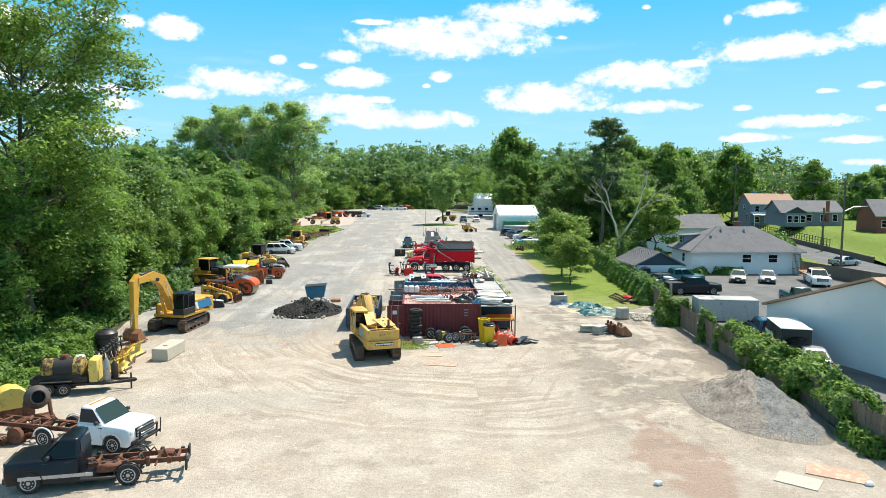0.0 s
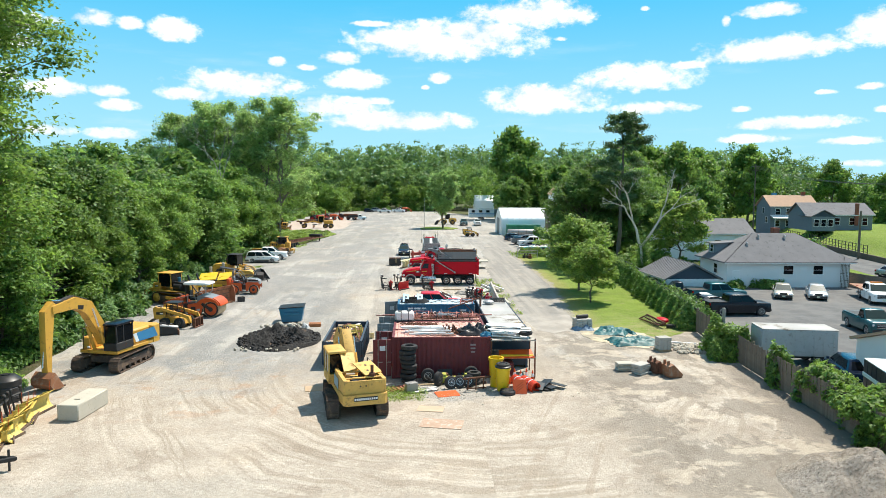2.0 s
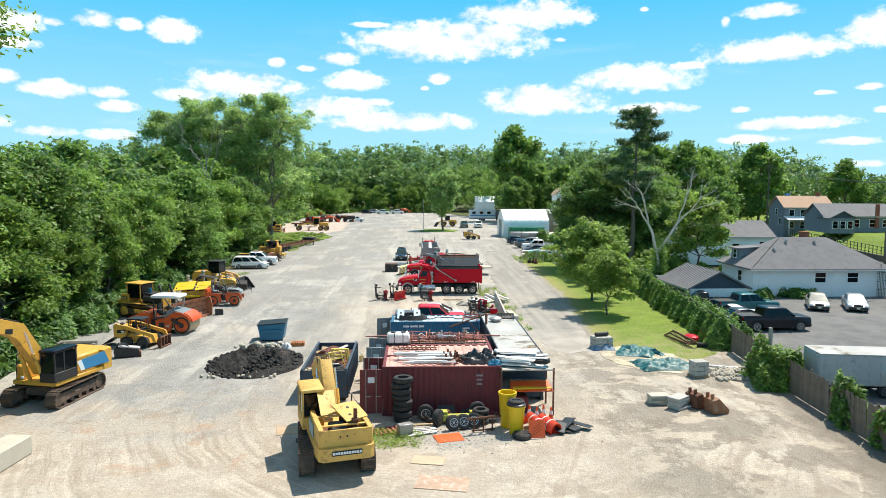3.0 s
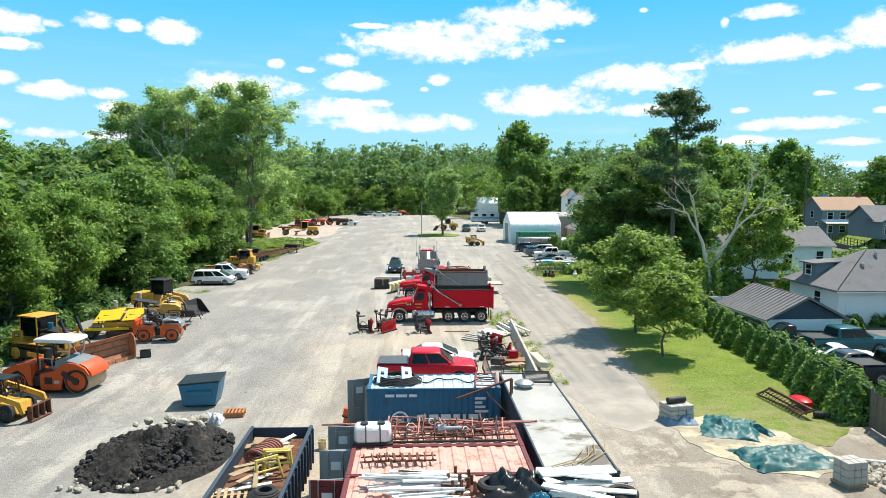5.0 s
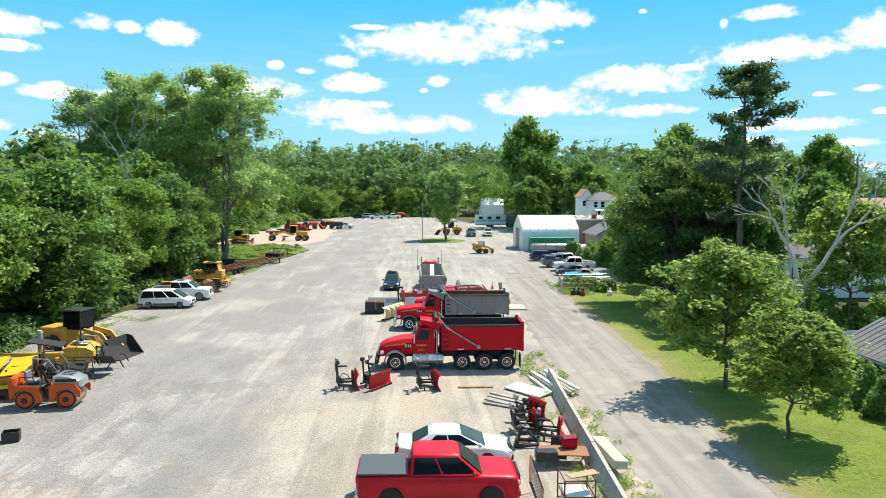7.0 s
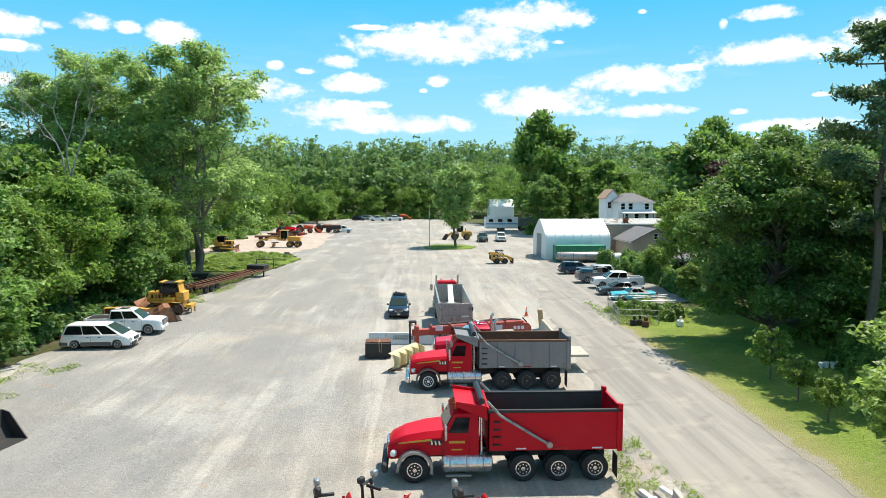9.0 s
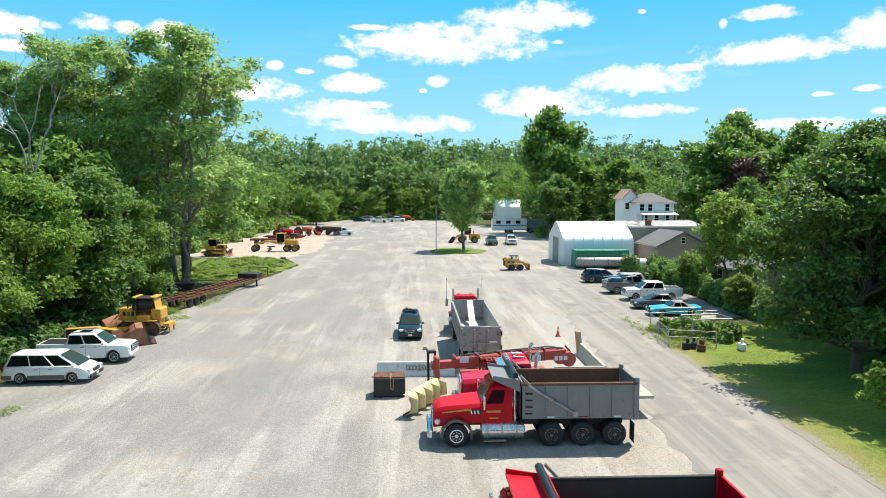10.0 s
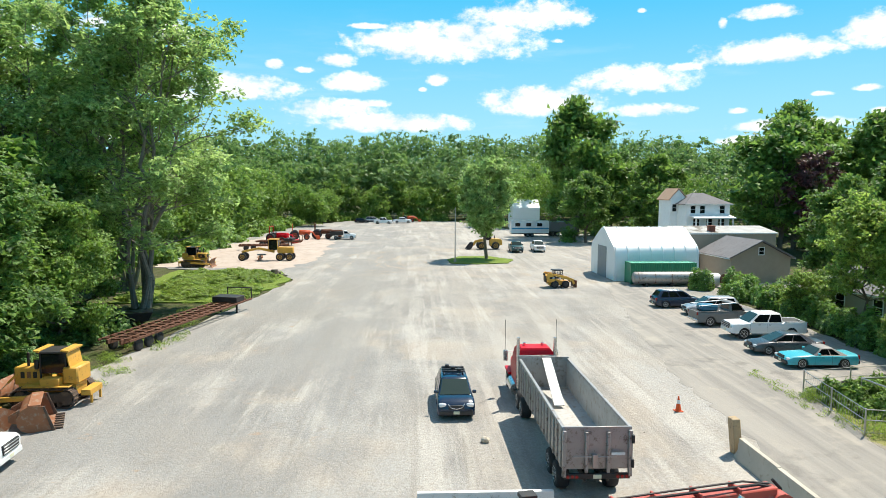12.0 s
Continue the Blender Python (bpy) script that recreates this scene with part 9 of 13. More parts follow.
skid_steer(-19.65, 69.05, -10, "yellow skid steer loader with a bucket frame", True)
skid_steer(13.2, 172.8, 4, "yellow skid steer loader alone on the gravel")
att = thing("attachment", -19.2, 65.6, 0, 22, "black hydraulic attachment lying on the gravel", "attachment")
part("housing", Shape().prism([(-0.75, 0.05), (-0.8, 0.5), (-0.6, 0.72), (0.1, 0.66), (0.8, 0.45), (0.85, 0.05)], -0.3, 0.3, 0.04, 0.02), dark_steel, att)
for sy in (-0.22, 0.0, 0.22):
    part("ram", Shape().cyl((-0.5, sy, 0.8), (0.85, sy, 0.58), 0.06, n=10), bare_steel, att)
part("motor", Shape().cyl((-0.55, -0.32, 0.45), (-0.55, 0.32, 0.45), 0.26, n=16).box(-0.5, 0, 0.82, 0.3, 0.4, 0.2, 0.05), black_plastic, att)
part("rust_foot", Shape().box(0.85, 0, 0.2, 0.14, 0.8, 0.4, 0.02), rust_metal, att)
for sy in (-0.2, 0.15):
    part("hose", Shape().tube([(-0.6, sy, 0.7), (-0.5, sy - 0.1, 1.0), (-0.15, sy, 0.98), (0.15, sy + 0.08, 0.75)], 0.03), rubber, att)
# weathered planks and blocks at the edge of the wood
for k in range(7):
    solid("weathered_plank", Shape().box(0, 0, 0.06, 2.6 + 0.3 * (k % 3), 0.26, 0.1, 0.02), paint("plank_grey", (0.40, 0.37, 0.32), 0.9, vary=0.25, grime=(0.2, 0.17, 0.13), amount=0.35) if k == 0 else bpy.data.materials["plank_grey"], -24.3 + 0.25 * (k % 4), 64.6 + 0.75 * k, 0.11 * (k % 2), 62 + 11 * (k % 3), "weathered grey plank at the edge of the wood", "plank", "weathered planks")


def drum(t, x, y, r, w, mat=None):
    d = part("drum", Shape().lathe((x, y - w / 2, r), (0, 1, 0), [(0, r * 0.93), (0.012, r), (w - 0.012, r), (w, r * 0.93)], 36), mat or bare_steel, t)
    for sy in (-1, 1):
        part("drum_wall", Shape().cyl((x, y + sy * (w / 2 - 0.03), r), (x, y + sy * (w / 2 + 0.006), r), r * 0.92, n=30), dark_steel, d)
        part("drum_hub", Shape().lathe((x, y + sy * w / 2, r), (0, sy, 0), [(0, r * 0.74), (0.05, r * 0.72), (0.07, r * 0.5), (0.07, r * 0.1)], 26), orange_paint, d)
        part("drum_bolt", Shape().lathe((x, y + sy * (w / 2 + 0.06), r), (0, sy, 0), [(0, r * 0.3), (0.08, r * 0.26), (0.1, r * 0.1)], 14), black_plastic, d)
    return d


worn_drum = paint("worn_drum", (0.42, 0.31, 0.19), 0.45, 0.35, vary=0.2, grime=(0.24, 0.15, 0.09), amount=0.3)
hood_grey = paint("hood_grey", (0.20, 0.225, 0.25), 0.4, vary=0.1, grime=(0.3, 0.27, 0.23), amount=0.12)
roll = thing("road_roller", -19.35, 73.9, 0, -6, "orange road roller with a white canopy", "roller", "rollers")
drum(roll, 1.6, 0, 0.72, 1.86, worn_drum)
for sy in (-1, 1):
    wheel(roll, -1.75, sy * 0.7, 0.66, 0.5, orange_paint, sy)
    # rounded side frame that holds the drum
    side = [(-0.45, 0.22), (-0.48, 1.12), (-0.2, 1.2), (0.35, 1.3), (0.75, 1.62), (1.2, 1.76), (1.7, 1.72), (2.15, 1.48), (2.4, 1.12), (2.3, 1.06), (2.02, 1.32), (1.6, 1.44), (1.2, 1.34), (0.92, 1.06), (0.8, 0.7), (0.72, 0.22)]
    fr = part("side_frame", Shape().prism(side, sy * 0.97 - 0.06, sy * 0.97 + 0.06), orange_paint, roll)
    part("frame_recess", Shape().box(0.02, sy * 1.035, 0.75, 0.45, 0.02, 0.4, 0.01), dark_steel, fr)
    part("grey_patch", Shape().box(0.5, sy * 1.036, 0.68, 0.3, 0.02, 0.18, 0.01), silver_paint, fr)
    part("drum_arm", Shape().box(1.2, sy * 1.04, 1.0, 0.9, 0.06, 0.26, 0.03, ry=32), black_plastic, fr)
    part("rear_fender", Shape().prism([(-2.75, 0.85), (-2.65, 1.3), (-1.9, 1.62), (-1.2, 1.75), (-1.0, 1.66), (-0.95, 0.4), (-1.15, 0.5), (-1.35, 1.0), (-1.75, 1.32), (-2.3, 1.1)], sy * 0.95 - 0.07, sy * 0.95 + 0.07, 0.02, 0.01), orange_paint, roll)
    part("front_post", Shape().tube([(1.12, sy * 0.74, 2.9), (1.1, sy * 0.74, 2.2), (0.9, sy * 0.74, 1.95), (0.3, sy * 0.74, 1.5), (0.15, sy * 0.74, 1.25)], 0.05), silver_paint, roll)
    part("rear_post", Shape().tube([(-0.75, sy * 0.74, 2.9), (-0.72, sy * 0.74, 1.3)], 0.05), dark_steel, roll)
    part("door_rail", Shape().tube([(-0.6, sy * 0.78, 1.3), (-0.55, sy * 0.78, 1.95), (0.1, sy * 0.78, 1.95), (0.15, sy * 0.78, 1.4)], 0.03), silver_paint, roll)
part("front_hood", Shape().prism([(0.3, 1.2), (0.35, 1.85), (0.6, 1.97), (1.3, 1.86), (1.75, 1.72), (1.8, 1.46)], -0.9, 0.9, 0.08, 0.04), hood_grey, roll)
part("front_lid", Shape().prism([(1.78, 1.5), (1.8, 1.74), (2.1, 1.62), (2.45, 1.25), (2.5, 1.02), (2.3, 1.1), (2.05, 1.4)], -0.9, 0.9, 0.03, 0.015), orange_paint, roll)
part("chassis", Shape().box(-0.5, 0, 0.7, 2.4, 1.7, 0.7, 0.06), black_plastic, roll)
part("engine_cover", Shape().prism([(-2.7, 0.9), (-2.6, 1.32), (-1.6, 1.66), (-0.9, 1.7), (-0.9, 0.8)], -0.86, 0.86, 0.06, 0.03), orange_paint, roll)
part("engine_grille", Shape().slab((-2.45, -0.5, 1.41), (-1.7, -0.5, 1.66), (-1.7, 0.5, 1.66), (-2.45, 0.5, 1.41), 0.03), dark_steel, roll)
part("platform", Shape().box(-0.2, 0, 1.12, 1.4, 1.7, 0.1), black_plastic, roll)
part("seat", Shape().box(-0.35, 0, 1.5, 0.5, 0.6, 0.2, 0.06).box(-0.62, 0, 1.9, 0.16, 0.58, 0.75, 0.06), black_plastic, roll)
part("console", Shape().box(0.3, 0, 1.5, 0.3, 0.7, 0.7, 0.06, ry=-15).cyl((0.02, 0, 1.95), (-0.03, 0, 2.0), 0.22, n=16), dark_steel, roll)
part("canopy", Shape().loft([[(0.2 + 1.22 * q * math.cos(a) * (abs(math.cos(a)) ** -0.72 if abs(math.cos(a)) > 0.02 else 0), 0.9 * q * math.sin(a) * (abs(math.sin(a)) ** -0.72 if abs(math.sin(a)) > 0.02 else 0), z) for a in np.linspace(0, 2 * math.pi, 25)[:-1]] for q, z in ((0.97, 2.86), (1.0, 2.9), (0.99, 3.0), (0.93, 3.07), (0.7, 3.11))]), white_paint, roll)
tandem = thing("road_roller", -18.17, 86.5, 0, 4, "orange tandem roller with two steel drums", "roller", "rollers")
for wx in (-1.02, 1.02):
    drum(tandem, wx, 0, 0.52, 1.3, worn_drum)
for sy in (-1, 1):
    part("front_frame", Shape().prism([(0.2, 0.4), (0.2, 1.25), (0.45, 1.35), (1.5, 1.3), (1.75, 0.95), (1.72, 0.6), (1.6, 0.62), (1.45, 0.95), (1.02, 1.1), (0.6, 0.92), (0.45, 0.4)], sy * 0.68 - 0.04, sy * 0.68 + 0.04), orange_paint, tandem)
    part("rear_frame", Shape().prism([(-1.75, 0.6), (-1.8, 1.7), (-1.6, 1.75), (-1.45, 1.3), (-0.3, 1.25), (-0.2, 0.4), (-0.45, 0.4), (-0.6, 0.92), (-1.02, 1.1), (-1.45, 0.95), (-1.6, 0.62)], sy * 0.68 - 0.04, sy * 0.68 + 0.04), orange_paint, tandem)
    part("hand_rail", Shape().tube([(-1.3, sy * 0.62, 1.25), (-1.25, sy * 0.62, 1.72), (-0.6, sy * 0.62, 1.72), (-0.5, sy * 0.62, 1.25)], 0.025), dark_steel, tandem)
    part("hood_stripe", Shape().box(1.0, sy * 0.615, 1.5, 1.05, 0.02, 0.16, 0.004), black_plastic, tandem)
part("bonnet", Shape().prism([(0.3, 1.2), (0.32, 1.68), (0.6, 1.78), (1.2, 1.7), (1.68, 1.45), (1.74, 1.1)], -0.6, 0.6, 0.1, 0.06), silver_paint, tandem)
for q in (-0.3, 0.0, 0.3):
    part("hood_vent", Shape().slab((0.7, q - 0.06, 1.775), (1.25, q - 0.06, 1.70), (1.25, q + 0.06, 1.70), (0.7, q + 0.06, 1.775), 0.012), black_plastic, tandem)
part("tail_box", Shape().prism([(-1.78, 0.9), (-1.8, 1.68), (-1.5, 1.66), (-1.4, 1.1)], -0.62, 0.62, 0.03, 0.015), orange_paint, tandem)
part("center_joint", Shape().box(0, 0, 0.75, 0.55, 0.7, 0.55, 0.06).box(-0.75, 0, 1.18, 1.2, 1.28, 0.12, 0.03), black_plastic, tandem)
part("operator_seat", Shape().box(-0.85, 0, 1.38, 0.5, 0.55, 0.2, 0.06).box(-1.12, 0, 1.68, 0.16, 0.55, 0.5, 0.06), hood_grey, tandem)
part("steering", Shape().cyl((-0.15, 0, 1.2), (-0.3, 0, 1.72), 0.07).cyl((-0.31, 0, 1.72), (-0.35, 0, 1.77), 0.21, n=14), black_plastic, tandem)


def paver(x, y, rz, label, hood, lid, badge=False):
    t = thing("asphalt_paver", x, y, 0, rz, label, "paver", "pavers")
    for sy in (-1, 1):
        track(t, sy * 0.85, 3.0, 0.7, 0.4)
    part("tractor", Shape().box(-0.2, 0, 0.9, 3.0, 1.8, 0.7, 0.08), hood if badge else machine_yellow, t)
    for k in range(6):
        part("cable_bundle", Shape().tube([(1.0 + 0.25 * k, -0.9 + 0.3 * (k % 4), 0.8), (1.1 + 0.25 * k, -0.8 + 0.3 * (k % 4), 1.5 + 0.12 * (k % 3)), (1.4 + 0.22 * k, -0.6 + 0.3 * (k % 3), 1.55), (1.5 + 0.25 * k, -0.7 + 0.3 * (k % 3), 0.7)], 0.05), rubber, t)
    part("bonnet", Shape().prism([(0.5, 0.9), (0.55, 1.75), (0.8, 1.95), (1.9, 1.85), (2.3, 1.6), (2.4, 0.9)], -1.0, 1.0, 0.1, 0.05, 0.1) if badge else Shape().prism([(-1.2, 1.0), (-1.1, 1.35), (0.9, 1.3), (1.1, 1.0)], -0.85, 0.85, 0.1, 0.05), hood if badge else dark_steel, t)
    if badge:
        part("badge", Shape().slab((0.9, -0.75, 1.96), (1.85, -0.75, 1.875), (1.85, 0.1, 1.875), (0.9, 0.1, 1.96), 0.02), decal_black, t)
        word_bar((0.2, 0.2, 0.2), 0.3, decal_white, t, pose(1.5, -0.33, 1.945, 0, 5, 0), 0.15)
        part("lid", Shape().slab((-1.5, -0.7, 2.2), (0.4, -0.7, 1.8), (0.4, 0.7, 1.8), (-1.5, 0.7, 2.2), 0.06), dark_steel, t)
        part("side_arm", Shape().box(-0.6, -1.05, 1.5, 4.2, 0.1, 0.25, 0.03, ry=3), hood, t)
    else:
        # sheet-metal covers folded over the hopper
        for k, (x0, x1) in enumerate(((-2.3, -0.45), (-0.3, 1.2))):
            part("cover_plate", Shape().slab((x0, -1.15, 1.3), (x1, -1.15, 1.42), (x1 + 0.1, 0.7, 2.0), (x0 + 0.1, 0.7, 1.85), 0.06), lid, t)
            part("plate_grip", Shape().box((x0 + x1) / 2, -0.3, 1.68, 0.8, 0.08, 0.06, 0.02, rx=18), lid, t)
            part("plate_brace", Shape().box(x0 + 0.25, -0.75, 1.35, 0.08, 0.1, 0.5), dark_steel, t)
        for sx in (-2.1, 0.9):
            part("cover_post", Shape().box(sx, 0.45, 1.4, 0.1, 0.1, 0.9), hood, t)
    for sy in (-1, 1):
        part("hopper_wing", Shape().slab((2.3, sy * 0.3, 0.6), (3.4, sy * 0.3, 0.55), (3.4, sy * 1.45, 1.25), (2.3, sy * 1.45, 1.3), 0.06 * sy), dark_steel, t)
        part("screed_arm", Shape().box(-1.4, sy * 1.15, 0.75, 3.2, 0.12, 0.22, 0.02), hood, t)
        part("hand_rail", Shape().tube([(1.3, sy * 0.95, 1.0), (1.35, sy * 0.95, 2.2), (2.1, sy * 0.95, 2.1), (2.5, sy * 0.95, 1.5), (2.6, sy * 0.95, 0.6)], 0.03), bare_steel, t)
        part("operator_seat", Shape().box(1.5, sy * 0.5, 1.5, 0.5, 0.5, 0.15, 0.04).box(1.3, sy * 0.5, 1.85, 0.14, 0.5, 0.7, 0.05), black_plastic, t)
        part("step_rail", Shape().tube([(2.9, sy * 0.9, 0.3), (3.3, sy * 0.9, 0.9), (3.7, sy * 0.8, 0.85), (3.9, sy * 0.8, 0.4)], 0.04), dark_steel, t)
    part("control_console", Shape().box(1.75, 0, 1.55, 0.4, 1.7, 0.5, 0.06, ry=-20).box(2.2, 0, 1.1, 0.6, 1.5, 0.5, 0.05), black_plastic, t)
    part("screed", Shape().box(-2.7, 0, 0.4, 0.8, 2.6, 0.5, 0.04), dark_steel, t)
    part("exhaust", Shape().cyl((-1.2, 0.95, 1.2), (-1.2, 0.95, 2.45), 0.15, n=12).cyl((-1.2, 0.95, 2.45), (-1.2, 0.95, 2.62), 0.19, 0.15, n=12), concrete, t)
    return t


paver(-21.3, 88.6, 10, "yellow asphalt paver with folded cover plates", bright_yellow, bright_yellow)
paver(-21.0, 92.8, 12, "yellow paver with a black-lidded bonnet", machine_yellow, dark_steel, True)
tripod = thing("tool_stand", -18.6, 90.6, 0, 0, "black frame of paving tools between the machines", "stand")
part("frame", Shape().tube([(-0.6, -0.5, 0), (-0.5, -0.4, 1.5), (0.5, -0.4, 1.5), (0.6, -0.5, 0)], 0.03).tube([(-0.6, 0.5, 0), (-0.5, 0.4, 1.5), (0.5, 0.4, 1.5), (0.6, 0.5, 0)], 0.03).box(0, 0, 0.8, 1.0, 0.9, 0.08).box(0.1, 0, 1.1, 0.5, 0.5, 0.4), dark_steel, tripod)


def wheel_loader(x, y, rz, label):
    t = thing("wheel_loader", x, y, 0, rz, label, "loader", "wheel loaders")
    for wx in (-1.35, 1.35):
        for sy in (-1, 1):
            wheel(t, wx, sy * 0.95, 0.72, 0.5, machine_yellow, sy)
    part("rear_body", Shape().prism([(-2.6, 0.8), (-2.6, 1.6), (-2.3, 1.95), (-0.3, 2.0), (-0.3, 0.7)], -0.8, 0.8, 0.06, 0.03), machine_yellow, t)
    part("front_body", Shape().box(1.0, 0, 1.0, 1.4, 0.9, 0.9, 0.06), machine_yellow, t)
    canopy_cab(t, 0.1, 1.5, 1.3, 1.3, 1.6, dark_steel, dark_steel)
    for sy in (-1, 1):
        part("lift_arm", beam([(0.9, 1.8), (2.2, 1.5), (3.1, 0.55)], [0.28, 0.36, 0.22], sy * 0.5, 0.14), machine_yellow, t)
        ram(t, (1.0, sy * 0.3, 1.2), (2.2, sy * 0.3, 1.35), 0.06)
    shell = [(2.9, 1.3), (3.1, 0.6), (3.4, 0.1), (4.2, 0.02)]
    s = Shape()
    for (ax, az), (ex, ez) in zip(shell, shell[1:]):
        s.slab((ax, -1.25, az), (ax, 1.25, az), (ex, 1.25, ez), (ex, -1.25, ez), 0.06)
    part("bucket", s, dark_steel, t)
    for sy in (-1, 1):
        part("bucket_cheek", Shape().prism(shell + [(3.3, 1.2)], sy * 1.25 - 0.03, sy * 1.25 + 0.03), dark_steel, t)
    part("exhaust", Shape().cyl((-1.2, 0.3, 1.9), (-1.2, 0.3, 2.6), 0.07), dark_steel, t)
    return t


wheel_loader(-22.3, 98.2, -14, "yellow wheel loader with a black cab")
wheel_loader(10.5, 222.8, 182, "yellow wheel loader beside the island tree")

# motor grader and other machines in the far corner
gr = thing("motor_grader", -26.6, 203.2, 0, 180, "yellow motor grader at the far edge", "grader")
for wx in (3.6, -2.2, -3.7):
    for sy in (-1, 1):
        wheel(gr, wx, sy * 0.95, 0.62, 0.38, machine_yellow, sy)
part("main_beam", beam([(3.9, 1.35), (1.2, 1.9), (-1.2, 1.4)], [0.3, 0.35, 0.4], 0, 0.34), machine_yellow, gr)
part("engine_cover", Shape().box(-3.0, 0, 1.65, 2.4, 1.2, 1.0, 0.1), machine_yellow, gr)
canopy_cab(gr, -1.1, 1.4, 1.4, 1.4, 1.9, machine_yellow, machine_yellow)
part("blade", Shape().prism([(1.2, 0.1), (1.0, 0.4), (1.15, 0.75), (1.08, 0.75), (0.92, 0.4), (1.1, 0.1)], -1.7, 1.7), blade_rust, gr)
part("circle", Shape().cyl((0.8, 0, 0.85), (0.8, 0, 0.98), 0.7, n=18), dark_steel, gr)
dz = dozer(-35.0, 194.5, 0, "yellow crawler parked among weeds", 2.4)
st = thing("tree_stump", -21.8, 185.0, 0, 30, "old grey tree stump on the gravel", "stump")
part("stump", Shape().cyl((0, 0, -0.05), (0, 0, 0.7), 0.6, 0.45, 9).cyl((0.2, 0, 0.4), (1.0, 0.3, 0.1), 0.22, 0.1, 7), bark, st)
for x, y, rz, mat, lab in ((-28.5, 247, 10, orange_paint, "orange tractor with a loader at the far edge"), (-31.5, 238, -20, red_paint, "red farm implement at the far edge"), (-5.2, 325, 0, orange_paint, "small orange tractor by the far wood"), (-24, 250, 0, rust_metal, "rusty machine frame at the far edge")):
    tt = thing("farm_tractor", x, y, 0, rz, lab, "tractor", "far machines")
    tt.matrix_basis = tt.matrix_basis @ Matrix.Scale(1.45, 4)
    for wx, r in ((-0.8, 0.7), (1.0, 0.45)):
        for sy in (-1, 1):
            wheel(tt, wx, sy * 0.75, r, 0.35, mat, sy)
    part("bonnet", Shape().box(0.7, 0, 1.1, 1.7, 0.7, 0.7, 0.08), mat, tt)
    part("seat", Shape().box(-0.7, 0, 1.2, 0.6, 0.9, 0.6, 0.08), black_plastic, tt)
    part("roll_bar", Shape().tube([(-1.1, -0.5, 1.0), (-1.1, -0.5, 2.3), (-1.1, 0.5, 2.3), (-1.1, 0.5, 1.0)], 0.05), mat, tt)
    part("loader_arm", Shape().tube([(0.2, -0.6, 1.3), (1.9, -0.6, 1.1), (2.5, -0.6, 0.3)], 0.09).tube([(0.2, 0.6, 1.3), (1.9, 0.6, 1.1), (2.5, 0.6, 0.3)], 0.09).box(2.7, 0, 0.3, 0.5, 1.6, 0.5), mat, tt)
dpk = car("cab", -19.0, 247.5, 4, white_paint, "white pickup with a dark dump bed", bed=False, name="dump_pickup", category="truck")
part("dump_bed", Shape().box(-1.5, 0, 1.4, 2.9, 2.1, 0.9, 0.05, ry=-4), dark_steel, dpk)
part("dump_load", Shape().box(-1.5, 0, 1.95, 2.5, 1.8, 0.35, 0.15), rust_metal, dpk)


def flat_trailer(x, y, rz, L, label, deck_mat, axles=3):
    t = thing("flatbed_trailer", x, y, 0, rz, label, "trailer", "flatbed trailers")
    for sy in (-1, 1):
        part("main_rail", Shape().box(0, sy * 0.5, 0.85, L, 0.16, 0.34, 0.02), deck_mat, t)
        part("side_rail", Shape().box(0, sy * 1.2, 0.95, L, 0.1, 0.16, 0.02), deck_mat, t)
    for k in range(int(L / 0.9)):
        part("cross_member", Shape().box(-L / 2 + 0.4 + k * 0.9, 0, 0.98, 0.1, 2.4, 0.1, 0.01), deck_mat, t)
    for k in range(axles):
        for sy in (-1, 1):
            wheel(t, -L / 2 + 1.3 + k * 1.25, sy * 0.98, 0.44, 0.3, dark_steel, sy)
    part("headboard", Shape().tube([(L / 2 - 0.1, -1.2, 1.0), (L / 2 - 0.1, -1.2, 2.0), (L / 2 - 0.1, 1.2, 2.0), (L / 2 - 0.1, 1.2, 1.0)], 0.05), dark_steel, t)
    part("gooseneck", Shape().box(L / 2 - 2.3, 0, 1.3, 1.6, 2.4, 0.5, 0.04), dark_steel, t)
    part("landing_leg", Shape().box(L / 2 - 2.3, -0.8, 0.5, 0.16, 0.16, 1.0).box(L / 2 - 2.3, 0.8, 0.5, 0.16, 0.16, 1.0), dark_steel, t)
    return t


flat_trailer(-22.1, 150.6, 77.4, 18.7, "long rusty flatbed trailer frame", rust_metal, 3)
for x, y, rz in ((-31, 222, 10), (-30, 231, -6)):
    flat_trailer(x, y, rz, 9, "small flatbed trailer at the far edge", rust_metal, 2)
# a black truck bed piece, given the shape of a hopper on legs
hopper = thing("dump_hopper", -27.0, 151, 0, 20, "black truck bed piece in the weeds", "hopper")
part("body", Shape().prism([(-1.6, 0.5), (-1.9, 1.25), (1.9, 1.25), (1.5, 0.5)], -0.9, 0.9, 0.03, 0.02), black_paint, hopper)
part("leg", Shape().box(-1.0, 0, 0.3, 0.2, 1.4, 0.6).box(1.0, 0, 0.3, 0.2, 1.4, 0.6), dark_steel, hopper)

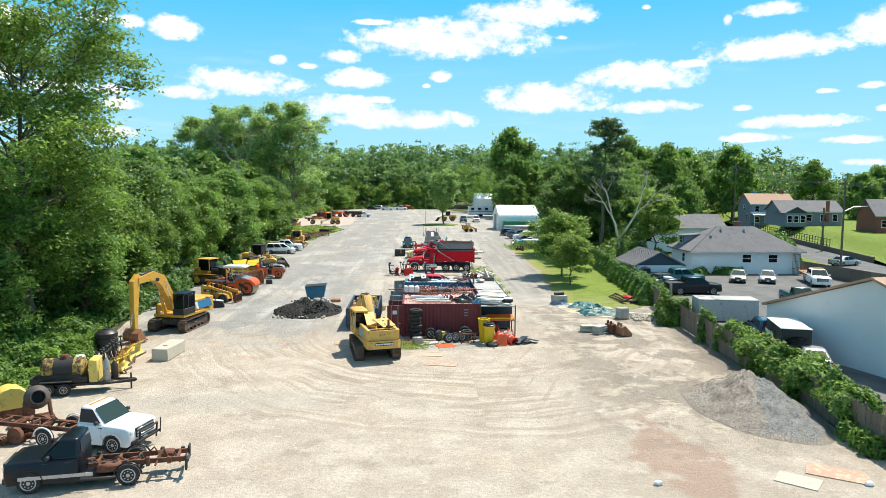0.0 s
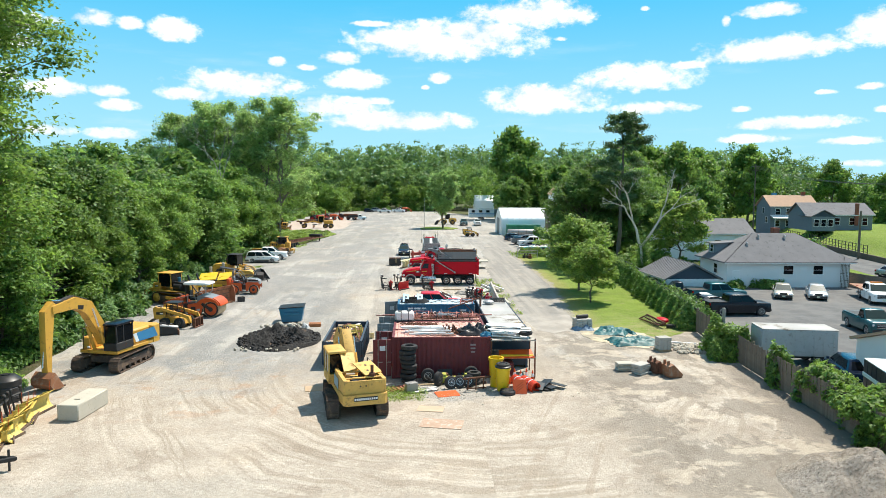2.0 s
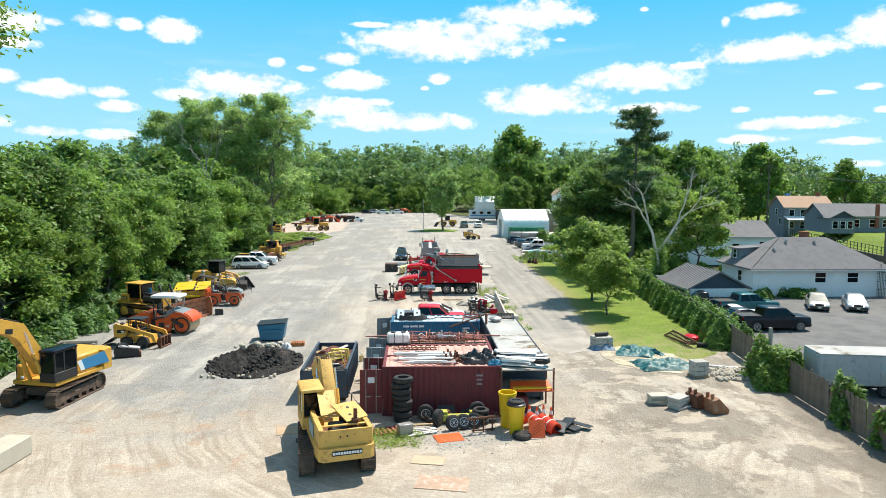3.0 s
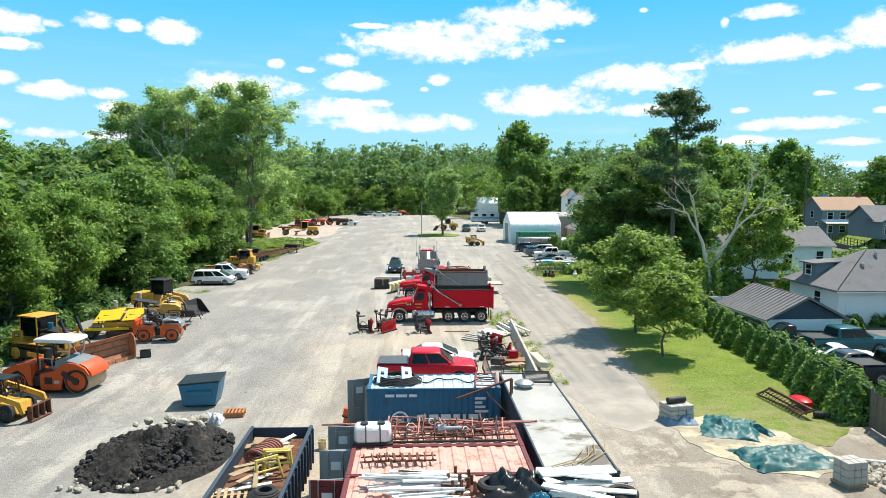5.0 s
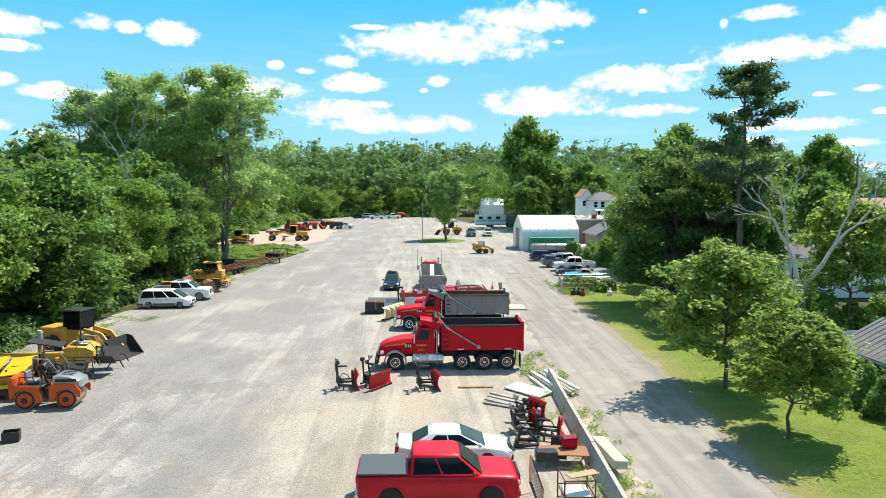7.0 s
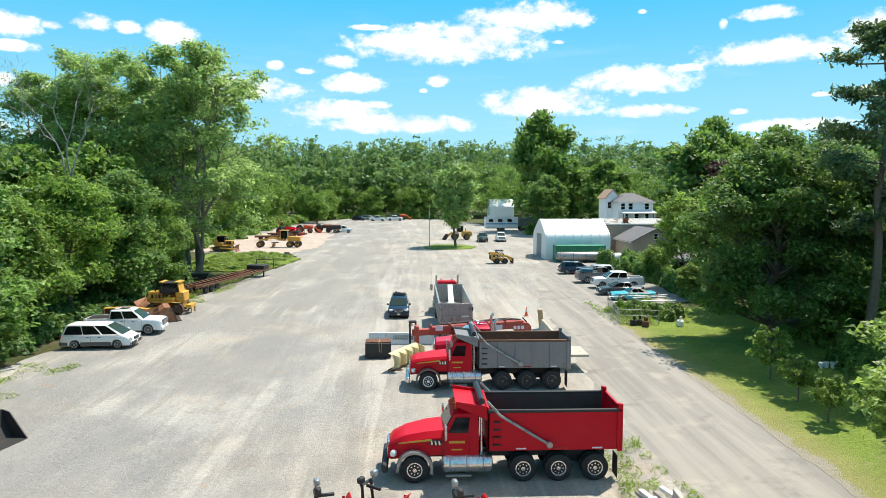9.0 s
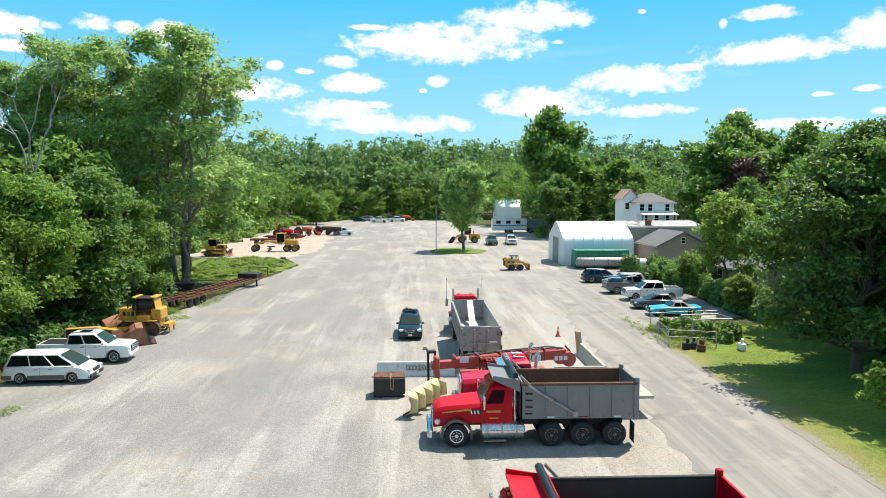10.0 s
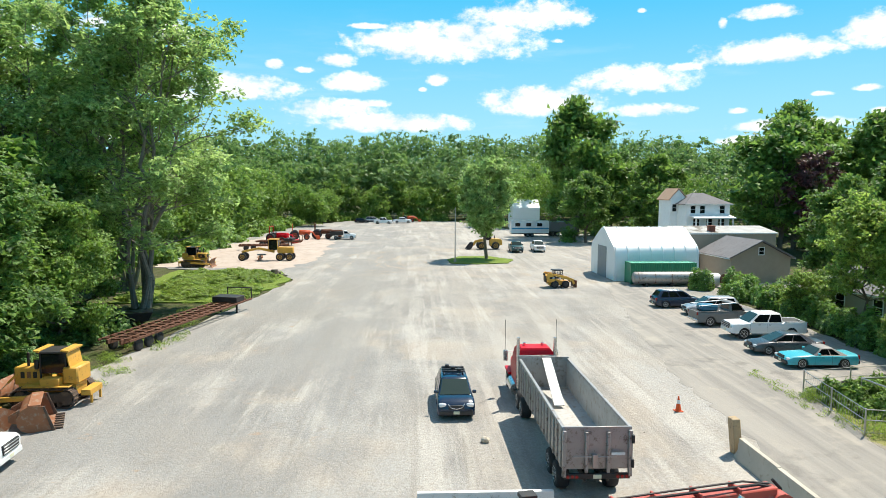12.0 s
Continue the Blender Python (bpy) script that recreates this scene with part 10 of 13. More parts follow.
# telehandler with its long boom along the back of the trucks
handler = thing("telehandler", 3.9, 113.6, 0, 8, "orange telehandler with a long lowered boom", "telehandler")
for wx in (-1.6, 1.7):
    for sy in (-1, 1):
        wheel(handler, wx, sy * 1.0, 0.68, 0.45, handler_orange, sy)
part("chassis", Shape().box(0, 0, 0.95, 5.0, 1.4, 0.6, 0.06), handler_orange, handler)
part("engine_cover", Shape().box(0.3, -0.95, 1.35, 1.8, 0.6, 0.6, 0.06), handler_orange, handler)
boom_ = part("boom", Shape().box(0.3, 0.05, 1.95, 6.6, 0.55, 0.55, 0.04, ry=-2.5), handler_orange, handler)
part("boom_head", Shape().box(3.4, 0.05, 1.85, 0.9, 0.7, 0.7, 0.15).cyl((3.7, -0.35, 1.8), (3.7, 0.45, 1.8), 0.42, n=16), handler_orange, boom_)
part("boom_section", Shape().box(-3.4, 0.05, 1.75, 1.6, 0.42, 0.42, 0.03, ry=-2.5), handler_orange, boom_)
word_bar((0.2, 0.2, 0.22), 0.24, decal_white, boom_, pose(3.2, -0.37, 1.9, 90), 0.3)
part("mast", Shape().box(-3.9, 0.05, 1.2, 0.25, 0.7, 2.0, 0.04).box(-4.05, 0.05, 0.6, 0.1, 1.3, 0.5), handler_orange, handler)
for sy in (-0.4, 0.5):
    part("fork", Shape().box(-4.7, sy, 0.22, 1.3, 0.12, 0.06, 0.01), dark_steel, handler)
canopy_cab(handler, -0.7, 0.9, 1.3, 0.8, 1.15, handler_orange, handler_orange, False)
handler.children[-1].matrix_basis = pose(-0.7, -0.85, 0.9)
part("hose", Shape().tube([(3.6, 0.1, 2.5), (3.9, 0.1, 2.2), (3.95, 0.1, 1.9), (3.8, 0.1, 1.7)], 0.05), rubber, handler)

# red highway tractor with a plough, between the trucks
rig = thing("tractor_truck", 3.6, 110.3, 0, 180, "glossy red highway tractor with chrome stacks", "truck")
part("bonnet", Shape().loft([[(x, -w, 1.0), (x, -w, h - 0.18), (x, -w + 0.2, h), (x, w - 0.2, h), (x, w, h - 0.18), (x, w, 1.0)] for x, w, h in ((0.4, 1.0, 2.0), (1.4, 0.95, 1.95), (2.35, 0.82, 1.85), (2.45, 0.75, 1.75))]), pink_red, rig)
part("grille", Shape().box(2.5, 0, 1.35, 0.1, 1.35, 1.0, 0.04), chrome, rig)
part("bumper", Shape().box(2.7, 0, 0.6, 0.2, 2.4, 0.4, 0.05), chrome, rig)
rc = part("cab", Shape().loft([[(-1.1, -1.05, 1.0), (0.5, -1.05, 1.0), (0.5, 1.05, 1.0), (-1.1, 1.05, 1.0)], [(-1.1, -1.05, 1.95), (0.5, -1.05, 1.95), (0.5, 1.05, 1.95), (-1.1, 1.05, 1.95)], [(-1.05, -0.95, 2.7), (0.1, -0.95, 2.7), (0.1, 0.95, 2.7), (-1.05, 0.95, 2.7)], [(-0.95, -0.75, 2.85), (-0.1, -0.75, 2.85), (-0.1, 0.75, 2.85), (-0.95, 0.75, 2.85)]]), pink_red, rig)
part("windscreen", Shape().slab((0.5, -0.95, 2.02), (0.5, 0.95, 2.02), (0.13, 0.88, 2.66), (0.13, -0.88, 2.66), 0.02), shield, rc)
for sy in (-1, 1):
    part("side_window", Shape().slab((-0.7, sy * 1.045, 2.02), (0.2, sy * 1.045, 2.02), (0.0, sy * 0.96, 2.6), (-0.7, sy * 0.96, 2.6), 0.02 * -sy), glass, rc)
    part("exhaust_pipe", Shape().cyl((-1.3, sy * 0.95, 0.9), (-1.3, sy * 0.95, 3.1), 0.1, n=10).cyl((-1.3, sy * 0.95, 3.1), (-1.45, sy * 0.95, 3.35), 0.1, n=10), chrome, rig)
    part("mudguard", Shape().box(1.9, sy * 0.95, 1.05, 1.3, 0.45, 0.14, 0.05), pink_red, rig)
    wheel(rig, 1.9, sy * 1.0, 0.52, 0.3, chrome, sy)
    for wx in (-2.0, -3.3):
        wheel(rig, wx, sy * 0.9, 0.52, 0.5, chrome, sy)
part("chassis", Shape().box(-1.0, 0.4, 0.8, 6.5, 0.1, 0.26).box(-1.0, -0.4, 0.8, 6.5, 0.1, 0.26).cyl((-2.6, 0, 1.0), (-2.6, 0, 1.1), 0.5, n=16), dark_steel, rig)
part("deck", Shape().box(-5.0, 0, 1.0, 4.6, 2.4, 0.16, 0.02), pale_concrete, rig)

part("sun_visor", Shape().slab((0.16, -1.0, 2.62), (0.16, 1.0, 2.62), (0.55, 1.0, 2.5), (0.55, -1.0, 2.5), 0.03), chrome, rc)
for k in range(5):
    part("roof_lamp", Shape().lathe((-0.05, -0.64 + 0.32 * k, 2.82), (1, 0, 0.1), [(0.0, 0.02), (0.02, 0.06), (0.16, 0.05), (0.24, 0.01)], 8), chrome, rc)
for sy in (-0.4, 0.35):
    part("air_horn", Shape().lathe((-0.8, sy, 2.93), (1, 0, 0), [(0.0, 0.03), (0.4, 0.04), (0.55, 0.09)], 8), chrome, rc)
part("roof_rib", Shape().box(-0.55, -0.3, 2.865, 0.7, 0.06, 0.04, 0.015).box(-0.55, 0.3, 2.865, 0.7, 0.06, 0.04, 0.015), pink_red, rc)
part("rear_window", Shape().box(-1.09, 0, 2.3, 0.03, 1.3, 0.5, 0.005), glass, rc)
part("bonnet_edge", Shape().tube([(2.46, -0.8, 1.1), (2.47, -0.76, 1.72), (2.47, -0.5, 1.86), (2.47, 0.5, 1.86), (2.47, 0.76, 1.72), (2.46, 0.8, 1.1)], 0.05, 6), chrome, rig)
for k in range(6):
    part("guard_bar", Shape().cyl((-1.3 + 0.24 * k, -1.3, 2.18), (-1.3 + 0.24 * k, -0.4, 2.18), 0.03, n=6), handler_orange, handler)
for q in (-1.3, -0.85, -0.4):
    part("guard_bar", Shape().cyl((-1.4, q, 2.2), (0.0, q, 2.2), 0.03, n=6), handler_orange, handler)
for k in range(5):
    part("boom_plate", Shape().box(-2.4 + 1.05 * k, -0.24, 2.02 - 0.02 * k, 0.5, 0.03, 0.34, 0.01), rust_metal if k % 2 else decal_white, boom_)
    part("boom_ring", Shape().box(-2.9 + 1.3 * k, 0.05, 1.93 + 0.05 * k, 0.09, 0.63, 0.63, 0.02), handler_orange, boom_)
part("boom_hose", Shape().tube([(-2.6, -0.1, 2.22), (-0.5, -0.12, 2.34), (1.6, -0.1, 2.42), (3.0, -0.05, 2.45), (3.6, 0.0, 2.3)], 0.045, 6), rubber, boom_)
part("boom_hose", Shape().tube([(-2.2, 0.14, 2.24), (0.2, 0.16, 2.37), (2.6, 0.14, 2.5), (3.5, 0.1, 2.38)], 0.035, 6), dark_steel, boom_)


def big_plough(x, y, rz, w, h, mat, label, name="snow_plough", group="snow ploughs", mount=True):
    """A curved mouldboard with ribs behind and a push frame."""
    t = thing(name, x, y, 0, rz, label, "snow plough", group)
    pts = [(0.30 * h * math.cos(a) * 1.6, 0.52 * h + 0.5 * h * math.sin(a)) for a in np.linspace(-1.35, 1.35, 9)]
    pts = [(-px + 0.48 * h, pz) for px, pz in pts]
    part("mouldboard", Shape().prism(pts + [(px - 0.05, pz) for px, pz in pts[::-1]], -w / 2, w / 2), mat, t)
    part("cutting_edge", Shape().box(pts[0][0], 0, 0.06, 0.05, w, 0.14, 0.01), track_steel, t)
    for k in range(5):
        yy = -w / 2 + 0.1 + (w - 0.2) * k / 4
        part("rib", Shape().prism(pts + [(-0.28 * h, 0.85 * h), (-0.32 * h, 0.3 * h)], yy - 0.02, yy + 0.02), mat, t)
    if mount:
        part("push_frame", Shape().tube([(-0.1, -0.5, 0.3), (-0.9, -0.3, 0.35), (-0.9, 0.3, 0.35), (-0.1, 0.5, 0.3)], 0.06).tube([(-0.9, -0.3, 0.35), (-1.0, -0.3, 1.0), (-1.0, 0.3, 1.0), (-0.9, 0.3, 0.35)], 0.05), dark_steel, t)
        for sy in (-0.35, 0.35):
            part("plough_light", Shape().cyl((-1.0, sy, 1.0), (-1.0, sy, 1.25), 0.03).box(-1.0, sy, 1.32, 0.14, 0.2, 0.14, 0.04), dark_steel, t)
            part("edge_marker", Shape().cyl((0.1, sy * w * 1.35, h), (0.1, sy * w * 1.35, h + 0.5), 0.012, n=5), orange_paint, t)
    return t


big_plough(-0.55, 110.9, -28 + 180, 3.6, 1.15, cream_yellow, "large cream-yellow snow plough on a truck", mount=False)
for k in range(9):
    big_plough(-18.4 - 0.1 * k, 41.4 + 0.66 * k, 12 + 17 * (k % 2) - 9 * (k % 3), 2.3, 0.7 + 0.12 * (k % 3), plow_yellow, "yellow snow plough blade in a row", mount=True)
plough_red = paint("plough_red", (0.50, 0.008, 0.012), 0.45, vary=0.12, grime=RUST, amount=0.08, spec=0.3)


def small_plough(x, y, rz, w, label, tower=1.4):
    """A pickup's plough set down on its black lift frame: ribbed blade, tower, rams and lamps."""
    t = thing("snow_plough", x, y, 0, rz, label, "snow plough", "small snow ploughs")
    h = 0.95
    pts = [(0.16 - 0.2 * math.cos(a), h * 0.52 + h * 0.5 * math.sin(a)) for a in np.linspace(-1.35, 1.35, 8)]
    part("mouldboard", Shape().prism(pts + [(px - 0.04, pz) for px, pz in pts[::-1]], -w / 2, w / 2), plough_red, t)
    for k in range(6):
        yy = -w / 2 + 0.06 + (w - 0.12) * k / 5
        part("rib", Shape().box(-0.12, yy, h * 0.5, 0.1, 0.03, h * 0.8, 0.01), plough_red if k % 2 else dark_steel, t)
    part("cutting_edge", Shape().box(0.1, 0, 0.06, 0.04, w, 0.13, 0.01), dark_steel, t)
    part("push_frame", Shape().tube([(-0.15, -0.45, 0.25), (-1.0, -0.3, 0.3), (-1.0, 0.3, 0.3), (-0.15, 0.45, 0.25)], 0.07).tube([(-1.0, -0.6, 0.22), (-1.0, 0.6, 0.22)], 0.06), black_plastic, t)
    part("pump_box", Shape().box(-0.98, 0, 0.52, 0.3, 0.42, 0.3, 0.05), black_plastic, t)
    part("hose", Shape().tube([(-0.9, 0.1, 0.65), (-0.7, 0.2, 0.85), (-0.45, 0.22, 0.7), (-0.3, 0.25, 0.45)], 0.025), rubber, t)
    part("lift_tower", Shape().tube([(-1.0, -0.28, 0.3), (-1.12, -0.24, tower), (-1.12, 0.24, tower), (-1.0, 0.28, 0.3)], 0.05).tube([(-1.06, -0.26, 0.75), (-1.06, 0.26, 0.75)], 0.05).box(-0.8, 0, tower - 0.1, 0.6, 0.1, 0.1), black_plastic, t)
    for sy in (-1, 1):
        part("lift_ram", Shape().cyl((-1.0, sy * 0.15, 0.5), (-0.2, sy * 0.3, 0.45), 0.05, n=8), dark_steel, t)
        part("plough_light", Shape().cyl((-1.1, sy * 0.33, tower), (-1.1, sy * 0.33, tower + 0.12), 0.04).box(-1.06, sy * 0.36, tower + 0.22, 0.2, 0.28, 0.22, 0.06), dark_steel if sy < 0 else bare_steel, t)
        part("kick_stand", Shape().box(-0.75, sy * 0.42, 0.14, 0.08, 0.06, 0.28), black_plastic, t)
    return t


for x, y, rz, w, lab in ((-2.35, 89.3, 12, 1.6, "small red snow plough with a black lift tower"), (-0.9, 89.2, -35, 1.9, "red snow plough turned aside on its frame"), (2.3, 89.0, 10, 1.6, "red snow plough beside its black frame"),
                         (7.2, 83.6, 30, 1.3, "black-framed plough with a red striped blade"), (6.8, 81.8, 10, 1.1, "red and black snow plough among other frames"), (7.8, 80.6, -15, 1.4, "red ribbed snow plough leaning by the wall")):
    small_plough(x, y, rz, w, lab, 1.4 if x < 5 else 0.95)
for x, y, rz in ((6.1, 79.9, -10), (7.3, 78.9, 70)):
    t = thing("plough_lift", x, y, 0, rz, "black plough lift frame standing on the gravel", "frame", "lift frames")
    part("frame", Shape().tube([(-0.5, -0.4, 0.1), (0.5, -0.25, 0.15), (0.5, 0.25, 0.15), (-0.5, 0.4, 0.1), (-0.5, -0.4, 0.1)], 0.06), black_plastic, t)
    part("tower", Shape().tube([(-0.4, -0.25, 0.1), (-0.3, -0.22, 0.85), (-0.3, 0.22, 0.85), (-0.4, 0.25, 0.1)], 0.05).box(-0.2, 0, 0.65, 0.4, 0.5, 0.22, 0.04), black_plastic, t)
    part("ram", Shape().cyl((-0.3, 0, 0.9), (0.45, 0.05, 0.25), 0.06, n=8), dark_steel, t)
    part("lamp", Shape().box(-0.3, -0.3, 0.9, 0.16, 0.2, 0.16, 0.05), black_plastic, t)
    part("hose", Shape().tube([(-0.2, 0.1, 0.8), (0.0, 0.3, 0.95), (0.25, 0.32, 0.6), (0.3, 0.1, 0.3)], 0.025), rubber, t)
lift = thing("plough_lift", -0.2, 113.4, 0, 100, "black steel lift mast leaning beside the plough", "frame")
part("mast", Shape().tube([(0, -0.2, 0.0), (0.25, -0.2, 2.3)], 0.07).tube([(0, 0.2, 0.0), (0.25, 0.2, 2.3)], 0.07).box(0.3, 0, 2.35, 0.4, 0.5, 0.14).box(0.1, 0, 0.3, 0.8, 1.0, 0.4), dark_steel, lift)
sb = thing("steel_box", -2.6, 113.4, 0, 2, "black steel counterweight box with a rope", "box")
part("box", Shape().box(0, 0, 0.55, 1.75, 1.2, 1.0, 0.02), dark_steel, sb)
part("lid", Shape().box(0, 0.1, 1.08, 1.7, 1.1, 0.08, 0.02), rust_metal, sb)
part("skid", Shape().box(-0.5, 0, 0.05, 0.2, 1.2, 0.1).box(0.5, 0, 0.05, 0.2, 1.2, 0.1), dark_steel, sb)
part("rope", Shape().tube([(0.1, 0.2, 1.14), (0.05, -0.63, 1.1), (0.08, -0.66, 0.5), (0.2, -0.66, 0.45), (0.22, -0.64, 1.1)], 0.025), rope_tan, sb)

# tipping semi-trailer and its tractor
semi = thing("dump_trailer", 2.98, 117.9, 0, 90, "aluminium end-dump trailer coupled to a tractor", "trailer")
dump_box(semi, 0.05, 10.1, 1.35, 2.82, 2.5, alloy, alloy_inside, 16, alloy)
part("rear_frame", Shape().box(-0.06, -1.2, 1.95, 0.14, 0.14, 1.7).box(-0.06, 1.2, 1.95, 0.14, 0.14, 1.7).box(-0.08, 0.4, 2.0, 0.1, 0.12, 1.5).box(-0.08, -0.4, 2.0, 0.1, 0.12, 1.5), alloy, semi)
part("rear_bar", Shape().box(-0.05, 0, 1.12, 0.12, 2.4, 0.2), dark_steel, semi)
for k in range(3):
    for sy in (-1, 1):
        part("rear_lamp", Shape().cyl((-0.12, sy * (0.75 + 0.16 * k), 1.12), (-0.14, sy * (0.75 + 0.16 * k), 1.12), 0.06, n=10), tail_red, semi)
part("number_plate", Shape().box(-0.13, 0, 1.12, 0.02, 0.3, 0.15), plate_white, semi)
part("gate_bar", Shape().box(-0.12, 0.1, 1.85, 0.04, 1.6, 0.05).box(-0.14, 0.1, 1.7, 0.1, 0.2, 0.5), bare_steel, semi)
part("white_patch", Shape().box(-0.11, -0.75, 1.95, 0.012, 0.5, 0.1), decal_white, semi)
part("hinge", Shape().box(-0.12, -1.27, 1.6, 0.16, 0.1, 0.3).box(-0.12, -1.27, 2.5, 0.16, 0.1, 0.3), dark_steel, semi)
part("chute_liner", Shape().slab((10.0, -0.32, 2.9), (10.0, 0.12, 2.9), (6.6, 0.18, 1.55), (6.6, -0.3, 1.55), 0.05), paint("liner_white", (0.62, 0.62, 0.6), 0.6, vary=0.1), semi)
part("chassis", Shape().box(5, 0.4, 1.05, 10, 0.12, 0.3).box(5, -0.4, 1.05, 10, 0.12, 0.3), dark_steel, semi)
for k in (1.6, 2.9):
    for sy in (-1, 1):
        wheel(semi, k, sy * 0.95, 0.52, 0.5, chrome, sy)
tagged(new("branch_cuttings", leaf_mesh("branch_cuttings", np.random.default_rng(5).normal(size=(500, 3)) * np.array([0.3, 0.3, 0.15]) + np.array([2.95, 124.8, 1.7]), np.random.default_rng(6).normal(size=(500, 3)), 0.16, leaf_bright, 6)), "cut green branches in the trailer", "branches", kind="stuff")
cabt = thing("tractor_truck", 2.9, 131.0, 0, 90, "red tractor truck in front of the tipping trailer", "truck")
part("bonnet", Shape().loft([[(x, -w, 0.9), (x, -w, h - 0.18), (x, -w + 0.2, h), (x, w - 0.2, h), (x, w, h - 0.18), (x, w, 0.9)] for x, w, h in ((0.5, 1.0, 1.95), (1.6, 0.95, 1.9), (2.5, 0.8, 1.78), (2.6, 0.7, 1.6))]), red_paint, cabt)
cb = part("cab", Shape().loft([[(-1.2, -1.05, 1.0), (0.6, -1.05, 1.0), (0.6, 1.05, 1.0), (-1.2, 1.05, 1.0)], [(-1.2, -1.05, 1.95), (0.6, -1.05, 1.95), (0.6, 1.05, 1.95), (-1.2, 1.05, 1.95)], [(-1.15, -0.95, 2.75), (0.2, -0.95, 2.75), (0.2, 0.95, 2.75), (-1.15, 0.95, 2.75)], [(-1.0, -0.75, 2.95), (0.0, -0.75, 2.95), (0.0, 0.75, 2.95), (-1.0, 0.75, 2.95)]]), red_paint, cabt)
part("rear_window", Shape().box(-1.19, 0, 2.35, 0.03, 1.2, 0.45, 0.005), glass, cb)
for sy in (-1, 1):
    part("exhaust_pipe", Shape().cyl((-1.35, sy * 0.98, 0.9), (-1.35, sy * 0.98, 3.6), 0.09, n=10), chrome, cabt)
    part("mirror", Shape().box(0.5, sy * 1.4, 2.2, 0.12, 0.24, 0.6, 0.04).tube([(0.5, sy * 1.0, 2.4), (0.5, sy * 1.4, 2.4)], 0.025), chrome, cabt)
    part("roof_light", Shape().cyl((-0.3, sy * 0.5, 2.95), (-0.3, sy * 0.5, 3.1), 0.07, 0.09), chrome, cb)
    part("aerial", Shape().cyl((0.5, sy * 1.42, 2.5), (0.5, sy * 1.42, 4.2), 0.012, n=5), dark_steel, cabt)
    part("fuel_tank", Shape().cyl((-1.0, sy * 1.0, 0.7), (0.6, sy * 1.0, 0.7), 0.33, n=16), chrome, cabt)
    part("mudguard", Shape().box(1.7, sy * 0.95, 1.05, 1.5, 0.45, 0.14, 0.05), red_paint, cabt)
    wheel(cabt, 1.8, sy * 1.0, 0.52, 0.3, chrome, sy)
    for wx in (-2.2, -3.5):
        wheel(cabt, wx, sy * 0.92, 0.52, 0.5, chrome, sy)
part("chassis", Shape().box(-1.0, 0.4, 0.85, 7, 0.1, 0.26).box(-1.0, -0.4, 0.85, 7, 0.1, 0.26), dark_steel, cabt)
part("bulkhead", Shape().box(-1.55, 0, 1.9, 0.1, 2.0, 1.6), alloy, cabt)

# ---- loose things ----
def tyre_shape(r=0.5, w=0.28, hole=0.56):
    """A bare tyre lying flat on z = 0."""
    n, s = 20, Shape()
    prof = [(r * hole, 0.03), (r * 0.8, 0.0), (r * 0.97, w * 0.2), (r, w * 0.5), (r * 0.97, w * 0.8), (r * 0.8, w), (r * hole, w - 0.03), (r * hole, w * 0.5)]
    vs = [(p * math.cos(2 * math.pi * i / n), p * math.sin(2 * math.pi * i / n), z) for p, z in prof for i in range(n)]
    m = len(prof)
    return s.add(vs, [(k * n + i, k * n + (i + 1) % n, ((k + 1) % m) * n + (i + 1) % n, ((k + 1) % m) * n + i) for k in range(m) for i in range(n)])


tyre_mesh = tyre_shape().mesh("tyre", rubber)


def tyre(x, y, z, rx=0, ry=0, rz=0, k=1.0, label="worn black truck tyre lying by the container", group="loose tyres"):
    ob = new("tyre", tyre_mesh)
    ob.matrix_basis = pose(x, y, z, rx, ry, rz) @ Matrix.Scale(k, 4)
    return tagged(ob, label, "tyre", group)


rc = random.Random(77)
for k in range(8):
    tyre(-0.02 + rc.uniform(-0.06, 0.06), 51.95 + rc.uniform(-0.05, 0.05), 0.29 * k, rc.uniform(-3, 3), rc.uniform(-3, 3), 40 * k, 1.0 + rc.uniform(-0.06, 0.05), "worn truck tyre in a tall stack", "tyre stack")
for k in range(3):
    tyre(3.9 + rc.uniform(-0.05, 0.05), 51.55, 0.26 * k, 0, 0, 0, 0.85, "car tyre in a short stack", "short tyre stack")
for x, y, rz in ((2.5, 50.5, 20), (3.0, 50.65, 10), (3.5, 50.8, -5)):
    w = thing("spare_wheel", x, y, 0, rz, "spare wheel with a spoked rim leaning over", "wheel", "spare wheels", rx=-18)
    wheel(w, 0, 0, 0.38, 0.26, silver_paint, -1)
for x, y, rz, rim in ((1.75, 51.2, 60, dusty_tyre), (1.15, 51.95, 5, bare_steel)):
    w = thing("spare_wheel", x, y, 0, rz, "spare wheel with a white rim by the container", "wheel", "spare wheels")
    wheel(w, 0, 0, 0.42, 0.3, rim, -1)
tyre(7.2, 53.2, 2.62, 0, 0, 0, 0.95, "truck tyre on top of the storage rack"), tyre(3.5, 53.9, 2.6, 0, 0, 0, 1.0, "tyre lying on the container roof"), tyre(5.45, 50.1, 1.42, 0, 0, 0, 0.8, "black tyre on a yellow bin"), tyre(3.75, 52.1, 0.5, 80, 0, 10, 0.9)


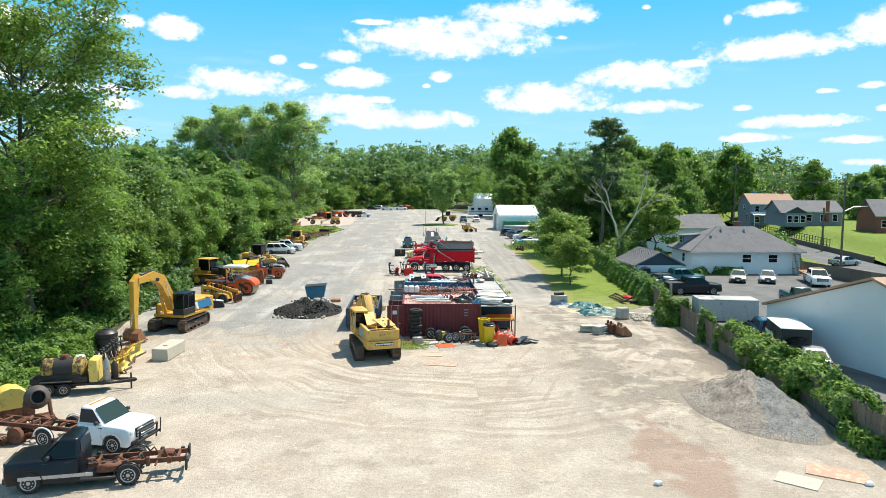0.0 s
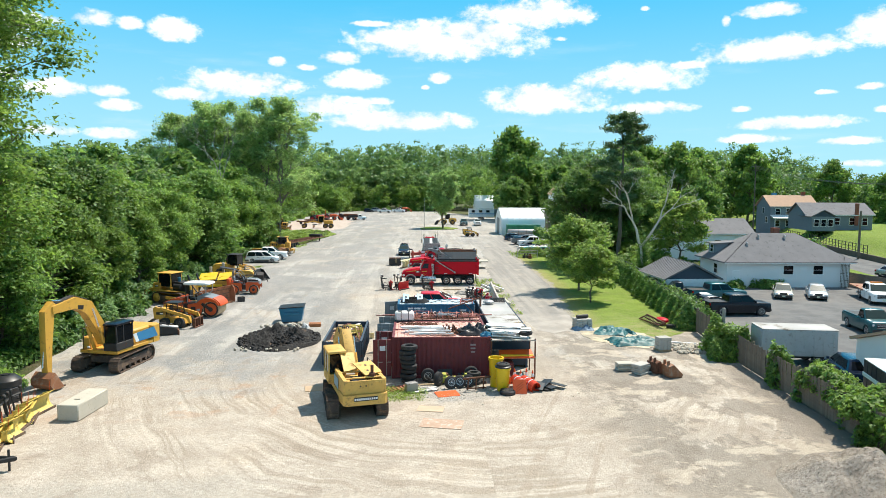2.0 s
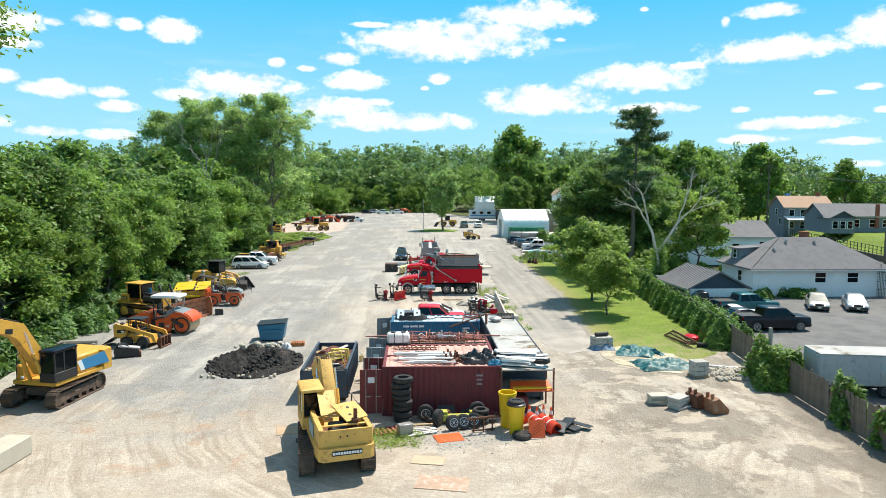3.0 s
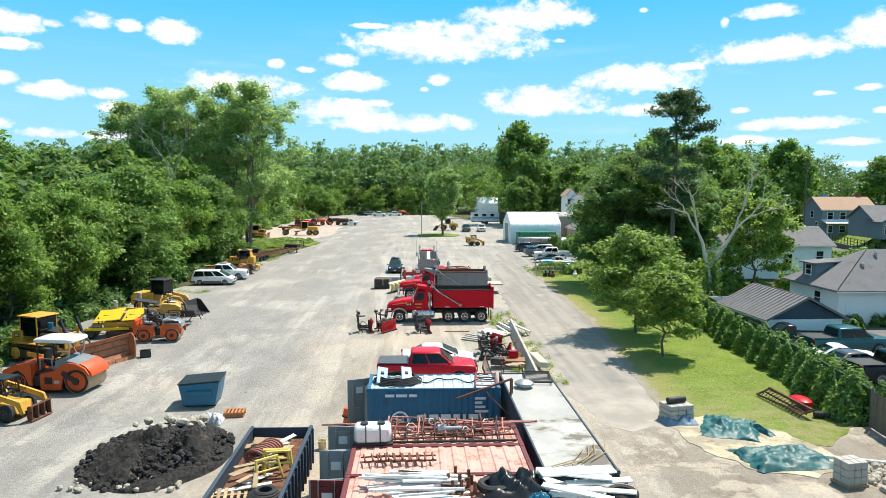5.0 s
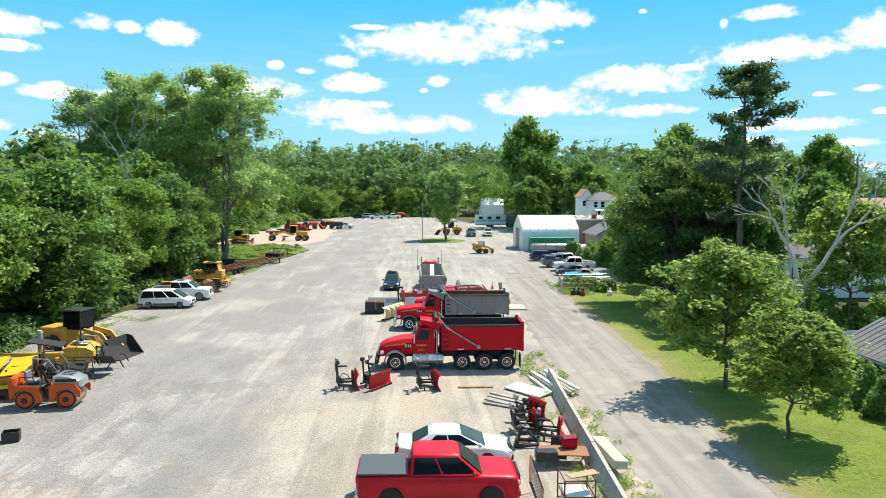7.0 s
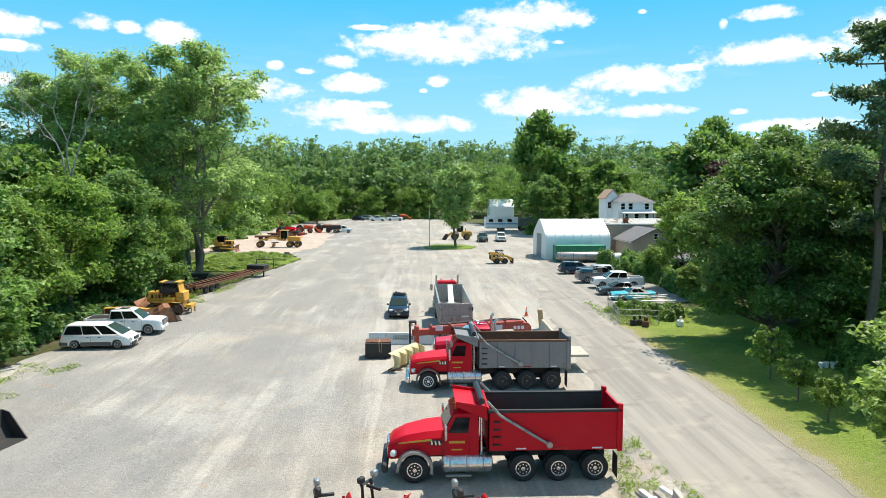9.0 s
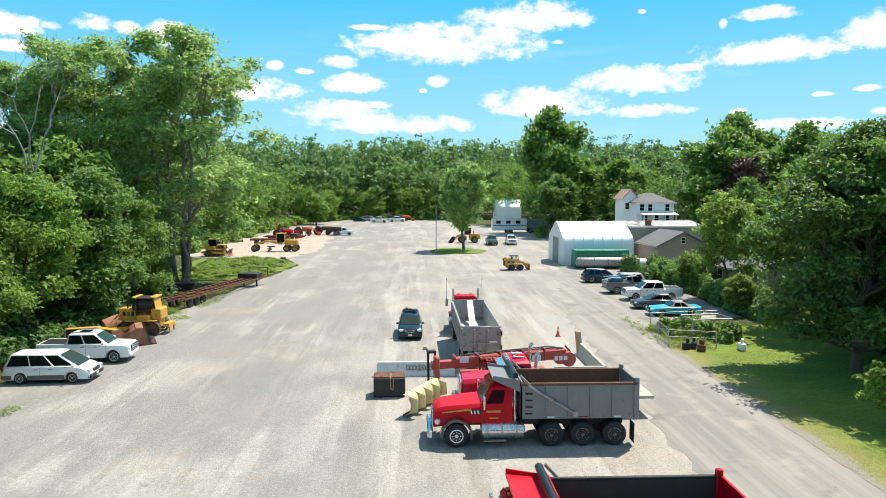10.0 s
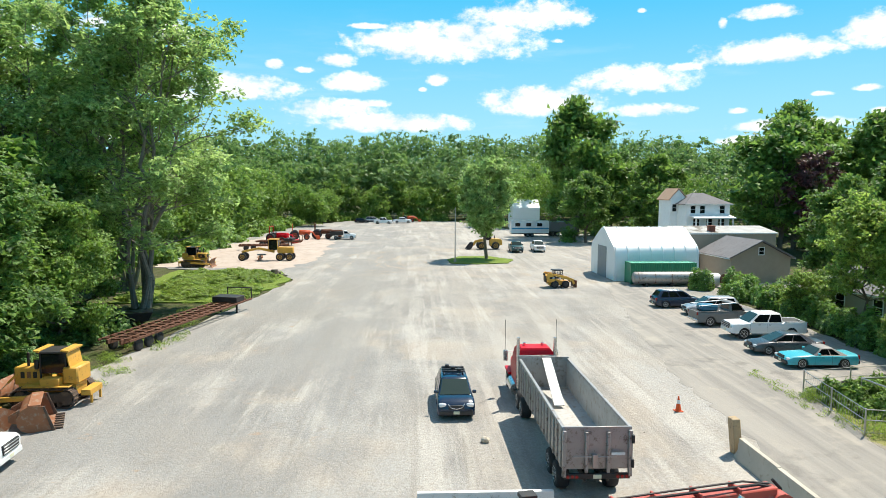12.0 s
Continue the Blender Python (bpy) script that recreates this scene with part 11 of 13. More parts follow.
def bin_barrel(x, y, h, mat, label, lid=None):
    t = thing("waste_bin", x, y, 0, 0, label, "bin", "yellow bins")
    part("body", Shape().lathe((0, 0, 0), (0, 0, 1), [(0, 0.3), (0.05, 0.33), (h * 0.9, 0.42), (h * 0.93, 0.46), (h, 0.46), (h, 0.38), (h * 0.5, 0.34)], 18), mat, t)
    if lid:
        part("lid", Shape().lathe((0, 0, h), (0, 0, 1), [(0, 0.47), (0.06, 0.47), (0.18, 0.3), (0.2, 0.05)], 18), lid, t)
    return t


bin_barrel(5.15, 51.0, 1.75, bright_yellow, "tall bright yellow bin beside the container")
bin_barrel(5.45, 50.1, 1.4, bright_yellow, "yellow bin with tyres on top", black_plastic)


def cone_thing(x, y, z=0.0, rz=0, k=1.0, label="orange traffic cone with a white collar", rx=0):
    t = thing("traffic_cone", x, y, z, rz, label, "cone", "traffic cones", rx=rx)
    part("base", Shape().box(0, 0, 0.03, 0.4 * k, 0.4 * k, 0.05, 0.01), cone_orange, t)
    part("cone", Shape().lathe((0, 0, 0.05), (0, 0, 1), [(0, 0.15 * k), (0.75 * k, 0.03 * k)], 14), cone_orange, t)
    part("collar", Shape().lathe((0, 0, 0.05), (0, 0, 1), [(0.36 * k, 0.098 * k), (0.36 * k + 0.002, 0.1 * k), (0.55 * k, 0.07 * k), (0.55 * k + 0.002, 0.066 * k)], 14), white_paint, t)
    return t


cone_thing(10.05, 128.2, label="lone orange traffic cone on the gravel")
for k in range(5):
    cone_thing(6.0 + 0.36 * k, 51.6 + 0.1 * (k % 2), k=1.0 + 0.1 * (k % 2))
drum_red = paint("drum_red", (0.72, 0.07, 0.022), 0.5, vary=0.12)
for x, y, rz in ((6.5, 50.55, 22), (7.05, 50.35, 28)):
    t = thing("traffic_drum", x, y, 0.34, rz, "stack of ribbed orange traffic drums lying down", "traffic drum", "traffic drums", rx=100)
    prof = [(0.0, 0.22)]
    for k in range(13):
        prof += [(k * 0.1, 0.24 + k * 0.005), (k * 0.1 + 0.06, 0.28 + k * 0.005)]
    part("drum", Shape().lathe((0, 0, -0.65), (0, 0, 1), prof + [(1.28, 0.3), (0.9, 0.27), (0.88, 0.02)], 20), drum_red, t)
    for k in (4, 8):
        part("white_band", Shape().lathe((0, 0, -0.65 + 0.1 * k), (0, 0, 1), [(0, 0.284 + k * 0.005), (0.002, 0.29 + k * 0.005), (0.06, 0.292 + k * 0.005), (0.062, 0.286 + k * 0.005)], 20), white_paint, t)
sg = thing("road_sign", 6.35, 49.35, 0.02, 4, "orange warning board leaning on traffic drums", "sign", rx=-14)
part("board", Shape().box(0, 0, 0.42, 0.78, 0.02, 0.82, 0.004), cone_orange, sg)
for k in range(3):
    part("lettering_bar", Shape().box(0, -0.012, 0.55 - 0.14 * k, 0.5, 0.006, 0.05, 0.001, ry=-35), paint("sign_mark", (0.5, 0.07, 0.01), 0.6), sg)
solid("sign_board", Shape().box(0, 0, 0.03, 1.3, 0.9, 0.03, 0.004), cone_orange, 2.2, 49.5, 0, 15, "flat orange board lying on the ground", "sign", rx=3)

bl = thing("bin_lid", 5.65, 49.5, 0, 15, "black ribbed bin lid lying on the gravel", "lid")
part("rim", Shape().lathe((0, 0, 0), (0, 0, 1), [(0, 0.44), (0.05, 0.46), (0.18, 0.46), (0.24, 0.4), (0.27, 0.1)], 22), black_plastic, bl)
for k in range(8):
    part("rib", Shape().box(0.24 * math.cos(k * math.pi / 4), 0.24 * math.sin(k * math.pi / 4), 0.26, 0.3, 0.03, 0.03, 0.008, rz=45 * k), rubber, bl)
solid("steel_sheet", Shape().box(0, 0, 0.015, 2.1, 1.3, 0.025, 0.004), paint("sheet_rust", (0.40, 0.27, 0.19), 0.85, vary=0.25, grime=(0.5, 0.43, 0.36), amount=0.4), 1.7, 44.6, 0, -12, "rusty flat steel sheet lying in the dirt", "sheet")
solid("scrap_engine", Shape().box(0, 0, 0.25, 0.5, 0.4, 0.4, 0.06).cyl((-0.3, 0, 0.3), (0.35, 0.1, 0.3), 0.14, n=12).box(0.1, 0.05, 0.52, 0.25, 0.25, 0.16, 0.04), rust_metal, 2.15, 51.75, 0, 20, "rusty engine block in front of the container", "engine")
# storage rack at the end of the row
rack = thing("storage_rack", 6.4, 53.6, 0, 0, "steel storage rack with orange bins and sheets on top", "rack")
for px in (-1.35, 1.35):
    for py in (-1.0, 1.0):
        part("upright", Shape().box(px, py, 1.25, 0.09, 0.07, 2.5, 0.01), rust_metal, rack)
for z in (1.3, 2.4):
    part("shelf", Shape().box(0, 0, z, 2.75, 2.1, 0.08, 0.01), grey_wood, rack)
part("back_sheet", Shape().box(0, 0.9, 1.85, 2.6, 0.04, 1.0), siding_navy, rack)
part("load", Shape().box(0.25, -0.6, 1.42, 2.0, 0.9, 0.12, 0.04), bright_yellow, rack)
part("load", Shape().slab((-0.9, -1.15, 1.3), (1.3, -1.2, 1.34), (1.2, -0.3, 1.62), (-0.8, -0.3, 1.6), 0.05), cone_orange, rack)
part("load", Shape().box(-0.4, -0.2, 0.5, 1.0, 1.2, 0.9, 0.08), maroon, rack)
for k in range(14):
    w = rc.uniform(1.4, 2.6)
    solid("roofing_sheet", Shape().box(0, 0, 0, w, rc.uniform(0.25, 0.5), 0.05, 0.02), white_pvc, 6.2 + rc.uniform(-0.4, 0.5), 53.6 + rc.uniform(-0.8, 0.7), 2.5 + 0.06 * k * 0.7, rc.uniform(-35, 25), "white plastic sheet in a loose pile on the rack", "sheet", "white sheets", rx=rc.uniform(-6, 6), ry=rc.uniform(-5, 5))
# white pipes and boards over the first container
for k in range(20):
    ln = rc.uniform(1.6, 3.0)
    solid("white_pipe", Shape().cyl((-ln / 2, 0, 0), (ln / 2, 0, 0), rc.uniform(0.04, 0.07), n=8) if k % 2 else Shape().box(0, 0, 0, ln, 0.16, 0.06, 0.01), white_pvc, 1.2 + rc.uniform(-0.5, 0.5), 53.9 + rc.uniform(-0.9, 0.9), 2.66 + 0.05 * (k % 6), rc.uniform(-14, 14), "white pipe in a loose pile on the roof", "pipe", "roof pipes")
for k in range(9):
    solid("rusty_bracket", Shape().box(0, 0, 0, 0.7, 0.1, 0.1).box(0.2, 0, 0.15, 0.08, 0.1, 0.4), rust_metal, 2.6 + rc.uniform(-0.4, 0.4), 53.8 + rc.uniform(-0.8, 0.8), 2.68, rc.uniform(0, 180), "rusty steel bracket on the container roof", "bracket", "roof brackets")


def crumple(name, x, y, z, w, d, h, material, label, seed, category="tarp", n=22, rz=0):
    """A rumpled sheet with folds that meets its support round the rim."""
    vs, fs = [], []
    for j in range(n + 1):
        for i in range(n + 1):
            u, v = i / n * 2 - 1, j / n * 2 - 1
            q = max(0.0, 1 - max(abs(u), abs(v)) ** 3)
            fold = noise.fractal(Vector((u * 2.2 + seed, v * 2.2, seed)), 0.8, 2.0, 4)
            ridge = abs(noise.noise(Vector((u * 2.6 + v * 1.6, v * 1.3 - u * 0.8, seed * 2.0))))
            vs.append((u * w / 2 * (1 + 0.14 * fold), v * d / 2 * (1 + 0.14 * noise.noise(Vector((v * 3, u, seed)))), max(0.0, h * q * (0.42 + 0.5 * fold + 0.3 * (1 - 2.0 * ridge))) + 0.02))
    for j in range(n):
        for i in range(n):
            a = j * (n + 1) + i
            fs.append((a, a + 1, a + n + 2, a + n + 1))
    m = len(vs)
    edge = [i for i in range(n + 1)] + [k * (n + 1) + n for k in range(1, n + 1)] + [n * (n + 1) + i for i in range(n - 1, -1, -1)] + [k * (n + 1) for k in range(n - 1, 0, -1)]
    vs += [(vs[i][0], vs[i][1], -0.02) for i in edge]
    for k in range(len(edge)):
        fs.append((edge[k], m + k, m + (k + 1) % len(edge), edge[(k + 1) % len(edge)])[::-1])
    ob = tagged(new(name, Shape().add(vs, fs).mesh(name, material, 75)), label, category)
    ob.matrix_basis = pose(x, y, z, 0, 0, rz)
    return ob


crumple("tarpaulin", 4.2, 54.0, 2.57, 1.9, 1.6, 0.7, black_tarp, "crumpled black tarpaulin on the container roof", 3)
crumple("tarpaulin", 4.75, 53.1, 2.57, 0.7, 0.5, 0.35, blue_paint, "small blue tarpaulin on the container roof", 5)
# rusted ironwork on the second and third roofs
for k in range(4):
    lat = thing("iron_lattice", -0.2 + 0.55 * (k % 4) + rc.uniform(-0.1, 0.1), 56.2 + 0.5 * (k // 4), 2.6, rc.uniform(-12, 12), "rusty iron lattice lying on the roof", "ironwork", "roof ironwork")
    part("bar", Shape().box(0, -0.2, 0.1, 1.0, 0.05, 0.05).box(0, 0.2, 0.1, 1.0, 0.05, 0.05), rust_metal, lat)
    for q in range(4):
        part("cross_bar", Shape().box(-0.4 + 0.26 * q, 0, 0.16, 0.05, 0.6, 0.05), rust_metal, lat)
tank = thing("plastic_tank", -0.35, 58.1, 2.58, 4, "white plastic tank on the container roof", "tank")
part("tank", Shape().box(0, 0, 0.33, 1.3, 0.8, 0.6, 0.1), white_pvc, tank)
part("cap", Shape().cyl((-0.3, 0, 0.62), (-0.3, 0, 0.7), 0.14).cyl((0.3, 0, 0.62), (0.3, 0, 0.7), 0.14), black_plastic, tank)
part("strap", Shape().box(-0.25, 0, 0.34, 0.04, 0.84, 0.64, 0.005).box(0.25, 0, 0.34, 0.04, 0.84, 0.64, 0.005), dark_steel, tank)
part("tray", Shape().box(0, 0, 0.03, 1.4, 0.9, 0.08), dark_steel, tank)
pink_rust = paint("pink_rust", (0.46, 0.20, 0.165), 0.8, vary=0.3, grime=RUST, amount=0.3)
for k in range(5):
    solid("scaffold_pipe", Shape().cyl((-4.4 + 0.5 * k, 0, 0), (3.9 - 0.3 * k, 0, 0), 0.04, n=8), pink_rust, 2.0, 59.9 - 0.18 * k, 2.60 + 0.05 * (k % 3), rc.uniform(-1, 1), "long rusty scaffold pipe across the roof", "pipe", "scaffold pipes")
for k in range(8):
    fr = thing("scaffold", 0.3 + 0.55 * k, 59.0 + rc.uniform(-0.3, 0.6), 2.6, rc.uniform(-20, 20), "rusty scaffold frame stacked on the roof", "scaffold", "scaffold frames", rx=rc.uniform(-12, 12))
    w, h = rc.uniform(0.8, 1.5), rc.uniform(0.2, 0.38)
    part("rail", Shape().tube([(-w / 2, 0, 0.05), (-w / 2, 0, h), (w / 2, 0, h), (w / 2, 0, 0.05)], 0.028), pink_rust, fr)
    part("cross_bar", Shape().tube([(-w / 2, 0, h * 0.45), (w / 2, 0, h * 0.45)], 0.022).tube([(-w / 2, 0, 0.05), (w / 2, 0, 0.05)], 0.022), white_pvc if k in (2, 4) else pink_rust, fr)
for k in range(9):
    solid("rusty_rod", Shape().cyl((-0.9, 0, 0), (0.9, 0, 0), 0.025, n=6), rust_metal, 2.4 + rc.uniform(-1.5, 1.8), 58.6 + rc.uniform(-0.5, 0.8), 2.59 + 0.02 * k, rc.uniform(-20, 20), "rusty steel rod on the roof", "rod", "roof rods")
rack = thing("pipe_rack", 2.3, 58.75, 2.56, 1, "tangle of rusty pink pipework with hoses and valves", "pipework")
for k in range(5):
    part("pipe", Shape().cyl((-2.4 + 0.12 * k, -0.75 + 0.36 * k, 0.12 + 0.09 * (k % 3)), (2.5 - 0.2 * (k % 3), -0.7 + 0.36 * k, 0.14 + 0.09 * ((k + 1) % 3)), 0.035, n=8), pink_rust if k % 4 else rust_metal, rack)
for k in range(13):
    q = -2.2 + 0.36 * k + rc.uniform(-0.1, 0.1)
    part("upright", Shape().tube([(q, -0.75, 0.05), (q + rc.uniform(-0.1, 0.1), -0.7, 0.3), (q + rc.uniform(-0.15, 0.15), 0.7, 0.3 + rc.uniform(0, 0.25)), (q, 0.75, 0.05)], 0.022), (pink_rust, rust_metal, dark_steel)[k % 3], rack)
for k in range(14):
    q, r0 = -2.1 + 0.33 * k + rc.uniform(-0.15, 0.15), rc.uniform(0.12, 0.3)
    yy = rc.uniform(-0.7, 0.6)
    part("cable_loop", Shape().tube([(q + r0 * math.cos(a * 0.7) + 0.05 * a, yy + 0.5 * r0 * math.sin(a), 0.15 + r0 * abs(math.sin(a * 0.55))) for a in range(8)], 0.016), (pink_rust, rubber, white_pvc)[k % 3], rack)
part("valve", Shape().lathe((-0.35, -0.35, 0.35), (1, 0, 0), [(0, 0.1), (0.03, 0.15), (0.3, 0.15), (0.32, 0.08), (0.9, 0.07)], 14).cyl((-0.1, -0.35, 0.35), (-0.1, -0.35, 0.7), 0.05), silver_paint, rack)
part("flange", Shape().cyl((0.95, -0.3, 0.25), (1.05, -0.3, 0.25), 0.16, n=16).cyl((0.2, 0.2, 0.25), (0.3, 0.2, 0.25), 0.14, n=16), dark_steel, rack)
part("base_bar", Shape().box(0, -0.8, 0.04, 5.0, 0.08, 0.08).box(0, 0.8, 0.04, 5.0, 0.08, 0.08), dark_steel, rack)
# ladder-like frame that leans on the blue container
lean = thing("rusty_gate", 5.35, 63.3, 0, 0, "rusty gate frame leaning between the containers", "gate")
part("rail", Shape().tube([(0, 0, 0.0), (0, 0.1, 3.3), (-2.4, 0.2, 2.4)], 0.05), rust_metal, lean)
part("brace", Shape().tube([(0.12, 0.5, 0.0), (0.12, 0.5, 3.2)], 0.04).tube([(-1.2, 0.15, 2.85), (0, 0.05, 1.6)], 0.03), rust_metal, lean)
# on the blue container: hose reels between pale boards, loose hose, red ladder
for x, rz in ((-0.42, 4), (0.72, 8)):
    t = thing("hose_reel", x, 65.75, 2.56, rz, "pale blue board of a hose reel on the roof", "board", "hose reel boards", ry=10)
    part("board", Shape().box(0, 0, 0.30, 0.5, 0.08, 1.15, 0.02, rx=-64), paint("reel_blue", (0.17, 0.31, 0.43), 0.5, vary=0.1), t)
    part("hole", Shape().box(0, 0.1, 0.4, 0.14, 0.1, 0.14, 0.01, rx=-64), decal_black, t)
hose = thing("hose_coil", 0.35, 65.85, 2.56, 0, "coil of black hose on the blue container", "hose")
for k in range(5):
    r0 = 1.12 - 0.075 * k
    part("loop", Shape().loft([[((r0 + 0.04 * math.cos(b)) * math.cos(a), (r0 + 0.04 * math.cos(b)) * math.sin(a) * 0.85, 0.06 + 0.05 * k + 0.04 * math.sin(b)) for b in (0, 1.05, 2.09, 3.14, 4.19, 5.24)] for a in np.linspace(0, 2 * math.pi, 25)], False), rubber, hose)
solid("loose_hose", Shape().tube([(-2.6 + 0.14 * k, 0.25 * math.sin(k * 0.42) + 0.2 * math.sin(k * 0.9), 0.03) for k in range(36)], 0.028, 6), rubber, 2.6, 65.8, 2.57, 0, "loose black hose snaking over the roof", "hose")
gate_red = paint("gate_red", (0.26, 0.045, 0.032), 0.7, vary=0.25, grime=RUST, amount=0.3)
lad = thing("steel_ladder", 4.5, 65.75, 2.56, -6, "rusty red steel frame lying on the roof", "frame")
for sx in (-0.35, 0.35):
    part("stile", Shape().box(sx * 1.35, 0, 0.06, 0.07, 2.4, 0.1), gate_red, lad)
for k in range(4):
    part("rung", Shape().box(0, -1.0 + 0.66 * k, 0.08, 0.95, 0.05, 0.05), gate_red, lad)
vent = thing("roof_vent", 6.15, 64.7, 2.58, 0, "grey domed roof ventilator", "vent")
part("dome", Shape().lathe((0, 0, 0), (0, 0, 1), [(0, 0.3), (0.1, 0.3), (0.12, 0.45), (0.2, 0.42), (0.3, 0.25), (0.33, 0.05)], 18), alloy, vent)
grid_ = thing("roof_rack", 7.0, 66.0, 2.62, -6, "black steel rack lying on the white roof", "rack")
part("frame", Shape().tube([(-0.6, -0.9, 0.05), (0.6, -0.9, 0.05), (0.6, 0.9, 0.05), (-0.6, 0.9, 0.05), (-0.6, -0.9, 0.05)], 0.035), dark_steel, grid_)
for k in range(8):
    part("bar", Shape().box(0, -0.75 + 0.21 * k, 0.06, 1.2, 0.03, 0.03), dark_steel, grid_)
for k in range(5):
    solid("rope_line", Shape().tube([(0, 0, 0), (0.2, 1.0, 0.0), (-0.1, 1.9, 0.0)], 0.02, 5), rope_tan, 5.6 + 0.35 * k, 55.6 + rc.uniform(0, 0.5), 2.6, rc.uniform(-60, -20), "thin rope end on the roof", "rope", "roof ropes")

# in front of the containers
def pallet(x, y, z=0.0, rz=0, mat=None, label="weathered wooden pallet lying on the ground", w=1.2, d=1.0, group="pallets"):
    t = thing("pallet", x, y, z, rz, label, "pallet", group)
    for k in range(6):
        part("slat", Shape().box(-w / 2 + 0.06 + (w - 0.12) * k / 5, 0, 0.12, 0.11, d, 0.025, 0.004), mat or wood, t)
    for k in range(3):
        part("bearer", Shape().box(0, -d / 2 + 0.05 + (d - 0.1) * k / 2, 0.055, w, 0.09, 0.1, 0.004), mat or wood, t)
    return t


pallet(-0.75, 50.4, 0, 20, paint("red_wood", (0.30, 0.10, 0.06), 0.8, vary=0.25), "red-painted wooden pallet by the excavator", 1.3, 0.9)
solid("metal_box", Shape().box(0, 0, 0.3, 0.7, 0.4, 0.6, 0.03), alloy, 0.15, 49.9, 0, 25, "dented grey metal box on the dirt", "box")
for k in range(6):
    solid("metal_pipe", Shape().cyl((-0.8, 0, 0), (0.8, 0, 0), 0.05, n=8), alloy, 0.85 + rc.uniform(-0.2, 0.2), 49.9 + 0.12 * k, 0.06 + 0.03 * (k % 2), 20 + rc.uniform(-12, 12), "grey metal pipe lying on the dirt", "pipe", "ground pipes")
gr_ = thing("spreader", 2.9, 51.6, 0, 4, "yellow-green steel frame by the container", "frame")
part("beam", Shape().box(0, 0, 0.28, 2.2, 0.3, 0.36, 0.05).box(-0.8, 0.2, 0.35, 0.3, 0.5, 0.5).box(0.7, 0.1, 0.4, 0.5, 0.4, 0.4), paint("lime_paint", (0.42, 0.42, 0.07), 0.6, vary=0.25, grime=RUST, amount=0.3), gr_)
solid("flat_case", Shape().box(0, 0, 0.45, 0.9, 0.12, 0.5, 0.02), dark_steel, 2.2, 52.2, 0, 5, "dark flat case leaning on the container", "case", rx=-15)
for k in range(7):
    solid("scrap_part", Shape().box(0, 0, 0.12, 0.5, 0.3, 0.22, 0.04).cyl((0.1, 0, 0.2), (0.3, 0.2, 0.4), 0.08), dark_steel, 1.4 + 0.5 * k, 51.9 + rc.uniform(-0.3, 0.3), 0, rc.uniform(0, 180), "dark scrap machine part by the container", "scrap", "scrap parts")
stand = thing("sawhorse", 3.95, 50.2, 0, 15, "rusty steel trestle in front of the tyres", "trestle")
part("top_bar", Shape().box(0, 0, 0.75, 1.7, 0.1, 0.1), rust_metal, stand)
for sx in (-0.5, 0.0, 0.45):
    part("leg", Shape().box(sx, 0.1, 0.38, 0.07, 0.07, 0.76, rx=8), rust_metal, stand)
part("foot_bar", Shape().box(0, 0.15, 0.1, 1.2, 0.07, 0.07), rust_metal, stand)
for k in range(9):
    solid("plastic_sheet", Shape().box(0, 0, 0.03, rc.uniform(0.6, 1.2), rc.uniform(0.3, 0.6), 0.03, 0.01), black_plastic, 8.1 + rc.uniform(-0.7, 0.8), 50.5 + rc.uniform(-0.6, 0.7), 0.03 * k, rc.uniform(0, 180), "black plastic panel in a scattered heap", "panel", "plastic panels", rx=rc.uniform(-9, 9), ry=rc.uniform(-9, 9))
solid("timber_plank", Shape().box(0, 0, 0.05, 2.2, 0.16, 0.06), wood, 0.9, 51.3, 0, 5, "old plank lying by the tyres", "plank")
solid("plywood_sheet", Shape().box(0, 0, 0.02, 1.7, 1.1, 0.025), paint("ply", (0.42, 0.30, 0.19), 0.8, vary=0.2, bump=0.004), -5.2, 50.8, 0, 10, "tan plywood sheet lying on the dirt", "sheet")
solid("plywood_sheet", Shape().box(0, 0, 0.02, 1.4, 0.9, 0.025), paint("ply_pale", (0.48, 0.36, 0.25), 0.8, vary=0.2), 1.2, 46.9, 0, -10, "pale board pressed into the dirt", "sheet")

# open-top skip full of scrap
skip = thing("roll_off_dumpster", -4.35, 58.7, 0, 90, "dark blue roll-off dumpster full of scrap", "dumpster")
navy_steel = paint("navy_steel", (0.03, 0.055, 0.085), 0.6, vary=0.2, grime=RUST, amount=0.25)
for sy in (-1, 1):
    part("side_wall", Shape().box(0, sy * 1.2, 0.95, 6.8, 0.06, 1.55, 0.01), navy_steel, skip)
    part("top_rail", Shape().box(0, sy * 1.2, 1.74, 6.8, 0.14, 0.12, 0.02), navy_steel, skip)
    for k in range(11):
        part("rib", Shape().box(-3.3 + 0.66 * k, sy * 1.27, 0.95, 0.1, 0.1, 1.5, 0.02), navy_steel, skip)
for sx in (-1, 1):
    part("end_wall", Shape().box(sx * 3.38, 0, 0.95, 0.06, 2.4, 1.55, 0.01), navy_steel, skip)
part("floor", Shape().box(0, 0, 0.22, 6.7, 2.36, 0.12), rust_metal, skip)
part("fill", Shape().box(0, 0, 0.8, 6.6, 2.3, 1.0, 0.05), rust_metal, skip)
coil = thing("drain_hose", -4.6, 59.7, 1.4, 70, "coil of red corrugated drain hose in the dumpster", "hose")
for k in range(9):
    part("loop", Shape().tube([(0.16 * k - 0.6, 0.42 * math.cos(a), 0.22 + 0.42 * math.sin(a) * 0.6) for a in np.linspace(0, 2 * math.pi, 15)], 0.055, 6), paint("hose_red", (0.26, 0.10, 0.07), 0.7, vary=0.2) if k == 0 else bpy.data.materials["hose_red"], coil)
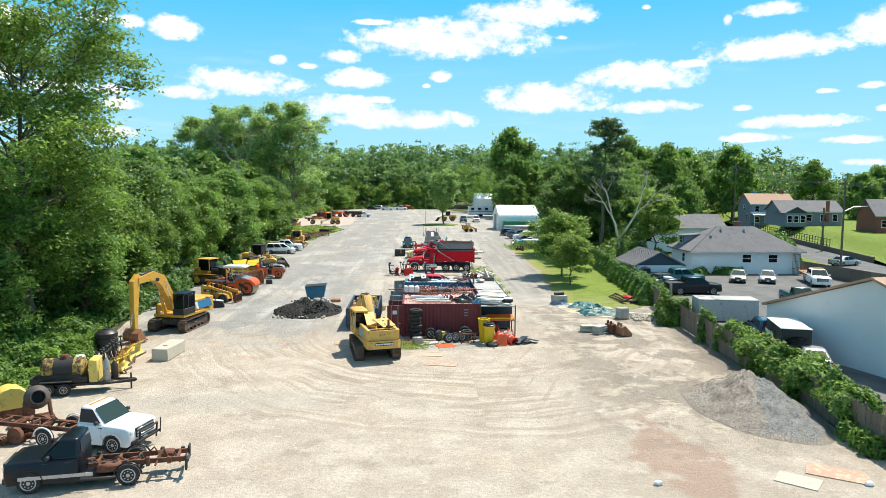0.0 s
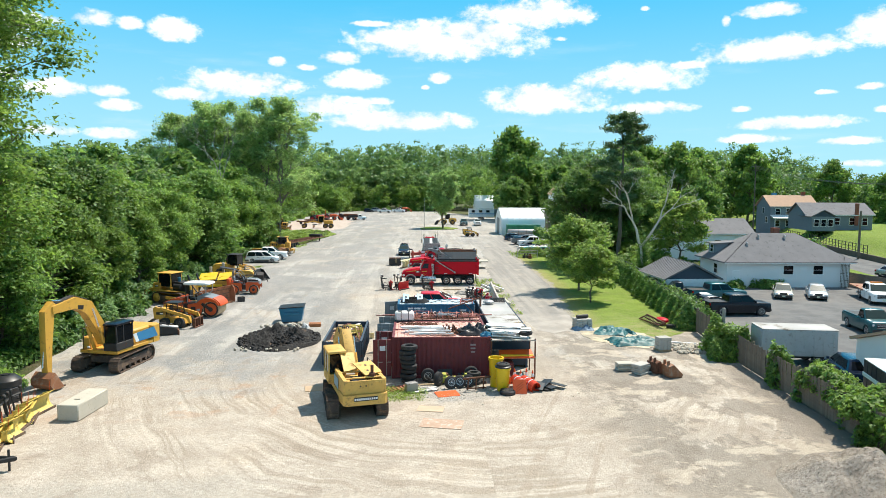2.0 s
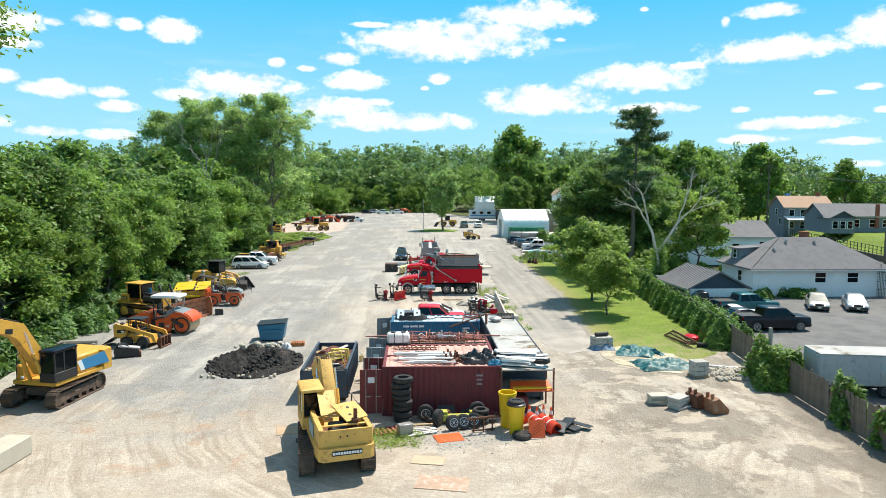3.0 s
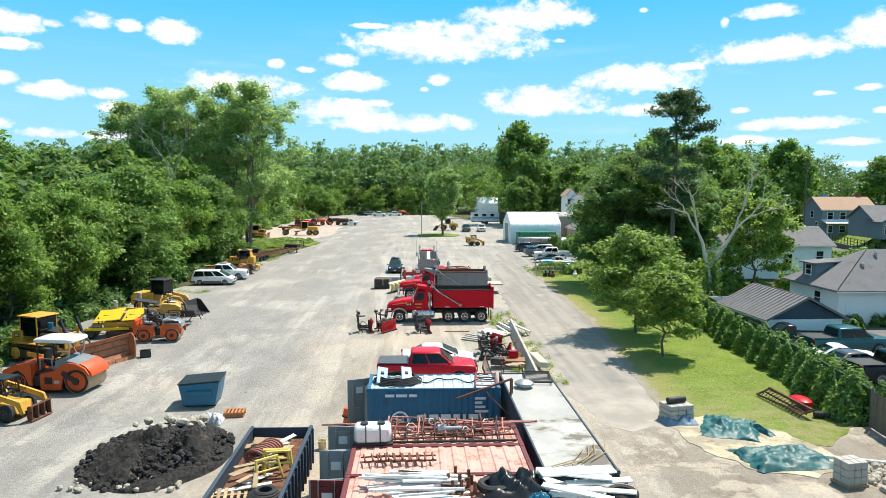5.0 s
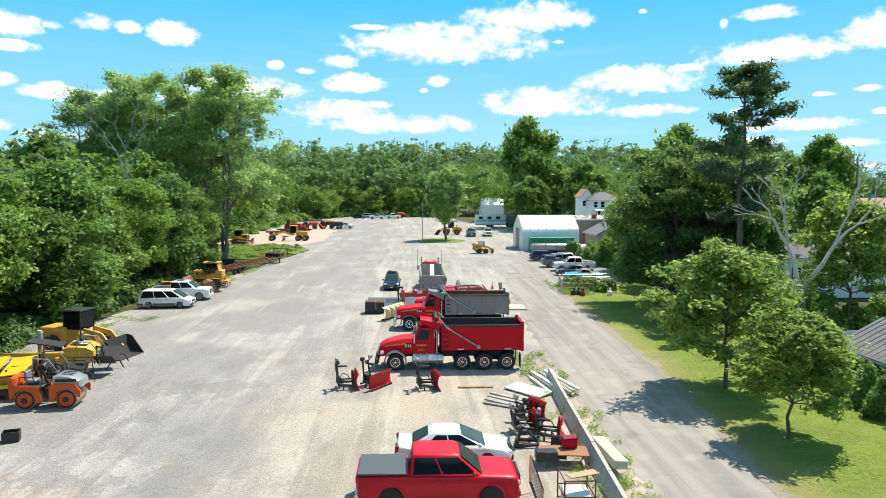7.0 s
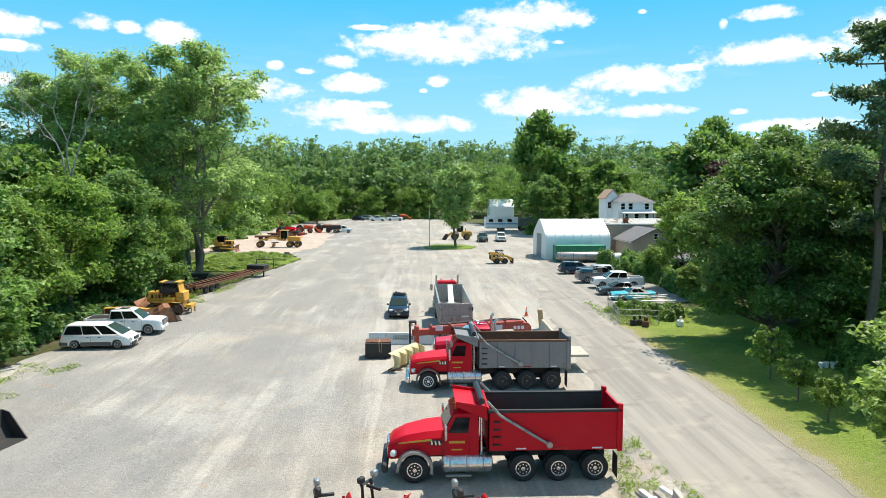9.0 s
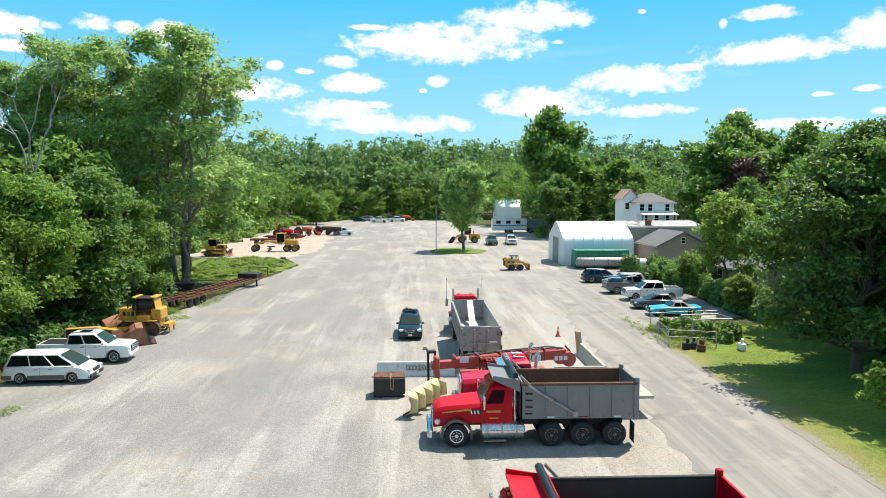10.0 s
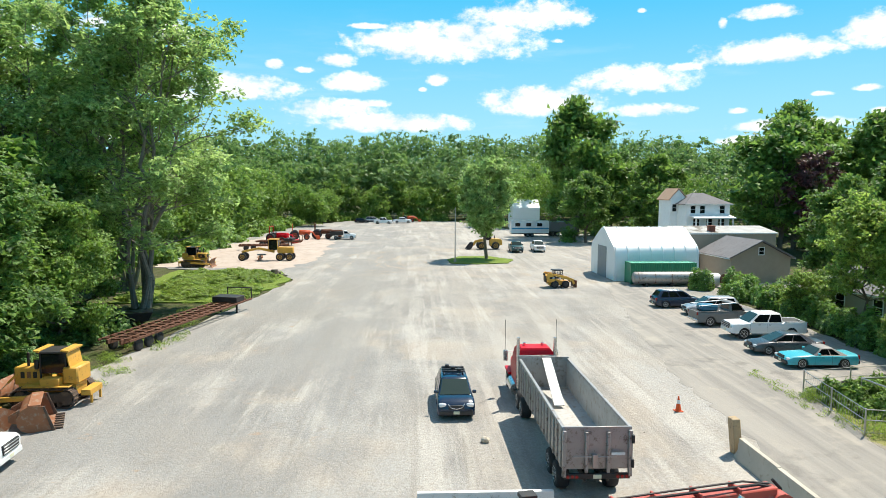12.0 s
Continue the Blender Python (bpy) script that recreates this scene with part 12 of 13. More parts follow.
for k in range(16):
    solid("scrap_board", Shape().box(0, 0, 0, rc.uniform(0.8, 2.0), rc.uniform(0.15, 0.5), 0.04), wood if k % 3 else white_pvc, -4.35 + rc.uniform(-0.7, 0.7), 58.7 + rc.uniform(-2.6, 2.9), 1.45 + rc.uniform(0, 0.35), rc.uniform(0, 180), "scrap board thrown in the dumpster", "board", "dumpster boards", rx=rc.uniform(-14, 14), ry=rc.uniform(-12, 12))
for k in range(3):
    tyre(-3.8 + 0.03 * k, 56.0, 1.4 + 0.1 * k, 0, 0, 0, 1.1 - 0.15 * k, "black hose ring in the dumpster", "dumpster rings")
for k in range(3):
    t = thing("steel_step", -4.0 + rc.uniform(-0.3, 0.3), 57.5 + 0.6 * k, 1.4, rc.uniform(0, 90), "yellow steel frame in the dumpster", "frame", "dumpster frames", rx=rc.uniform(-30, 30))
    part("frame", Shape().tube([(-0.5, 0, 0), (-0.4, 0, 0.8), (0.4, 0, 0.8), (0.5, 0, 0)], 0.05).tube([(-0.45, 0, 0.4), (0.45, 0, 0.4)], 0.04), plow_yellow, t)
pallet(-5.0, 56.3, 1.4, 10, None, "wooden pallet on top of the scrap", 1.2, 1.0, "dumpster pallets")

# small blue dumpster
bb = thing("dumpster", -10.3, 71.0, 0, 4, "blue front-load dumpster with a black lid", "dumpster")
part("body", Shape().prism([(-0.82, 0.12), (-1.05, 1.22), (1.05, 1.36), (0.82, 0.12)], -0.9, 0.9, 0.02, 0.01), blue_paint, bb)
bb.children[-1].matrix_basis = pose(0, 0, 0, 0, 0, 0)
part("lid", Shape().slab((-1.08, -0.95, 1.25), (1.08, -0.95, 1.39), (1.08, 0.95, 1.39), (-1.08, 0.95, 1.25), 0.05), black_plastic, bb)
for k in range(9):
    part("lid_rib", Shape().slab((-0.9 + 0.21 * k, -0.9, 1.295 + 0.0144 * k), (-0.84 + 0.21 * k, -0.9, 1.299 + 0.0144 * k), (-0.84 + 0.21 * k, 0.9, 1.299 + 0.0144 * k), (-0.9 + 0.21 * k, 0.9, 1.295 + 0.0144 * k), 0.03), black_plastic, bb)
for sy in (-1, 1):
    part("fork_pocket", Shape().box(0, sy * 0.96, 0.8, 1.3, 0.12, 0.2, 0.02), blue_paint, bb)
    part("skid", Shape().box(0, sy * 0.6, 0.06, 1.6, 0.12, 0.12), dark_steel, bb)
part("label_plate", Shape().box(-0.93, -0.4, 0.8, 0.02, 0.4, 0.2), decal_white, bb)
for k in range(9):
    crumple("plastic_bag", -9.0 + rc.uniform(-0.7, 0.7), 67.9 + rc.uniform(-0.5, 0.5), 0, rc.uniform(0.5, 0.9), rc.uniform(0.4, 0.8), rc.uniform(0.3, 0.6), paint("bag_grey", (0.50, 0.51, 0.52), 0.4, vary=0.2) if k == 0 else bpy.data.materials["bag_grey"], "crumpled pale plastic bag by the dumpster", 10 + k, "bag", 10)
pallet(-8.05, 68.8, 0.0, 4, paint("orange_wood", (0.38, 0.15, 0.06), 0.8, vary=0.25), "orange-brown pallet by the dumpster", 1.0, 0.8)
pallet(-8.05, 68.8, 0.14, 6, bpy.data.materials["orange_wood"], "orange-brown pallet on another pallet", 1.0, 0.8)

# front corner: stripped trucks, tank trailer, mixer
blk = car("cab", -13.0, 27.0, 191, black_paint, "black pickup cab with a bare rusty chassis", bed=False, name="chassis_truck", category="truck")
for o in list(blk.children):
    if o.name.split(".")[0] in ("rear_bumper", "taillight", "tailgate"):
        bpy.data.objects.remove(o)
part("chassis_rail", Shape().box(-1.9, 0.42, 0.72, 3.6, 0.09, 0.2).box(-1.9, -0.42, 0.72, 3.6, 0.09, 0.2), rust_metal, blk)
for k in range(5):
    part("cross_member", Shape().box(-3.4 + 0.75 * k, 0, 0.74, 0.1, 0.9, 0.14), rust_metal, blk)
part("rear_bar", Shape().box(-3.75, 0.55, 0.62, 0.08, 0.3, 0.6, 0.02).box(-3.75, -0.5, 0.75, 0.07, 0.35, 0.42, 0.02).tube([(-3.7, -0.8, 0.5), (-3.8, -0.2, 0.62), (-3.75, 0.4, 0.55), (-3.85, 0.85, 0.8)], 0.05), dark_steel, blk)
rj = random.Random(77)  # pipes and brackets left on the frame
for k in range(9):
    x0 = -3.5 + 0.4 * k
    part("pipe", Shape().tube([(x0, rj.uniform(-0.7, 0.7), 0.6), (x0 + 0.3, rj.uniform(-0.5, 0.5), rj.uniform(0.7, 1.05)), (x0 + rj.uniform(0.5, 0.9), rj.uniform(-0.7, 0.7), rj.uniform(0.55, 0.85))], rj.uniform(0.025, 0.05)), rust_metal if k % 3 else dark_steel, blk)
    part("bracket", Shape().box(x0, rj.choice((-0.5, 0.5)), 0.74, 0.16, 0.14, rj.uniform(0.25, 0.4), 0.02), rust_metal if k % 2 else dark_steel, blk)
part("drive_shaft", Shape().cyl((-1.6, 0, 0.5), (0.2, 0, 0.66), 0.06).cyl((-0.6, 0, 0.55), (-0.5, 0, 0.57), 0.11), dark_steel, blk)
part("axle", Shape().cyl((-1.65, -0.9, 0.4), (-1.65, 0.9, 0.4), 0.09).cyl((-1.65, -0.15, 0.4), (-1.65, 0.15, 0.4), 0.25), rust_metal, blk)
part("tank", Shape().box(-0.9, 0.5, 0.65, 0.9, 0.5, 0.35, 0.08), rust_metal, blk)
part("spare_tank", Shape().box(-2.9, -0.3, 0.7, 0.6, 0.5, 0.3, 0.06), rust_metal, blk)
part("stripe", Shape().box(0.9, 1.0, 0.62, 2.6, 0.02, 0.14, 0.004), silver_paint, blk)
wht = car("cab", -14.7, 30.9, -14, white_paint, "white pickup cab with a rusty bare chassis", bed=False, name="chassis_truck", category="truck")
for o in list(wht.children):
    if o.name.split(".")[0] in ("rear_bumper", "taillight", "tailgate"):
        bpy.data.objects.remove(o)
part("light_bar", Shape().box(0.45, 0, 1.95, 0.16, 1.2, 0.09, 0.03), amber, wht)
part("chassis_rail", Shape().box(-2.6, 0.42, 0.72, 4.6, 0.09, 0.2).box(-2.6, -0.42, 0.72, 4.6, 0.09, 0.2), rust_metal, wht)
for k in range(6):
    part("cross_member", Shape().box(-4.5 + 0.75 * k, 0, 0.74, 0.1, 0.9, 0.14), rust_metal, wht)
for k in range(8):
    x0 = -4.6 + 0.42 * k
    part("pipe", Shape().tube([(x0, rj.uniform(-0.7, 0.7), 0.6), (x0 + 0.3, rj.uniform(-0.5, 0.5), rj.uniform(0.75, 1.1)), (x0 + rj.uniform(0.5, 0.9), rj.uniform(-0.7, 0.7), rj.uniform(0.55, 0.9))], rj.uniform(0.025, 0.05)), rust_metal if k % 3 else dark_steel, wht)
part("push_bar", Shape().tube([(2.9, -0.6, 0.35), (2.95, -0.6, 1.0), (2.95, 0.6, 1.0), (2.9, 0.6, 0.35)], 0.04).box(2.95, 0, 0.6, 0.06, 1.6, 0.1).tube([(3.0, 0.75, 0.5), (3.05, 0.75, 1.2)], 0.03), dark_steel, wht)
for sp in (-1, 1):
    # trucks without a tipping load show their loose parts behind the cab
    part("spare_axle", Shape().cyl((-3.2, -0.9, 0.55), (-3.2, 0.9, 0.55), 0.1).cyl((-3.2, sp * 0.75, 0.4), (-3.2, sp * 0.95, 0.4), 0.38, n=16), rust_metal, wht)
tk = thing("tank_trailer", -19.5, 38.8, 0, 12, "yellow and black tar tank on a trailer", "trailer")
part("tank", Shape().lathe((-1.4, 0, 1.35), (1, 0, 0), [(0, 0.3), (0.06, 0.5), (0.16, 0.62), (2.14, 0.62), (2.24, 0.5), (2.3, 0.3)], 22), paint("tar_tank", (0.46, 0.30, 0.07), 0.7, vary=0.3, grime=(0.045, 0.035, 0.025), amount=0.6), tk)
part("tank_band", Shape().cyl((-0.7, 0, 1.35), (0.3, 0, 1.35), 0.632, n=20), dark_steel, tk)
part("hatch", Shape().cyl((-0.2, 0, 1.95), (-0.2, 0, 2.15), 0.25, 0.2, 12), rust_metal, tk)
part("lagging", Shape().box(-0.3, 0, 0.95, 2.1, 1.24, 0.5, 0.1), black_plastic, tk)
part("skirt", Shape().box(-0.4, 0, 0.82, 2.9, 1.3, 0.35, 0.04), dark_steel, tk)
part("chassis", Shape().box(0.2, 0, 0.55, 4.0, 1.3, 0.14), dark_steel, tk)
for wx in (-0.9, -0.1):
    for sy in (-1, 1):
        wheel(tk, wx, sy * 0.85, 0.36, 0.22, silver_paint, sy)
        part("mudguard", Shape().box(wx, sy * 0.85, 0.82, 0.8, 0.3, 0.05, 0.02), dark_steel, tk)
part("drawbar", Shape().tube([(2.1, -0.5, 0.5), (3.4, 0, 0.5), (2.1, 0.5, 0.5)], 0.06).cyl((3.2, 0, 0.0), (3.2, 0, 0.9), 0.05), dark_steel, tk)
part("engine_box", Shape().box(1.35, 0, 1.25, 0.5, 1.2, 1.3, 0.06), plow_yellow, tk)
part("gas_bottle", Shape().lathe((2.0, -0.35, 0.6), (0, 0, 1), [(0, 0.15), (0.06, 0.19), (1.1, 0.19), (1.25, 0.08), (1.35, 0.06)], 14), alloy, tk)
part("gas_bottle", Shape().lathe((2.3, 0.2, 0.6), (0, 0, 1), [(0, 0.15), (0.06, 0.19), (0.8, 0.19), (0.95, 0.08), (1.0, 0.06)], 14), dark_steel, tk)
part("hose_arch", Shape().tube([(-1.5, 0.5, 0.9), (-1.7, 0.5, 1.7), (-1.2, 0.5, 2.0)], 0.03), dark_steel, tk)
mx = thing("cement_mixer", -18.5, 33.6, 0, 215, "rusty tilting cement mixer", "mixer")
part("drum", Shape().lathe((0, -0.5, 1.2), (0, 1, 0.25), [(0, 0.25), (0.15, 0.5), (0.55, 0.58), (0.85, 0.42), (1.0, 0.34), (1.0, 0.29), (0.6, 0.44), (0.2, 0.3), (0.2, 0.02)], 20), paint("mixer_steel", (0.10, 0.085, 0.08), 0.6, 0.3, vary=0.3, grime=RUST, amount=0.3), mx)
part("stand", Shape().tube([(-0.6, -0.4, 0), (-0.5, 0, 1.2), (-0.6, 0.4, 0)], 0.05).tube([(0.6, -0.4, 0), (0.5, 0, 1.2), (0.6, 0.4, 0)], 0.05).box(0, 0, 0.35, 1.4, 0.8, 0.06), rust_metal, mx)
gen = thing("wood_chipper", -20.4, 34.6, 0, 40, "yellow chipper hood beside the mixer", "machine")
part("hood", Shape().prism([(-0.8, 0.5), (-0.85, 0.9), (-0.7, 1.25), (-0.4, 1.5), (0.0, 1.6), (0.4, 1.5), (0.7, 1.25), (0.8, 0.9), (0.75, 0.5)], -0.55, 0.55, 0.05, 0.03), plow_yellow, gen)
part("base", Shape().box(0, 0, 0.3, 2.0, 1.1, 0.5, 0.03), rust_metal, gen)
dk = thing("steel_container", -20.9, 31.0, 0, 5, "dark steel bin wall behind the trucks", "bin")
part("side", Shape().box(0, 0, 0.85, 2.0, 3.2, 1.7, 0.03), door_grey, dk)
for k in range(7):
    part("rib", Shape().box(1.02, -1.4 + 0.46 * k, 0.85, 0.06, 0.1, 1.6, 0.02), door_grey, dk)
for k in range(12):
    solid("rusty_scrap", Shape().box(0, 0, 0.3, rc.uniform(0.5, 1.5), 0.14, 0.16).box(0.1, 0.2, 0.15, 0.2, 0.5, 0.3), rust_metal, -18.9 + rc.uniform(-1.5, 1.2), 31.2 + rc.uniform(-1.2, 1.6), 0, rc.uniform(0, 180), "rusty scrap steel behind the trucks", "scrap", "rusty scrap")
pt = thing("plastic_tank", -21.9, 48.9, 0, 0, "black ribbed plastic water tank", "tank")
part("tank", Shape().lathe((0, 0, 0), (0, 0, 1), [(0, 0.7), (0.05, 0.74), (0.35, 0.74), (0.4, 0.7), (0.45, 0.74), (0.8, 0.74), (0.85, 0.7), (0.9, 0.74), (1.2, 0.74), (1.42, 0.5), (1.45, 0.2)], 24), black_plastic, pt)
part("lid", Shape().cyl((0, 0, 1.44), (0, 0, 1.5), 0.22), black_plastic, pt)
part("valve", Shape().cyl((0.7, -0.2, 0.2), (0.9, -0.25, 0.2), 0.05), dark_steel, pt)
solid("concrete_block", Shape().box(0, 0, 0.42, 1.1, 2.9, 0.84, 0.05).box(0, -0.5, 0.86, 0.3, 0.12, 0.05), pale_concrete, -16.85, 46.9, 0, -4, "pale cast concrete block on the dirt", "block")
for k in range(7):
    solid("cut_log", Shape().cyl((-1.3, 0, 0.15), (1.3, 0, 0.15), 0.14, n=8), grey_wood, -24.2 + rc.uniform(-0.8, 0.8), 66.5 + 0.45 * k, 0.1 * (k % 3), rc.uniform(-30, 10), "grey weathered beam in a heap", "beam", "grey beams")
for k in range(2):
    solid("white_drum", Shape().lathe((0, 0, 0), (0, 0, 1), [(0, 0.25), (0.05, 0.3), (0.8, 0.3), (0.85, 0.25)], 16), white_pvc, -22.0 + 0.7 * k, 43.2 + 0.6 * k, 0, 0, "white plastic drum among the ploughs", "drum", "white drums")
crumple("tarpaulin", -21.0, 42.2, 0, 2.4, 1.8, 1.1, cream_yellow, "cream cover over a machine", 23)

# beside the lane
sp_ = thing("stone_pallet", 14.3, 67.3, 0, 12, "wrapped pallet of grey paving stones", "pallet")
for k in range(3):
    for j in range(3):
        part("stone_course", Shape().box(-0.45 + 0.45 * k, 0, 0.3 + 0.24 * j, 0.42, 1.0, 0.22, 0.02, rz=rc.uniform(-4, 4)), concrete, sp_)
part("top_roll", Shape().cyl((-0.5, 0, 1.05), (0.5, 0.1, 1.05), 0.16, n=12), dark_steel, sp_)
part("base", Shape().box(0, 0, 0.08, 1.4, 1.1, 0.16), wood, sp_)
crumple("plastic_wrap", 14.3, 67.0, 0, 1.7, 1.1, 0.5, blanket, "blue-grey wrap round the stone pallet", 31, "wrap")
crumple("tarpaulin", 16.45, 66.0, 0.02, 2.5, 3.1, 0.42, teal_tarp, "crumpled teal tarpaulin over spilled sand", 33, n=34, rz=-24)
crumple("tarpaulin", 17.75, 65.75, 0.02, 0.4, 1.9, 0.3, teal_tarp, "rolled edge of a teal tarpaulin", 35, n=12, rz=14)
crumple("tarpaulin", 17.0, 62.2, 0.02, 3.7, 2.6, 0.5, teal_tarp, "teal tarpaulin half pulled off a heap", 38, n=34, rz=6)
ck = thing("block_stack", 18.35, 59.7, 0, 10, "cube of grey concrete blocks on a pallet", "blocks")
for k in range(3):
    for j in range(3):
        for q in range(2):
            part("block", Shape().box(-0.31 + 0.31 * k, -0.2 + 0.4 * q, 0.26 + 0.3 * j, 0.29, 0.38, 0.28, 0.012), concrete, ck)
part("pallet_base", Shape().box(0, 0, 0.06, 1.0, 0.9, 0.12), wood, ck)
for x, y, n in ((13.9, 54.4, 4), (14.7, 53.6, 5)):
    t = thing("block_stack", x, y, 0, rc.uniform(0, 40), "low stack of pale concrete slabs", "blocks", "slab stacks")
    for k in range(n):
        part("slab", Shape().box(rc.uniform(-0.06, 0.06), rc.uniform(-0.06, 0.06), 0.08 + 0.13 * k, 1.1, 0.7, 0.12, 0.02, rz=rc.uniform(-8, 8)), pale_concrete if n == 4 else concrete, t)
for x, y, d, mat, lab in ((15.9, 53.8, 0.9, rust_metal, "rusty steel grapple on the dirt"), (16.5, 52.9, 1.0, blade_rust, "rusty yellow bucket on the dirt")):
    t = thing("machine_bucket", x, y, 0, rc.uniform(0, 90), lab, "bucket", "small buckets")
    part("shell", Shape().prism([(-0.5, 0.05), (-0.55, 0.75), (-0.2, 0.85), (0.45, 0.2), (0.4, 0.0)], -0.45, 0.45, 0.03, 0.02), mat, t)
    part("ear", Shape().box(-0.45, -0.2, 0.9, 0.2, 0.06, 0.3).box(-0.45, 0.2, 0.9, 0.2, 0.06, 0.3), mat, t)
for x, y, rz, w, d, mat in ((17.35, 26.75, -32, 2.2, 1.3, paint("plate_rust", (0.45, 0.27, 0.19), 0.85, vary=0.2, grime=(0.55, 0.45, 0.35), amount=0.4)), (15.4, 26.1, -40, 1.6, 1.2, pale_concrete)):
    solid("steel_plate", Shape().box(0, 0, 0.02, w, d, 0.04, 0.006), mat, x, y, 0, rz, "flat road plate lying on the dirt", "plate")
for x, y in ((9.6, 25.9), (18.0, 25.6)):
    solid("bleached_stone", lump_shape(int(x)), white_pvc, x, y, 0.08, 0, "white stone on the dirt", "stone").scale = (0.4, 0.3, 0.3)
rk = thing("implement", 20.9, 69.1, 0, -88, "rusty tine harrow with a red cover by the hedge", "implement")
part("frame", Shape().tube([(-2.0, -0.45, 0.12), (1.9, -0.2, 0.3), (2.0, 0.3, 0.5), (-1.9, 0.15, 0.45), (-2.0, -0.45, 0.12)], 0.045), rust_metal, rk)
part("beam", Shape().box(0, 0.2, 0.5, 3.9, 0.12, 0.14, 0.02).box(0, -0.05, 0.3, 3.9, 0.08, 0.1, 0.02), rust_metal, rk)
for k in range(13):
    part("tine", Shape().tube([(-1.8 + 0.3 * k, 0.2, 0.5), (-1.8 + 0.3 * k, -0.1, 0.36), (-1.8 + 0.3 * k, -0.38, 0.05)], 0.022), dark_steel, rk)
part("cover", Shape().loft([[(0.15 + 0.75 * q * math.cos(a), 0.75 + 0.5 * q * math.sin(a), z) for a in np.linspace(0, 2 * math.pi, 17)[:-1]] for q, z in ((0.96, 0.3), (1.0, 0.38), (0.93, 0.5), (0.7, 0.58), (0.3, 0.61))]), red_paint, rk)
part("roller", Shape().cyl((1.7, 0.5, 0.2), (1.9, 1.2, 0.2), 0.16, n=14), rubber, rk)
solid("timber_pole", Shape().cyl((-2.4, 0, 0.08), (2.4, 0, 0.08), 0.07, n=8), white_pvc, 20.0, 61.9, 0, -20, "pale pole lying by the fence", "pole")
# lumber, cage and table at the concrete wall
for k in range(9):
    solid("lumber_beam", Shape().box(0, 0, 0.1, 0.2, rc.uniform(3.0, 4.4), 0.14, 0.01), grey_wood if k % 2 else white_pvc, 8.4 + 0.16 * k, 89.3 + rc.uniform(-0.4, 0.4), 0.1 * (k % 3), 14 + rc.uniform(-5, 5), "long grey beam stacked by the wall", "beam", "lumber")
for k in range(6):
    solid("weathered_plank", Shape().box(0, 0, 0.06, 2.4, 0.22, 0.08, 0.01), grey_wood, 5.9 + rc.uniform(-0.3, 0.3), 85.4 + 0.28 * k, 0.05 * (k % 2), -38 + rc.uniform(-8, 8), "weathered board on the gravel", "board", "weathered boards")
solid("white_sheet", Shape().box(0, 0, 0.14, 2.6, 1.2, 0.08, 0.01), white_pvc, 7.5, 88.0, 0, -50, "white panel lying on the lumber", "panel", rx=4)
solid("brown_plank", Shape().box(0, 0, 0.05, 2.0, 0.3, 0.1), wood, 4.6, 89.0, 0, 0, "brown plank lying on the gravel", "plank")
cage = thing("wire_cage", 6.9, 73.9, 0, 0, "steel cage with boxes and boards", "cage")
for px in (-0.55, 0.55):
    for py in (-0.6, 0.6):
        part("post", Shape().box(px, py, 0.6, 0.05, 0.05, 1.2), rust_metal, cage)
for z in (0.1, 0.6, 1.2):
    part("rail", Shape().tube([(-0.55, -0.6, z), (0.55, -0.6, z), (0.55, 0.6, z), (-0.55, 0.6, z), (-0.55, -0.6, z)], 0.02), rust_metal, cage)
part("box", Shape().box(0, 0, 0.35, 0.9, 1.0, 0.5, 0.03), white_pvc, cage)
part("board", Shape().box(0.2, -0.1, 1.25, 1.2, 0.4, 0.04, rz=20), wood, cage)
gate = thing("rusty_gate", 5.75, 74.1, 0, 80, "rusty gate panel leaning on the cage", "gate", rx=-20)
part("rail", Shape().tube([(-1.2, 0, 0.05), (1.2, 0, 0.05), (1.2, 0, 1.4), (-1.2, 0, 1.4), (-1.2, 0, 0.05)], 0.035), rust_metal, gate)
for k in range(8):
    part("bar", Shape().box(-1.0 + 0.28 * k, 0, 0.72, 0.03, 0.03, 1.36), grey_wood, gate)
tb = thing("work_table", 7.3, 77.8, 0, -6, "brown plywood table by the wall", "table")
part("top", Shape().box(0, 0, 0.55, 2.0, 1.1, 0.05, 0.01), paint("table_brown", (0.28, 0.13, 0.06), 0.7, vary=0.2), tb)
for px in (-0.85, 0.85):
    for py in (-0.45, 0.45):
        part("leg", Shape().box(px, py, 0.27, 0.07, 0.07, 0.53), wood, tb)
co = thing("cooler_box", 7.6, 78.1, 0.58, 10, "red cooler box on the table", "cooler")
part("box", Shape().box(0, 0, 0.2, 0.6, 0.4, 0.38, 0.03), red_paint, co)
part("lid", Shape().box(0, 0, 0.42, 0.62, 0.42, 0.08, 0.03), tail_red, co)
solid("car_battery", Shape().box(0, 0, 0.2, 0.9, 0.5, 0.4, 0.04), black_plastic, 6.5, 77.5, 0.3, 0, "black plastic case beside the table", "case")
solid("concrete_beam", Shape().box(0, 0, 0.2, 0.6, 2.8, 0.35, 0.03), pale_concrete, 9.15, 77.6, 0.35, 4, "pale timber beam across the wall", "beam", ry=4)
rock = solid("rock", lump_shape(12), rubble_pale, -0.4, 124.2, 0.12, 0, "single brown rock on the gravel", "rock")
rock.scale = (0.5, 0.4, 0.4)

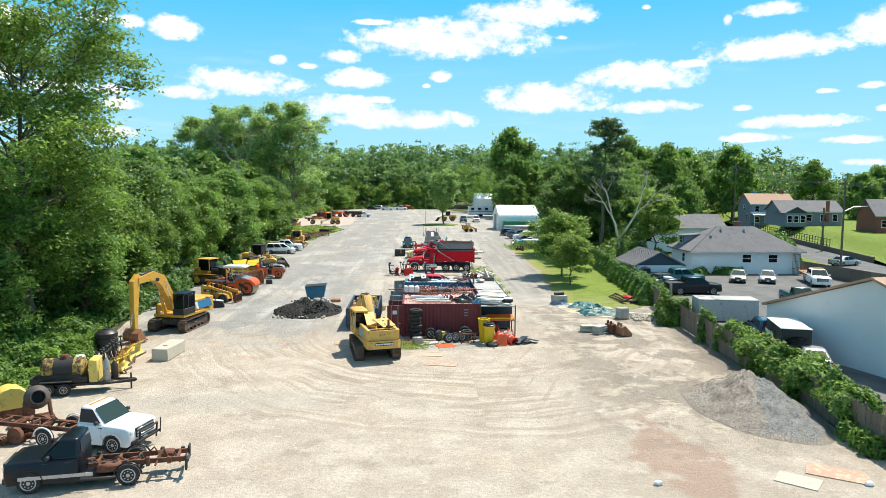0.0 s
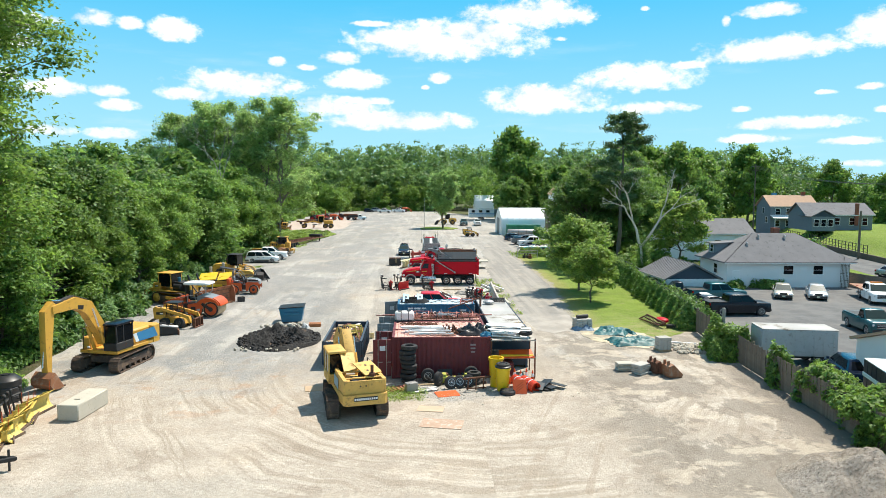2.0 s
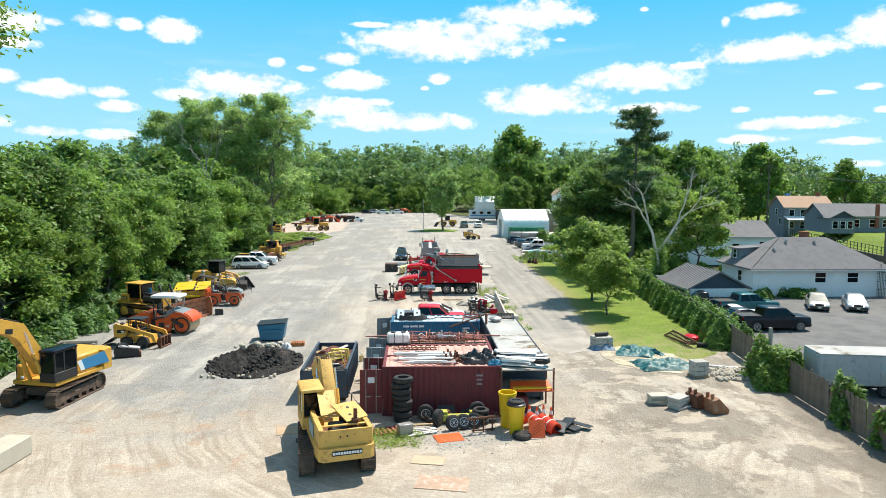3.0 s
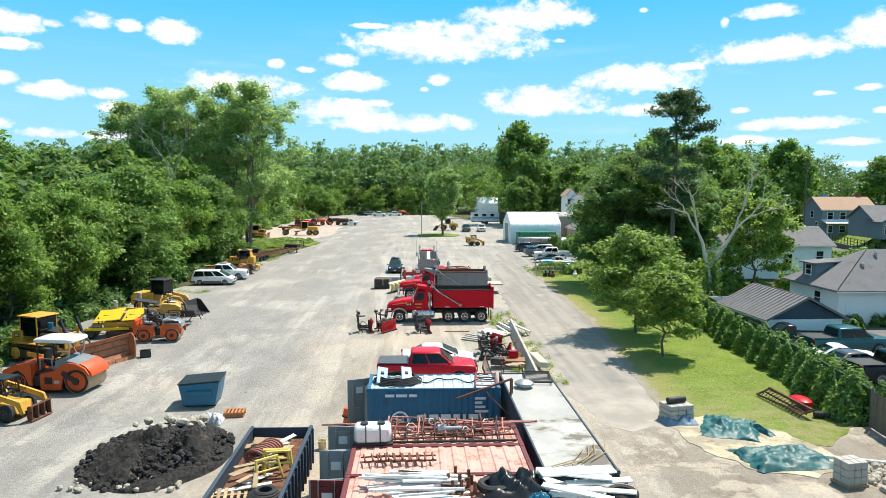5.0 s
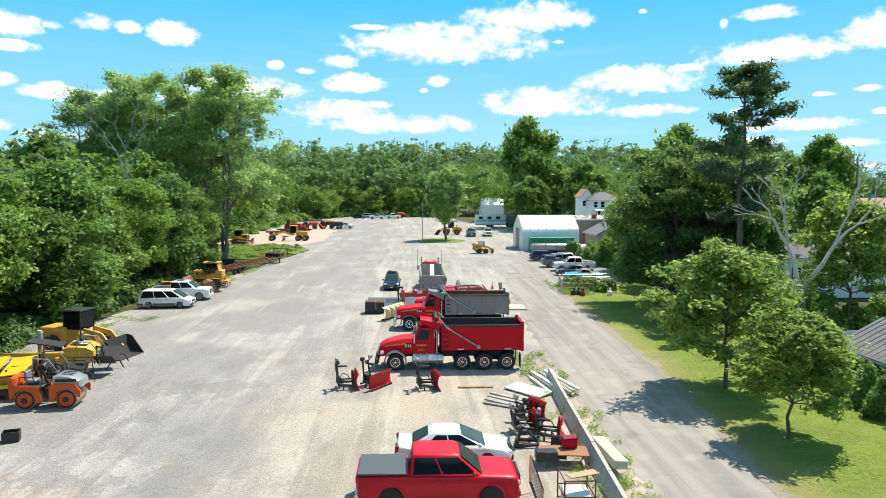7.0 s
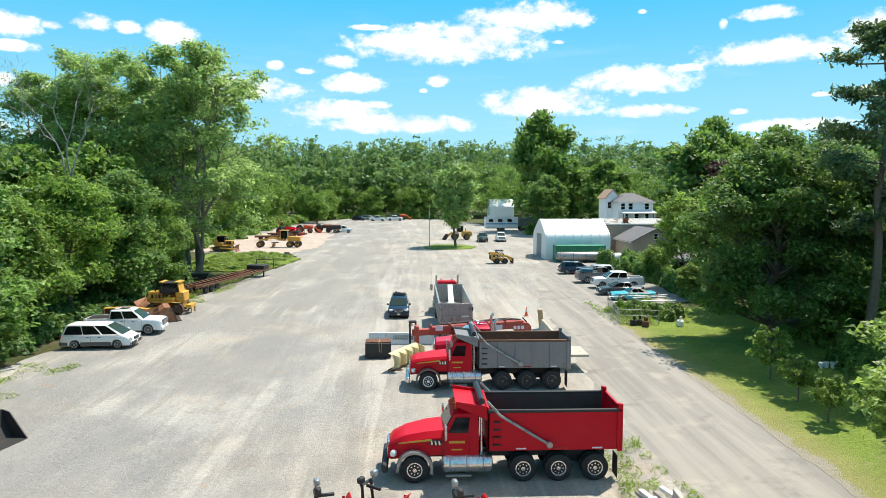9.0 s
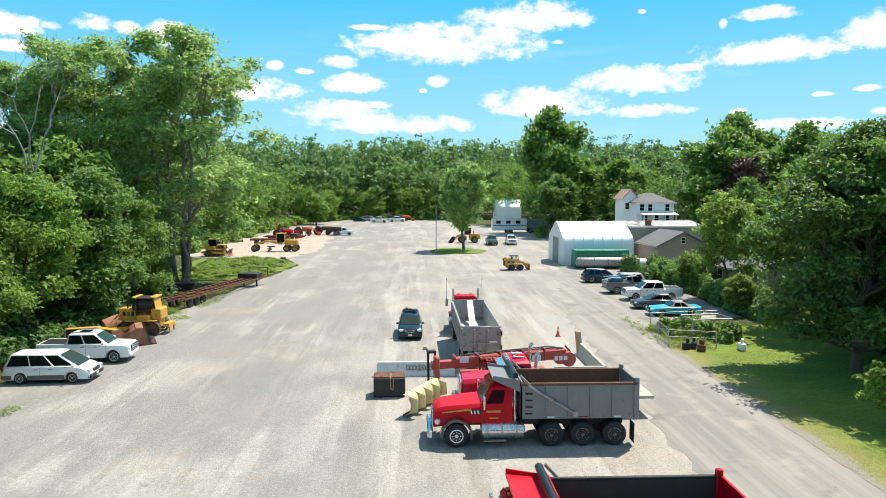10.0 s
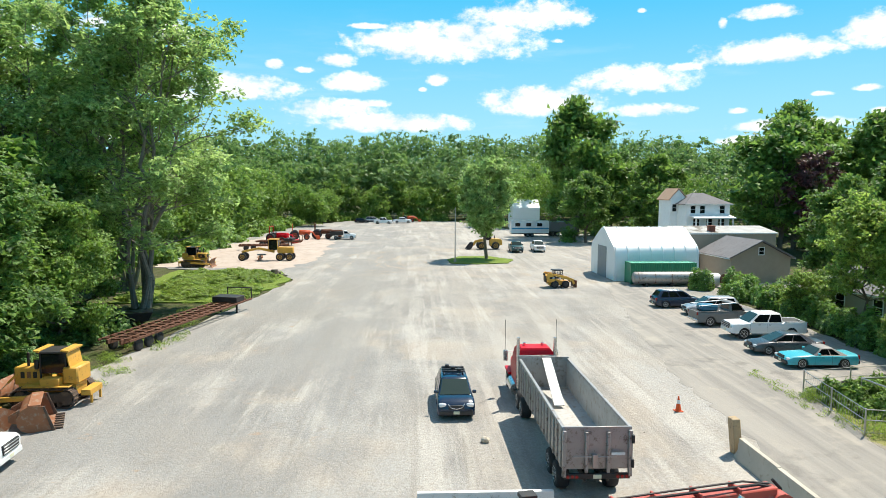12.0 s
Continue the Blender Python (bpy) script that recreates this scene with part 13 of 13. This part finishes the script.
# by the fabric shelter
container(26.4, 175.9, 0, 8.0, green_paint, paint("green_roof", (0.10, 0.40, 0.28), 0.5, vary=0.12), "green storage container with a pale green roof", green_paint, doors=False)
lt = thing("steel_tank", 26.8, 173.6, 0, 0, "long rusty silver fuel tank on cradles", "tank")
part("shell", Shape().lathe((-4.6, 0, 0.95), (1, 0, 0), [(0, 0.2), (0.15, 0.6), (0.35, 0.72), (8.9, 0.72), (9.1, 0.6), (9.25, 0.2)], 22), alloy, lt)
for k in range(5):
    part("weld_band", Shape().cyl((-4 + 2 * k, 0, 0.95), (-3.94 + 2 * k, 0, 0.95), 0.735, n=22), rust_metal, lt)
for sx in (-3, 0, 3):
    part("cradle", Shape().box(sx, 0, 0.18, 0.3, 1.4, 0.36), dark_steel, lt)
part("label_plate", Shape().cyl((4.62, 0, 0.95), (4.68, 0, 0.95), 0.4, n=16), decal_blue, lt)
for x, y, r0, ln, mat, lab in ((33.2, 171.5, 0.85, 2.2, rust_metal, "rusty steel tank beside the shelter"), (31.4, 172.6, 0.8, 1.6, white_paint, "white round tank end")):
    t = thing("steel_tank", x, y, 0, 15, lab, "tank", "small tanks")
    part("shell", Shape().lathe((-ln / 2, 0, r0), (1, 0, 0), [(0, 0.3), (0.1, r0), (ln - 0.1, r0), (ln, 0.3)], 18), mat, t)
# garden corner behind wire
wf = thing("wire_fence", 0, 0, 0, 0, "chain-link fence round an overgrown garden corner", "fence")
pts_ = [(18.4, 131.2), (17.9, 127.8), (17.4, 124.4), (20.6, 123.6)]
for x, y in pts_ + [(21.5, 131.8), (24.5, 132.2)]:
    part("post", Shape().cyl((x, y, 0), (x, y, 1.3), 0.04, n=8), bare_steel, wf)
for z in (0.15, 0.75, 1.25):
    part("rail", Shape().tube([(24.5, 132.2, z), (21.5, 131.8, z)] + [(x, y, z) for x, y in pts_], 0.02, 5), bare_steel, wf)
for k in range(40):
    f = k / 40 * 3
    i = min(2, int(f))
    (x0, y0), (x1, y1) = pts_[i], pts_[i + 1]
    q = f - i
    part("wire", Shape().tube([(x0 + (x1 - x0) * q, y0 + (y1 - y0) * q, 0.1), (x0 + (x1 - x0) * min(1, q + 0.06), y0 + (y1 - y0) * min(1, q + 0.06), 1.25)], 0.008, 4), bare_steel, wf)
tr_ = thing("trellis", 21.5, 127.5, 0, 5, "low steel trellis over garden plants", "trellis")
for px in (-1.6, 1.6):
    for py in (-1.0, 1.0):
        part("post", Shape().cyl((px, py, 0), (px, py, 1.6), 0.04, n=6), bare_steel, tr_)
part("rail", Shape().tube([(-1.6, -1, 1.6), (1.6, -1, 1.6), (1.6, 1, 1.6), (-1.6, 1, 1.6), (-1.6, -1, 1.6)], 0.035), bare_steel, tr_)
for k in range(6):
    solid("garden_clutter", Shape().box(0, 0, 0.25, 0.5, 0.4, 0.5, 0.05).cyl((0.1, 0, 0.5), (0.1, 0, 0.8), 0.1), (white_pvc, rust_metal, dark_steel)[k % 3], (22.6, 19.1, 18.6)[k % 3] + rc.uniform(-0.6, 0.6), 123.2 + rc.uniform(-0.5, 0.5), 0, rc.uniform(0, 90), "garden odds and ends by the wire fence", "clutter", "garden clutter")
bushes("garden_plants", [(20.5 + rc.uniform(-1.6, 3.5), 127.6 + rc.uniform(-2, 2.5), rc.uniform(0.5, 0.9), rc.uniform(0.6, 1.4)) for _ in range(26)], leaf_bright, "lush plants inside the wire fence", 71, 420, 0.16)
wb = thing("garden_wall", 33.0, 96.5, 0, 0, "pale vinyl fence behind the garage", "fence")
for k in range(6):
    part("panel", Shape().box(-4 + 1.6 * k, 0, 0.8, 1.55, 0.05, 1.6), white_pvc, wb)
pm = thing("garden_pots", 26.0, 109.2, 0, 0, "white garden pots by the trees", "pots")
for k in range(4):
    part("pot", Shape().lathe((0.4 * k, 0.1 * (k % 2), 0), (0, 0, 1), [(0, 0.12), (0.4, 0.18), (0.42, 0.15)], 10), white_pvc, pm)
for k in range(2):
    t = thing("traffic_drum", -2.13, 67.28, 0.42 * k, 0, "orange traffic drum beside the blue container", "traffic drum", "traffic drums")
    part("drum", Shape().lathe((0, 0, 0), (0, 0, 1), [(0, 0.24), (0.1, 0.25), (0.38, 0.21), (0.42, 0.19)], 14), cone_orange, t)
    part("base", Shape().lathe((0, 0, 0), (0, 0, 1), [(0, 0.3), (0.05, 0.3)], 14), rubber, t)
pail = thing("plastic_pail", -2.98, 64.07, 0, 0, "pale yellow plastic pail by the containers", "pail")
part("pail", Shape().lathe((0, 0, 0), (0, 0, 1), [(0, 0.16), (0.36, 0.19), (0.38, 0.2), (0.4, 0.2), (0.4, 0.17), (0.1, 0.15)], 16), cream_yellow, pail)
part("handle", Shape().tube([(0.19 * math.cos(a), 0.02, 0.36 + 0.16 * math.sin(a)) for a in np.linspace(0, math.pi, 9)], 0.008, 4), bare_steel, pail)
